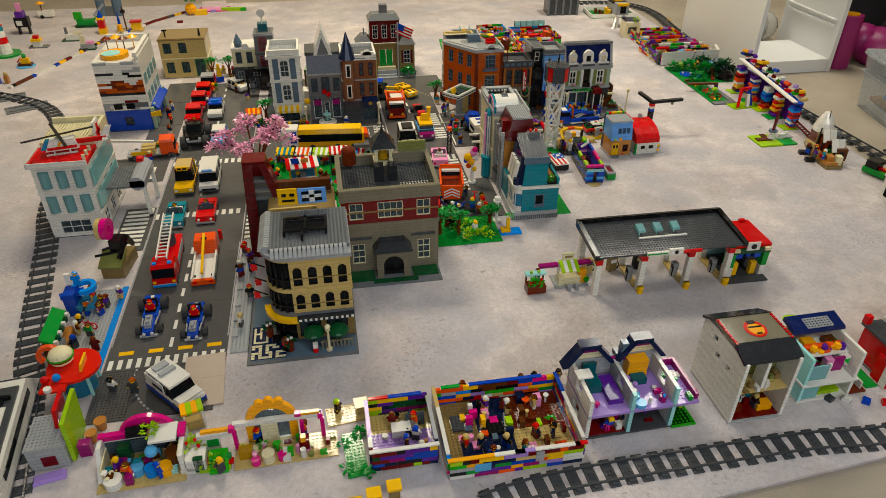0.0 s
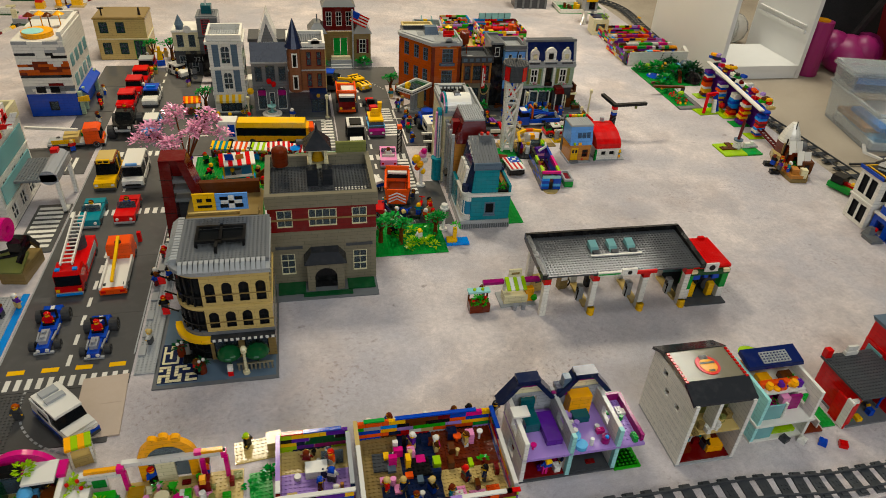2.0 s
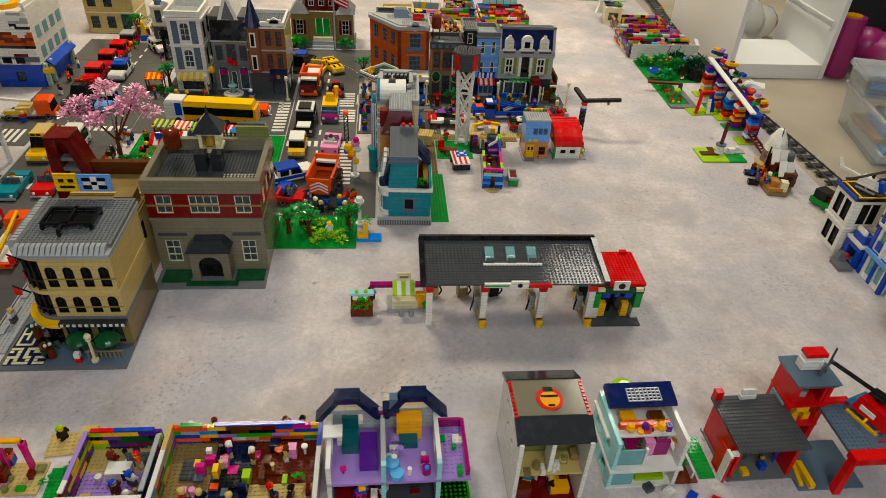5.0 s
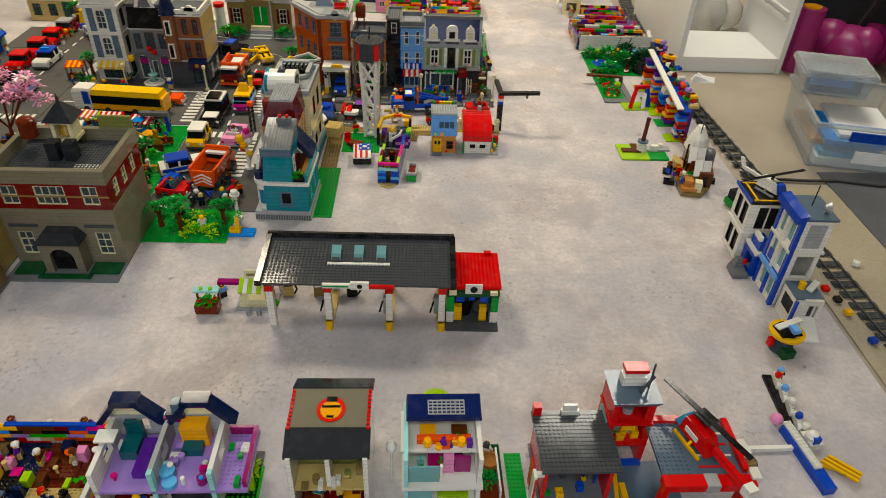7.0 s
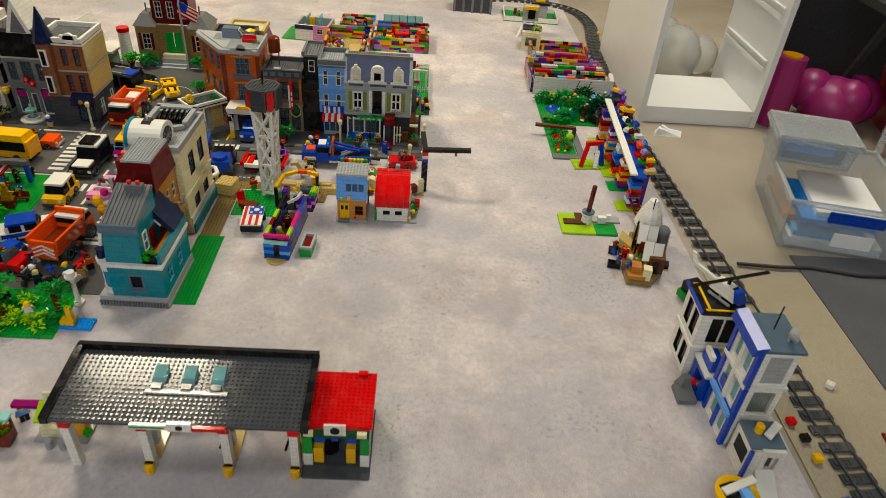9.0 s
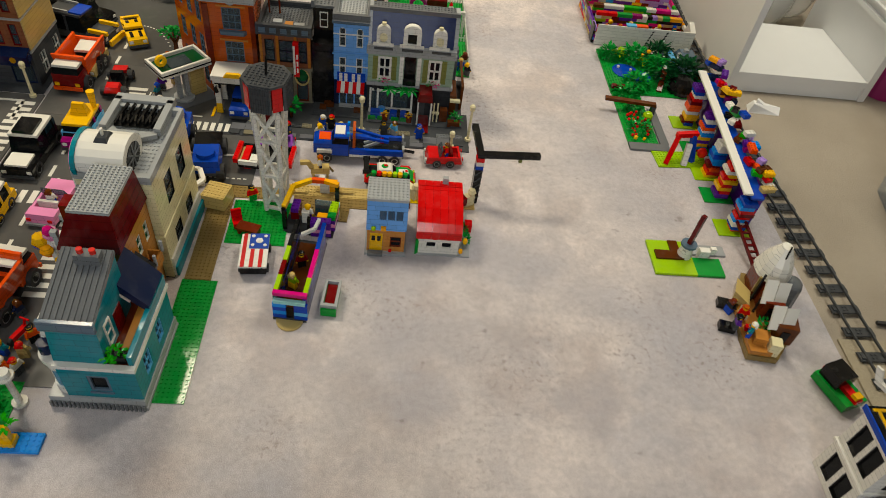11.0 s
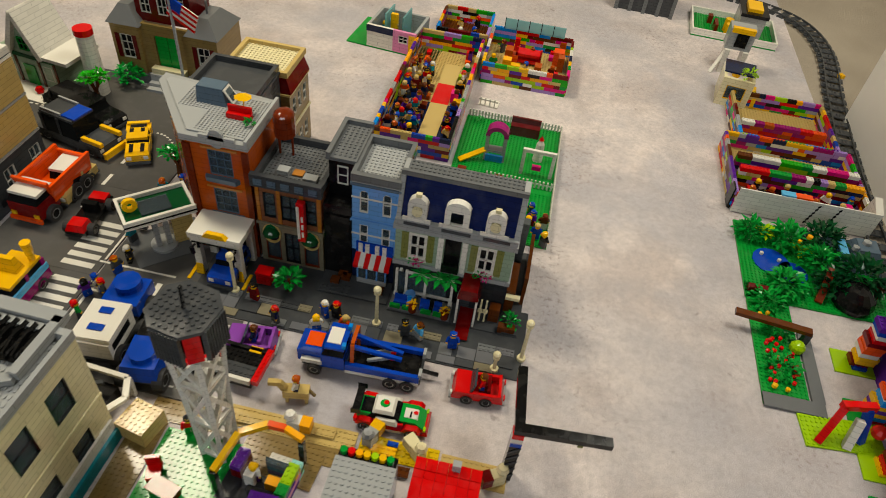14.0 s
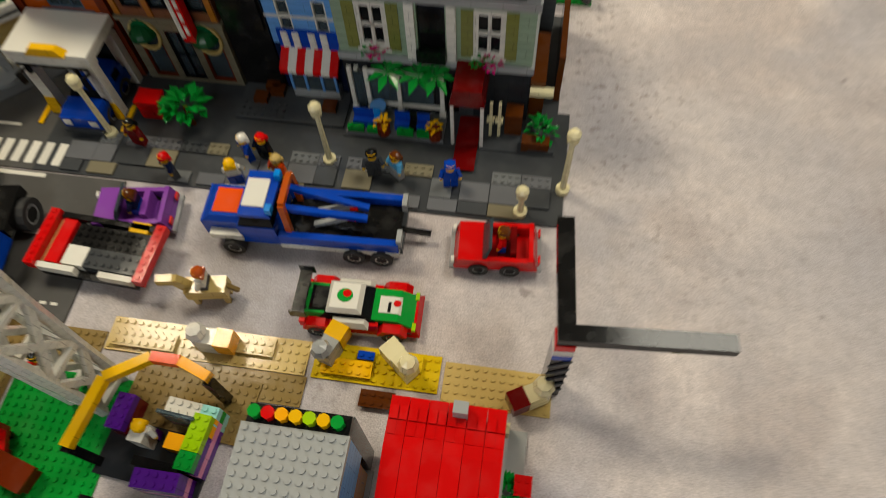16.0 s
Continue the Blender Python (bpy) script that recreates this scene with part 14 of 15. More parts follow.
for px, py, pz, r, c in ((-1.6, 0, 9.4, 1.5, "yellow"), (0.4, 0.4, 10.8, 1.4, "pink"), (-0.6, -0.9, 8.0, 1.2, "bloyellow"), (0.6, -0.4, 12.2, 1.0, "hotpink"), (1.0, 0, 9.0, 1.1, "white"), (-1.2, 0.3, 6.2, 1.0, "orange"), (0.5, 0, 5.0, 1.0, "yellow"), (-2.3, 0, 8.2, 0.8, "blue")):
    part("balloon", Geo().ball(px, py, pz, r, 8), c, sc)
lp = thing("lattice_post", "black toy lattice post with an orange top", "toy post", 0.677, 0.982, 0.003, 0)
g = Geo()
for sx in (-0.6, 0.6):
    for sy in (-0.6, 0.6):
        g.box(sx - 0.15, sy - 0.15, 0, sx + 0.15, sy + 0.15, 9)
for i in range(6):
    g.bar((-0.6, -0.6, i * 1.5), (0.6, -0.6, i * 1.5 + 1.5), 0.2)
part("lattice", g, "black", lp)
part("top", Geo().box(-0.8, -0.8, 9, 0.8, 0.8, 10.2), "orange", lp)

# ---- more little figures about the streets ----
for n, a, b, c, d, z in ((7, -0.022, 0.09, 0.016, 0.45, 0.006), (1, 0.10, -0.012, 0.2, 0.0, 0.006), (6, -0.38, 1.08, -0.325, 1.66, 0.004), (5, -0.02, 1.26, 0.45, 1.31, 0.006), (2, 0.72, 1.20, 0.78, 1.24, 0.005), (3, 0.96, 1.21, 1.40, 1.24, 0.005), (8, -0.29, 1.53, 0.0, 1.8, 0.004), (5, -0.39, 0.06, -0.31, 0.45, 0.005)):
    crowd(n, a, b, c, d, z, "toy figures in the street")
for xx, yy, c, r in ((0.020, 1.322, "brightgreen", 1.5), (-0.012, 1.330, "green", 1.3), (0.152, 1.330, "yellow", 1.0)):
    solo("flower_tub", "little toy flower tub on the pavement", "toy plant", Geo().foliage(0, 0, 1.0, r, 34, 0.6, 1.0), c, xx, yy, 0.006, 0, "flower tubs")

# ---- the far rug: brick line and loose toy scenes ----
line = thing("brick_line", "low line of coloured toy bricks laid along the rug", "toy fence", -1.116, 1.940, 0, 0)
for (xa, ya), (xb, yb) in (((-1.15, 2.06), (-1.04, 2.338)), ((-1.04, 2.338), (-0.918, 2.688)), ((-0.918, 2.688), (-0.705, 3.071)), ((-0.705, 3.071), (-0.54, 3.27))):
    brick_run(line, (xa + 1.15) * 100, (ya - 2.06) * 100, (xb + 1.15) * 100, (yb - 2.06) * 100, 0, 1, ["brown", "darkred", "black", "yellow", "white", "blue", "redbrown", "darkgrey"], 2)


def toy_scene(x, y, rot, label, bits, category="toy scene"):
    ob = thing("toy_scene", label, category, x, y, 0, rot, "loose toy scenes")
    for pname, c, kind, *nums in bits:
        g = Geo()
        dict(b=g.box, c=g.cyl, o=g.ball, f=g.foliage, t=g.taper, r=g.bar)[kind](*nums)
        part(pname, g, c, ob)


toy_scene(-1.311, 2.809, 0, "dark and white toy tower on legs with blue light top", [("leg", "black", "b", -3, -1, 0, -2, 1, 4), ("leg", "black", "b", 2, -1, 0, 3, 1, 4), ("cabin", "black", "b", -3.4, -2, 4, 3.4, 2, 9), ("panel", "white", "b", -2.4, -2.2, 5, 0.4, -2, 7.4), ("roof", "purple", "b", -2, -2, 9, 2, 2, 12), ("top", "pink", "b", -1, -1, 12, 1, 1, 16)])
toy_scene(-1.295, 3.137, 0, "small white toy cart with a yellow parasol", [("cart", "white", "b", -4, -2, 1, 4, 2, 4), ("wheel", "black", "c", -2, -2.4, 1, 1, 4.8, 10, "y"), ("pole", "brown", "c", -2, 0, 4, 0.3, 4, 6), ("parasol", "bloyellow", "c", -2, 0, 8, 2.6, 1.2, 10, "z", 0.4)])
toy_scene(-1.292, 2.443, 0, "toy lighthouse with red and white bands on a green base", [("base", "green", "c", 0, 0, 0, 7, 1, 14), ("tower", "white", "c", 0, 0, 1, 3.4, 5, 12, "z", 3.0), ("red_band", "red", "c", 0, 0, 6, 3.0, 3, 12, "z", 2.7), ("white_band", "white", "c", 0, 0, 9, 2.7, 3, 12, "z", 2.4), ("lamp_room", "teal", "c", 0, 0, 12, 2.4, 2.4, 12), ("cap", "red", "c", 0, 0, 14.4, 2.6, 2, 12, "z", 0.3)])
toy_scene(-1.141, 2.248, 0, "yellow toy figure on a blue water plate", [("water", "sky", "c", 0, 0, 0, 4.2, 0.4, 16), ("raft", "brown", "b", -3, -1.6, 0.4, 3, 1.6, 1.6), ("body", "yellow", "b", -1.6, -1, 1.6, 2.2, 1, 4), ("head", "green", "o", 0.2, 0, 5, 1.1, 8), ("arm", "red", "r", (-3.4, 0, 2), (-1.4, 0, 4), 0.6)])
toy_scene(-1.170, 2.554, 0, "red and yellow toy kiosk on a grey plate", [("plate", "grey", "b", -4.6, -2.4, 0, 4.6, 2.4, 0.5), ("box", "white", "b", -2.4, -1.6, 0.5, 1.4, 1.6, 3.2), ("awning", "yellow", "b", -2.8, -2, 3.2, 1.8, 1.8, 4.4), ("top", "red", "b", -1.6, -1.2, 4.4, 0.8, 1.2, 6)])
toy_scene(-1.033, 2.652, 0, "white toy seaplane on a green mat", [("mat", "darkgreen", "b", -5, -2.6, 0, 5, 2.6, 0.5), ("body", "white", "b", -3, -1.4, 0.5, 3.4, 1.4, 3.4), ("wing", "cream", "b", 1.0, -1, 3.4, 5, 1, 4.2), ("tail", "grey", "b", -3, -0.5, 3.4, -1.8, 0.5, 6.6)])
toy_scene(-1.018, 2.906, 0, "green toy dragon shape on a base", [("base", "darkgreen", "b", -6, -2.4, 0, 6, 2.4, 1.4), ("body", "green", "b", -5, -1.6, 1.4, 4, 1.6, 4.2), ("head", "brightgreen", "b", -6, -1, 4.2, -2, 1, 8), ("tail", "green", "r", (3, 0, 3), (7, 0, 6), 1.2)])
toy_scene(-0.901, 2.756, 0, "narrow red and yellow toy tower with a blue cone", [("base", "yellow", "b", -2, -2, 0, 2, 2, 3), ("shaft", "red", "b", -1.6, -1.6, 3, 1.6, 1.6, 7.5), ("ring_block", "yellow", "b", -1.9, -1.9, 7.5, 1.9, 1.9, 8.6), ("cone", "blue", "c", 0, 0, 8.6, 1.6, 4, 10, "z", 0.1)])
toy_scene(-0.940, 3.132, 0, "grey toy castle with two towers and a slide", [("wall", "grey", "b", -6, -1.6, 0, 6, 1.6, 5), ("tower", "bluegrey", "c", -5, 0, 0, 2.6, 9, 10), ("tower", "bluegrey", "c", 4, 0, 0, 2.8, 11, 10), ("cone", "grey", "c", -5, 0, 9, 2.8, 4, 10, "z", 0.2), ("cone", "grey", "c", 4, 0, 11, 3, 4, 10, "z", 0.2), ("slide", "silver", "r", (-9, -3, 1), (-3, -2, 7), 1.4)])
toy_scene(-0.770, 2.790, 0, "crowded yellow and red toy pirate landing", [("base", "tan", "b", -7, -3, 0, 7, 3, 0.8), ("hut", "yellow", "b", 1, -1.6, 0.8, 6, 1.6, 4.6), ("mast", "brown", "c", -2, 0, 0.8, 0.4, 12, 8), ("crow_nest", "black", "c", -2, 0, 9.6, 1.3, 1.6, 8), ("flag", "white", "b", -2, -0.1, 6, 2, 0.1, 9), ("awning", "red", "b", 0.6, -2, 4.6, 6.4, 2, 5.4), ("barrel", "bloyellow", "c", -5, -1.4, 0.8, 1.4, 3, 10), ("cone", "blue", "c", -5.4, 1, 0.8, 1.2, 9, 8, "z", 0.2)])
toy_scene(-0.916, 2.477, 0, "grey and pink toy car wash on the brick line", [("base", "darkgreen", "b", -4, -2, 0, 4, 2, 0.6), ("arch", "lightgrey", "b", -3, -1.4, 0.6, 3, 1.4, 3), ("top", "pink", "b", 0, -1.2, 3, 3.4, 1.2, 4), ("sail", "cream", "b", -3, -0.2, 3, -0.6, 0.2, 7)])
toy_scene(-0.482, 3.076, 0, "yellow toy pineapple house with green leaves", [("body", "bloyellow", "o", 0, 0, 3.4, 3.4, 10), ("leaves", "green", "f", 0, 0, 7.6, 2.4, 40, 1.0, 2.2), ("annexe", "yellow", "b", 2, -2, 0, 9, 2, 2.8)])
toy_scene(-0.363, 3.175, 0, "pink toy court plate with white borders", [("plate", "hotpink", "b", -9, -5, 0, 9, 5, 0.5), ("court", "pink", "b", -7.4, -4, 0.5, 7.4, 4, 0.6), ("goal", "white", "b", -7, 4, 0.5, 7, 4.6, 4), ("hoop", "lavender", "b", -1.6, -6.2, 0, 1.6, -5.1, 1.4)])
toy_scene(-0.255, 3.138, 0, "long green toy crocodile on the rug", [("body", "lime", "r", (-6, 0, 1), (6, -1, 1), 2.0), ("head", "brightgreen", "b", 5, -2, 0.2, 8.4, 0.4, 1.8)])
toy_scene(-1.359, 2.119, 30, "small blue and brown toy boat", [("hull", "brown", "t", -2, -5, 0, 2, 5, 2, -2.6, -6, 2.6, 6), ("deck", "blue", "b", -1.6, -3, 2, 1.6, 3, 4)])
toy_scene(-1.165, 2.016, 0, "blue and tan toy figure pair", [("figure", "blue", "b", -3, -1, 0, -1, 1, 4), ("figure", "nougat", "b", 1, -1, 0, 2.6, 1, 3.4), ("head", "tan", "o", 1.8, 0, 4.2, 0.9, 8)])
solo("roof_gull", "little brown toy block on the rug", "toy brick", Geo().box(-1.6, -0.8, 0, 1.6, 0.8, 1.2), "darkred", -0.525, 2.910)

# ---- furniture and boxes along the open side of the room ----
cab = thing("white_cabinet", "white open cabinet frame without its drawers", "cabinet", -0.016, -0.029, -0.008, 0)
part("plinth", Geo().box(227, 163.6, 0, 266, 195, 6.0), "white_paint", cab)
part("side_panel", Geo().box(225, 163, 0, 226.95, 232, 120), "white_paint", cab)
part("side_panel", Geo().box(266.05, 163, 0, 268, 206, 120), "white_paint", cab)
part("front_lip", Geo().box(227, 163, 4.2, 266, 163.55, 6.2), "white_paint", cab)
for zz in (20, 38, 56, 74):
    part("runner", Geo().box(264.9, 166, zz, 266.0, 203, zz + 1.4).box(264.9, 166, zz + 3.2, 266.0, 203, zz + 3.9), "white_paint", cab)
solo("plastic_bag", "crumpled clear plastic bag on the carpet", "bag", Geo().ball(0, 0, 9, 11, 14, 1.1).ball(12, 4, 8, 8, 12).ball(-4, 9, 14, 8, 12), "bag_film", 2.482, 2.079, -0.008, 0, "", "", True)
solo("inner_drawer", "white drawer front standing on the carpet", "drawer", Geo().box(-12, -1, 0, 12, 1, 45), "white_paint", 2.379, 2.296, -0.008, 8)
solo("paper_tissue", "crumpled white paper tissue on the carpet", "tissue", Geo().hexa([(-4, -1.5, 0), (5, -2, 0), (6, 0.6, 0), (-3, 2.4, 0)], [(-3, -1, 2.6), (2, -1.4, 1.0), (5.6, 0.2, 1.4), (-2, 1.6, 2.2)]).hexa([(-2, 0, 1.6), (1, -1, 1.0), (2, 1, 1.0), (-1, 2, 1.4)], [(-2, 0, 3.4), (0, -0.6, 2.2), (1, 1, 2.0), (-1, 1.6, 3.0)]), "paper", 2.309, 1.509, -0.008)
rl = thing("magenta_roller", "upright magenta foam roll with a yellow end", "foam roll", 2.744, 1.666, -0.008, 0)
part("roll", Geo().cyl(0, 0, 0, 5.4, 25, 18), "hot_magenta", rl)
part("end_cap", Geo().cyl(0, 0, 25, 3.4, 0.6, 16), "bloyellow", rl)
solo("pink_bag", "hot pink crumpled fabric bag on the carpet", "bag", Geo().ball(0, 0, 8, 12, 14, 0.8).ball(11, 3, 9, 9, 12).ball(-7, 4, 11, 8, 12).ball(3, -5, 12, 7, 12), "hot_magenta", 2.959, 1.683, -0.008, 0, "", "", True)
# black block put in for the unlit space behind the boxes
solo("black_bag", "black block standing in for the dark space behind", "bag", Geo().taper(-40, -14, 0, 40, 14, 62, -34, -9, 34, 9), "black_cloth", 3.238, 2.098, -0.008, -6)
for nm, lab, m, xx, yy, zz, w, d, h in (("red_tub", "large red plastic storage tub", "tub_red", 3.352, 1.572, -0.008, 24, 17, 30), ("blue_tub", "blue plastic storage tub stacked in the red tub", "tub_blue", 3.395, 1.627, 0.15, 20, 14, 40)):
    ob = thing(nm, lab, "storage tub", xx, yy, zz, -12, "storage tubs")
    part("shell", Geo().hexa([(-w * 0.85, -d * 0.85, 0), (w * 0.85, -d * 0.85, 0), (w * 0.85, d * 0.85, 0), (-w * 0.85, d * 0.85, 0)], [(-w, -d, h), (w, -d, h), (w, d, h), (-w, d, h)]), m, ob)
    part("rim", Geo().box(-w - 1, -d - 1, h, w + 1, -d + 1, h + 1.6).box(-w - 1, d - 1, h, w + 1, d + 1, h + 1.6).box(-w - 1, -d + 1, h, -w + 1, d - 1, h + 1.6).box(w - 1, -d + 1, h, w + 1, d - 1, h + 1.6), m, ob)
ch = thing("folding_chair", "black folding chair with chrome leg sleeves", "chair", 3.030, 1.436, -0.008, 0)
for s in (0, 38):
    part("leg", Geo().bar((s, 0, 0), (s + 1, 2, 17), 2.2), "chrome", ch)
    part("leg_tube", Geo().bar((s + 1, 2, 17), (s - 4, 16, 42), 2.4), "rubber", ch)
    part("rear_leg", Geo().bar((s - 4, 16, 42), (s, 40, 0), 2.2), "rubber", ch)
part("seat", Geo().box(-6, 4, 42, 42, 40, 45), "rubber", ch)


def clear_tub(label, x, y, z, rot, w, d, h, fill):
    ob = thing("clear_tub", label, "storage tub", x, y, z, rot, "clear storage tubs")
    a, b = w * 0.92, d * 0.92
    g = Geo()
    e = 0.35
    lo = [(-a, -b), (a, -b), (a, b), (-a, b)]
    hi = [(-w, -d), (w, -d), (w, d), (-w, d)]
    for i in range(4):
        p, q, r, s = lo[i], lo[(i + 1) % 4], hi[(i + 1) % 4], hi[i]
        k = 1 - e / w
        g.hexa([(*p, 0), (*q, 0), (q[0] * k, q[1] * k, 0), (p[0] * k, p[1] * k, 0)], [(*s, h), (*r, h), (r[0] * k, r[1] * k, h), (s[0] * k, s[1] * k, h)])
    part("shell", g.box(-a, -b, 0, a, b, 0.3), "clear_tub", ob)
    part("rim", Geo().box(-w - 0.8, -d - 0.8, h - 1.2, w + 0.8, -d, h).box(-w - 0.8, d, h - 1.2, w + 0.8, d + 0.8, h).box(-w - 0.8, -d, h - 1.2, -w, d, h).box(w, -d, h - 1.2, w + 0.8, d, h), "clear_tub", ob)
    for nm, c, *nums in fill:
        part(nm, Geo().box(*nums), c, ob)
    return ob


tub = clear_tub("clear plastic storage tub full of papers and booklets", 2.608, 0.991, -0.008, -12, 15.5, 18.5, 15.5, [("booklet", "paper", -12, -16, 0.4, 12, 14, 3.0), ("booklet", "sky", -11, -15, 3.1, 8, 10, 4.6), ("booklet", "nougat", -13, -10, 4.7, 5, 12, 6.4), ("booklet", "azure", -10, -14, 6.5, 10, 8, 8.2), ("booklet", "paper", -6, -12, 8.3, 12, 12, 9.6), ("card_label", "paper", -2, -17.9, 3, 8, -17.5, 7), ("handle", "blue", -6, -19.9, 11.0, 8, -19.4, 14.0)])
clear_tub("small frosted plastic tub stacked on the larger one", 2.566, 1.102, 0.148, -14, 10.5, 8.2, 7.5, [("lid", "clear_tub", -11, -8.8, 7.55, 11, 8.8, 8.3), ("pouch", "bluegrey", -8, -6, 0.5, 8, 6, 6), ("pouch", "medblue", -8, -6.4, 3, 5, -6.1, 6)])
g = Geo()
pts = [(2.29, 0.742), (2.40, 0.735), (2.48, 0.738), (2.60, 0.712), (2.74, 0.715), (2.95, 0.69), (3.2, 0.72)]
for a, b in zip(pts, pts[1:]):
    g.bar((a[0] * 100, a[1] * 100, 0.4), (b[0] * 100, b[1] * 100, 0.4), 0.7)
solo("black_cable", "black cable lying across the mats", "cable", g, "rubber", -0.007, 0.009, -0.004)

# ---- food kiosk, stalls and greenery of the market ----
kiosk = thing("food_kiosk", "low toy food kiosk with red and white roof and yellow posts", "toy kiosk", 0.154, 0.845, 0.003, 6)
kiosk.scale = (0.8, 0.9, 0.55)
part("floor", Geo().box(-6.2, -3.2, 0, 6.2, 3.2, 0.5), "azure", kiosk)
for sx in (-5.6, 5.0):
    for sy in (-2.8, 2.2):
        part("post", Geo().box(sx, sy, 0.5, sx + 0.6, sy + 0.6, 12.6), "yellow", kiosk)
part("counter", Geo().box(-5.0, -3.0, 0.5, 5.0, -2.2, 4.2), "teal", kiosk)
part("counter_top", Geo().box(-5.4, -3.4, 4.2, 5.4, -1.8, 4.6), "white", kiosk)
part("back_wall", Geo().box(-5.0, 2.2, 0.5, 5.0, 2.8, 12.6), "sky", kiosk)
part("cooker", Geo().box(-3.0, 0.4, 0.5, 1.2, 2.0, 5.4), "lightgrey", kiosk)
for i in range(8):
    part("roof_strip", Geo().hexa([(-6.6 + 1.65 * i, -4.2, 12.0), (-4.97 + 1.65 * i, -4.2, 12.0), (-4.97 + 1.65 * i, 3.4, 13.4), (-6.6 + 1.65 * i, 3.4, 13.4)], [(-6.6 + 1.65 * i, -4.2, 12.7), (-4.97 + 1.65 * i, -4.2, 12.7), (-4.97 + 1.65 * i, 3.4, 14.2), (-6.6 + 1.65 * i, 3.4, 14.2)]), ("red", "white")[i % 2], kiosk)
part("sign_card", Geo().hexa([(-4.2, -1.2, 13.5), (-1.0, -1.6, 13.5), (-1.0, -1.3, 13.5), (-4.2, -0.9, 13.5)], [(-4.6, -0.8, 16.8), (-1.4, -1.2, 16.8), (-1.4, -0.9, 16.8), (-4.6, -0.5, 16.8)]), "blue", kiosk)
part("tan_card", Geo().hexa([(-0.4, -1.4, 13.5), (2.6, -0.8, 13.5), (2.6, -0.5, 13.5), (-0.4, -1.1, 13.5)], [(-0.4, -0.8, 15.8), (2.6, -0.2, 15.8), (2.6, 0.1, 15.8), (-0.4, -0.5, 15.8)]), "nougat", kiosk)
striped_stall(0.281, 0.890, 0, 6.4, 3.6, 9.0, "red", "white", "red and white striped toy market stall")
striped_stall(-0.030, 1.372, 4, 5.6, 3.4, 5.4, "orange", "bloyellow", "orange striped toy market stall")
for xx, yy, h in ((0.012, 1.400, 7.5), (-0.242, 1.918, 9.0), (-0.174, 1.958, 8.0), (0.404, 0.766, 7.0), (0.072, 0.742, 6.0), (0.433, 1.707, 8.0), (0.719, 1.527, 6.5)):
    leafy_tree(xx, yy, h, "green leafy toy tree beside the street", [(-1.4, 0, h * 0.84, 1.9), (1.5, 0.6, h * 0.9, 1.9), (0.2, -1.2, h, 1.7), (0, 1.5, h * 0.8, 1.5)], random.choice(["green", "brightgreen", "green"]), "brown", 0.003, 0.8, 0.5)
crowd(16, -0.299, 1.849, -0.058, 1.999, 0.002, "toy figures in the street")
crowd(10, 0.279, 0.570, 0.463, 0.728, 0.004, "toy figures in the park")
for xx, yy, c, c2, hh in ((-0.212, 1.889, "yellow", "blue", 8), (-0.115, 1.930, "azure", "yellow", 7), (0.418, 0.848, "gold", "brown", 7), (0.341, 0.682, "white", "cream", 6)):
    st2 = thing("toy_statue", f"{WORDS.get(c, c)} toy statue on a {WORDS.get(c2, c2)} block", "toy statue", xx, yy, 0.003, 15)
    part("block", Geo().box(-1.6, -1.6, 0, 1.6, 1.6, 2.2), c2, st2)
    part("figure", Geo().taper(-1.2, -0.9, 2.2, 1.2, 0.9, hh - 1.4, -0.6, -0.5, 0.6, 0.5).ball(0, 0, hh - 0.8, 0.8, 8).bar((-1.9, 0, hh - 2.0), (1.9, -0.3, hh - 3.0), 0.5), c, st2)
# smaller things under the service station's roof
for xx, c, c2 in ((0.915, "tan", "darkgrey"), (0.985, "darktan", "white"), (1.06, "black", "tan")):
    pm2 = thing("fuel_pump", "small toy fuel pump with hose under the station roof", "toy pump", xx, 0.19, 0.0, 12, "toy pumps")
    part("body", Geo().box(-1.2, -0.8, 0, 1.2, 0.8, 4.4), c, pm2)
    part("dial", Geo().box(-0.9, -0.9, 2.8, 0.9, -0.8, 3.9), c2, pm2)
    part("hose", Geo().bar((1.2, 0, 3.6), (2.0, -0.6, 1.6), 0.3).bar((2.0, -0.6, 1.6), (1.3, -0.8, 0.6), 0.3), "black", pm2)


# ---- furnishings inside the open buildings ----
BITS = ["hotpink", "lime", "azure", "bloyellow", "white", "purple", "teal", "red", "brown", "black", "tan", "medblue"]


def furnish(parent, n, x0, y0, x1, y1, z, colours=BITS, tall=2.2):
    """Small bricks, pots and cups standing about on a floor."""
    for i in range(n):
        a, b, w, h = random.uniform(x0, x1), random.uniform(y0, y1), random.uniform(0.4, 0.9), random.uniform(0.5, tall)
        kind = random.random()
        if kind < 0.5:
            d = random.uniform(0.4, 0.9)
            g = Geo().box(a - w, b - d, z, a + w, b + d, z + h * 0.7).studs(a - w, b - d, a + w, b + d, z + h * 0.7, 6)
        elif kind < 0.8:
            g = Geo().cyl(a, b, z, w * 0.8, h, 10)
        elif kind < 0.92:
            g = Geo().cyl(a, b, z, 0.25, h, 6).cyl(a, b, z + h, w, 0.3, 10)
        else:
            part("plant", Geo().foliage(a, b, z + h * 0.7, 0.8, 14, 0.5, 0.8), "brightgreen", parent)
            g = Geo().cyl(a, b, z, 0.4, h * 0.6, 8)
        part("furnishing", g, random.choice(colours), parent)


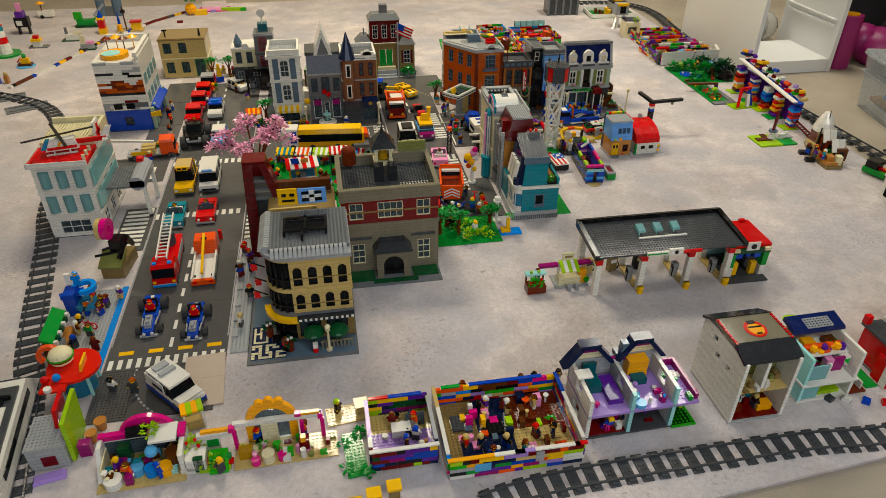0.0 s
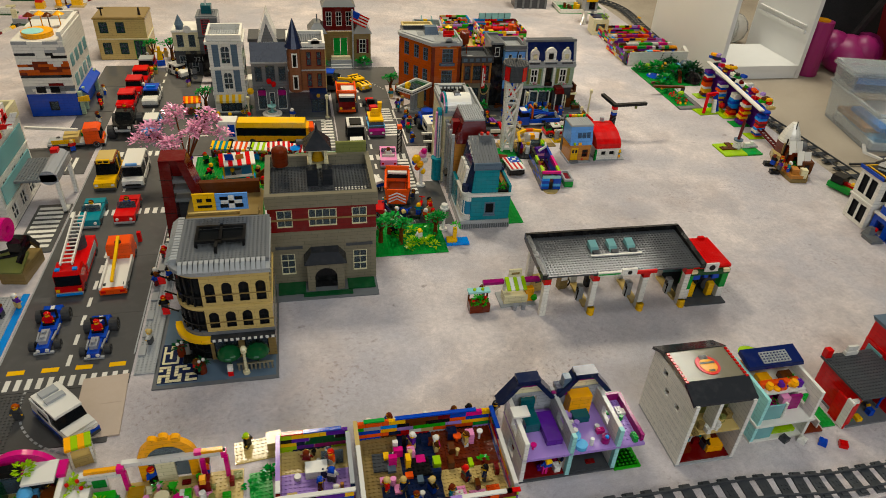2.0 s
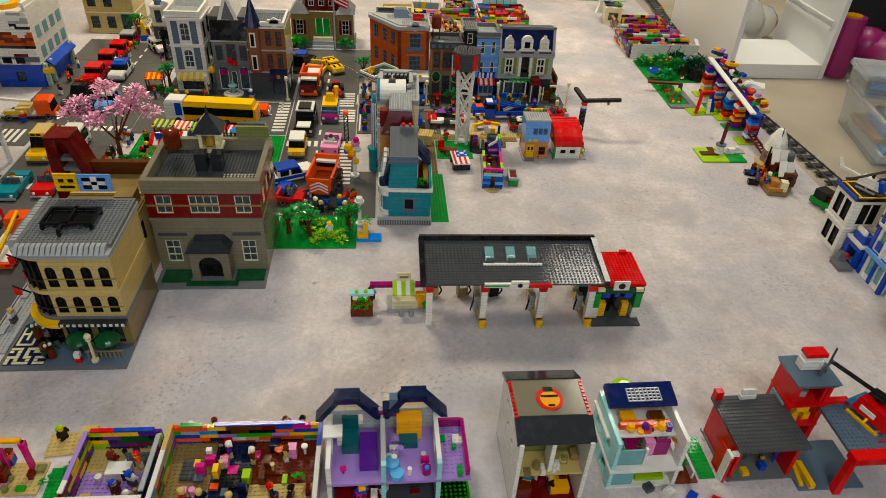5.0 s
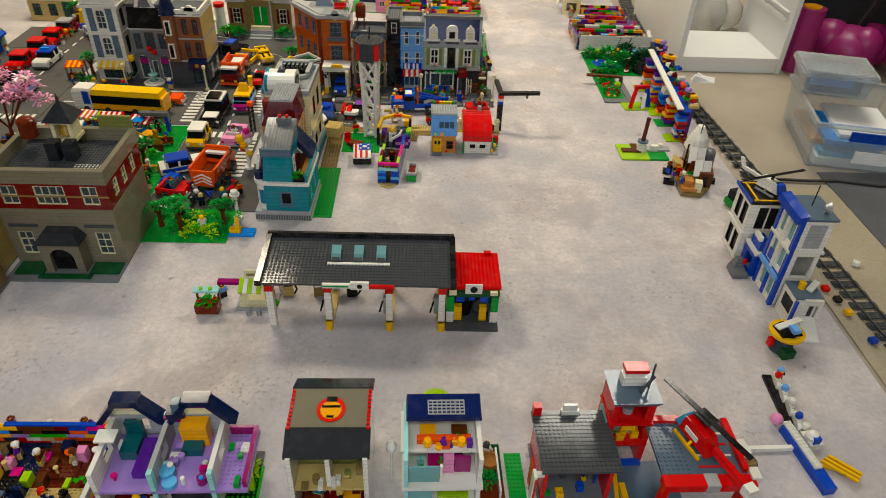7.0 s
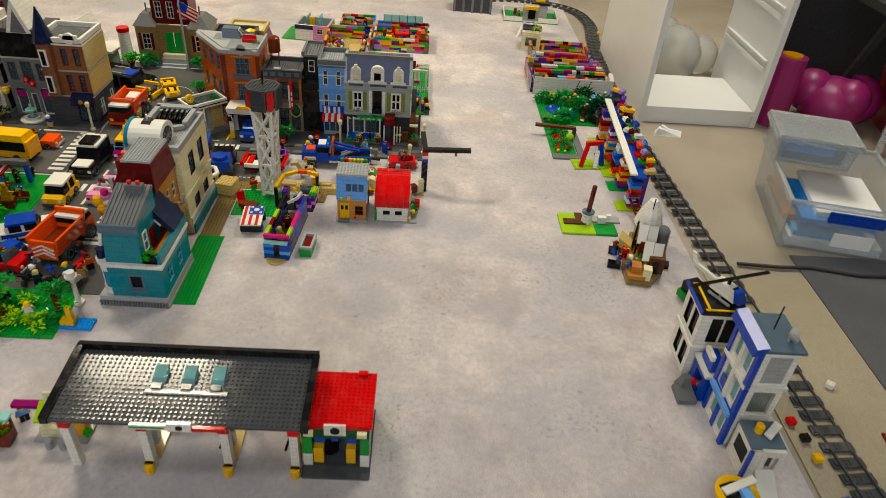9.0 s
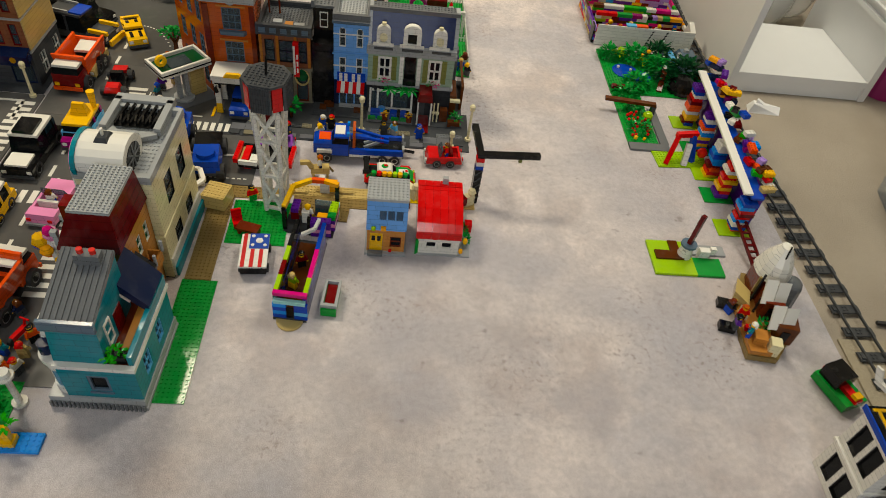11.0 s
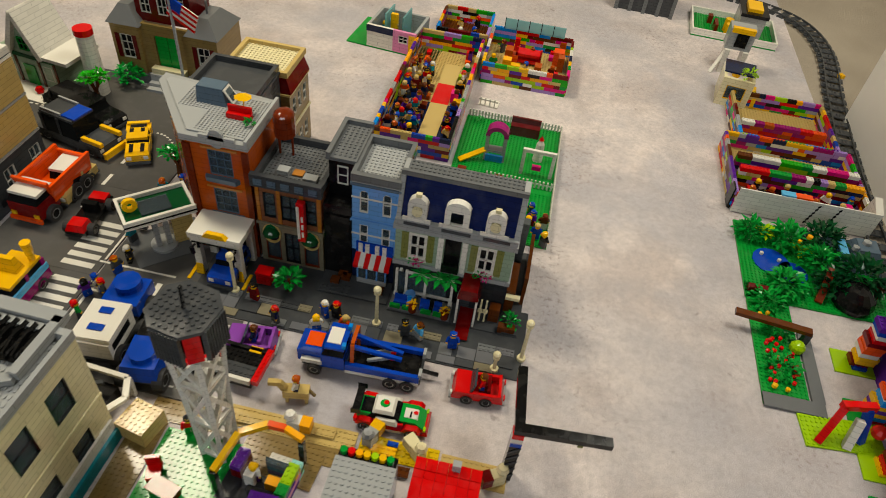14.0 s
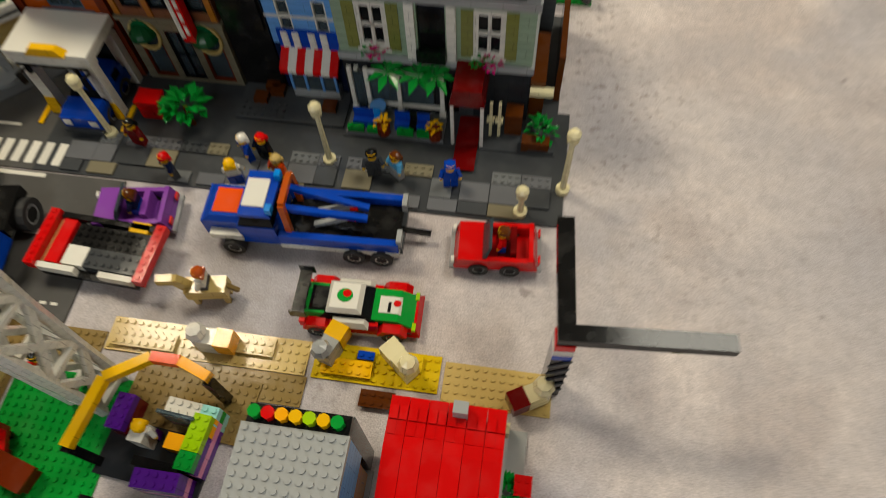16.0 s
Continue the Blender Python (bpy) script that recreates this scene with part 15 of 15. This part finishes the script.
furnish(mc, 22, 1.4, 0.6, 14.8, 7.6, 0.4, ["aqua", "sky", "white", "teal", "magenta", "brown", "darkgreen", "cream"], 2.8)
furnish(ys, 22, 10, 0.2, 28, 4.6, 0.4, ["white", "tan", "cream", "hotpink", "olive", "darkred", "brightgreen", "pink"], 2.6)
furnish(ys, 8, 3.0, 0.6, 8.2, 4.0, 0.8, ["lime", "white", "hotpink", "green", "red"])
furnish(ph, 14, 1.6, 1.2, 17.6, 9.0, 6.6, ["white", "hotpink", "aqua", "azure", "bloyellow", "lavender"])
furnish(ph, 14, 1.6, 1.2, 17.6, 8.0, 0.7, ["teal", "darkred", "purple", "nougat", "white", "hotpink"], 2.8)
furnish(ph, 5, 19.6, 1.0, 22.8, 9.0, 6.6, ["red", "green", "white"], 2.2)
furnish(wh, 8, 1.6, 0.8, 12.0, 4.4, 8.3, ["olive", "tan", "white", "darktan"], 2.4)
furnish(wh, 8, 1.6, 0.8, 12.0, 9.0, 0.8, ["darkred", "bloyellow", "white", "redbrown"], 3.4)
furnish(rc, 9, 1.6, 1.4, 13.0, 9.0, 5.3, ["teal", "magenta", "aqua", "bloyellow"], 2.6)
furnish(rc, 8, 1.6, 1.2, 13.0, 9.0, 0.5, ["magenta", "lime", "teal", "white"], 2.6)
furnish(rc, 7, 1.6, 4.2, 13.0, 6.6, 9.9, ["bloyellow", "orange", "purple"], 2.2)
furnish(r1, 10, 2.4, 2.2, 11.6, 12.6, 0.57, ["white", "tan", "darkblue", "red", "yellow", "nougat", "black"], 2.8)
furnish(r2, 20, 2.6, 2.4, 25.6, 17.6, 0.57, ["black", "darkblue", "pink", "orange", "brown", "white", "tan", "redbrown", "darkred"], 3.0)
furnish(fs, 10, 2.0, 1.4, 12.0, 7.6, 0.4, ["white", "green", "blue", "darkgrey", "yellow"], 3.2)
furnish(ft, 5, 1.6, 0.8, 5.6, 4.4, 5.4, ["lightgrey", "black", "yellow", "white"], 2.4)
furnish(ft, 5, 1.6, 0.4, 5.6, 4.4, 0.1, ["lightgrey", "blue", "yellow", "white"], 2.6)
part("rail_post", Geo().box(0.6, 0.2, 10.8, 1.2, 0.8, 15.2).box(5.8, 0.2, 10.8, 6.4, 0.8, 15.2), "red", ft)
part("hose", Geo().bar((-5.8, 1.2, 0.6), (-4.6, 8.6, 0.6), 0.7, 0.5).bar((-4.6, 8.6, 0.6), (-5.6, 8.9, 0.6), 0.6, 0.5), "yellow", hp, "yellow coiled hose")
for k in range(4):
    part("deck_mark", Geo().box(6.4, 3.0 + 2.2 * k, 9.62, 12.6, 3.4 + 2.2 * k, 9.68), "white" if k % 2 else "red", hp)
toy_figure(1.338, -0.249, 0.0, 160, "white", "yellow", "darkgrey")

# brick courses showing on the plain facades of the front row
for zz in range(8):
    part("wall_joint", Geo().box(-0.015, 0.2, 1.6 + zz * 1.9, 0.0, 15.8, 1.68 + zz * 1.9), "lightgrey", wh)

# ---- plates beside the main road ----
ap = thing("road_plates_west", "dark grey road plates beside the main road", "road", 0.019, -0.08, 0, 0, "", "structure")
for k in range(4):
    part("road_plate", Geo().box(-45.0, 101.0 + 24 * k, 0, -33.4, 124.6 + 24 * k, 0.2), "asphalt", ap)
part("road_plate", Geo().box(-60.0, 96, 0, -45.2, 120, 0.2), "asphalt", ap)
part("crossing_stripe", Geo().box(-44, 103, 0.2, -43, 112, 0.25).box(-42, 103, 0.2, -41, 112, 0.25).box(-40, 103, 0.2, -39, 112, 0.25).box(-38, 103, 0.2, -37, 112, 0.25), "white", ap)

part("road_plate", Geo().box(64.2, 60.2, 0, 75.6, 85.6, 0.2), "asphalt", ap)
part("road_plate", Geo().box(51.6, 60.2, 0, 64.0, 78.0, 0.2), "asphalt", ap)

# ---- street life before the far houses and in the park ----
for xx, yy, h, c in ((0.000, 1.327, 3.0, "darkgreen"), (0.035, 1.318, 2.6, "green"), (0.168, 1.345, 3.0, "darkgreen"),
                     (0.103, 0.645, 3.4, "green"), (0.181, 0.608, 2.8, "lime"), (0.229, 0.725, 3.4, "green"), (0.308, 0.638, 3.0, "brightgreen"), (0.367, 0.610, 3.4, "green"), (0.425, 0.669, 3.0, "darkgreen"), (0.109, 0.955, 3.0, "green"), (0.226, 0.976, 2.6, "brightgreen"), (0.382, 0.969, 3.0, "green")):
    bush = thing("bush", "low leafy toy bush in a small pot", "toy bush", xx, yy, 0.003, random.uniform(0, 90), "toy bushes")
    part("pot", Geo().cyl(0, 0, 0, 0.9, 1.0, 8), random.choice(["brown", "darkgrey", "white"]), bush)
    part("leaves", Geo().foliage(0, 0, 1.0 + h * 0.35, h * 0.55, 60, 0.6, 1.0), c, bush)
for xx, yy, c, c2 in ((0.151, 0.685, "lime", "white"), (0.272, 0.744, "red", "white"), (0.388, 0.872, "bloyellow", "red"), (0.329, 0.958, "azure", "white")):
    tb = thing("cafe_table", f"small toy cafe table with {WORDS.get(c, c)} parasol", "toy table", xx, yy, 0.003, random.uniform(0, 90), "toy cafe tables")
    part("tabletop", Geo().cyl(0, 0, 1.6, 1.2, 0.2, 12), c2, tb)
    part("foot", Geo().cyl(0, 0, 0, 0.25, 1.6, 6), "black", tb)
    part("pole", Geo().cyl(0, 0, 1.8, 0.12, 3.2, 6), "white", tb)
    part("canopy", Geo().cyl(0, 0, 4.4, 1.9, 1.0, 10, "z", 0.3), c, tb)
    for k in (-1, 1):
        part("seat", Geo().box(1.7 * k - 0.5, -0.5, 0.8, 1.7 * k + 0.5, 0.5, 1.1).box(1.7 * k - 0.2, -0.2, 0, 1.7 * k + 0.2, 0.2, 0.8), "brown", tb)
crowd(10, 0.025, 0.567, 0.257, 0.802, 0.004, "toy figures in the park")
crowd(8, 0.267, 0.803, 0.460, 0.999, 0.004, "toy figures in the park")
crowd(7, 0.032, 0.877, 0.265, 0.996, 0.004, "toy figures in the park")
crowd(10, -0.030, 0.760, 0.006, 0.992, 0.004, "toy figures in the street")
crowd(12, 0.714, 1.042, 0.748, 1.528, 0.004, "toy figures by the corner")

# low colourful stalls along the cross street
for xx, yy, w, a, b in ((0.094, 1.008, 5.6, "yellow", "teal"), (0.158, 0.997, 5.0, "white", "orange"), (0.221, 0.986, 5.6, "lime", "white"), (0.334, 0.968, 6.4, "red", "white")):
    striped_stall(xx, yy, -10, w, 3.2, 4.4, a, b, f"low {WORDS.get(a, a)} and {WORDS.get(b, b)} striped toy street stall", random.choice(["teal", "azure", "brown"]))
# more cherry blossom, clump by clump
for a, b, c, r in ((-9.5, 2, 17, 3.2), (-12.5, 1, 14.5, 2.8), (-3, -4, 15.0, 3.0), (4.5, 1, 17.6, 3.4), (8.5, 3, 19, 3.0), (-2, 5, 20, 3.2), (-7, 1, 14.4, 2.8), (5, 4, 15.4, 2.8), (11, 2, 15.6, 2.6), (-5, 3, 18.4, 2.8)):
    part("blossom_clump", Geo().foliage(a, b, c, r, 80, 0.9, 1.3), "blossom", cherry)

# flat tiles and low tables on the floor of the large brick room
for a, b, c, d, col in ((19.5, 2.6, 22.5, 4.4, "pink"), (22.8, 2.8, 25.2, 5.0, "orange"), (16.5, 3.0, 19.0, 5.6, "pink"), (20.0, 6.0, 24.6, 9.0, "tan"), (4.0, 4.0, 8.0, 7.5, "darkblue"), (9.0, 9.0, 13.5, 13.0, "black"), (3.0, 11.0, 7.0, 15.0, "darkgrey"), (17.0, 11.5, 22.0, 15.5, "redbrown")):
    part("floor_tile", Geo().box(a, b, 0.57, c, d, 0.95).studs(a, b, c, d, 0.95, 6), col, r2)


# ---- the far crowd: figures beyond the cross street, too small to tell apart ----
def far_crowd():
    verts, faces, slots, mats = [], [], [], []
    for me, m in FAR_FIGURES:
        base, keys = len(verts), []
        for material in me.materials:
            if material not in mats:
                mats.append(material)
            keys.append(mats.index(material))
        verts += [m @ v.co for v in me.vertices]
        for p in me.polygons:
            faces.append([base + i for i in p.vertices])
            slots.append(keys[p.material_index])
    joined = bpy.data.meshes.new("toy_figure_crowd")
    joined.from_pydata(verts, [], faces)
    for material in mats:
        joined.materials.append(material)
    joined.polygons.foreach_set("material_index", slots)
    tagged(new("toy_figure_crowd", joined), "crowd of small block toy figures standing in the far streets", "toy figures", "", "stuff")


far_crowd()
